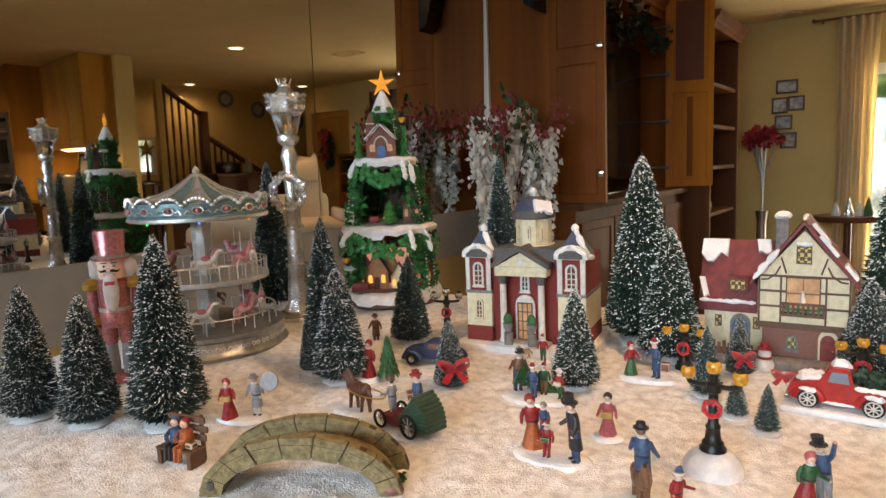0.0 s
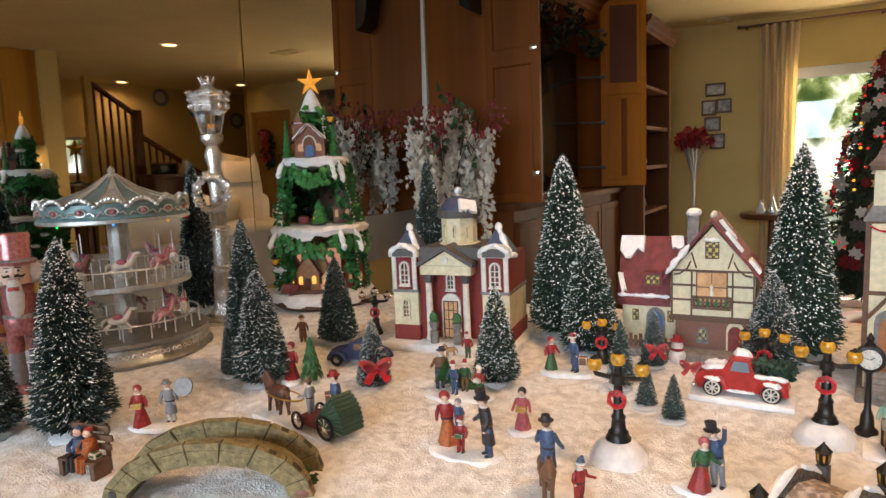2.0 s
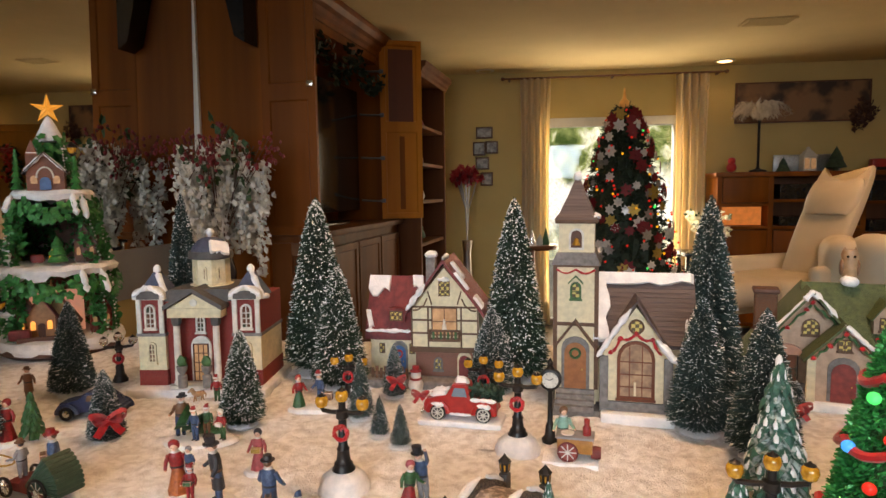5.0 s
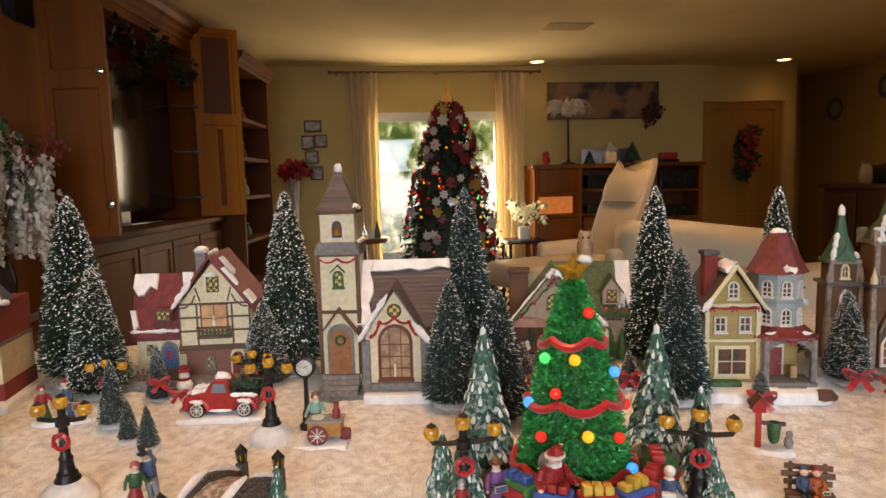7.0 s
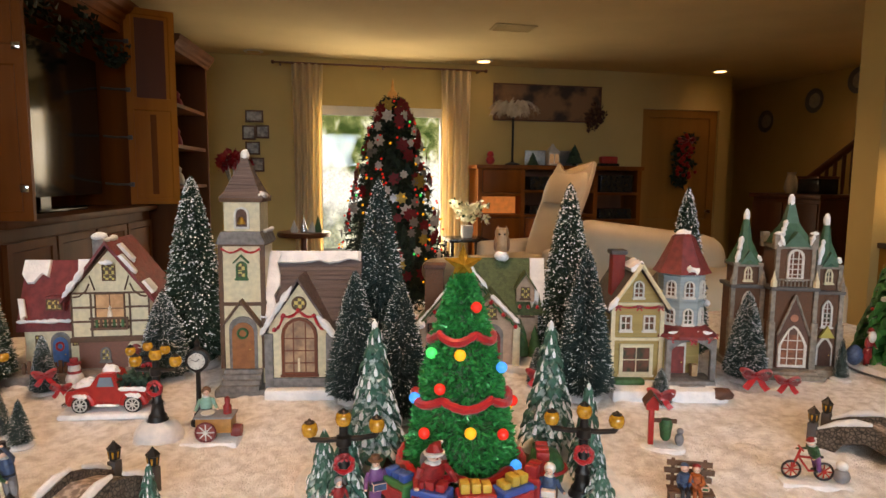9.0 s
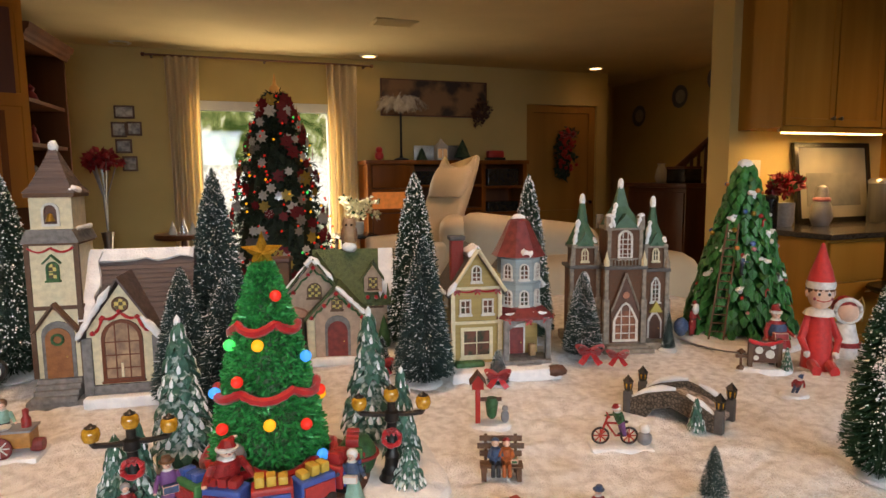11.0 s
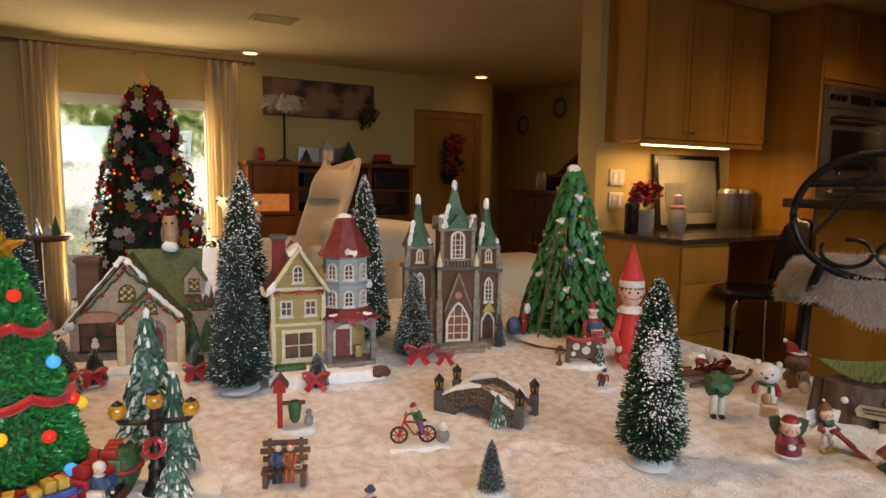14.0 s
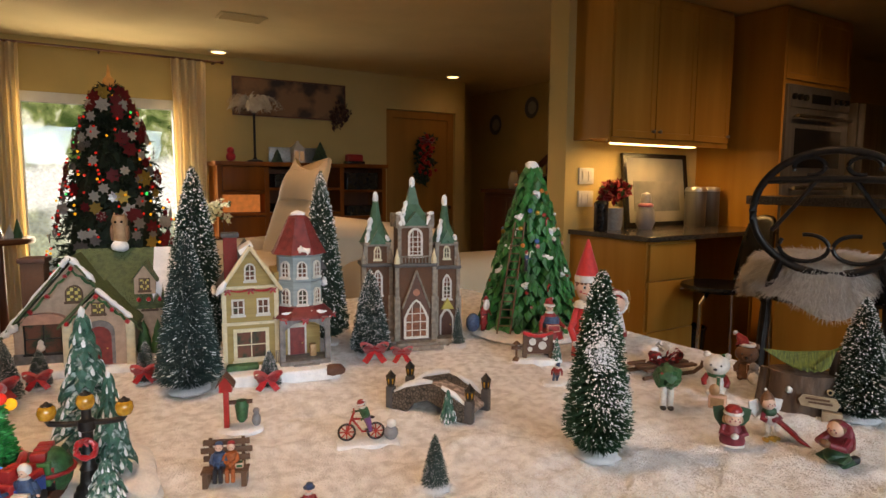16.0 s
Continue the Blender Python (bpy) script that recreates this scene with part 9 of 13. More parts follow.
figurine("snowman", -0.030, 1.075, 0, "little white snowman with a red scarf", lambda b: (ball(b, (0, 0, 0.011), 0.013, 2, WHITE), ball(b, (0, 0, 0.027), 0.009, 2, WHITE), add(b, tube(new_bm(), [(0.008 * math.cos(a), 0.008 * math.sin(a), 0.022) for a in [i * math.pi / 6 for i in range(12)]], 0.0022, 6, RED, True)), add(b, lathe(new_bm(), [(0.010, 0.034), (0.010, 0.036), (0.006, 0.037), (0.006, 0.043), (0, 0.044)], 10, mi=RED))), category="snowman")
# figures on the train platform
figurine("santa_figure", 0.428, 0.578, 25, "Santa figurine with pack on the train platform", lambda b: (fig(b, Matrix.Diagonal((1.45, 1.35, 1, 1)), 0.068, RED, GREEN, RED, False, "santa", (0.9, 0.5), None, True), ball(b, (0.012, 0.012, 0.042), 0.013, 2, GREY), ball(b, (0, -0.007, 0.047), 0.0075, 2, WHITE, (1, 0.6, 1.2))), z=TABLE + 0.022)
figurine("waving_child", 0.349, 0.600, 30, "child figurine in red jacket waving on the platform", lambda b: fig(b, pose(0, 0, 0), 0.042, RED, GREEN, GREY, False, "bonnet", (1.2, 0.3)), z=TABLE + 0.014)
figurine("purple_man", 0.383, 0.600, 10, "man figurine in a purple coat holding parcels", lambda b: fig(b, pose(0, 0, 0), 0.058, PURPLE, GREEN, BROWN, False, "brim", (0.6, 0.6), BLUE, True), z=TABLE + 0.016)
figurine("blue_girl", 0.534, 0.566, -20, "girl figurine in a pale blue dress on the platform", lambda b: fig(b, pose(0, 0, 0), 0.056, BLUE, MINT, WHITE, True, "bonnet", (0.9, 0.9), WHITE), z=TABLE + 0.014)
figurine("green_sack", 0.548, 0.612, 0, "round green gift sack with a red ribbon", lambda b: (ball(b, (0, 0, 0.02), 0.02, 2, GREEN, (1, 0.9, 1.1), 0.06), add(b, tube(new_bm(), [(0.02 * math.cos(a), 0.018 * math.sin(a), 0.022) for a in [i * math.pi / 8 for i in range(16)]], 0.002, 6, RED, True))), z=TABLE + 0.018, category="sack")
# right half
figurine("santa_by_tree", 1.236, 0.925, 10, "Santa figurine with a blue sack beside the green tree", lambda b: (fig(b, pose(0, 0, 0), 0.064, RED, RED, RED, False, "santa", (0.4, 0.4), None, True), ball(b, (-0.022, 0.006, 0.018), 0.015, 2, BLUE, (1, 0.8, 1.2)), ball(b, (0, -0.007, 0.050), 0.008, 2, WHITE, (1, 0.6, 1.3))), z=TABLE + 0.012)
figurine("orange_child", 1.275, 0.885, 0, "small child figurine in orange trousers", lambda b: fig(b, pose(0, 0, 0), 0.036, BLUE, ORANGE, RED, False, "bonnet"), z=TABLE + 0.010)
figurine("ladder_child", 1.288, 0.868, 20, "child figurine climbing the little ladder", lambda b: fig(b, pose(0, 0, 0), 0.040, BLUE, BLACK, RED, False, "bonnet", (0.9, 0.9)), z=TABLE + 0.128)
figurine("toy_soldier", 1.258, 0.765, -20, "painted toy soldier ornament in blue vest and red skirt", lambda b: (fig(b, pose(0, 0, 0), 0.098, RED, BLACK, RED, False, "santa", (0.5, 0.7), RED), add(b, lathe(new_bm(), [(0.022, 0.03), (0.019, 0.044), (0.012, 0.05)], 14, mi=RED)), add(b, lathe(new_bm(), [(0.0125, 0.044), (0.0145, 0.06), (0.013, 0.068)], 14, mi=BLUE)), add(b, lathe(new_bm(), [(0.0225, 0.028), (0.0225, 0.032)], 14, mi=WHITE))))
figurine("bending_child", 1.170, 0.655, 0, "child figurine bending in the snow", lambda b: (fig(b, pose(0, 0, 0.001, 30, 0, -30), 0.042, RED, BLUE, BLUE, False, "santa"), snow_foot(b, 0.022, 0.016, 0.003, 12)))
figurine("red_hat_child", 0.735, 0.490, 0, "child figurine in red with a blue cap", lambda b: fig(b, pose(0, 0, -0.012), 0.045, RED, RED, BLUE, False, "brim"))


def wings(b, mi, span, h, z):
    for sx in (-1, 1):
        pts = [(0, z), (sx * span * 0.5, z + h * 0.55), (sx * span, z + h * 0.45), (sx * span * 0.9, z), (sx * span * 0.55, z - h * 0.4)]
        slab(b, pts if sx > 0 else pts[::-1], 0.006, 0.008, mi)


def ring(b, r, z, t, mi, squash=1.0, y=0.0, n=16):
    return tube(b, [(r * math.cos(a), y + r * squash * math.sin(a), z) for a in [i * 2 * math.pi / n for i in range(n)]], t, 6, mi, True)


def face(b, c, r, hair=BROWN):
    """A round head with hair at the back, eyes and nose."""
    c = Vector(c)
    ball(b, c, r, 3, SKIN, (1, 0.95, 1.02))
    ball(b, c + Vector((0, r * 0.28, r * 0.12)), r * 1.02, 3, hair, (1.04, 0.9, 1.0))
    for sx in (-1, 1):
        ball(b, c + Vector((sx * r * 0.34, -r * 0.88, r * 0.12)), r * 0.10, 1, BLACK)
        ball(b, c + Vector((sx * r * 0.5, -r * 0.78, -r * 0.18)), r * 0.16, 1, PINK, (1, 0.5, 1))
    ball(b, c + Vector((0, -r * 0.98, -r * 0.05)), r * 0.12, 1, PINK)


def angel(b):
    wings(b, PINE, 0.020, 0.026, 0.030)
    lathe(b, [(0.0095, 0.001), (0.0125, 0.004), (0.0135, 0.009), (0.0115, 0.019), (0.0065, 0.027)], 18, mi=WINE, squash=0.85)
    ring(b, 0.0118, 0.0035, 0.0018, WHITE, 0.85)
    for sx in (-1, 1):
        tube(b, [(sx * 0.009, 0, 0.024), (sx * 0.0125, -0.005, 0.018), (sx * 0.004, -0.0105, 0.0165)], [0.0034, 0.0034, 0.0026], 8, WINE)
        ball(b, (sx * 0.0082, 0.001, 0.031), 0.0036, 2, TAN, (0.8, 0.9, 1.3))
    ball(b, (0, -0.0115, 0.0165), 0.0036, 2, WHITE, (1.2, 0.8, 1))
    face(b, (0, -0.001, 0.0335), 0.0092, BROWN)
    ring(b, 0.0088, 0.0395, 0.0019, WHITE, 0.95)
    lathe(b, [(0.0092, 0.0395), (0.0088, 0.0435), (0.006, 0.0470), (0.0, 0.0485)], 16, mi=RED)


def fairy(b):
    wings(b, WHITE, 0.021, 0.024, 0.034)
    ball(b, (0.003, 0, 0.026), 0.0085, 2, WHITE, (1.1, 0.9, 1.0), 0.08)
    ball(b, (0.0005, 0, 0.034), 0.0085, 2, PINE, (1.0, 0.9, 0.75), 0.1)
    face(b, (-0.002, -0.001, 0.0445), 0.0076, BROWN)
    lathe(b, [(0.0078, 0), (0.006, 0.004), (0.002, 0.009), (0, 0.0105)], 12, (-0.002, 0.001, 0.0485), mi=BROWN)
    ball(b, (-0.004, 0.002, 0.0595), 0.0018, 1, WHITE)
    for k in range(9):
        d = 0.0022 * (k - 4)
        tube(b, [(0.004, d * 0.5, 0.028), (0.013, -0.003 + d, 0.020 + 0.0006 * k), (0.026 + 0.001 * k, -0.006 + 1.6 * d, 0.009 - abs(d) * 0.4), (0.034 + 0.0012 * (k % 3), -0.008 + 2.2 * d, 0.0015)], [0.003, 0.0028, 0.0018, 0.0005], 6, WINE if k % 3 else RED)
    for sx in (-1, 1):
        tube(b, [(sx * 0.006, 0, 0.033), (sx * 0.011, -0.005, 0.028), (sx * 0.004 - 0.004, -0.009, 0.027)], 0.0026, 7, WINE)
        tube(b, [(0.001 + sx * 0.003, 0, 0.020), (0.002 + sx * 0.004, -0.003, 0.011), (sx * 0.004, -0.002, 0.004)], 0.0024, 7, WHITE)
        ball(b, (sx * 0.0045, -0.004, 0.003), 0.0038, 1, YELLOW, (1, 1.5, 0.8))
    tube(b, [(0.012, -0.004, 0.003), (0.004, -0.006, 0.006), (-0.002, -0.002, 0.003)], 0.0022, 6, YELLOW)


def elf(b):
    ball(b, (0, 0.002, 0.010), 0.0125, 2, PINE, (1.0, 1.25, 0.7), 0.1)
    ball(b, (0, 0.006, 0.024), 0.0115, 2, WINE, (1.0, 0.95, 1.25), 0.05)
    ball(b, (0, 0.012, 0.026), 0.0110, 2, WINE, (1.1, 0.7, 1.6), 0.1)
    for sx in (-1, 1):
        tube(b, [(sx * 0.010, 0.002, 0.030), (sx * 0.013, -0.010, 0.024), (sx * 0.004, -0.019, 0.027)], [0.0042, 0.0038, 0.003], 8, WINE)
        tube(b, [(sx * 0.007, 0.004, 0.010), (sx * 0.009, -0.012, 0.008), (sx * 0.008, 0.000, 0.004), (sx * 0.008, 0.016, 0.004)], [0.006, 0.0055, 0.0045, 0.004], 8, PINE)
        ball(b, (sx * 0.008, 0.019, 0.005), 0.0055, 2, BLACK, (0.9, 1.4, 0.9))
    ball(b, (0, -0.021, 0.028), 0.0045, 2, BROWN, (1.3, 1, 1))
    face(b, (0, -0.004, 0.040), 0.0082, BROWN)
    lathe(b, [(0.0088, 0.044), (0.0072, 0.047), (0.003, 0.049), (0, 0.0495)], 14, mi=WINE)


figurine("angel_ornament", 1.186, 0.386, -44, "burgundy-robed angel ornament with dark green wings, Santa hat", angel)
figurine("fairy_ornament", 1.236, 0.375, -25, "fairy ornament with green scarf and feathery red tail", fairy)
figurine("kneeling_elf", 1.236, 0.302, -95, "kneeling elf ornament in dark green and burgundy", elf)
figurine("garden_gnome", 1.268, 0.312, -60, "small green gnome ornament", lambda b: fig(b, pose(0, 0, 0), 0.036, PINE, WINE, PINE, True, "santa"))


def bear(b, s, body, scarf, arm):
    """A bear ornament of height s with a large head over a small body."""
    lathe(b, [(0.10 * s, 0.0), (0.21 * s, 0.05 * s), (0.24 * s, 0.18 * s), (0.18 * s, 0.40 * s), (0.10 * s, 0.50 * s)], 18, mi=body, squash=0.85)
    ball(b, (0, -0.02 * s, 0.68 * s), 0.27 * s, 3, body, (1.08, 0.92, 0.90))
    ball(b, (0, -0.24 * s, 0.62 * s), 0.10 * s, 2, body, (1.1, 1, 0.85))
    ball(b, (0, -0.335 * s, 0.645 * s), 0.035 * s, 2, BLACK, (1.3, 1, 0.9))
    for sx in (-1, 1):
        ball(b, (sx * 0.22 * s, 0.02 * s, 0.89 * s), 0.085 * s, 2, body, (1, 0.6, 1))
        ball(b, (sx * 0.11 * s, -0.252 * s, 0.72 * s), 0.026 * s, 1, BLACK)
        ball(b, (sx * 0.13 * s, -0.14 * s, 0.05 * s), 0.09 * s, 2, body, (0.9, 1.4, 0.7))
        tube(b, [(sx * 0.17 * s, 0, 0.42 * s), (sx * 0.25 * s, -0.07 * s, 0.30 * s), (sx * 0.23 * s, -0.12 * s, 0.20 * s)], [0.07 * s, 0.07 * s, 0.06 * s], 8, arm)
    ring(b, 0.15 * s, 0.45 * s, 0.055 * s, scarf, 0.85)
    box(b, 0.02 * s, -0.22 * s, 0.20 * s, 0.11 * s, -0.18 * s, 0.45 * s, bevel=0.01 * s, mi=scarf)


figurine("polar_bear", 1.330, 0.505, -60, "white polar bear ornament, green scarf and red mittens", lambda b: (bear(b, 0.060, WHITE, GREEN, RED), ball(b, (0.008, 0, 0.054), 0.003, 1, GREEN)), category="bear")
figurine("wooden_deer_block", 1.280, 0.468, -60, "small clear and tan block ornament", lambda b: (box(b, -0.011, -0.007, 0, 0.011, 0.007, 0.018, bevel=0.003, mi=TAN), ball(b, (-0.004, -0.002, 0.024), 0.007, 2, TAN, (1, 0.8, 1.2))), category="ornament")
figurine("brown_bear", 1.428, 0.522, -60, "brown bear ornament in a red Santa hat", lambda b: (bear(b, 0.056, BROWN, BROWN, BROWN), tube(b, [(-0.006, 0, 0.050), (-0.007, 0.003, 0.058), (-0.015, 0.004, 0.066)], [0.0105, 0.008, 0.003], 10, RED), ring(b, 0.010, 0.052, 0.0025, WHITE), ball(b, (-0.017, 0.004, 0.067), 0.0035, 2, WHITE)), category="bear")
figurine("penguin", 1.408, 0.498, -60, "small pale grey penguin ornament", lambda b: (ball(b, (0, 0, 0.013), 0.010, 2, GREY, (0.85, 0.8, 1.25)), ball(b, (0, -0.003, 0.012), 0.0088, 2, WHITE, (0.8, 0.75, 1.15)), ball(b, (0, -0.001, 0.027), 0.0065, 2, GREY)), category="penguin")
figurine("topiary_boot", 1.219, 0.499, -40, "green leafy bush ornament on white legs and dark shoes", lambda b: (ball(b, (0, 0, 0.044), 0.0155, 3, GREEN, (1.1, 1.0, 1.0), 0.22), [rod(b, (s * 0.0045, 0, 0.003), (s * 0.0045, 0, 0.034), 0.0040, 0.0044, mi=WHITE) for s in (-1, 1)], [ball(b, (s * 0.0048, -0.003, 0.003), 0.0045, 2, BLACK, (0.9, 1.5, 0.7)) for s in (-1, 1)], ball(b, (-0.009, -0.012, 0.05), 0.0035, 1, RED)), category="ornament")
elf = figurine("elf_doll", 1.302, 0.728, -35, "red elf doll with pointed hat and white collar, seated", lambda b: (lathe(b, [(0.030, 0.0), (0.028, 0.03), (0.022, 0.075), (0.012, 0.092)], 18, mi=RED), lathe(b, [(0.030, 0.086), (0.024, 0.094), (0.010, 0.098)], 9, mi=WHITE), ball(b, (0, -0.002, 0.118), 0.025, 3, SKIN, (0.92, 0.92, 1.0)), lathe(b, [(0.026, 0.128), (0.0275, 0.133), (0.026, 0.139)], 18, mi=WHITE), lathe(b, [(0.0258, 0.138), (0.020, 0.155), (0.010, 0.178), (0.003, 0.196), (0.0, 0.198)], 16, mi=RED), ball(b, (0.0, 0.004, 0.127), 0.0262, 3, BROWN, (1.0, 0.95, 0.75)), [ball(b, (0.022 * math.sin(a), -0.0225 * math.cos(a) + 0.001, 0.1275), 0.0055, 1, BROWN, (1, 0.6, 1)) for a in (-1.0, -0.6, -0.25, 0.15, 0.55, 0.95)], [ball(b, (sx * 0.0155, -0.019, 0.113), 0.0035, 1, PINK, (1, 0.5, 0.8)) for sx in (-1, 1)], [ball(b, (sx * 0.009, -0.0225, 0.1205), 0.0045, 1, WHITE, (1, 0.4, 0.8)) for sx in (-1, 1)], [ball(b, (sx * 0.009, -0.0245, 0.1205), 0.0028, 1, BLACK) for sx in (-1, 1)], tube(b, [(-0.012, -0.0215, 0.111), (0, -0.0235, 0.109), (0.012, -0.0215, 0.111)], 0.001, 5, RED), [ball(b, (sx * 0.025, 0, 0.12), 0.006, 1, SKIN, (0.5, 0.8, 1.2)) for sx in (-1, 1)], [tube(b, [(sx * 0.018, 0, 0.082), (sx * 0.034, -0.012, 0.05), (sx * 0.026, -0.024, 0.03)], [0.008, 0.0075, 0.006], 8, RED) for sx in (-1, 1)], [ball(b, (sx * 0.026, -0.026, 0.028), 0.007, 1, WHITE) for sx in (-1, 1)], [tube(b, [(sx * 0.014, 0, 0.010), (sx * 0.016, -0.035, 0.012), (sx * 0.016, -0.06, 0.008)], 0.009, 8, RED) for sx in (-1, 1)]), category="doll")
elf.data.materials[RED] = mat("red_felt", (0.56, 0.022, 0.02), 0.65, second=(0.44, 0.016, 0.015), scale=160, sheen=0.3)
elf.matrix_world = elf.matrix_world @ Matrix.Diagonal((0.76, 0.76, 1.0, 1))
figurine("red_hooded_doll", 1.405, 0.760, -35, "small doll ornament in a red hood with white fur", lambda b: (lathe(b, [(0.020, 0.0), (0.022, 0.02), (0.014, 0.056)], 14, mi=WHITE), ball(b, (0, 0, 0.074), 0.019, 2, SKIN), ball(b, (0, 0.006, 0.080), 0.0215, 2, RED, (1, 0.9, 1)), tube(b, [(0.019 * math.cos(a), -0.008, 0.078 + 0.019 * math.sin(a)) for a in [i * math.pi / 7 for i in range(14)]], 0.0038, 6, WHITE, True), lathe(b, [(0.023, 0.018), (0.023, 0.026)], 14, mi=RED), tube(b, [(0.015, 0, 0.09), (0.022, 0, 0.10), (0.026, 0, 0.085), (0.024, 0, 0.06)], 0.0012, 5, YELLOW)), category="doll")


# benches
def bench(x, y, rz, label, k=1.0):
    t = thing("park_bench", pose(x, y, TABLE, 0, 0, rz) @ Matrix.Scale(k, 4), label, "bench", "park benches")
    for z in (0.024, 0.034, 0.044):
        part("back_slat", box(new_bm(), -0.027 - (0.003 if z == 0.034 else 0), 0.010, z, 0.027 + (0.003 if z == 0.034 else 0), 0.0125, z + 0.007, bevel=0.0006), timber, t)
    for yy in (-0.008, -0.001, 0.006):
        part("seat_slat", box(new_bm(), -0.027, yy - 0.003, 0.017, 0.027, yy + 0.003, 0.0195, bevel=0.0006), timber, t)
    for sx in (-1, 1):
        part("post", box(new_bm(), sx * 0.019 - 0.002, 0.0125, 0, sx * 0.019 + 0.002, 0.0155, 0.052), timber, t, smooth=False)
        part("leg", box(new_bm(), sx * 0.022 - 0.003, -0.011, 0, sx * 0.022 + 0.003, 0.010, 0.0168), timber, t, smooth=False)


def sitters(name, x, y, rz, c1, c2, k=1.0):
    def go(b):
        for sx, c, hat in ((-0.009, c1, BLUE), (0.008, c2, RED)):
            lathe(b, [(0.009, 0.0), (0.010, 0.010), (0.008, 0.022), (0.003, 0.025)], 12, (sx, 0.004, 0), c)
            face(b, (sx, 0.002, 0.031), 0.0058, BROWN)
            ball(b, (sx, 0.004, 0.0350), 0.0060, 2, hat, (1, 0.9, 0.7))
            for s in (-1, 1):
                tube(b, [(sx + s * 0.004, 0, 0.003), (sx + s * 0.004, -0.013, 0.002), (sx + s * 0.004, -0.014, -0.016)], 0.0032, 6, BLACK if c == c1 else c)
                tube(b, [(sx + s * 0.008, 0.002, 0.02), (sx + s * 0.010, -0.006, 0.013), (sx + s * 0.003, -0.011, 0.011)], 0.003, 6, c)
        box(b, 0.014, -0.006, 0, 0.026, 0.006, 0.008, bevel=0.002, mi=GREEN)
    o = figurine(name, x, y, rz, "seated couple figurine sharing the little bench", go, z=TABLE + 0.0198 * k)
    o.matrix_world = o.matrix_world @ Matrix.Scale(0.82 * k, 4)


bench(-0.565, 0.500, 6, "brown wooden toy park bench with a seated couple")
sitters("couple_figurine", -0.565, 0.500, 6, BLUE, ORANGE)
bench(0.690, 0.588, -22, "dark wooden toy bench with a seated couple", 0.8)
sitters("couple_figurine", 0.690, 0.588, -22, BLUE, ORANGE, 0.8)


# bridges
def stone_bridge():
    t = thing("stone_bridge", pose(-0.408, 0.532, TABLE, 0, 0, 27) @ Matrix.Scale(0.85, 4), "olive grey stone footbridge with a high arch", "bridge")
    stone = mat("olive_stone", (0.30, 0.245, 0.12), 0.65, second=(0.15, 0.12, 0.055), scale=110, bump=0.7, bscale=260)
    dark = mat("dark_mortar", (0.06, 0.05, 0.03), 0.9)
    n, span, rise, w = 9, 0.098, 0.050, 0.030

    def curve(f, r=0.0):
        a = math.pi * (1 - f)
        return Vector(((span + r) * math.cos(a), 0, (rise + r) * math.sin(a)))

    for side, y in (("front", -w), ("back", w)):
        b = new_bm()
        pts_in = [curve(i / 40, -0.004) for i in range(41)]
        pts_out = [curve(i / 40, 0.020) for i in range(41)]
        vs = [[b.verts.new((p.x, y + s * 0.0045, max(0, p.z))) for p in pts] for pts in (pts_in, pts_out) for s in (-1, 1)]
        for i in range(40):
            for u, v in ((0, 1), (1, 3), (3, 2), (2, 0)):
                b.faces.new((vs[u][i], vs[u][i + 1], vs[v][i + 1], vs[v][i]))
        pr = part(side + "_parapet", b, dark, t, smooth=False)
        for row, (r0, r1) in enumerate(((-0.005, 0.0125), (0.0132, 0.021))):
            for k in range(n):
                f0, f1 = (k + 0.03) / n, (k + 0.97) / n
                if f1 > 1:
                    continue
                q = [curve(f0, r0), curve(f1, r0), curve(f1, r1), curve(f0, r1)]
                d = new_bm()
                jut = 0.0062 + 0.0006 * ((k * 7 + row * 3) % 3)
                a0 = [d.verts.new((p.x, y - jut, p.z)) for p in q]
                a1 = [d.verts.new((p.x, y + jut, p.z)) for p in q]
                d.faces.new(a0)
                d.faces.new(a1[::-1])
                for i in range(4):
                    d.faces.new((a0[i], a1[i], a1[(i + 1) % 4], a0[(i + 1) % 4]))
                part("stone", d, stone, pr, smooth=False)
    b = new_bm()
    strip = [[b.verts.new((curve(i / 40, r).x, sy * (w - 0.004), curve(i / 40, r).z)) for r, sy in ((0.001, -1), (0.001, 1), (-0.003, 1), (-0.003, -1))] for i in range(41)]
    for r0, r1 in zip(strip, strip[1:]):
        for i in range(4):
            b.faces.new((r0[i], r0[(i + 1) % 4], r1[(i + 1) % 4], r1[i]))
    part("deck", b, stone, t, smooth=False)
    for sx in (-1, 1):
        part("end_post", ball(new_bm(), (sx * 0.106, -0.030, 0.006), 0.011, 2, 0, (1.3, 0.9, 0.8), 0.08), paint("post_rust", (0.22, 0.10, 0.07)) if sx > 0 else stone, t)
    lf = new_bm()
    leaf_cluster(lf, (0.108, -0.012, 0.012), 0.012, 30, 0.008, random.Random(1))
    part("ivy", lf, leaf_green, t, smooth=False)
    b = lathe(new_bm(), [(0.004, 0), (0.006, 0.004), (0.005, 0.012), (0.002, 0.014)], 8, (-0.104, -0.034, 0.006))
    part("lamp_stub", b, slate_grey, t)


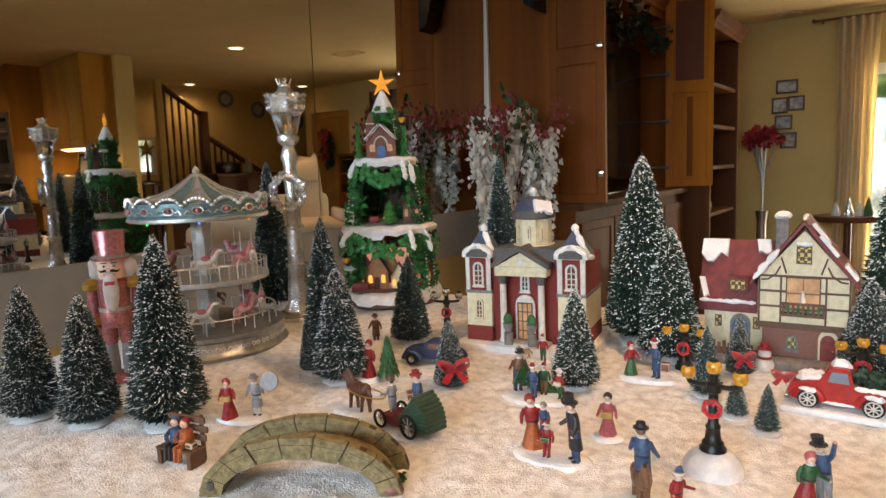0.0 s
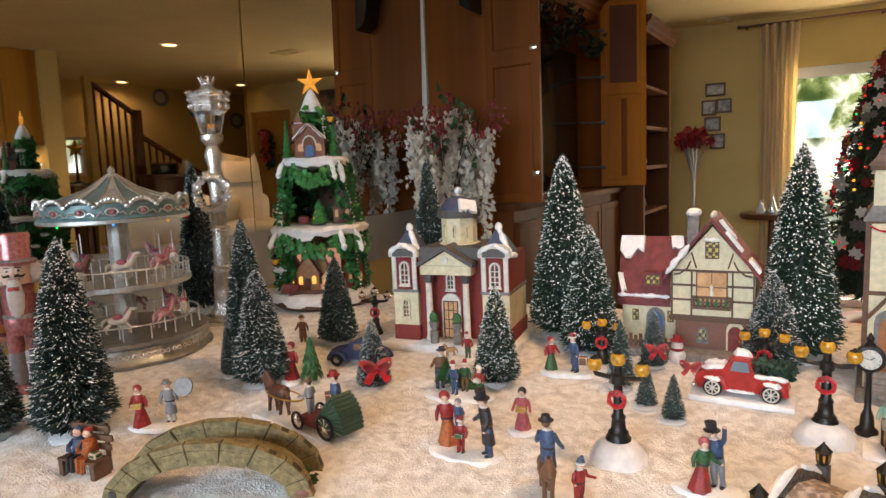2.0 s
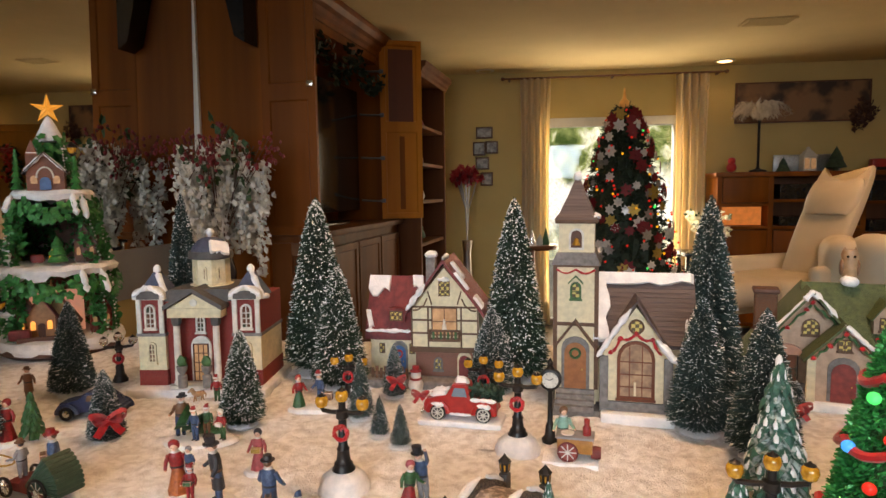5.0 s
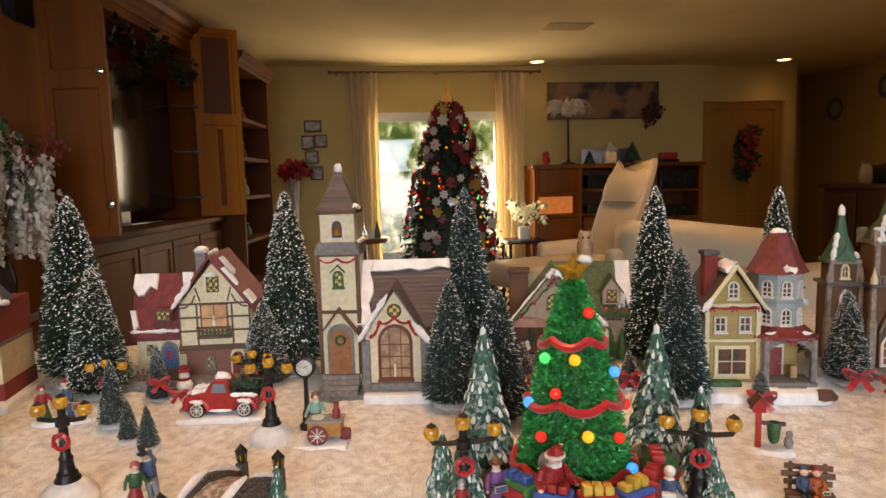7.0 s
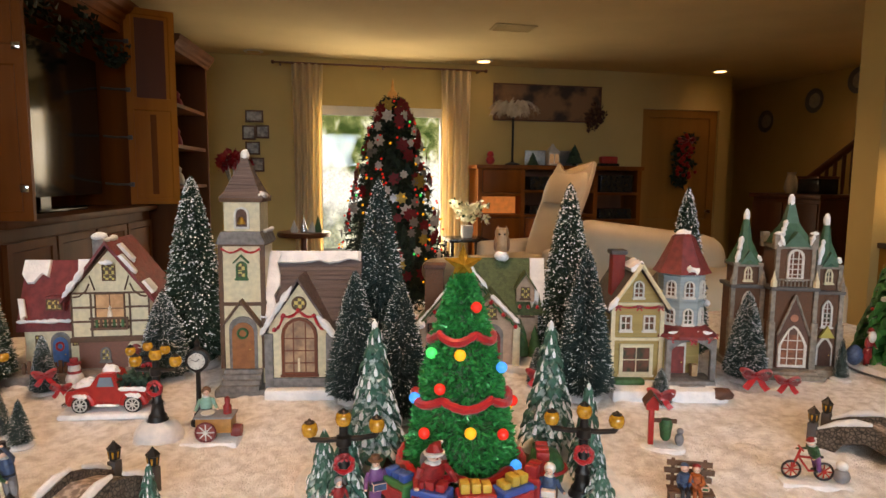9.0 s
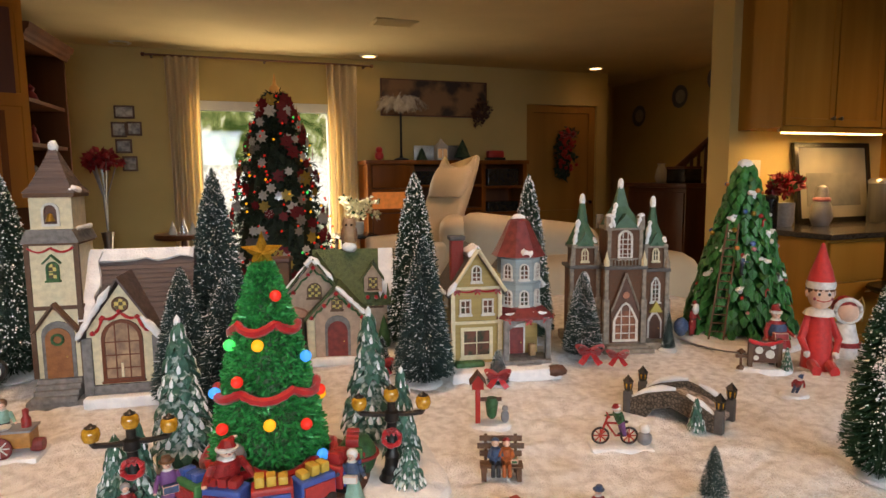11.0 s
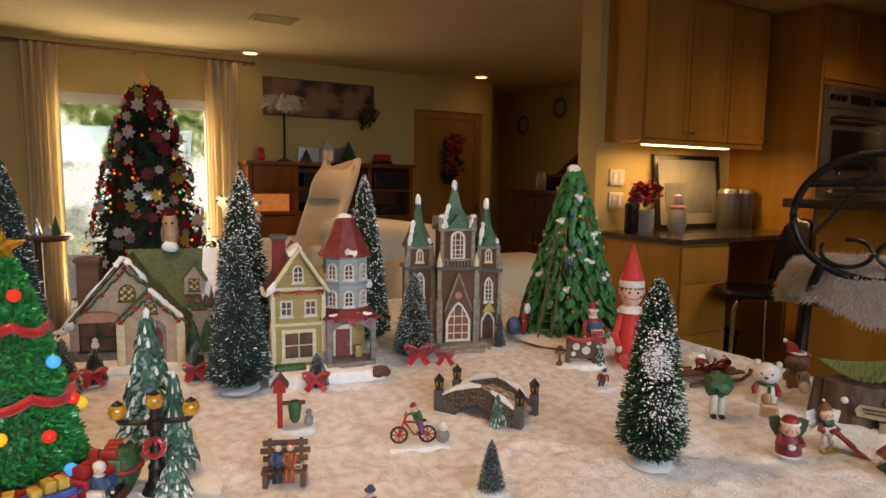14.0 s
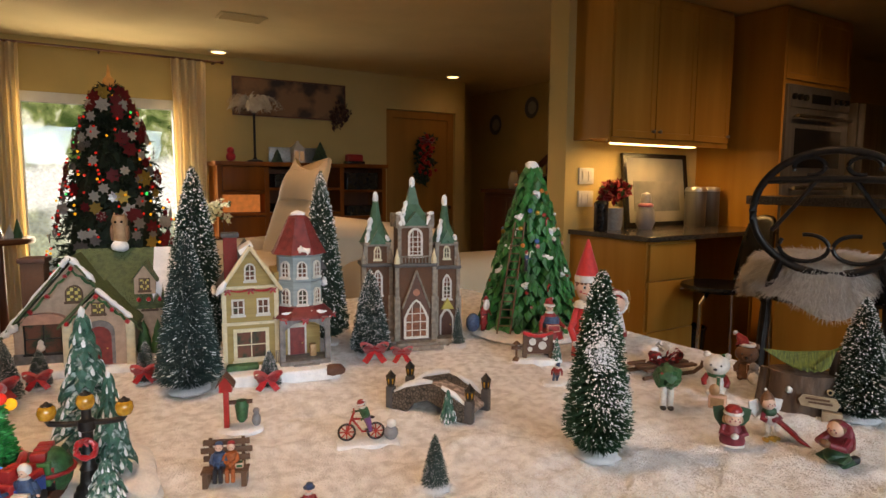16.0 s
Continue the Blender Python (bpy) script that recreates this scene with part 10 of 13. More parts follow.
def rubble(name, stone, joint, scale):
    """Rounded rubble stones in dark joints."""
    m = mat(name, stone, 0.75, second=tuple(c * 0.55 for c in stone), scale=scale * 0.8)
    t = m.node_tree
    ramp = t.nodes["Principled BSDF"].inputs["Base Color"].links[0].from_node
    v = t.nodes.new("ShaderNodeTexVoronoi")
    v.feature = "DISTANCE_TO_EDGE"
    v.inputs["Scale"].default_value = scale
    t.links.new(t.nodes["Texture Coordinate"].outputs["Object"], v.inputs["Vector"])
    edge = t.nodes.new("ShaderNodeValToRGB")
    edge.color_ramp.elements[0].position, edge.color_ramp.elements[1].position = 0.03, 0.14
    t.links.new(v.outputs["Distance"], edge.inputs[0])
    mix = t.nodes.new("ShaderNodeMix")
    mix.data_type = "RGBA"
    mix.inputs[6].default_value = (*joint, 1)
    t.links.new(edge.outputs[0], mix.inputs[0])
    t.links.new(ramp.outputs[0], mix.inputs[7])
    t.links.new(mix.outputs[2], t.nodes["Principled BSDF"].inputs["Base Color"])
    bp = t.nodes.new("ShaderNodeBump")
    bp.inputs["Strength"].default_value, bp.inputs["Distance"].default_value = 0.9, 0.002
    t.links.new(edge.outputs[0], bp.inputs["Height"])
    t.links.new(bp.outputs[0], t.nodes["Principled BSDF"].inputs["Normal"])
    return m


def small_bridge(x, y, rz, pine=True):
    t = thing("snowy_bridge", pose(x, y, TABLE, 0, 0, rz), "dark cobbled toy footbridge with snow and corner lanterns", "bridge", "snowy bridges")
    cob = bpy.data.materials.get("rubble_stone") or rubble("rubble_stone", (0.20, 0.155, 0.12), (0.035, 0.028, 0.022), 230)
    half, w = 0.056, 0.024
    for s in (-1, 1):
        pts = [(-half, 0), (-0.030, 0), (-0.022, 0.012), (0, 0.020), (0.022, 0.012), (0.030, 0), (half, 0), (half, 0.018), (0.03, 0.032), (0, 0.040), (-0.03, 0.032), (-half, 0.018)]
        part("side_wall", slab(new_bm(), pts, s * w - 0.004, s * w + 0.004), cob, t, smooth=False)
        b = new_bm()
        tube(b, [(x0, s * w, z0) for x0, z0 in ((-0.05, 0.022), (-0.03, 0.034), (-0.012, 0.041), (0.004, 0.043))], [0.002, 0.0042, 0.0046, 0.002], 8)
        tube(b, [(x0, s * w, z0) for x0, z0 in ((0.018, 0.039), (0.034, 0.032), (0.05, 0.022))], [0.002, 0.0042, 0.002], 8)
        part("snow_ridge", b, snow_paint, t)
    b = new_bm()
    arc = ((-half, 0.008), (-0.03, 0.021), (0, 0.028), (0.03, 0.021), (half, 0.008))
    for (x0, z0), (x1, z1) in zip(arc, arc[1:]):
        prism(b, [(x0, -w + 0.004, z0), (x1, -w + 0.004, z1), (x1, w - 0.004, z1), (x0, w - 0.004, z0)], 0.004)
    part("deck", b, mat("icy_cobble", (0.5, 0.42, 0.38), 0.6, second=(0.2, 0.16, 0.14), scale=160, sharp=(0.45, 0.6)), t, smooth=False)
    for sx in (-1, 1):
        for sy in (-1, 1):
            p = part("post", box(new_bm(), sx * half - 0.005, sy * w - 0.005, 0, sx * half + 0.005, sy * w + 0.005, 0.028, bevel=0.001), slate_grey, t)
            part("lantern", lathe(new_bm(), [(0.0035, 0.028), (0.0055, 0.030), (0.0065, 0.040), (0.0075, 0.041), (0.002, 0.047), (0, 0.05)], 6, (sx * half, sy * w, 0)), black_metal, p, smooth=False)
            part("glow", lathe(new_bm(), [(0.0052, 0.0315), (0.0062, 0.0385)], 6, (sx * half, sy * w, 0), start=0.5), lantern_glow, p, smooth=False)
    if pine:
        resin_pine(0.034, -0.038, 0, 0.042, 0.022, t, 5, 14)


stone_bridge()
small_bridge(0.968, 0.652, -60)
small_bridge(0.122, 0.668, 62)


# lamps and clock
def mound(x, y, r, h):
    b = lathe(new_bm(), [(1, -0.05), (0.97, 0.2), (0.85, 0.55), (0.6, 0.85), (0.3, 0.98), (0.0, 1.0)], 28)
    for v in b.verts:
        v.co = Vector((v.co.x * r * (1 + 0.1 * noise.noise(v.co * 2)), v.co.y * r, v.co.z * h))
    o = mesh_ob("snow_mound", b, glitter("sparkling_snow", (0.85, 0.85, 0.86), (0.7, 0.72, 0.75), 700, 0.6, 0.0) if "sparkling_snow" not in bpy.data.materials else bpy.data.materials["sparkling_snow"], smooth=True)
    o.matrix_world = pose(x, y, TABLE)
    tagged(o, "small sparkling mound of artificial snow", "snow mound", "snow mounds")


for x, y, z, h, rz, lit, md in ((-0.053, 0.732, 0.020, 0.100, -5, True, True), (0.140, 0.852, 0.018, 0.098, -10, True, True), (-0.135, 1.045, 0.0, 0.070, 0, True, False), (-0.568, 1.085, 0.0, 0.092, 20, False, False), (0.085, 1.035, 0.0, 0.075, 0, True, False)):
    t = thing("street_lamp", pose(x, y, TABLE + z, 0, 0, rz), "black toy street lamp with three lanterns and red wreath", "street lamp", "street lamps")
    three_lantern(t, Matrix(), h, 0.024, lit)
    if md:
        mound(x, y, 0.029, 0.024)


def street_clock():
    t = thing("street_clock", pose(0.182, 0.885, TABLE, 0, 0, -5), "black toy street clock with a white face", "clock")
    part("post", lathe(new_bm(), [(0.011, 0), (0.011, 0.005), (0.007, 0.009), (0.006, 0.022), (0.0035, 0.028), (0.003, 0.068), (0.0055, 0.071)], 12), black_metal, t)
    part("case", lathe(new_bm(), [(0.012, -0.0055), (0.0145, -0.004), (0.0145, 0.004), (0.012, 0.0055), (0, 0.0055)], 24, m=pose(0, 0, 0.085, 90)), black_metal, t)
    f = part("face", lathe(new_bm(), [(0.0105, 0.0), (0.0105, 0.001), (0, 0.001)], 24, m=pose(0, -0.0055, 0.085, 90)), pale, t)
    b = new_bm()
    for k in range(12):
        a = k * math.pi / 6
        rod(b, (0.0082 * math.sin(a), -0.007, 0.085 + 0.0082 * math.cos(a)), (0.0096 * math.sin(a), -0.007, 0.085 + 0.0096 * math.cos(a)), 0.0003, n=4)
    rod(b, (0, -0.007, 0.085), (0.004, -0.007, 0.088), 0.0004, n=4)
    rod(b, (0, -0.007, 0.085), (-0.006, -0.007, 0.087), 0.0003, n=4)
    part("dial_marks", b, black_metal, f)
    part("finial", lathe(new_bm(), [(0.006, 0.099), (0.003, 0.103), (0.004, 0.107), (0, 0.114)], 10), black_metal, t)


street_clock()


def truck():
    t = thing("pickup_truck", pose(0.058, 0.952, TABLE + 0.007, 0, 0, -6) @ Matrix.Scale(0.89, 4), "red vintage toy pickup truck carrying a tree, snow on top", "truck")
    part("snowy_base", box(new_bm(), -0.066, -0.032, -0.010, 0.070, 0.030, 0.0, bevel=0.004), snow_paint, t)
    body = [(-0.058, 0.010), (-0.058, 0.026), (-0.052, 0.033), (-0.020, 0.037), (-0.012, 0.055), (-0.006, 0.057), (0.012, 0.057), (0.016, 0.050), (0.017, 0.033), (0.060, 0.032), (0.060, 0.010)]
    b = slab(new_bm(), body, -0.020, 0.020)
    bmesh.ops.bevel(b, geom=list(b.edges), offset=0.002, segments=2, affect="EDGES")
    part("body", b, red_paint, t)
    b = slab(new_bm(), [(-0.012, 0.038), (-0.007, 0.052), (0.010, 0.052), (0.013, 0.038)], -0.0212, -0.0195)
    part("side_window", b, mat("truck_glass", (0.2, 0.26, 0.32), 0.15), t, smooth=False)
    for x in (-0.034, 0.040):
        for s in (-1, 1):
            f = part("fender", tube(new_bm(), [(x + 0.0165 * math.cos(a), s * 0.0195, 0.010 + 0.0165 * math.sin(a)) for a in [math.pi * i / 10 for i in range(11)]], 0.005, 8), red_paint, t)
            wv = part("wheel", lathe(new_bm(), [(0.0125, -0.004), (0.013, -0.002), (0.013, 0.002), (0.0125, 0.004)], 24, m=pose(x, s * 0.0215, 0.0115, 90)), black_metal, t)
            hub = ring(new_bm(), 0.0092, 0, 0.0011, 0)
            lathe(hub, [(0.0032, -0.0012), (0.0028, 0.0012), (0, 0.0016)], 12)
            for k in range(8):
                rod(hub, (0, 0, 0), (0.0092 * math.cos(k * math.pi / 4), 0.0092 * math.sin(k * math.pi / 4), 0), 0.0009, n=5)
            bmesh.ops.transform(hub, matrix=pose(x, s * 0.0258, 0.0115, 90 if s < 0 else -90), verts=hub.verts)
            part("hubcap", hub, pale, wv)
    part("bumper", box(new_bm(), -0.063, -0.021, 0.006, -0.058, 0.021, 0.012, bevel=0.001), chrome, t)
    for s in (-1, 1):
        part("headlight", ball(new_bm(), (-0.058, s * 0.013, 0.024), 0.0035, 2), pale, t)
    b = new_bm()
    snow_run(b, (-0.050, -0.010, 0.037), (-0.018, -0.012, 0.040), 0.007, 8, 71)
    snow_run(b, (-0.050, 0.010, 0.037), (-0.018, 0.012, 0.040), 0.007, 8, 75)
    snow_run(b, (-0.010, 0, 0.059), (0.014, 0, 0.058), 0.009, 6, 72)
    snow_run(b, (0.018, -0.019, 0.034), (0.06, -0.019, 0.033), 0.004, 10, 73)
    snow_run(b, (-0.045, -0.0235, 0.026), (-0.024, -0.0235, 0.024), 0.004, 6, 74)
    snow_run(b, (0.03, -0.0235, 0.027), (0.052, -0.0235, 0.024), 0.0045, 6, 76)
    snow_run(b, (-0.016, -0.0215, 0.010), (0.02, -0.0215, 0.010), 0.003, 8, 77)
    part("snow", b, snow_paint, t)
    b = new_bm()
    rnd = random.Random(5)
    for k in range(40):
        leaf_cluster(b, (rnd.uniform(0.018, 0.062), rnd.uniform(-0.012, 0.012), rnd.uniform(0.034, 0.046)), 0.006, 12, 0.008, rnd)
    part("tree_load", b, bristle_green, t, smooth=False)
    part("front_bow", bow(new_bm(), (-0.066, -0.012, 0.036), 0.016), red_cloth, t, smooth=False)


truck()


def vintage_car():
    t = thing("vintage_car", pose(-0.492, 0.918, TABLE, 0, 0, 8), "dark blue vintage toy car on the snow", "car")
    navy = paint("car_navy", (0.025, 0.035, 0.09), 0.3)
    b = slab(new_bm(), [(-0.05, 0.010), (-0.05, 0.024), (-0.018, 0.027), (-0.010, 0.040), (0.022, 0.040), (0.030, 0.026), (0.046, 0.020), (0.046, 0.010)], -0.016, 0.016)
    bmesh.ops.bevel(b, geom=list(b.edges), offset=0.003, segments=2, affect="EDGES")
    part("body", b, navy, t)
    for x in (-0.034, 0.03):
        for s in (-1, 1):
            part("fender", tube(new_bm(), [(x + 0.015 * math.cos(a), s * 0.017, 0.009 + 0.013 * math.sin(a)) for a in [math.pi * i / 8 for i in range(9)]], 0.004, 7), navy, t)
            w = part("wheel", lathe(new_bm(), [(0.010, -0.003), (0.0105, 0), (0.010, 0.003)], 18, m=pose(x, s * 0.0185, 0.0105, 90)), black_metal, t)
            part("hubcap", lathe(new_bm(), [(0.006, -0.001), (0.003, 0.002), (0, 0.002)], 14, m=pose(x, s * 0.022, 0.0105, 90 if s < 0 else -90)), chrome, w)
    part("side_window", slab(new_bm(), [(-0.006, 0.028), (-0.003, 0.037), (0.018, 0.037), (0.022, 0.028)], -0.0172, -0.0155), dim_pane, t, smooth=False)


vintage_car()


def carriage():
    t = thing("horse_carriage", pose(-0.392, 0.680, TABLE, 0, 0, -15), "toy horse carriage with green folding hood and riders", "carriage")
    part("snowy_base", box(new_bm(), -0.118, -0.022, -0.006, 0.06, 0.022, 0.003, bevel=0.003), snow_paint, t)
    horse = horse_mesh(new_bm(), 0.048, 0, 0)
    o = part("horse", horse, paint("dark_bay", (0.10, 0.038, 0.022), 0.4), t)
    o.matrix_local = pose(-0.086, 0, 0.003, 0, 0, 180)
    part("harness", tube(new_bm(), [(-0.072 + 0.036 * math.cos(a), 0.013 * math.sin(a), 0.030) for a in [i * math.pi / 8 for i in range(16)]], 0.0011, 5, closed=True), gold, t)
    part("body", slab(new_bm(), [(-0.026, 0.018), (-0.022, 0.010), (0.034, 0.010), (0.046, 0.020), (0.044, 0.030), (0.004, 0.026), (-0.004, 0.020)], -0.015, 0.015), burgundy, t, smooth=False)
    b = new_bm()
    for k in range(9):
        a0 = math.radians(-6 + 7.5 * k)
        c = Vector((0.012, 0, 0.020))
        tip = c + Vector((0.046 * math.cos(a0), 0, 0.040 * math.sin(a0)))
        tube(b, [c + Vector((0, -0.015, 0)), tip + Vector((0, -0.014, 0)), tip + Vector((0, 0.014, 0)), c + Vector((0, 0.015, 0))], 0.0029, 7)
    part("hood", b, paint("hood_green", (0.025, 0.065, 0.04)), t)
    for x, r in ((-0.022, 0.010), (0.030, 0.013)):
        for s in (-1, 1):
            wheel(t, pose(x, s * 0.018, r + 0.004), r, silver, w=0.0018)
    b = fig(new_bm(), pose(-0.018, 0, 0.014, 0, 0, -90), 0.049, GREY, GREY, BROWN, False, "brim", (0.8, 0.8))
    o = mesh_ob("driver_figurine", b, PALETTE, smooth=True)
    o.matrix_world = t.matrix_world
    tagged(o, "carriage driver figurine in a grey coat", "figurine", "village figurines")
    b = fig(new_bm(), pose(0.006, 0.022, 0.003, 0, 0, -40), 0.070, BLUE, BLUE, RED, False, "brim", (0.6, 0.7), BROWN, True)
    o = mesh_ob("passenger_figurine", b, PALETTE, smooth=True)
    o.matrix_world = t.matrix_world
    tagged(o, "tall carriage passenger figurine in blue coat", "figurine", "village figurines")


carriage()


def vendor_cart():
    t = thing("vendor_cart", pose(0.205, 0.832, TABLE, 0, 0, -8), "orange toy vendor cart with white spoked wheel", "cart")
    part("snowy_base", box(new_bm(), -0.034, -0.018, -0.006, 0.034, 0.026, 0.003, bevel=0.003), snow_paint, t)
    part("cart_box", box(new_bm(), -0.016, -0.010, 0.012, 0.026, 0.014, 0.030, bevel=0.001), paint("cart_orange", (0.42, 0.19, 0.04)), t)
    part("counter", box(new_bm(), -0.018, -0.012, 0.030, 0.028, 0.016, 0.0325, bevel=0.0006), PALETTE[GREY], t)
    cw = wheel(t, pose(-0.003, -0.0135, 0.0145), 0.0115, PALETTE[WHITE], w=0.0014, tyre=burgundy)
    part("wheel_disc", lathe(new_bm(), [(0.0, -0.0008), (0.0105, -0.0008), (0.0105, 0.0008), (0.0, 0.0008)], 20, m=pose(0, 0.0016, 0, 90)), paint("cart_wheel_red", (0.30, 0.06, 0.05)), cw)
    part("barrel", lathe(new_bm(), [(0.007, -0.006), (0.008, 0), (0.007, 0.006)], 14, m=pose(0.030, 0, 0.012, 0, 90, 0)), burgundy, t)
    part("plate", lathe(new_bm(), [(0.007, 0.0325), (0.0085, 0.0345), (0, 0.0345)], 16, (-0.004, 0.0, 0)), PALETTE[WHITE], t)
    b = lathe(new_bm(), [(0.005, 0.0325), (0.005, 0.042), (0.003, 0.045), (0.0035, 0.052), (0, 0.054)], 12, (0.019, 0.002, 0))
    part("bottle", b, PALETTE[RED], t)
    b = fig(new_bm(), pose(-0.012, 0.020, 0.003, 0, 0, 10), 0.060, MINT, BLACK, BROWN, False, "bonnet", (0.6, 0.7))
    o = mesh_ob("vendor_figurine", b, PALETTE, smooth=True)
    o.matrix_world = t.matrix_world
    tagged(o, "street vendor figurine in a mint green jacket", "figurine", "village figurines")


vendor_cart()


def mailbox():
    t = thing("mail_post", pose(0.735, 0.712, TABLE, 0, 0, -20), "red toy mail post with a green box and grey bird", "mailbox")
    part("snowy_base", lathe(new_bm(), [(0.026, -0.002), (0.026, 0.002), (0.022, 0.0045), (0, 0.005)], 22, squash=0.6), snow_paint, t)
    part("post", box(new_bm(), -0.018, -0.003, 0.004, -0.012, 0.003, 0.050, bevel=0.0006), red_paint, t)
    part("birdhouse", gable(new_bm(), -0.022, -0.008, -0.006, 0.006, 0.048, 0.058, 0.066), red_paint, t, smooth=False)
    part("birdhouse_roof", roof_pair(new_bm(), -0.022, -0.008, -0.007, 0.007, 0.058, 0.067, "y", 0.002, 0.003), dark_brown, t, smooth=False)
    part("crossbar", box(new_bm(), -0.012, -0.002, 0.032, 0.014, 0.002, 0.036), dark_brown, t, smooth=False)
    part("mail_bag", lathe(new_bm(), [(0.003, 0.010), (0.006, 0.014), (0.008, 0.03), (0.006, 0.036)], 10, (0.002, 0, 0)), PALETTE[GREEN], t)
    part("bird", ball(ball(new_bm(), (0.018, 0, 0.012), 0.006, 2, 0, (0.9, 0.9, 1.4)), (0.018, -0.002, 0.023), 0.004, 2), PALETTE[GREY], t)


mailbox()


def bicycle():
    t = thing("toy_bicycle", pose(0.846, 0.605, TABLE, 0, 0, -22), "red toy bicycle with a child and snowman on a snowy base", "bicycle")
    part("snowy_base", box(new_bm(), -0.034, -0.014, -0.005, 0.036, 0.014, 0.003, bevel=0.0035), snow_paint, t)
    for x in (-0.022, 0.010):
        wheel(t, pose(x, 0, 0.013), 0.009, red_paint, w=0.0013)
    b = new_bm()
    tube(b, [(-0.022, 0, 0.013), (-0.016, 0, 0.030), (-0.014, 0, 0.036)], 0.0013, 6)
    tube(b, [(-0.016, 0, 0.028), (-0.005, 0, 0.013), (0.010, 0, 0.013), (0.003, 0, 0.027), (-0.016, 0, 0.028)], 0.0013, 6)
    tube(b, [(-0.014, -0.007, 0.037), (-0.014, 0.007, 0.037)], 0.001, 6)
    part("frame", b, red_paint, t)
    part("saddle", ball(new_bm(), (0.004, 0, 0.029), 0.004, 1, 0, (1.4, 0.8, 0.5)), black_metal, t)
    b = fig(new_bm(), pose(0.004, 0, 0.014, 14, 0, -80) @ Matrix.Diagonal((1.3, 1.3, 0.88, 1)), 0.044, GREEN, PURPLE, RED, False, "santa", (0.9, 0.9))
    o = mesh_ob("cyclist_figurine", b, PALETTE, smooth=True)
    o.matrix_world = t.matrix_world
    tagged(o, "child cyclist figurine in green and purple", "figurine", "village figurines")
    b = ball(new_bm(), (0.027, 0, 0.010), 0.0085, 2, GREY)
    ball(b, (0.027, 0, 0.021), 0.006, 2, WHITE)
    o = mesh_ob("snow_child_figurine", b, PALETTE, smooth=True)
    o.matrix_world = t.matrix_world
    tagged(o, "little grey-coated snowman figurine behind the bicycle", "figurine", "village figurines")


bicycle()


def notice_board():
    t = thing("notice_board", pose(1.215, 0.748, TABLE, 0, 0, -30), "dark toy notice board with red trim on a snowy base", "board")
    part("snowy_base", lathe(new_bm(), [(0.042, -0.003), (0.042, 0.003), (0.036, 0.007), (0, 0.008)], 24, squash=0.42), snow_paint, t)
    part("board", box(new_bm(), -0.020, -0.003, 0.014, 0.022, 0.003, 0.048, bevel=0.001), dark_brown, t)
    for x in (-0.02, 0.022):
        part("post", box(new_bm(), x - 0.003, -0.004, 0.004, x + 0.003, 0.004, 0.052), timber, t, smooth=False)
    b = new_bm()
    for x, z, s in ((-0.008, 0.034, 0.006), (0.008, 0.028, 0.007), (0.012, 0.04, 0.004), (-0.012, 0.022, 0.004)):
        lathe(b, [(s, 0), (s, 0.001), (0, 0.001)], 8, m=pose(x, -0.003, z, 90))
    part("painted_mark", b, pale, t)
    part("red_trim", garland(new_bm(), (-0.024, -0.005, 0.050), (0.024, -0.005, 0.050), 0.006, 10, 0.003), red_cloth, t)
    part("sign_post", lathe(new_bm(), [(0.007, 0.004), (0.005, 0.008), (0.002, 0.010), (0.002, 0.030), (0.007, 0.031), (0.001, 0.036)], 8, (-0.034, -0.004, 0)), timber, t)
    part("sign_arm", box(new_bm(), -0.042, -0.006, 0.022, -0.026, -0.003, 0.027), timber, t, smooth=False)
    resin_pine(0.03, -0.010, 0.005, 0.036, 0.018, t, 5, 17)


notice_board()


def toy_sled():
    t = thing("wooden_sled", pose(1.345, 0.605, TABLE, 0, 0, -10), "small wooden sled with red plaid bow and pine sprig", "sled")
    for y in (-0.018, 0.0, 0.018):
        part("slat", box(new_bm(), -0.05, y - 0.006, 0.012, 0.045, y + 0.006, 0.016, bevel=0.001), timber, t)
    for y in (-0.022, 0.022):
        part("runner", tube(new_bm(), [(-0.055, y, 0.003), (0.04, y, 0.003), (0.055, y, 0.010), (0.058, y, 0.018)], 0.003, 7), timber, t)
    part("plaid_bow", bow(new_bm(), (0, -0.004, 0.026), 0.030), mat("plaid", (0.30, 0.02, 0.03), 0.7, second=(0.08, 0.02, 0.02), scale=160, sharp=(0.45, 0.55)), t, smooth=False)
    lf = new_bm()
    leaf_cluster(lf, (-0.004, 0.004, 0.030), 0.02, 60, 0.012, random.Random(4), 0.5)
    part("frosted_sprig", lf, fleck_white, t, smooth=False)
    b = new_bm()
    for k in range(12):
        ball(b, (random.Random(k).uniform(-0.03, 0.03), random.Random(k + 9).uniform(-0.015, 0.015), 0.024), 0.0035, 1)
    part("berry", b, red_paint, t)


toy_sled()


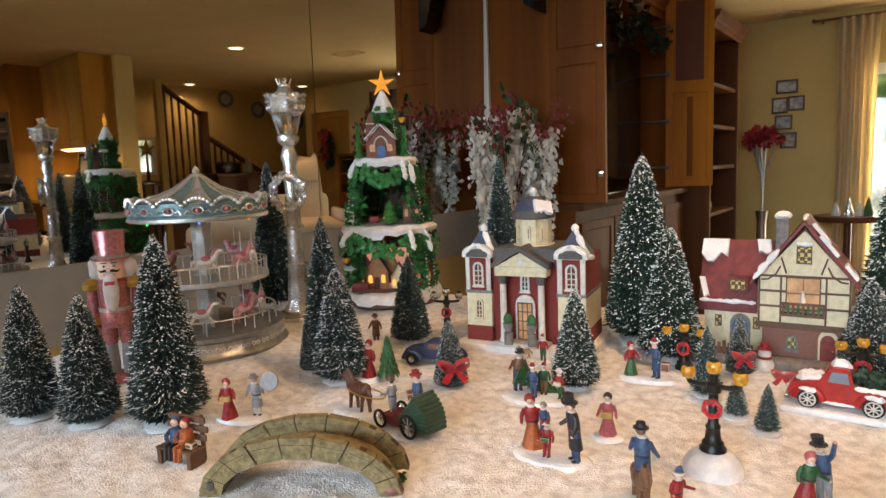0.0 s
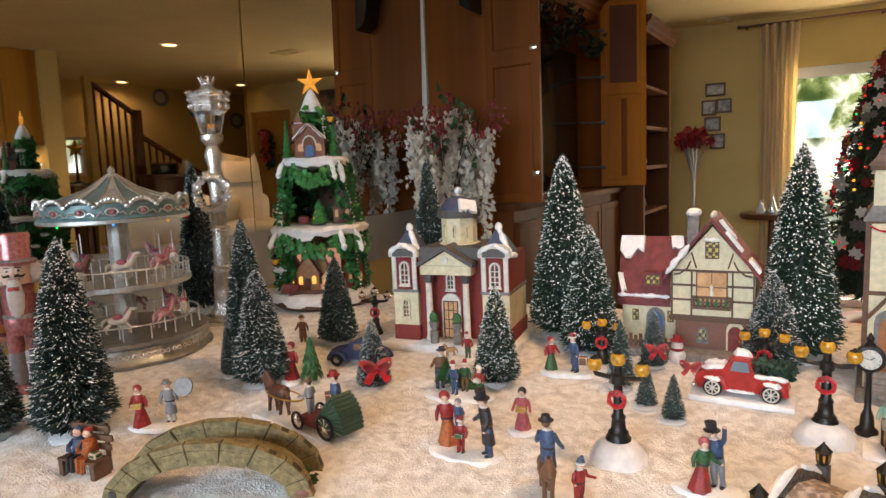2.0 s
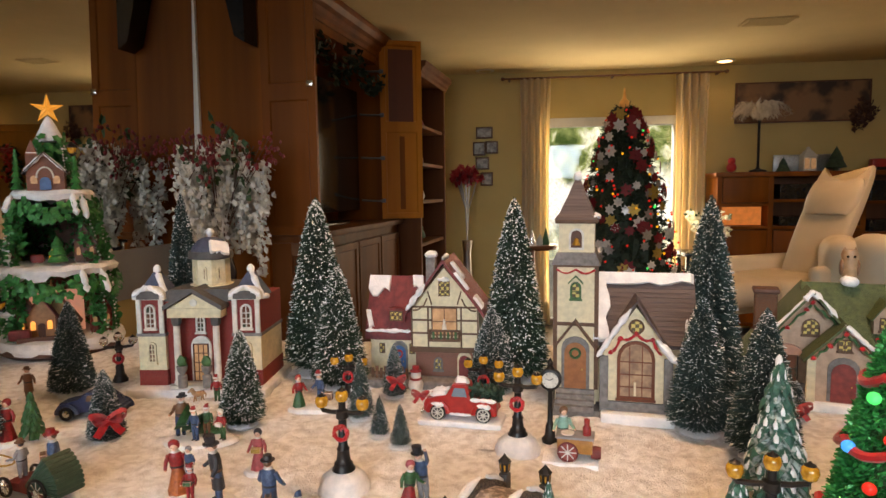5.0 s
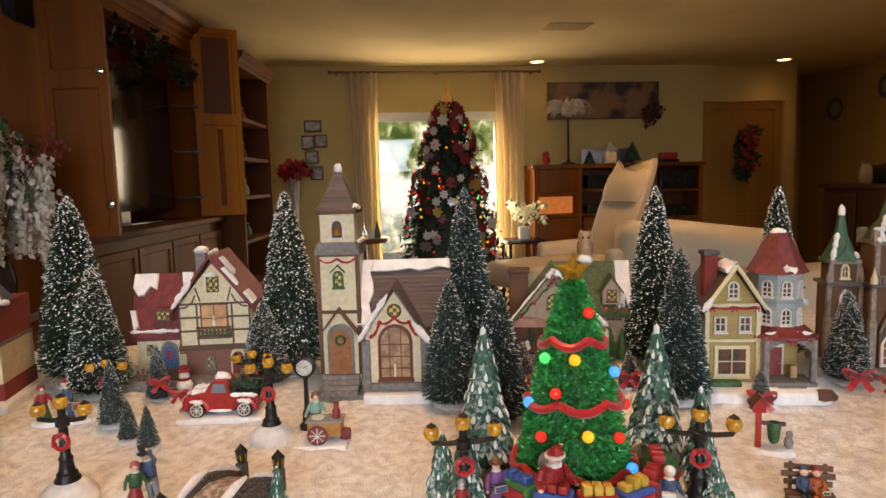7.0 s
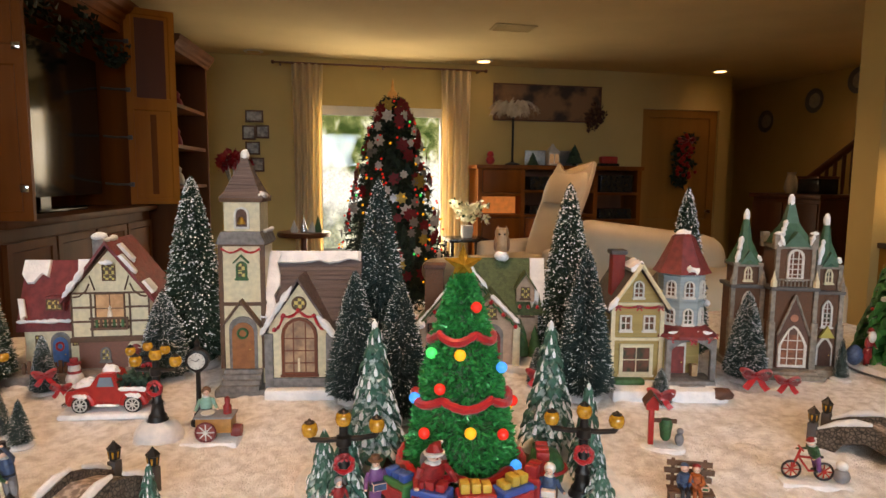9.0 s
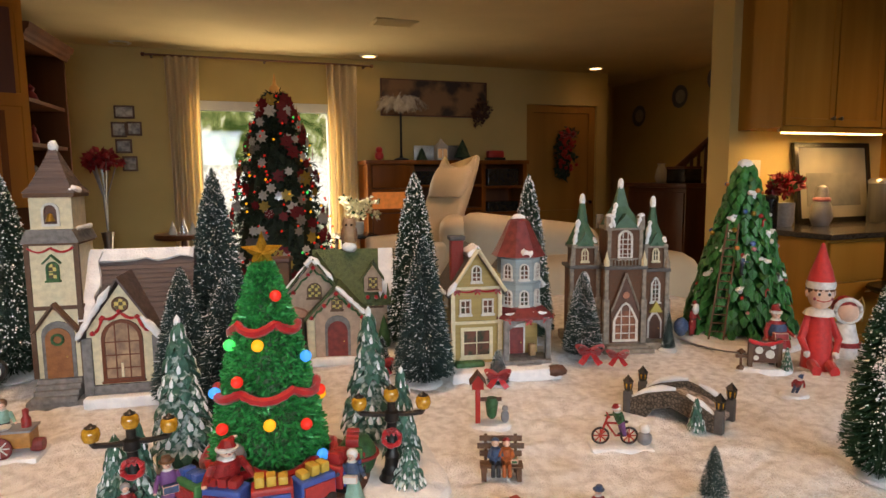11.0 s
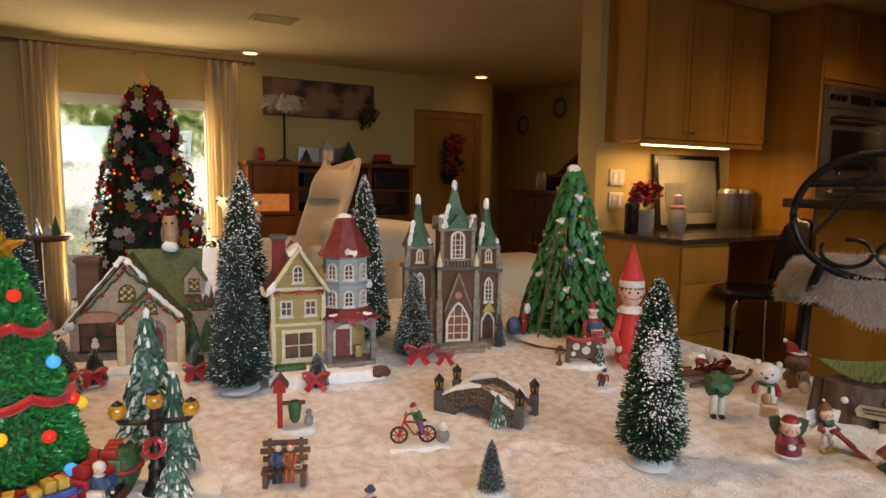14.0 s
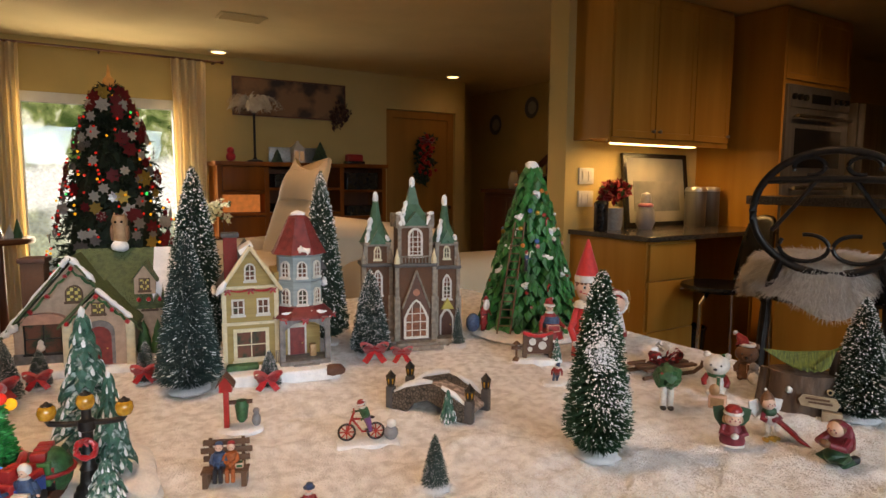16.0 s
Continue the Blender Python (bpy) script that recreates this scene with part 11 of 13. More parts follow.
def fairy_house():
    t = thing("fairy_log_house", pose(1.366, 0.408, TABLE, 0, 0, -62) @ Matrix.Scale(0.76, 4), "brown log fairy house with a green leaf roof and sign", "ornament")
    bark = mat("bark", (0.15, 0.10, 0.07), 0.9, second=(0.06, 0.04, 0.03), scale=60, stretch=(1, 1, 0.3), bump=1.0, bscale=120)
    part("log_wall", lathe(new_bm(), [(0.056, 0), (0.053, 0.01), (0.049, 0.055), (0.051, 0.068), (0, 0.072)], 20, squash=0.7), bark, t)
    for k in range(2):
        part("log", rod(new_bm(), (-0.06 + 0.11 * k, 0.0, 0.0), (-0.055 + 0.112 * k, 0.004, 0.066), 0.011, 0.009, 10), bark, t)
    leafy = mat("leaf_roof", (0.17, 0.22, 0.035), 0.5, second=(0.05, 0.075, 0.02), scale=60, stretch=(6, 1, 1), bump=0.6)
    root = Vector((0.046, -0.006, 0.110))
    for k in range(9):
        f = k / 8
        tip = Vector((-0.056 + 0.074 * f, -0.014 - 0.026 * math.sin(math.pi * min(1, f * 1.1) / 2), 0.098 - 0.022 * math.sin(math.pi * f * 0.62) + 0.006 * f))
        side = Vector((0.0075, -0.002, -0.0035))
        mid = root.lerp(tip, 0.55) + Vector((0, -0.003, -0.006))
        part("leaf_panel", prism(new_bm(), [tuple(p) for p in (root, mid - side * 0.8, tip - side * 0.5, tip + side * 0.9, mid + side * 0.8)], 0.002), leafy, t, smooth=False)
    part("ridge_twig", tube(new_bm(), [(-0.058, -0.012, 0.100), (-0.01, -0.008, 0.092), (0.03, -0.006, 0.103), (0.056, -0.004, 0.118)], [0.002, 0.003, 0.0035, 0.002], 8), leafy, t)
    part("stump", rod(new_bm(), (0.045, 0.0, 0.045), (0.047, 0.0, 0.106), 0.010, 0.007, 10), bark, t)
    part("arch_door", slab(new_bm(), arch(-0.010, 0.018, 0.0, 0.026), -0.034, -0.030), slate_grey, t, smooth=False)
    sg = part("sign_board", slab(new_bm(), [(0.0, 0.022), (0.050, 0.020), (0.054, 0.030), (0.048, 0.040), (0.002, 0.040), (-0.004, 0.032)], -0.042, -0.038), paint("sign_tan", (0.45, 0.36, 0.24)), t, smooth=False)
    b = new_bm()
    for z, x0, x1 in ((0.034, 0.006, 0.040), (0.028, 0.010, 0.044)):
        box(b, x0, -0.0435, z, x1, -0.0422, z + 0.003)
    part("lettering", b, timber, sg, smooth=False)
    part("step_plank", box(new_bm(), 0.03, -0.046, 0.0, 0.058, -0.034, 0.018, bevel=0.001), paint("plank_tan", (0.40, 0.32, 0.22)), t)
    for x in (0.006, 0.040):
        e = part("peephole", lathe(new_bm(), [(0.005, 0), (0.005, 0.002), (0, 0.002)], 14, m=pose(x, -0.028, 0.046, 90)), paint("eye_cream", (0.6, 0.5, 0.3)), t)
        part("pupil", lathe(new_bm(), [(0.0028, 0.002), (0.0028, 0.003), (0, 0.003)], 12, m=pose(x, -0.028, 0.046, 90)), black_plastic, e)
    part("snow_lump", ball(new_bm(), (-0.018, -0.032, 0.042), 0.006, 2), snow_paint, t)


fairy_house()


# small trees with red bows
def bow_tree(x, y, h, w, s, z=None):
    t = brush_tree(x, y, h, w, "frost", label="little frosted tree with a red ribbon bow")
    m = pose(0, 0, 0, 0, 0, -math.degrees(math.atan2(x - 0.4, y)))
    b = bow(new_bm(), (0, -w * 0.5, h * 0.40), s * 1.2)
    bmesh.ops.transform(b, matrix=m, verts=b.verts)
    part("red_bow", b, red_cloth, t, smooth=False)


bow_tree(0.809, 0.845, 0.052, 0.030, 0.017)
bow_tree(0.535, 1.005, 0.054, 0.030, 0.016)
bow_tree(0.664, 0.955, 0.060, 0.030, 0.016)
bow_tree(0.497, 0.955, 0.082, 0.042, 0.018)
bow_tree(-0.060, 1.045, 0.085, 0.036, 0.014)
bow_tree(-0.413, 0.831, 0.097, 0.046, 0.020)
for x, y, s in ((0.985, 0.872, 0.024), (1.022, 0.850, 0.019), (0.030, 1.010, 0.018)):
    o = mesh_ob("ribbon_bow", bow(new_bm(), (0, 0, s), s), red_cloth)
    o.matrix_world = pose(x, y, TABLE + 0.002, -6, 0, -25)
    tagged(o, "shiny red ribbon bow lying in the snow", "bow", "ribbon bows")


def gift(x, y, rz, s):
    t = thing("gift_box", pose(x, y, TABLE, 0, 0, rz), "red wrapped gift box with white ribbon", "gift")
    part("box", box(new_bm(), -s, -s * 0.8, 0, s, s * 0.8, s * 1.1, bevel=0.001), red_paint, t)
    b = box(new_bm(), -s * 0.15, -s * 0.83, 0, s * 0.15, s * 0.83, s * 1.13)
    box(b, -s * 1.03, -s * 0.13, 0, s * 1.03, s * 0.13, s * 1.125)
    part("ribbon", b, pale, t, smooth=False)


gift(0.668, 0.520, 10, 0.012)

# loose grains of artificial snow, thickest near the kitchen end
rnd = random.Random(77)
gv, gf = [], []


def grain(x, y, s, lift=0.0):
    z = TABLE + snow_height(x, y) + lift
    i, a = len(gv), rnd.uniform(0, 6.28)
    p, q = (s * math.cos(a), s * math.sin(a)), (-s * 0.7 * math.sin(a), s * 0.7 * math.cos(a))
    h = s * rnd.uniform(0.35, 0.8)
    gv.extend([(x + p[0], y + p[1], z), (x + q[0], y + q[1], z + h * 0.2), (x - p[0], y - p[1], z), (x - q[0], y - q[1], z + h * 0.1), (x + rnd.uniform(-s, s) * 0.4, y + rnd.uniform(-s, s) * 0.4, z + h)])
    gf.extend([(i, i + 1, i + 4), (i + 1, i + 2, i + 4), (i + 2, i + 3, i + 4), (i + 3, i, i + 4)])


for k in range(16000):
    x, y = rnd.uniform(-0.9, 1.45), rnd.uniform(0.25, 1.0)
    if noise.noise((x * 4, y * 4, 8.0)) + 0.25 * (y < 0.6) < rnd.uniform(-0.2, 0.5):
        continue
    grain(x, y, rnd.uniform(0.0006, 0.0019))
for k in range(34000):
    x, y = rnd.uniform(0.72, 1.42), rnd.uniform(0.16, 0.50)
    thick = 1.15 - 2.6 * max(0, y - 0.36) / 0.14 * 0.4 - 2.2 * max(0, 0.95 - x) + 0.9 * noise.noise((x * 9, y * 9, 3.0)) + 0.5 * noise.noise((x * 30, y * 30, 6.0))
    if thick < rnd.uniform(0.3, 1.3):
        continue
    grain(x, y, rnd.uniform(0.0007, 0.0017), rnd.uniform(0, 0.0008))
for k in range(16000):
    x, y = rnd.uniform(-1.05, -0.2), rnd.uniform(0.22, 0.66)
    thick = 1.0 - 1.6 * max(0, y - 0.5) - 1.6 * max(0, x + 0.55) + 0.9 * noise.noise((x * 9, y * 9, 3.0)) + 0.5 * noise.noise((x * 30, y * 30, 6.0))
    if thick > rnd.uniform(0.3, 1.3):
        grain(x, y, rnd.uniform(0.0006, 0.0014), rnd.uniform(0, 0.0006))
for cx, cy, *rest in TREES:
    for k in range(160):
        d, a = rest[1] * (0.45 + abs(rnd.gauss(0, 0.18))), rnd.uniform(0, 6.28)
        grain(cx + d * math.cos(a), cy + d * math.sin(a), rnd.uniform(0.0007, 0.0019))
me = bpy.data.meshes.new("snow_grains")
me.from_pydata(gv, [], gf)
me.materials.append(fleck_white)
tagged(new("snow_grains", me), "loose white grains of artificial snow", "snow", kind="stuff")

# ---- furnishings of the room ----
def curtain(x0, x1, top, bottom, y, seed):
    rnd = random.Random(seed)
    b = new_bm()
    n, rows = 60, 12
    ph = rnd.uniform(0, 6)
    grid = []
    for j in range(rows + 1):
        f = j / rows
        z = top + (bottom - top) * f
        row = []
        for i in range(n + 1):
            k = i / n
            x = x0 + (x1 - x0) * (0.5 + (k - 0.5) * (1 - 0.12 * math.sin(f * math.pi)))
            row.append(b.verts.new((x, y + 0.035 * math.sin(k * 2 * math.pi * 4.5 + ph + 0.5 * f) + 0.012 * math.sin(k * 31 + f * 3), z)))
        grid.append(row)
    for r0, r1 in zip(grid, grid[1:]):
        for i in range(n):
            b.faces.new((r0[i], r0[i + 1], r1[i + 1], r1[i]))
    o = mesh_ob("curtain", b, curtain_cloth, smooth=True)
    md = o.modifiers.new("thickness", "SOLIDIFY")
    md.thickness = 0.004
    tagged(o, "long beige curtain hanging beside the sliding door", "curtain", "curtains")


curtain(0.12, 0.40, 2.325, 0.03, 6.0, 1)
curtain(1.50, 1.80, 2.325, 0.03, 6.0, 2)
rod_ = thing("curtain_rod", pose(0, 0, 0), "thin brown curtain rod with brackets", "curtain rod")
part("rod", rod(new_bm(), (-0.03, 6.0, 2.335), (1.93, 6.0, 2.335), 0.009), dark_wood, rod_)
for x in (-0.04, 1.94):
    part("finial", ball(new_bm(), (x, 6.0, 2.335), 0.018, 2), dark_wood, rod_)
for x in (0.02, 0.96, 1.88):
    part("bracket", box(new_bm(), x - 0.008, 6.0, 2.325, x + 0.008, FAR, 2.34), dark_wood, rod_, smooth=False)


def big_tree():
    t = thing("christmas_tree", pose(0.975, 5.45, 0), "tall dark Christmas tree with red lights, white and red flowers", "Christmas tree")
    rnd = random.Random(31)
    needle = mat("fir_needle", (0.035, 0.06, 0.03), 0.7, second=(0.015, 0.025, 0.014), scale=30)
    part("trunk", lathe(new_bm(), [(0.05, 0), (0.045, 0.5), (0.02, 1.7), (0.005, 1.92)], 10), timber, t)
    part("tree_skirt", lathe(new_bm(), [(0.45, 0.0), (0.42, 0.03), (0.1, 0.12), (0.05, 0.14)], 30), red_cloth, t)

    def R(z):
        return 0.53 * max(0.0, 1 - (z - 0.25) / 1.80) ** 0.62 + 0.02

    b = lathe(new_bm(), [(0.36, 0.3), (0.37, 0.5), (0.27, 1.1), (0.15, 1.6), (0.03, 1.93)], 20)
    for v in b.verts:
        v.co += Vector((v.co.x, v.co.y, 0)) * 0.3 * noise.noise(v.co * 9)
    for k in range(900):
        z = 0.25 + 1.74 * rnd.random() ** 1.0
        a = rnd.uniform(0, 6.283)
        r = R(z) * rnd.uniform(0.75, 1.08)
        d = Vector((math.cos(a), math.sin(a), -0.25))
        tip = Vector((r * math.cos(a), r * math.sin(a), z - 0.05))
        rt = Vector((0.02 * math.cos(a), 0.02 * math.sin(a), z + 0.02))
        for i in range(30):
            f = 0.25 + 0.75 * i / 30
            p = rt.lerp(tip, f)
            q = d * 0.6 + Vector((rnd.gauss(0, 0.6), rnd.gauss(0, 0.6), rnd.gauss(0, 0.5)))
            q.normalize()
            s = rnd.uniform(0.035, 0.06)
            w = q.cross(Vector((rnd.random(), rnd.random(), rnd.random()))).normalized() * 0.010
            v = [b.verts.new(c) for c in (p - w, p + w, p + q * s)]
            b.faces.new(v)
    tagged(part("fir_foliage", b, needle, t, smooth=False), kind="stuff")
    kinds = [("white_poinsettia", mat("white_petal", (0.7, 0.66, 0.6), 0.7), 38, 0.048), ("red_poinsettia", mat("red_petal", (0.22, 0.012, 0.018), 0.6), 60, 0.052), ("gold_flower", mat("gold_petal", (0.55, 0.38, 0.08), 0.45, 0.4), 14, 0.055), ("silver_bauble_flower", mat("silver_petal", (0.4, 0.38, 0.36), 0.3, 0.6), 22, 0.04)]
    for name, m, n, s in kinds:
        fm = new_bm()
        for k in range(7):
            a = 2 * math.pi * k / 7
            u, w = Vector((math.cos(a), 0, math.sin(a))), Vector((-math.sin(a), 0, math.cos(a)))
            v = [fm.verts.new(c) for c in (Vector((0, 0, 0)), u * 0.55 + w * 0.28 + Vector((0, -0.12, 0)), u + Vector((0, -0.05, 0)), u * 0.55 - w * 0.28 + Vector((0, -0.12, 0)))]
            fm.faces.new(v)
        ball(fm, (0, -0.08, 0), 0.14, 1)
        first = None
        for k in range(n):
            z = 0.5 + 1.42 * rnd.random()
            a = rnd.uniform(-3.0, -0.1)
            r = R(z) * 1.02
            if first is None:
                o = part(name, fm, m, t)
                first = o.data
            else:
                o = new(name, first)
                o.parent = t
            o.matrix_local = pose(r * math.cos(a), r * math.sin(a), z, 0, 0, math.degrees(a) + 90) @ Matrix.Diagonal((s * rnd.uniform(0.8, 1.3),) * 3 + (1,))
    first = {}
    for k in range(130):
        z = rnd.uniform(0.45, 1.95)
        a = rnd.uniform(-3.1, 0.0)
        r = R(z) * 1.03
        key = "tree_light"
        mm = (red_glow, red_glow, yellow_glow, red_glow, green_glow if k % 15 == 4 else red_glow)[k % 5]
        if mm.name not in first:
            o = part(key, ball(new_bm(), (0, 0, 0), 0.011, 1), mm, t)
            first[mm.name] = o.data
        else:
            o = new(key, first[mm.name])
            o.parent = t
        o.location = (r * math.cos(a), r * math.sin(a), z)
    part("angel_topper", lathe(new_bm(), [(0.022, 1.95), (0.042, 1.975), (0.046, 2.0), (0.036, 2.03), (0.016, 2.05), (0.011, 2.09), (0.006, 2.13), (0.0, 2.14)], 14), mat("topper_gold", (0.6, 0.3, 0.08), 0.5, 0.2, emit=(1.0, 0.45, 0.12), power=0.09), t)


big_tree()


def cushion(name, parent, x0, y0, z0, x1, y1, z1, material, r=0.06, m=None):
    b = new_bm()
    box(b, x0, y0, z0, x1, y1, z1)
    r = min(r, 0.45 * min(x1 - x0, y1 - y0, z1 - z0))
    bmesh.ops.bevel(b, geom=list(b.edges), offset=r, segments=4, affect="EDGES", profile=0.5)
    if m is not None:
        bmesh.ops.transform(b, matrix=m, verts=b.verts)
    return part(name, b, material, parent)


sofa = thing("sofa", pose(2.58, 3.3, 0, 0, 0, -20), "long cream leather sofa seen from behind", "sofa")
cushion("backrest", sofa, -0.78, 0.0, 0.16, 0.12, 0.28, 0.98, leather, 0.12, Matrix(((1, 0, 0, 0), (0, 1, 0, 0), (-0.118, 0, 1, 0), (0, 0, 0, 1))))
cushion("seat", sofa, -0.75, 0.26, 0.12, 0.12, 1.0, 0.48, leather, 0.08)
cushion("arm", sofa, -0.9, 0.03, 0.12, -0.68, 1.0, 1.03, leather, 0.1)
cushion("arm", sofa, 0.08, 0.05, 0.12, 0.28, 1.0, 0.72, leather, 0.09)
for x in (-0.78, 0.16):
    for y in (0.1, 0.9):
        part("foot", rod(new_bm(), (x, y, 0), (x, y, 0.13), 0.025, 0.03), dark_wood, sofa)
loveseat = thing("sofa_chaise", pose(1.85, 1.95, 0), "warm cream leather sofa arm beside the counter", "sofa")
cushion("backrest", loveseat, -0.4, 0, 0.1, 0.42, 0.3, 0.98, leather, 0.1)
cushion("seat", loveseat, -0.4, 0.28, 0.1, 0.42, 0.8, 0.45, leather, 0.08)
for x in (-0.3, 0.3):
    part("foot", rod(new_bm(), (x, 0.15, 0), (x, 0.15, 0.11), 0.025), dark_wood, loveseat)

rec = thing("recliner", pose(1.93, 4.1, 0, 0, 0, 26), "cream leather recliner with winged headrest, laid back", "armchair")


def padded(name, x0, x1, w0, w1, h, m, ears=0.0, bulge=0.03):
    """A stuffed pad: depth x0 to x1, half widths at foot and head, height h, with the corners of its head drawn out."""
    b = new_bm()
    n, k = 14, 12
    rings = []
    for j in range(n + 1):
        f = j / n
        w = w0 + (w1 - w0) * f
        rim = math.sin(math.pi * min(1, max(0, 0.04 + 0.92 * f))) ** 0.09
        row = []
        for i in range(2 * k):
            a = 2 * math.pi * i / (2 * k)
            cx, sy = math.cos(a), math.sin(a)
            x = (abs(cx) ** 0.5) * (1 if cx > 0 else -1)
            y = (abs(sy) ** 0.5) * (1 if sy > 0 else -1)
            zz = h * f + (ears * abs(y) ** 3 * max(0, f - 0.6) / 0.4)
            row.append(b.verts.new(((x0 + x1) / 2 + x * ((x1 - x0) / 2 + bulge * math.sin(math.pi * f) * (1 - y * y)) * rim - ears * 0.5 * y * y * f, y * w * rim, zz)))
        rings.append(row)
    for r0, r1 in zip(rings, rings[1:]):
        for i in range(2 * k):
            b.faces.new((r0[i], r0[(i + 1) % (2 * k)], r1[(i + 1) % (2 * k)], r1[i]))
    b.faces.new(rings[0][::-1])
    b.faces.new(rings[-1])
    bmesh.ops.transform(b, matrix=m, verts=b.verts)
    return part(name, b, leather, rec)


padded("backrest", -0.045, 0.045, 0.17, 0.19, 0.70, pose(-0.14, 0, 0.72, 0, 30, 0), 0.09, 0.01)
padded("headrest", -0.05, 0.03, 0.17, 0.18, 0.22, pose(0.05, 0, 1.13, 0, 30, 0), 0.02, 0.02)
cushion("seat", rec, -0.52, -0.27, 0.62, 0.06, 0.27, 0.80, leather, 0.07)
cushion("footrest", rec, -0.98, -0.24, 0.66, -0.5, 0.24, 0.81, leather, 0.07)
for sy in (-1, 1):
    cushion("arm", rec, -0.42, sy * 0.31 - 0.04, 0.5, 0.1, sy * 0.31 + 0.04, 0.88, leather, 0.035)
part("pedestal", lathe(new_bm(), [(0.3, 0), (0.3, 0.03), (0.05, 0.06), (0.05, 0.63)], 24, (-0.2, 0, 0)), chrome, rec)

# console with its ornaments
con = thing("console_cabinet", pose(1.81, 5.74, 0), "wide brown wooden console cabinet with open bays", "cabinet")
part("top", box(new_bm(), -0.02, -0.02, 1.40, 1.68, 0.36, 1.44, bevel=0.006), cabinet_wood, con)
for x in (0.0, 0.42, 1.16, 1.62):
    part("upright", box(new_bm(), x, 0, 0, x + 0.04, 0.34, 1.40), cabinet_wood, con, smooth=False)
part("back", box(new_bm(), 0.0, 0.335, 0.05, 1.66, 0.36, 1.40), dark_wood, con, smooth=False)
for x0, x1, zs in ((0.04, 0.42, (0.1, 0.95, 1.15)), (0.46, 1.16, (0.1, 0.95, 1.18)), (1.2, 1.62, (0.1, 0.9, 1.16))):
    for z in zs:
        part("shelf", box(new_bm(), x0, 0.0, z, x1, 0.33, z + 0.025), cabinet_wood, con, smooth=False)
part("drawer", box(new_bm(), 0.045, -0.012, 1.18, 0.415, 0.008, 1.395, bevel=0.004), cabinet_wood, con)
part("fire_glow", box(new_bm(), 0.06, 0.1, 0.98, 0.40, 0.12, 1.14), mat("ember_glow", (0.3, 0.08, 0.02), 0.5, second=(0.1, 0.03, 0.01), scale=20, emit=(1.0, 0.3, 0.06), power=0.35), con)
part("door", box(new_bm(), 0.045, -0.012, 0.13, 0.415, 0.008, 0.94, bevel=0.004), cabinet_wood, con)
part("door", box(new_bm(), 0.465, -0.012, 0.13, 0.80, 0.008, 0.94, bevel=0.004), cabinet_wood, con)
part("door", box(new_bm(), 0.805, -0.012, 0.13, 1.155, 0.008, 0.94, bevel=0.004), cabinet_wood, con)
part("door", box(new_bm(), 1.205, -0.012, 0.13, 1.615, 0.008, 0.89, bevel=0.004), cabinet_wood, con)
for x, z, w, h in ((0.52, 1.205, 0.34, 0.13), (1.24, 1.185, 0.34, 0.17), (1.24, 0.926, 0.34, 0.10), (0.52, 0.975, 0.3, 0.08)):
    o = mesh_ob("media_player", box(new_bm(), 1.81 + x, 5.76, z, 1.81 + x + w, 6.0, z + h, bevel=0.004), black_plastic)
    tagged(o, "black media player on the console shelf", "electronics", "media players")


def feather_lamp():
    t = thing("feather_lamp", pose(2.19, 5.9, 1.44), "black table lamp with a drooping white feather shade", "lamp")
    part("base", lathe(new_bm(), [(0.07, 0), (0.07, 0.015), (0.02, 0.03), (0.011, 0.05), (0.011, 0.50)], 18), black_metal, t)
    rnd = random.Random(6)
    b = new_bm()
    for k in range(84):
        a = rnd.uniform(0, 6.283)
        reach = rnd.uniform(0.12, 0.27)
        lift = rnd.uniform(0.08, 0.17)
        pts = []
        for i in range(9):
            f = i / 8
            pts.append(Vector((reach * f * math.cos(a), 0.6 * reach * f * math.sin(a), 0.48 + lift * math.sin(f * 2.2) - 0.07 * f * f)))
        for i in range(8):
            p, q = pts[i], pts[i + 1]
            for s in range(9):
                o = p.lerp(q, rnd.random())
                d = Vector((rnd.gauss(0, 0.5), rnd.gauss(0, 0.5), -0.55 + rnd.gauss(0, 0.35))).normalized() * rnd.uniform(0.025, 0.05)
                w = Vector((-math.sin(a), math.cos(a), 0)) * 0.0065
                v = [b.verts.new(c) for c in (o - w, o + w, o + d)]
                b.faces.new(v)
    tagged(part("feather_shade", b, mat("feather", (0.88, 0.80, 0.66), 0.9, second=(0.7, 0.6, 0.46), scale=20, sheen=0.5), t, smooth=False), kind="stuff")


feather_lamp()
pic = thing("painting", pose(2.06, FAR, 1.896), "wide dark brown landscape painting in a thin frame", "painting")
part("canvas", box(new_bm(), 0, -0.03, 0, 1.11, -0.004, 0.335), mat("landscape_paint", (0.28, 0.15, 0.07), 0.6, second=(0.05, 0.03, 0.025), scale=3.5, detail=3, sharp=(0.42, 0.55)), pic, smooth=False)
b = new_bm()
for x0, z0, x1, z1 in ((-0.012, -0.012, 1.122, 0.0), (-0.012, 0.335, 1.122, 0.347), (-0.012, 0, 0.0, 0.335), (1.11, 0, 1.122, 0.335)):
    box(b, x0, -0.035, z0, x1, -0.004, z1)
part("frame", b, dark_wood, pic, smooth=False)


def on_console(name, x, label, cat, build):
    t = thing(name, pose(x, 5.9, 1.441), label, cat)
    build(t)


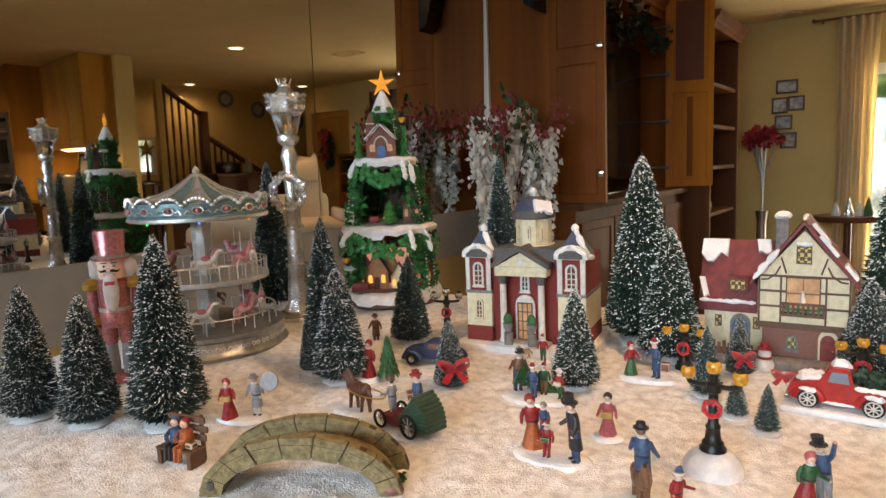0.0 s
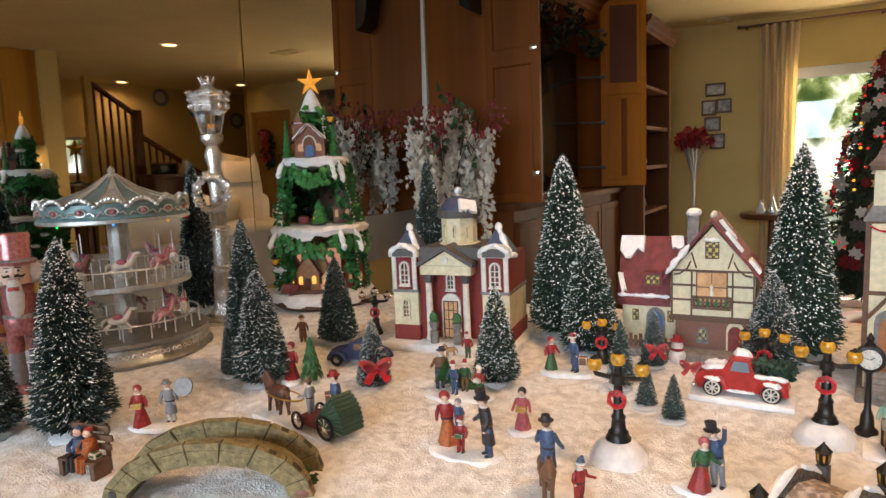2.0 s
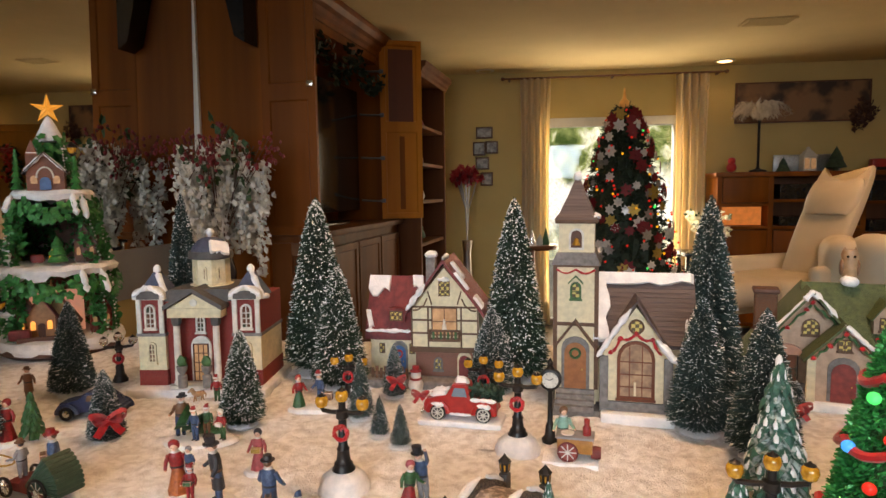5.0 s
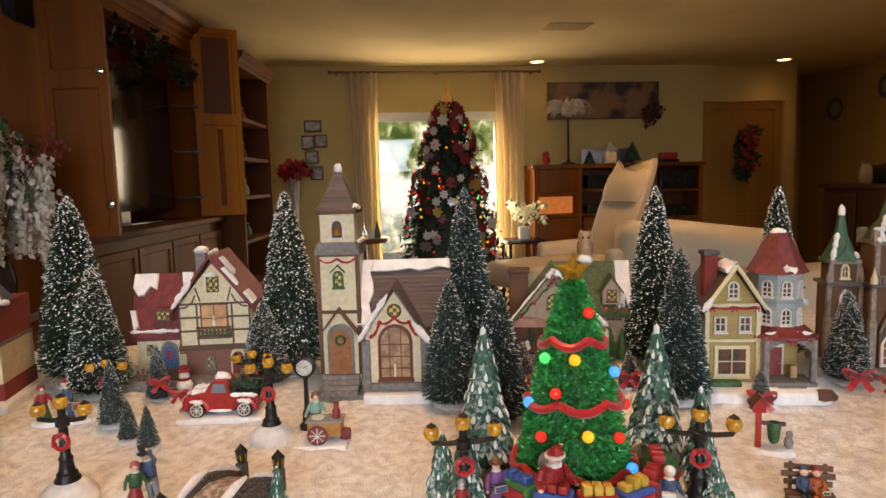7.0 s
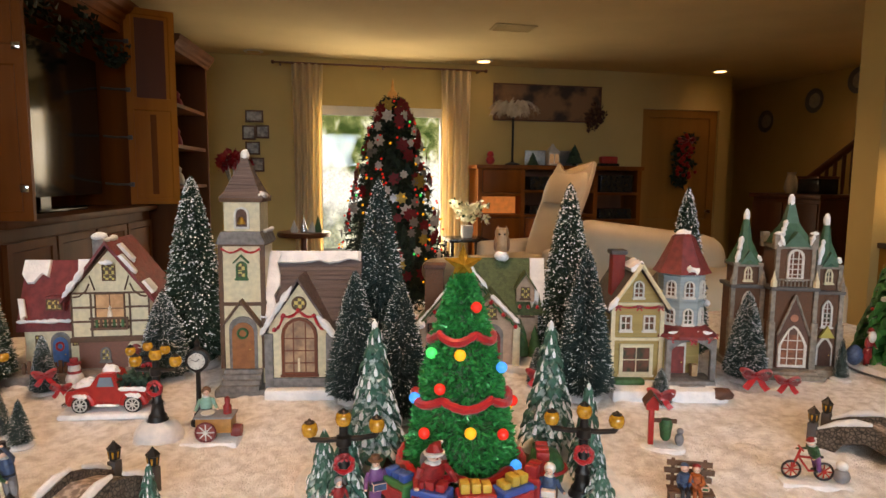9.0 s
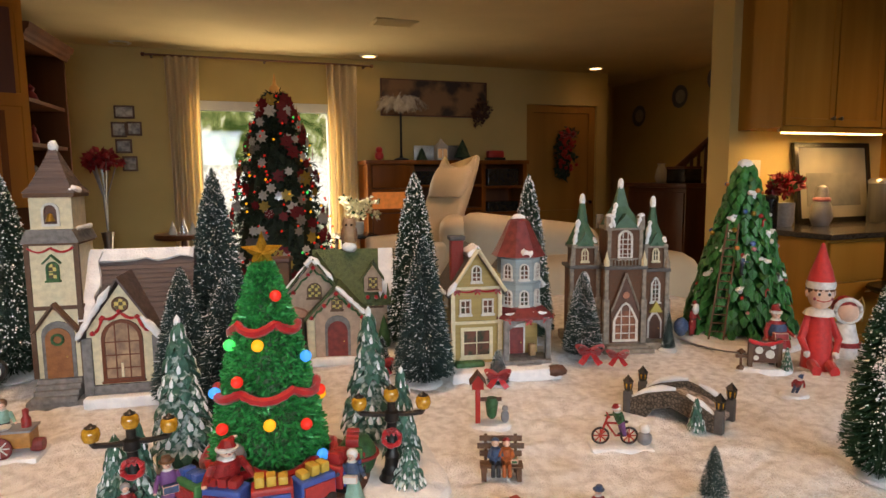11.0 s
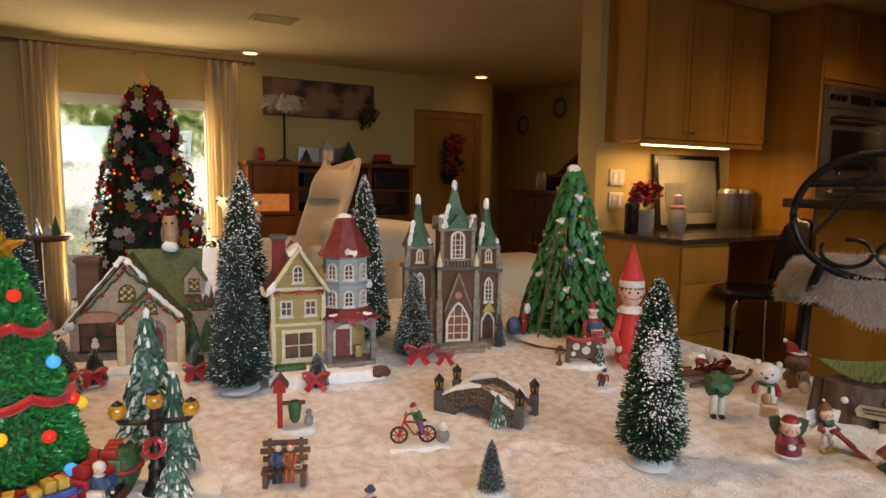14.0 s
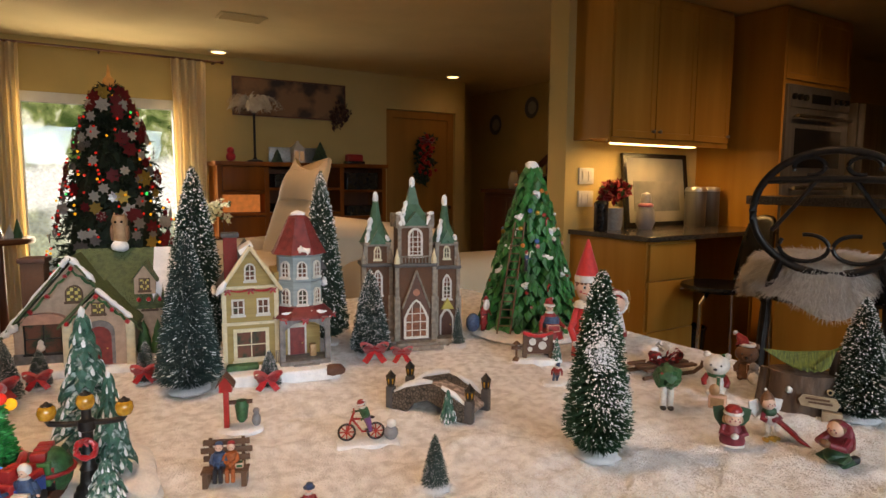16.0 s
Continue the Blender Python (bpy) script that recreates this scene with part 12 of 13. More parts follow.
on_console("white_lantern", 2.60, "small white house lantern on the console", "lantern", lambda t: (part("body", box(new_bm(), -0.055, -0.05, 0, 0.055, 0.05, 0.13, bevel=0.003), pale, t), part("roof", lathe(new_bm(), [(0.085, 0.13), (0.02, 0.19), (0.012, 0.21), (0, 0.212)], 4, start=math.pi / 4), pale, t, smooth=False), [part("pane", box(new_bm(), x - 0.02, -0.053, 0.02, x + 0.02, -0.0505, 0.11), lit_pane, t, smooth=False) for x in (-0.026, 0.026)]))
on_console("ornament_tree", 2.83, "dark green ornamental tree on the console", "ornament", lambda t: part("tree", lathe(new_bm(), [(0.02, 0), (0.02, 0.02), (0.085, 0.03), (0.05, 0.1), (0.055, 0.105), (0.0, 0.215)], 12), bristle_green, t))
on_console("ornament_tree", 2.40, "small dark ornamental tree on the console", "ornament", lambda t: part("tree", lathe(new_bm(), [(0.06, 0), (0.03, 0.06), (0.035, 0.065), (0.0, 0.13)], 12), bristle_green, t))
on_console("red_toy", 1.97, "little red plush toy on the console", "toy", lambda t: part("toy", ball(ball(new_bm(), (0, 0, 0.045), 0.045, 2, 0, (1, 0.8, 1)), (0, 0, 0.10), 0.035, 2), red_cloth, t))
on_console("red_toy_train", 3.19, "red toy train ornament on the console", "toy", lambda t: (part("engine", box(new_bm(), -0.09, -0.04, 0.02, 0.09, 0.04, 0.1, bevel=0.02), red_paint, t), part("undercarriage", box(new_bm(), -0.1, -0.045, 0, 0.1, 0.045, 0.03, bevel=0.005), black_plastic, t)))
on_console("silver_tray", 2.62, "long pale tray behind the ornaments", "tray", lambda t: part("tray", box(new_bm(), -0.28, 0.065, 0, 0.28, 0.08, 0.15, bevel=0.006), silver_dull, t))
hp = thing("hanging_plant", pose(3.10, FAR - 0.02, 1.98), "dried flower bunch hanging on the wall", "flowers")
lf = new_bm()
for k in range(14):
    leaf_cluster(lf, (random.Random(k).uniform(-0.1, 0.1), -0.04, random.Random(k + 40).uniform(-0.16, 0.06)), 0.03, 14, 0.04, random.Random(k))
part("leaves", lf, dark_brown, hp, smooth=False)

# wreath on the door
wt = thing("door_wreath", pose(4.11, 6.10, 1.56), "red and green teardrop wreath hanging on the door", "wreath")
lf, rb = new_bm(), new_bm()
for k in range(40):
    f = k / 40
    rr_ = random.Random(k)
    leaf_cluster(lf, (rr_.gauss(0, 0.05), -0.04, 0.2 - 0.5 * f), 0.04, 16, 0.045, rr_)
    ball(rb, (rr_.gauss(0, 0.06), -0.09, 0.22 - 0.45 * f), 0.022, 1)
part("greenery", lf, bristle_green, wt, smooth=False)
pieces("red_bauble", rb, red_paint, wt)
part("bow", bow(new_bm(), (0, -0.1, 0.16), 0.10), red_cloth, wt, smooth=False)

# photo collage
col = thing("photo_collage", pose(-0.22, FAR, 1.62), "cluster of dark framed photographs on the wall", "picture")
for k, (x, z, w, h) in enumerate(((0.0, 0.24, 0.16, 0.11), (-0.05, 0.09, 0.12, 0.13), (0.07, 0.10, 0.12, 0.12), (-0.02, -0.05, 0.13, 0.12), (0.02, -0.2, 0.12, 0.13))):
    fr = part("photo_frame", box(new_bm(), x - w / 2, -0.02, z - h / 2, x + w / 2, -0.003, z + h / 2, bevel=0.003), timber, col)
    part("photo", box(new_bm(), x - w / 2 + 0.015, -0.023, z - h / 2 + 0.015, x + w / 2 - 0.015, -0.0205, z + h / 2 - 0.015), mat("photo_print", (0.4, 0.36, 0.3), 0.4, second=(0.12, 0.1, 0.09), scale=25), fr, smooth=False)

# tall red flowers
rf = thing("tall_vase", pose(-0.36, 5.75, 0), "tall silver floor vase with red flowers", "vase")
part("vase", lathe(new_bm(), [(0.07, 0), (0.08, 0.05), (0.05, 0.4), (0.035, 0.75), (0.05, 0.86), (0.045, 0.86)], 18), steel, rf)
st, pt = new_bm(), new_bm()
for k in range(11):
    r_ = random.Random(k + 3)
    tip = Vector((r_.uniform(-0.17, 0.17), r_.uniform(-0.05, 0.05), r_.uniform(1.38, 1.5)))
    tube(st, [(0, 0, 0.84), (tip.x * 0.15, tip.y * 0.3, 1.15), tip], 0.006, 5)
    leaf_cluster(pt, tip, 0.03, 26, 0.055, r_)
part("stem", st, silver_dull, rf)["kind"] = "stuff"
part("petals", pt, mat("amaryllis_red", (0.34, 0.012, 0.02), 0.5), rf, smooth=False)["kind"] = "stuff"

# side tables
sd = thing("side_table", pose(0.22, 5.55, 0), "round dark side table with small candles", "table")
part("tabletop", lathe(new_bm(), [(0.0, 0.80), (0.22, 0.80), (0.23, 0.82), (0.22, 0.84), (0, 0.84)], 30), dark_wood, sd)
part("leg", lathe(new_bm(), [(0.14, 0), (0.03, 0.04), (0.025, 0.79)], 14), dark_wood, sd)
for k, (x, h, mm) in enumerate(((-0.08, 0.11, pale), (0.0, 0.14, silver), (0.07, 0.10, pale), (0.12, 0.15, leaf_green))):
    cd = thing("candle", pose(0.22 + x, 5.5, 0.8405), "small tapered ornament on the side table", "ornament")
    part("body", lathe(new_bm(), [(0.03, 0), (0.032, 0.02), (0.012, h * 0.7), (0.0, h)], 12), mm, cd)
gt = thing("glass_table", pose(1.66, 5.62, 0), "small dark table with a flowering plant by the curtain", "table")
part("tabletop", box(new_bm(), -0.18, -0.18, 0.74, 0.18, 0.18, 0.77, bevel=0.006), black_plastic, gt)
for sx in (-1, 1):
    for sy in (-1, 1):
        part("leg", box(new_bm(), sx * 0.15 - 0.015, sy * 0.15 - 0.015, 0, sx * 0.15 + 0.015, sy * 0.15 + 0.015, 0.74), black_plastic, gt, smooth=False)
pp = thing("potted_plant", pose(1.68, 5.62, 0.771), "white flowering plant in a glass pot, sunlit", "plant")
part("pot", lathe(new_bm(), [(0.05, 0), (0.06, 0.06), (0.055, 0.11)], 16), pale, pp)
lf, pt = new_bm(), new_bm()
for k in range(26):
    r_ = random.Random(k)
    c = (r_.gauss(0, 0.07), r_.gauss(0, 0.05), 0.16 + r_.uniform(0, 0.16))
    leaf_cluster(lf, c, 0.03, 3, 0.04, r_)
    leaf_cluster(pt, c, 0.03, 16, 0.04, r_)
part("leaves", lf, leaf_green, pp, smooth=False)["kind"] = "stuff"
part("petals", pt, sunlit_petal, pp, smooth=False)["kind"] = "stuff"

# plates on the stair wall
for y, z in ((6.45, 1.99), (5.75, 2.14), (5.22, 2.27)):
    pl = thing("wall_plate", pose(5.4, y, z, 0, -90, 0), "round grey-blue decorative plate on the wall", "plate", "wall plates")
    part("rim", lathe(new_bm(), [(0.03, 0.004), (0.08, 0.012), (0.12, 0.022), (0.125, 0.02), (0.08, 0.004), (0.03, 0.0)], 30), mat("plate_blue", (0.16, 0.18, 0.2), 0.35), pl)
    part("centre", lathe(new_bm(), [(0.075, 0.0125), (0.0, 0.009)], 24), mat("plate_pale", (0.45, 0.45, 0.42), 0.35), pl)

# stairs along the right wall, with a post at their turn
stairs = thing("staircase", pose(4.91, 5.75, 0), "dark wooden staircase with balusters rising along the wall", "stairs", kind="structure")
for k in range(6):
    part("step", box(new_bm(), 0.0, -0.28 * (k + 1), 0.0, 0.485, -0.28 * k, 0.175 * (k + 1), bevel=0.004), dark_wood, stairs)
    for i in range(3):
        y = -0.28 * k - 0.045 - 0.093 * i
        top = (1.0 - 0.62 * y if y > -1.1 else 1.24 - 0.66 * y) - 0.175 * (k + 1)
        part("baluster", lathe(new_bm(), [(0.018, 0), (0.018, 0.12), (0.011, 0.16), (0.019, 0.32), (0.012, 0.52), (0.017, 0.58), (0.017, top)], 8, (0.04, y, 0.175 * (k + 1))), dark_wood, stairs)
part("handrail", tube(new_bm(), [(0.04, 0.05, 1.0), (0.04, -1.13, 1.73)], 0.036, 10), dark_wood, stairs)
part("handrail", tube(new_bm(), [(0.04, -1.13, 1.98), (0.04, -1.66, 2.34)], 0.036, 10), dark_wood, stairs)
for y, z0, top in ((0.06, 0.0, 1.15), (-1.13, 0.7, 2.04)):
    part("newel_post", box(new_bm(), -0.015, y - 0.05, z0, 0.095, y + 0.06, top, bevel=0.008), dark_wood, stairs)
tagged(structure("wall_stair_end", box(new_bm(), 4.88, 3.99, 0, 4.98, 4.068, CEIL), wall_paint), "narrow cream wall end at the top of the stairs", "wall")
ht = thing("hall_table", pose(5.12, 3.72, 0), "dark polished hall table under the small window", "table")
part("tabletop", box(new_bm(), -0.24, -0.22, 1.08, 0.24, 0.24, 1.12, bevel=0.008), granite, ht)
for sx in (-1, 1):
    for sy in (-1, 1):
        part("leg", box(new_bm(), sx * 0.2 - 0.025, sy * 0.18 - 0.025, 0, sx * 0.2 + 0.025, sy * 0.18 + 0.025, 1.08), dark_wood, ht, smooth=False)
gb = thing("globe_ornament", pose(5.05, 3.68, 1.12), "dark gold globe ornament on a short stem", "ornament")
part("stem", lathe(new_bm(), [(0.06, 0), (0.02, 0.02), (0.015, 0.14)], 14), gold, gb)
part("globe", ball(new_bm(), (0, 0, 0.23), 0.10, 3), gold, gb)
st_ = thing("star_ornament", pose(5.05, 3.88, 1.12), "dark gold star ornament on a tall stem", "ornament")
part("stem", lathe(new_bm(), [(0.07, 0), (0.02, 0.02), (0.012, 0.42)], 14), black_metal, st_)
b = star(new_bm(), (0, 0, 0.42), 0.13, 0.03)
bmesh.ops.transform(b, matrix=pose(0, 0, 0, 0, 0, 90), verts=b.verts)
part("star", b, gold, st_, smooth=False)
hc = thing("hall_cabinet", pose(4.62, 4.92, 0), "dark reddish wooden cabinet beside the stairs", "cabinet")
part("body", box(new_bm(), -0.2, -0.4, 0.08, 0.2, 0.42, 1.16, bevel=0.01), dark_wood, hc)
part("top", box(new_bm(), -0.23, -0.43, 1.16, 0.22, 0.45, 1.20, bevel=0.008), dark_wood, hc)
part("plinth", box(new_bm(), -0.19, -0.39, 0.0, 0.19, 0.41, 0.08), black_plastic, hc, smooth=False)
for k in range(2):
    d = part("door", box(new_bm(), -0.215, -0.385 + 0.405 * k, 0.12, -0.2005, 0.0 + 0.405 * k, 1.12, bevel=0.005), dark_wood, hc)
    part("knob", ball(new_bm(), (-0.225, -0.03 + 0.085 * k, 0.68), 0.014, 1), gold, d)
wv = thing("white_vase", pose(4.58, 5.05, 1.20), "slim white vase on the hall cabinet", "vase")
part("vase", lathe(new_bm(), [(0.04, 0), (0.06, 0.05), (0.045, 0.13), (0.03, 0.17), (0.04, 0.19), (0.03, 0.185), (0.0, 0.06)], 18), pale, wv)
bb_ = thing("dark_box", pose(4.60, 4.76, 1.20), "dark wooden box on the hall cabinet", "box")
part("body", box(new_bm(), -0.1, -0.12, 0, 0.1, 0.12, 0.13, bevel=0.006), black_plastic, bb_)
part("lid", box(new_bm(), -0.105, -0.125, 0.1305, 0.105, 0.125, 0.155, bevel=0.006), dark_wood, bb_)

# desk things
fp = thing("framed_print", KITCHEN @ pose(4.33, 3.335, 0.926, -7), "black framed print leaning on the kitchen wall", "picture")
b = new_bm()
for x0, z0, x1, z1 in ((0, 0, 0.76, 0.035), (0, 0.545, 0.76, 0.58), (0, 0.035, 0.035, 0.545), (0.725, 0.035, 0.76, 0.545)):
    box(b, x0, -0.02, z0, x1, 0.01, z1)
part("frame", b, black_plastic, fp, smooth=False)
part("print", box(new_bm(), 0.035, -0.008, 0.035, 0.725, 0.005, 0.545), mat("print_paper", (0.34, 0.31, 0.25), 0.5, second=(0.2, 0.2, 0.19), scale=3, detail=2), fp, smooth=False)
part("landscape", box(new_bm(), 0.11, -0.0115, 0.12, 0.65, -0.0085, 0.36), mat("print_hills", (0.13, 0.13, 0.12), 0.6, second=(0.26, 0.25, 0.22), scale=4, detail=3), fp, smooth=False)
fv = thing("flower_vase", KITCHEN @ pose(4.09, 3.24, 0.926) @ Matrix.Scale(0.8, 4), "pale ceramic vase with red poinsettias", "vase")
part("vase", lathe(new_bm(), [(0.07, 0), (0.085, 0.04), (0.09, 0.2), (0.08, 0.2)], 18), mat("grey_vase", (0.4, 0.38, 0.36), 0.4), fv)
pt, lf = new_bm(), new_bm()
for k in range(14):
    r_ = random.Random(k + 60)
    c = (r_.gauss(0, 0.08), r_.gauss(0, 0.06), 0.27 + r_.uniform(0, 0.14))
    leaf_cluster(pt, c, 0.03, 18, 0.06, r_)
    leaf_cluster(lf, c, 0.03, 4, 0.06, r_)
part("petals", pt, mat("poinsettia_red", (0.3, 0.012, 0.02), 0.5), fv, smooth=False)["kind"] = "stuff"
part("leaves", lf, leaf_green, fv, smooth=False)["kind"] = "stuff"
pg = thing("penguin_ornament", KITCHEN @ pose(4.36, 3.17, 0.926) @ Matrix.Scale(0.85, 4), "white and grey penguin ornament with a pink scarf", "ornament")
part("body", lathe(new_bm(), [(0.06, 0), (0.085, 0.06), (0.075, 0.16), (0.045, 0.22), (0.05, 0.26), (0.04, 0.31), (0, 0.33)], 18), paint("penguin_grey", (0.34, 0.33, 0.33)), pg)
part("scarf", tube(new_bm(), [(0.05 * math.cos(a), 0.05 * math.sin(a), 0.21) for a in [i * math.pi / 8 for i in range(16)]], 0.018, 8, closed=True), pink_paint, pg)
for k, (x, h) in enumerate(((3.92, 0.2), (4.99, 0.30), (5.165, 0.30))):
    cn = thing("canister", KITCHEN @ pose(x, 3.2, 0.926), "dark steel canister on the desk", "canister")
    r = 0.05 if k == 0 else 0.082
    part("body", lathe(new_bm(), [(r - 0.005, 0), (r, 0.01), (r, h - 0.02)], 22), black_plastic if k == 0 else dull_steel, cn)
    part("lid", lathe(new_bm(), [(r + 0.002, h - 0.0195), (r + 0.002, h), (r - 0.01, h + 0.015), (0, h + 0.02)], 22), black_plastic if k == 0 else steel, cn)
for z in (1.15, 1.32):
    sw = thing("wall_switch", KITCHEN @ pose(3.98, 3.425, z), "cream wall switch plate", "switch", "wall switches")
    part("plate", box(new_bm(), -0.075, -0.012, -0.06, 0.075, 0.004, 0.06, bevel=0.004), pale, sw)
    for x in (-0.03, 0.03):
        part("rocker", box(new_bm(), x - 0.017, -0.018, -0.035, x + 0.017, -0.0125, 0.035), pale, sw, smooth=False)
bn = thing("waste_bin", KITCHEN @ pose(4.62, 2.98, -0.225), "black waste bin under the desk", "bin")
part("bin", lathe(new_bm(), [(0.0, 0.01), (0.13, 0.0), (0.16, 0.4), (0.165, 0.4), (0.165, 0.415), (0.15, 0.415), (0.12, 0.03), (0.0, 0.03)], 20), black_plastic, bn)


def desk_chair():
    t = thing("desk_chair", pose(3.70, 2.10, 0, 0, 0, 62), "black moulded chair on chrome legs at the desk", "chair")
    b = lathe(new_bm(), [(0.0, 0.0), (0.17, 0.0), (0.2, 0.02), (0.19, 0.035), (0.0, 0.03)], 24, (0, 0, 0.68))
    part("seat", b, black_plastic, t)
    b = new_bm()
    rows = []
    for j in range(9):
        f = j / 8
        row = []
        for i in range(11):
            a = (i / 10 - 0.5) * 1.9
            w = 0.2 * (1 - 0.25 * f ** 3)
            row.append(b.verts.new((w * math.sin(a), -0.13 - 0.10 * math.cos(a) - 0.05 * f, 0.74 + 0.36 * f - 0.05 * f * (a / 0.95) ** 2)))
        rows.append(row)
    for r0, r1 in zip(rows, rows[1:]):
        for i in range(10):
            b.faces.new((r0[i], r0[i + 1], r1[i + 1], r1[i]))
    o = part("backrest", b, black_plastic, t)
    md = o.modifiers.new("thickness", "SOLIDIFY")
    md.thickness = 0.018
    for sx in (-1, 1):
        part("back_support", rod(new_bm(), (sx * 0.10, -0.14, 0.68), (sx * 0.12, -0.2, 0.80), 0.012), black_plastic, t)
        for sy in (-1, 1):
            part("leg", tube(new_bm(), [(sx * 0.12, sy * 0.12, 0.68), (sx * 0.19, sy * 0.19, 0.64), (sx * 0.22, sy * 0.22, 0.0)], 0.011, 8), chrome, t)


desk_chair()


def iron_stool():
    t = thing("iron_bar_stool", pose(2.53, 0.95, 0, 0, 0, -60), "black wrought iron bar stool draped with white sheepskin", "stool")
    # the round back stands at y 0, the seat reaches towards +y
    R, H, Z = 0.215, 0.185, 1.19
    b = tube(new_bm(), [(R * math.cos(a), 0, Z + H * math.sin(a)) for a in [i * math.pi / 24 for i in range(48)]], 0.012, 10, closed=True)
    part("back_ring", b, black_metal, t)
    part("cross_bar", tube(new_bm(), [(-R * 0.86, 0, Z + 0.095), (0, 0, Z + 0.10), (R * 0.86, 0, Z + 0.095)], 0.011, 8), black_metal, t)
    for sx in (-1, 1):
        for cz, r, a0, turn in ((Z + 0.135, 0.036, -0.4, 1), (Z - 0.105, 0.058, 0.5, -1)):
            pts = []
            for i in range(30):
                f = i / 29
                a = a0 + turn * 5.4 * f
                rr_ = r * (1 - 0.25 * f)
                pts.append((sx * (0.066 + rr_ * 1.25 * math.cos(a)), -0.002, cz + rr_ * 0.85 * math.sin(a)))
            part("scroll", tube(new_bm(), pts, 0.0065, 7), black_metal, t)
        part("back_stay", tube(new_bm(), [(sx * 0.05, 0, Z + 0.095), (sx * 0.10, 0, Z + 0.02), (sx * 0.16, 0, Z - 0.06)], 0.007, 7), black_metal, t)
        part("back_post", tube(new_bm(), [(sx * 0.13, 0.0, Z - 0.145), (sx * 0.15, 0.02, 0.98), (sx * 0.17, 0.05, 0.9)], 0.014, 8), black_metal, t)
        for y in (0.05, 0.36):
            k = 1 if y > 0.1 else -1
            part("leg", tube(new_bm(), [(sx * 0.16, y, 0.92), (sx * 0.19, y + 0.03 * k, 0.4), (sx * 0.22, y + 0.06 * k, 0.0)], 0.016, 8), black_metal, t)
    part("footrest", tube(new_bm(), [(0.2 * math.cos(a), 0.21 + 0.2 * math.sin(a), 0.4) for a in [i * math.pi / 12 for i in range(24)]], 0.011, 8, closed=True), black_metal, t)
    part("seat", lathe(new_bm(), [(0.2, 0.90), (0.21, 0.915), (0.205, 0.95), (0.0, 0.96)], 26, (0, 0.21, 0)), black_plastic, t)
    rnd = random.Random(14)

    def skin(u, v):
        """Top of the skin over the seat; it hangs past the rim in uneven lobes."""
        a = math.atan2(v, u)
        r = math.hypot(u, v)
        lobe = 1.08 + 0.26 * math.sin(3 * a + 0.6) + 0.14 * math.sin(5 * a + 2)
        over = max(0.0, r * 0.32 * lobe - 0.2)
        rad = min(r * 0.32 * lobe, 0.2 + 0.35 * over)
        return Vector((rad * math.cos(a), 0.20 + rad * math.sin(a), 1.045 - 0.62 * over - 0.35 * min(rad, 0.215) ** 2 + 0.012 * noise.noise((u * 6, v * 6, 1))))

    core, f = new_bm(), new_bm()
    n, rings = 48, 12
    grid = [[core.verts.new(skin(j / rings * math.cos(2 * math.pi * i / n), j / rings * math.sin(2 * math.pi * i / n))) for i in range(n)] for j in range(1, rings + 1)]
    for r0, r1 in zip(grid, grid[1:]):
        for i in range(n):
            core.faces.new((r0[i], r1[i], r1[(i + 1) % n], r0[(i + 1) % n]))
    core.faces.new(grid[0])
    for k in range(11000):
        a, r = rnd.uniform(0, 6.283), math.sqrt(rnd.random())
        u, v = r * math.cos(a), r * math.sin(a)
        p = skin(u, v)
        out = (skin(u * 1.04, v * 1.04) - p).normalized()
        d = (out * 0.7 + Vector((math.cos(a) * r * 0.6, math.sin(a) * r * 0.6, 0.6 * (1 - r))) + Vector((rnd.gauss(0, 0.25), rnd.gauss(0, 0.25), rnd.gauss(-0.2, 0.2)))).normalized() * rnd.uniform(0.016, 0.04)
        w = d.cross(Vector((rnd.random(), rnd.random(), rnd.random()))).normalized() * 0.0022
        f.faces.new([f.verts.new(c) for c in (p - w, p + w, p + d)])
    sh = tagged(mesh_ob("sheepskin", core, fluff, smooth=True), "white fluffy sheepskin thrown over the stool", "sheepskin")
    md = sh.modifiers.new("thickness", "SOLIDIFY")
    md.thickness = 0.012
    sh.matrix_world = t.matrix_world
    o = part("wool", f, fluff, sh, smooth=False)
    o["kind"] = "stuff"


iron_stool()

isl = thing("kitchen_island", pose(3.75, 0.55, 0), "wooden kitchen island with a raised dark bar top", "counter")
part("body", box(new_bm(), 0, 0, 0, 1.9, 1.25, 1.17), maple, isl, smooth=False)
part("bar_top", box(new_bm(), -0.2, -0.05, 1.17, 1.95, 1.32, 1.215, bevel=0.006), granite, isl)
bw = thing("fruit_bowl", pose(3.86, 1.2, 1.216), "dark bowl with small pumpkins on the bar", "bowl")
part("bowl", lathe(new_bm(), [(0.06, 0), (0.10, 0.03), (0.14, 0.07), (0.13, 0.07), (0.09, 0.035), (0.0, 0.03)], 24), black_plastic, bw)
for k, (x, y) in enumerate(((-0.05, 0.02), (0.05, -0.02), (0.0, 0.06))):
    part("pumpkin", ball(new_bm(), (x, y, 0.085), 0.045, 2, 0, (1, 1, 0.8)), mat("pumpkin_skin", (0.5, 0.25, 0.08) if k else (0.6, 0.5, 0.4), 0.5), bw)

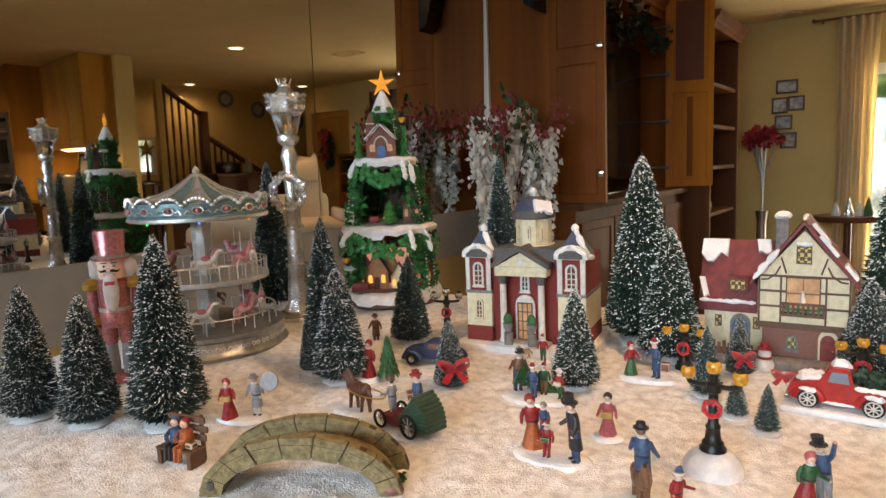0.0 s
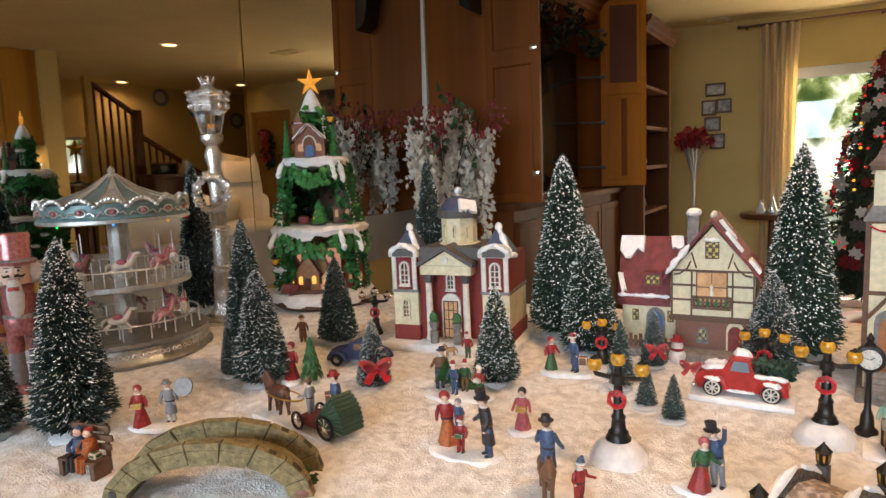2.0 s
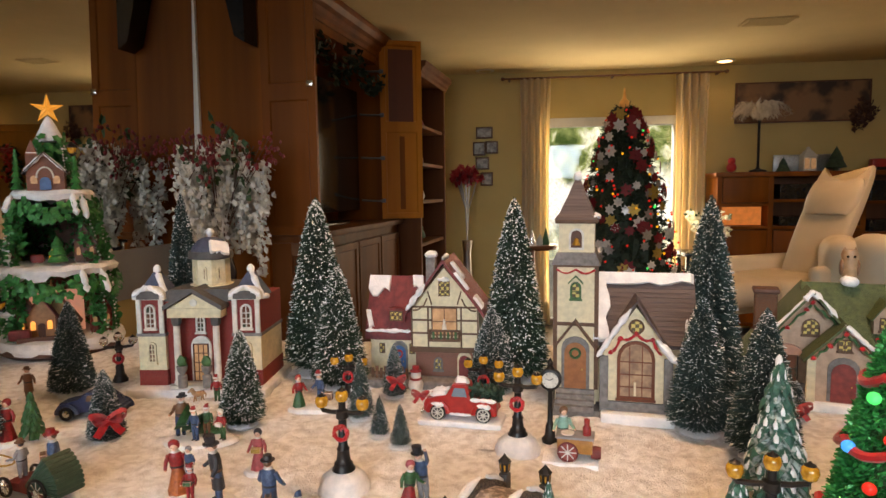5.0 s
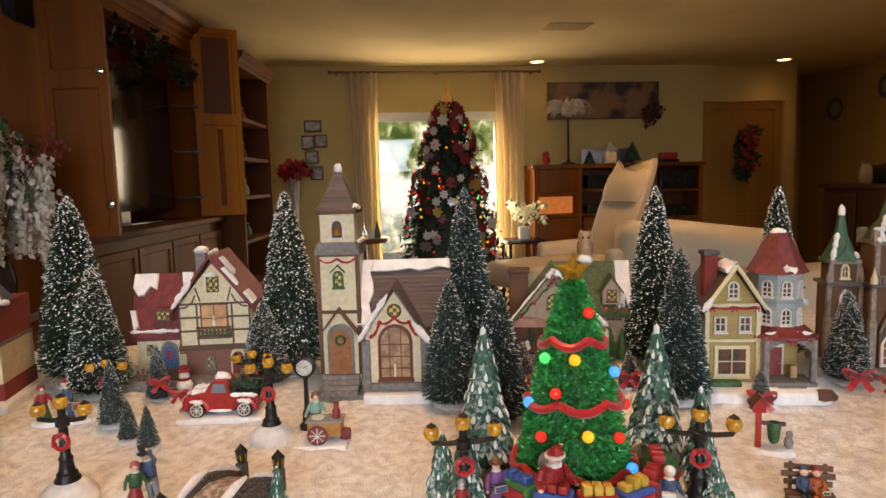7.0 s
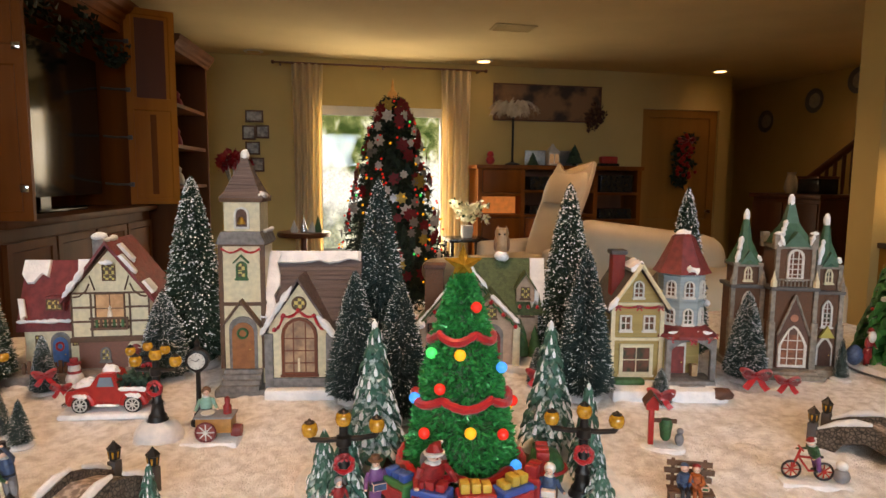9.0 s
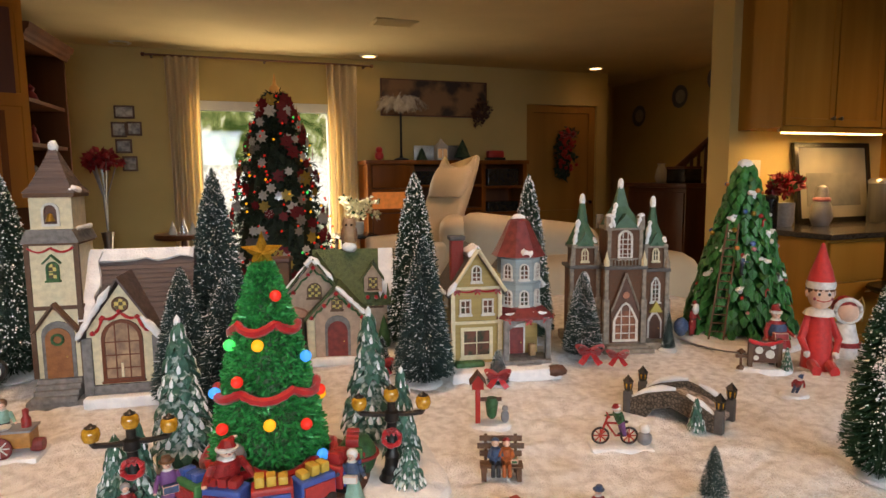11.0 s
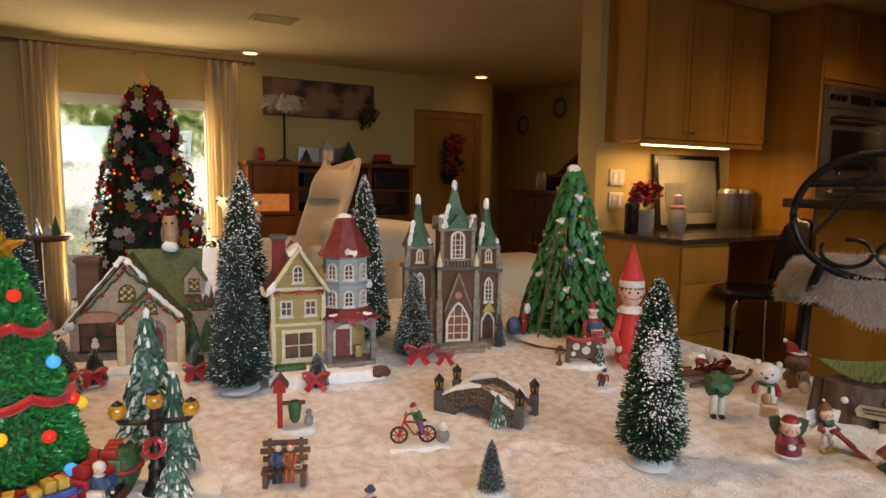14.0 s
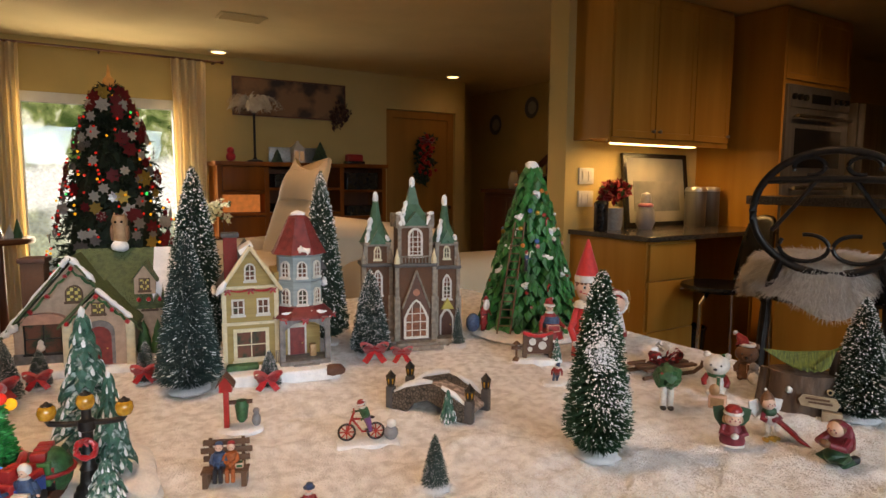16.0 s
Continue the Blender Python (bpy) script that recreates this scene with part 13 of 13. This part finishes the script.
# bookcase ornaments, speaker, garland on the TV cabinet
orn = [mat("ornament_white", (0.5, 0.47, 0.42), 0.4), mat("ornament_brown", (0.2, 0.1, 0.06), 0.5), mat("ornament_green", (0.08, 0.15, 0.07), 0.5), mat("ornament_red", (0.3, 0.03, 0.04), 0.5)]
rnd = random.Random(19)
for z in (0.926, 1.246, 1.526, 1.806):
    for k in range(3):
        y = 1.92 + 0.22 * k + rnd.uniform(-0.03, 0.03)
        h = rnd.uniform(0.10, 0.2)
        o = thing("shelf_ornament", LEFT @ pose(0.44, y, z), "small ornament standing on the bookcase shelf", "ornament", "shelf ornaments")
        r = rnd.uniform(0.03, 0.05)
        part("body", lathe(new_bm(), [(r * 0.8, 0), (r, h * 0.2), (r * 0.7, h * 0.5), (r * 0.4, h * 0.62), (r * 0.55, h * 0.8), (0, h)], 14), orn[rnd.randrange(4)], o)
sp = thing("speaker", LEFT @ pose(0.30, -0.11, 1.95), "black angular speaker on the cabinet side", "speaker")
part("body", slab(new_bm(), [(-0.10, 0.40), (0.03, 0.40), (0.03, 0.02), (-0.02, 0.05)], -0.0, 0.11), black_plastic, sp, smooth=False)
gl = thing("garland", LEFT @ pose(0.36, 0.0, 0), "dark evergreen garland hanging inside the cabinet", "garland")
lf = new_bm()
for k in range(36):
    r_ = random.Random(k)
    f = k / 36
    leaf_cluster(lf, (0.02, 0.1 + 1.5 * f, 2.16 - 0.16 * abs(math.sin(f * 9.4)) + r_.gauss(0, 0.02)), 0.04, 9, 0.04, r_)
part("leaves", lf, mat("garland_dark_green", (0.02, 0.035, 0.018), 0.7), gl, smooth=False)["kind"] = "stuff"
for y, zz in ((0.012, (1.25, 1.8, 2.25)), (1.62, (1.25, 1.55, 1.85, 2.15))):
    for z in zz:
        far_side = y > 1
        hg = thing("cabinet_hinge", LEFT @ pose(0.37 if far_side else 0.57, y - 0.004, z), "small steel cabinet hinge", "hinge", "cabinet hinges")
        part("plate", box(new_bm(), -0.012, -0.006, -0.014, 0.02, 0.0, 0.014, bevel=0.002), dull_steel if far_side else chrome, hg)
        if far_side:
            part("arm", tube(new_bm(), [(-0.15, -0.03, 0.006), (-0.08, -0.022, 0.0), (0.0, -0.004, 0.0)], 0.007, 8), dull_steel, hg)

# ceiling fittings
for x, y in ((1.757, 4.58), (-0.9, 1.6)):
    vt = thing("ceiling_vent", pose(x, y, CEIL), "white slatted ceiling vent", "vent", "ceiling vents")
    part("frame", box(new_bm(), -0.16, -0.09, -0.012, 0.16, 0.09, -0.002, bevel=0.003), ceiling_paint, vt)
    for k in range(6):
        part("slat", box(new_bm(), -0.14, -0.075 + 0.027 * k, -0.018, 0.14, -0.063 + 0.027 * k, -0.0125), ceiling_paint, vt, smooth=False)
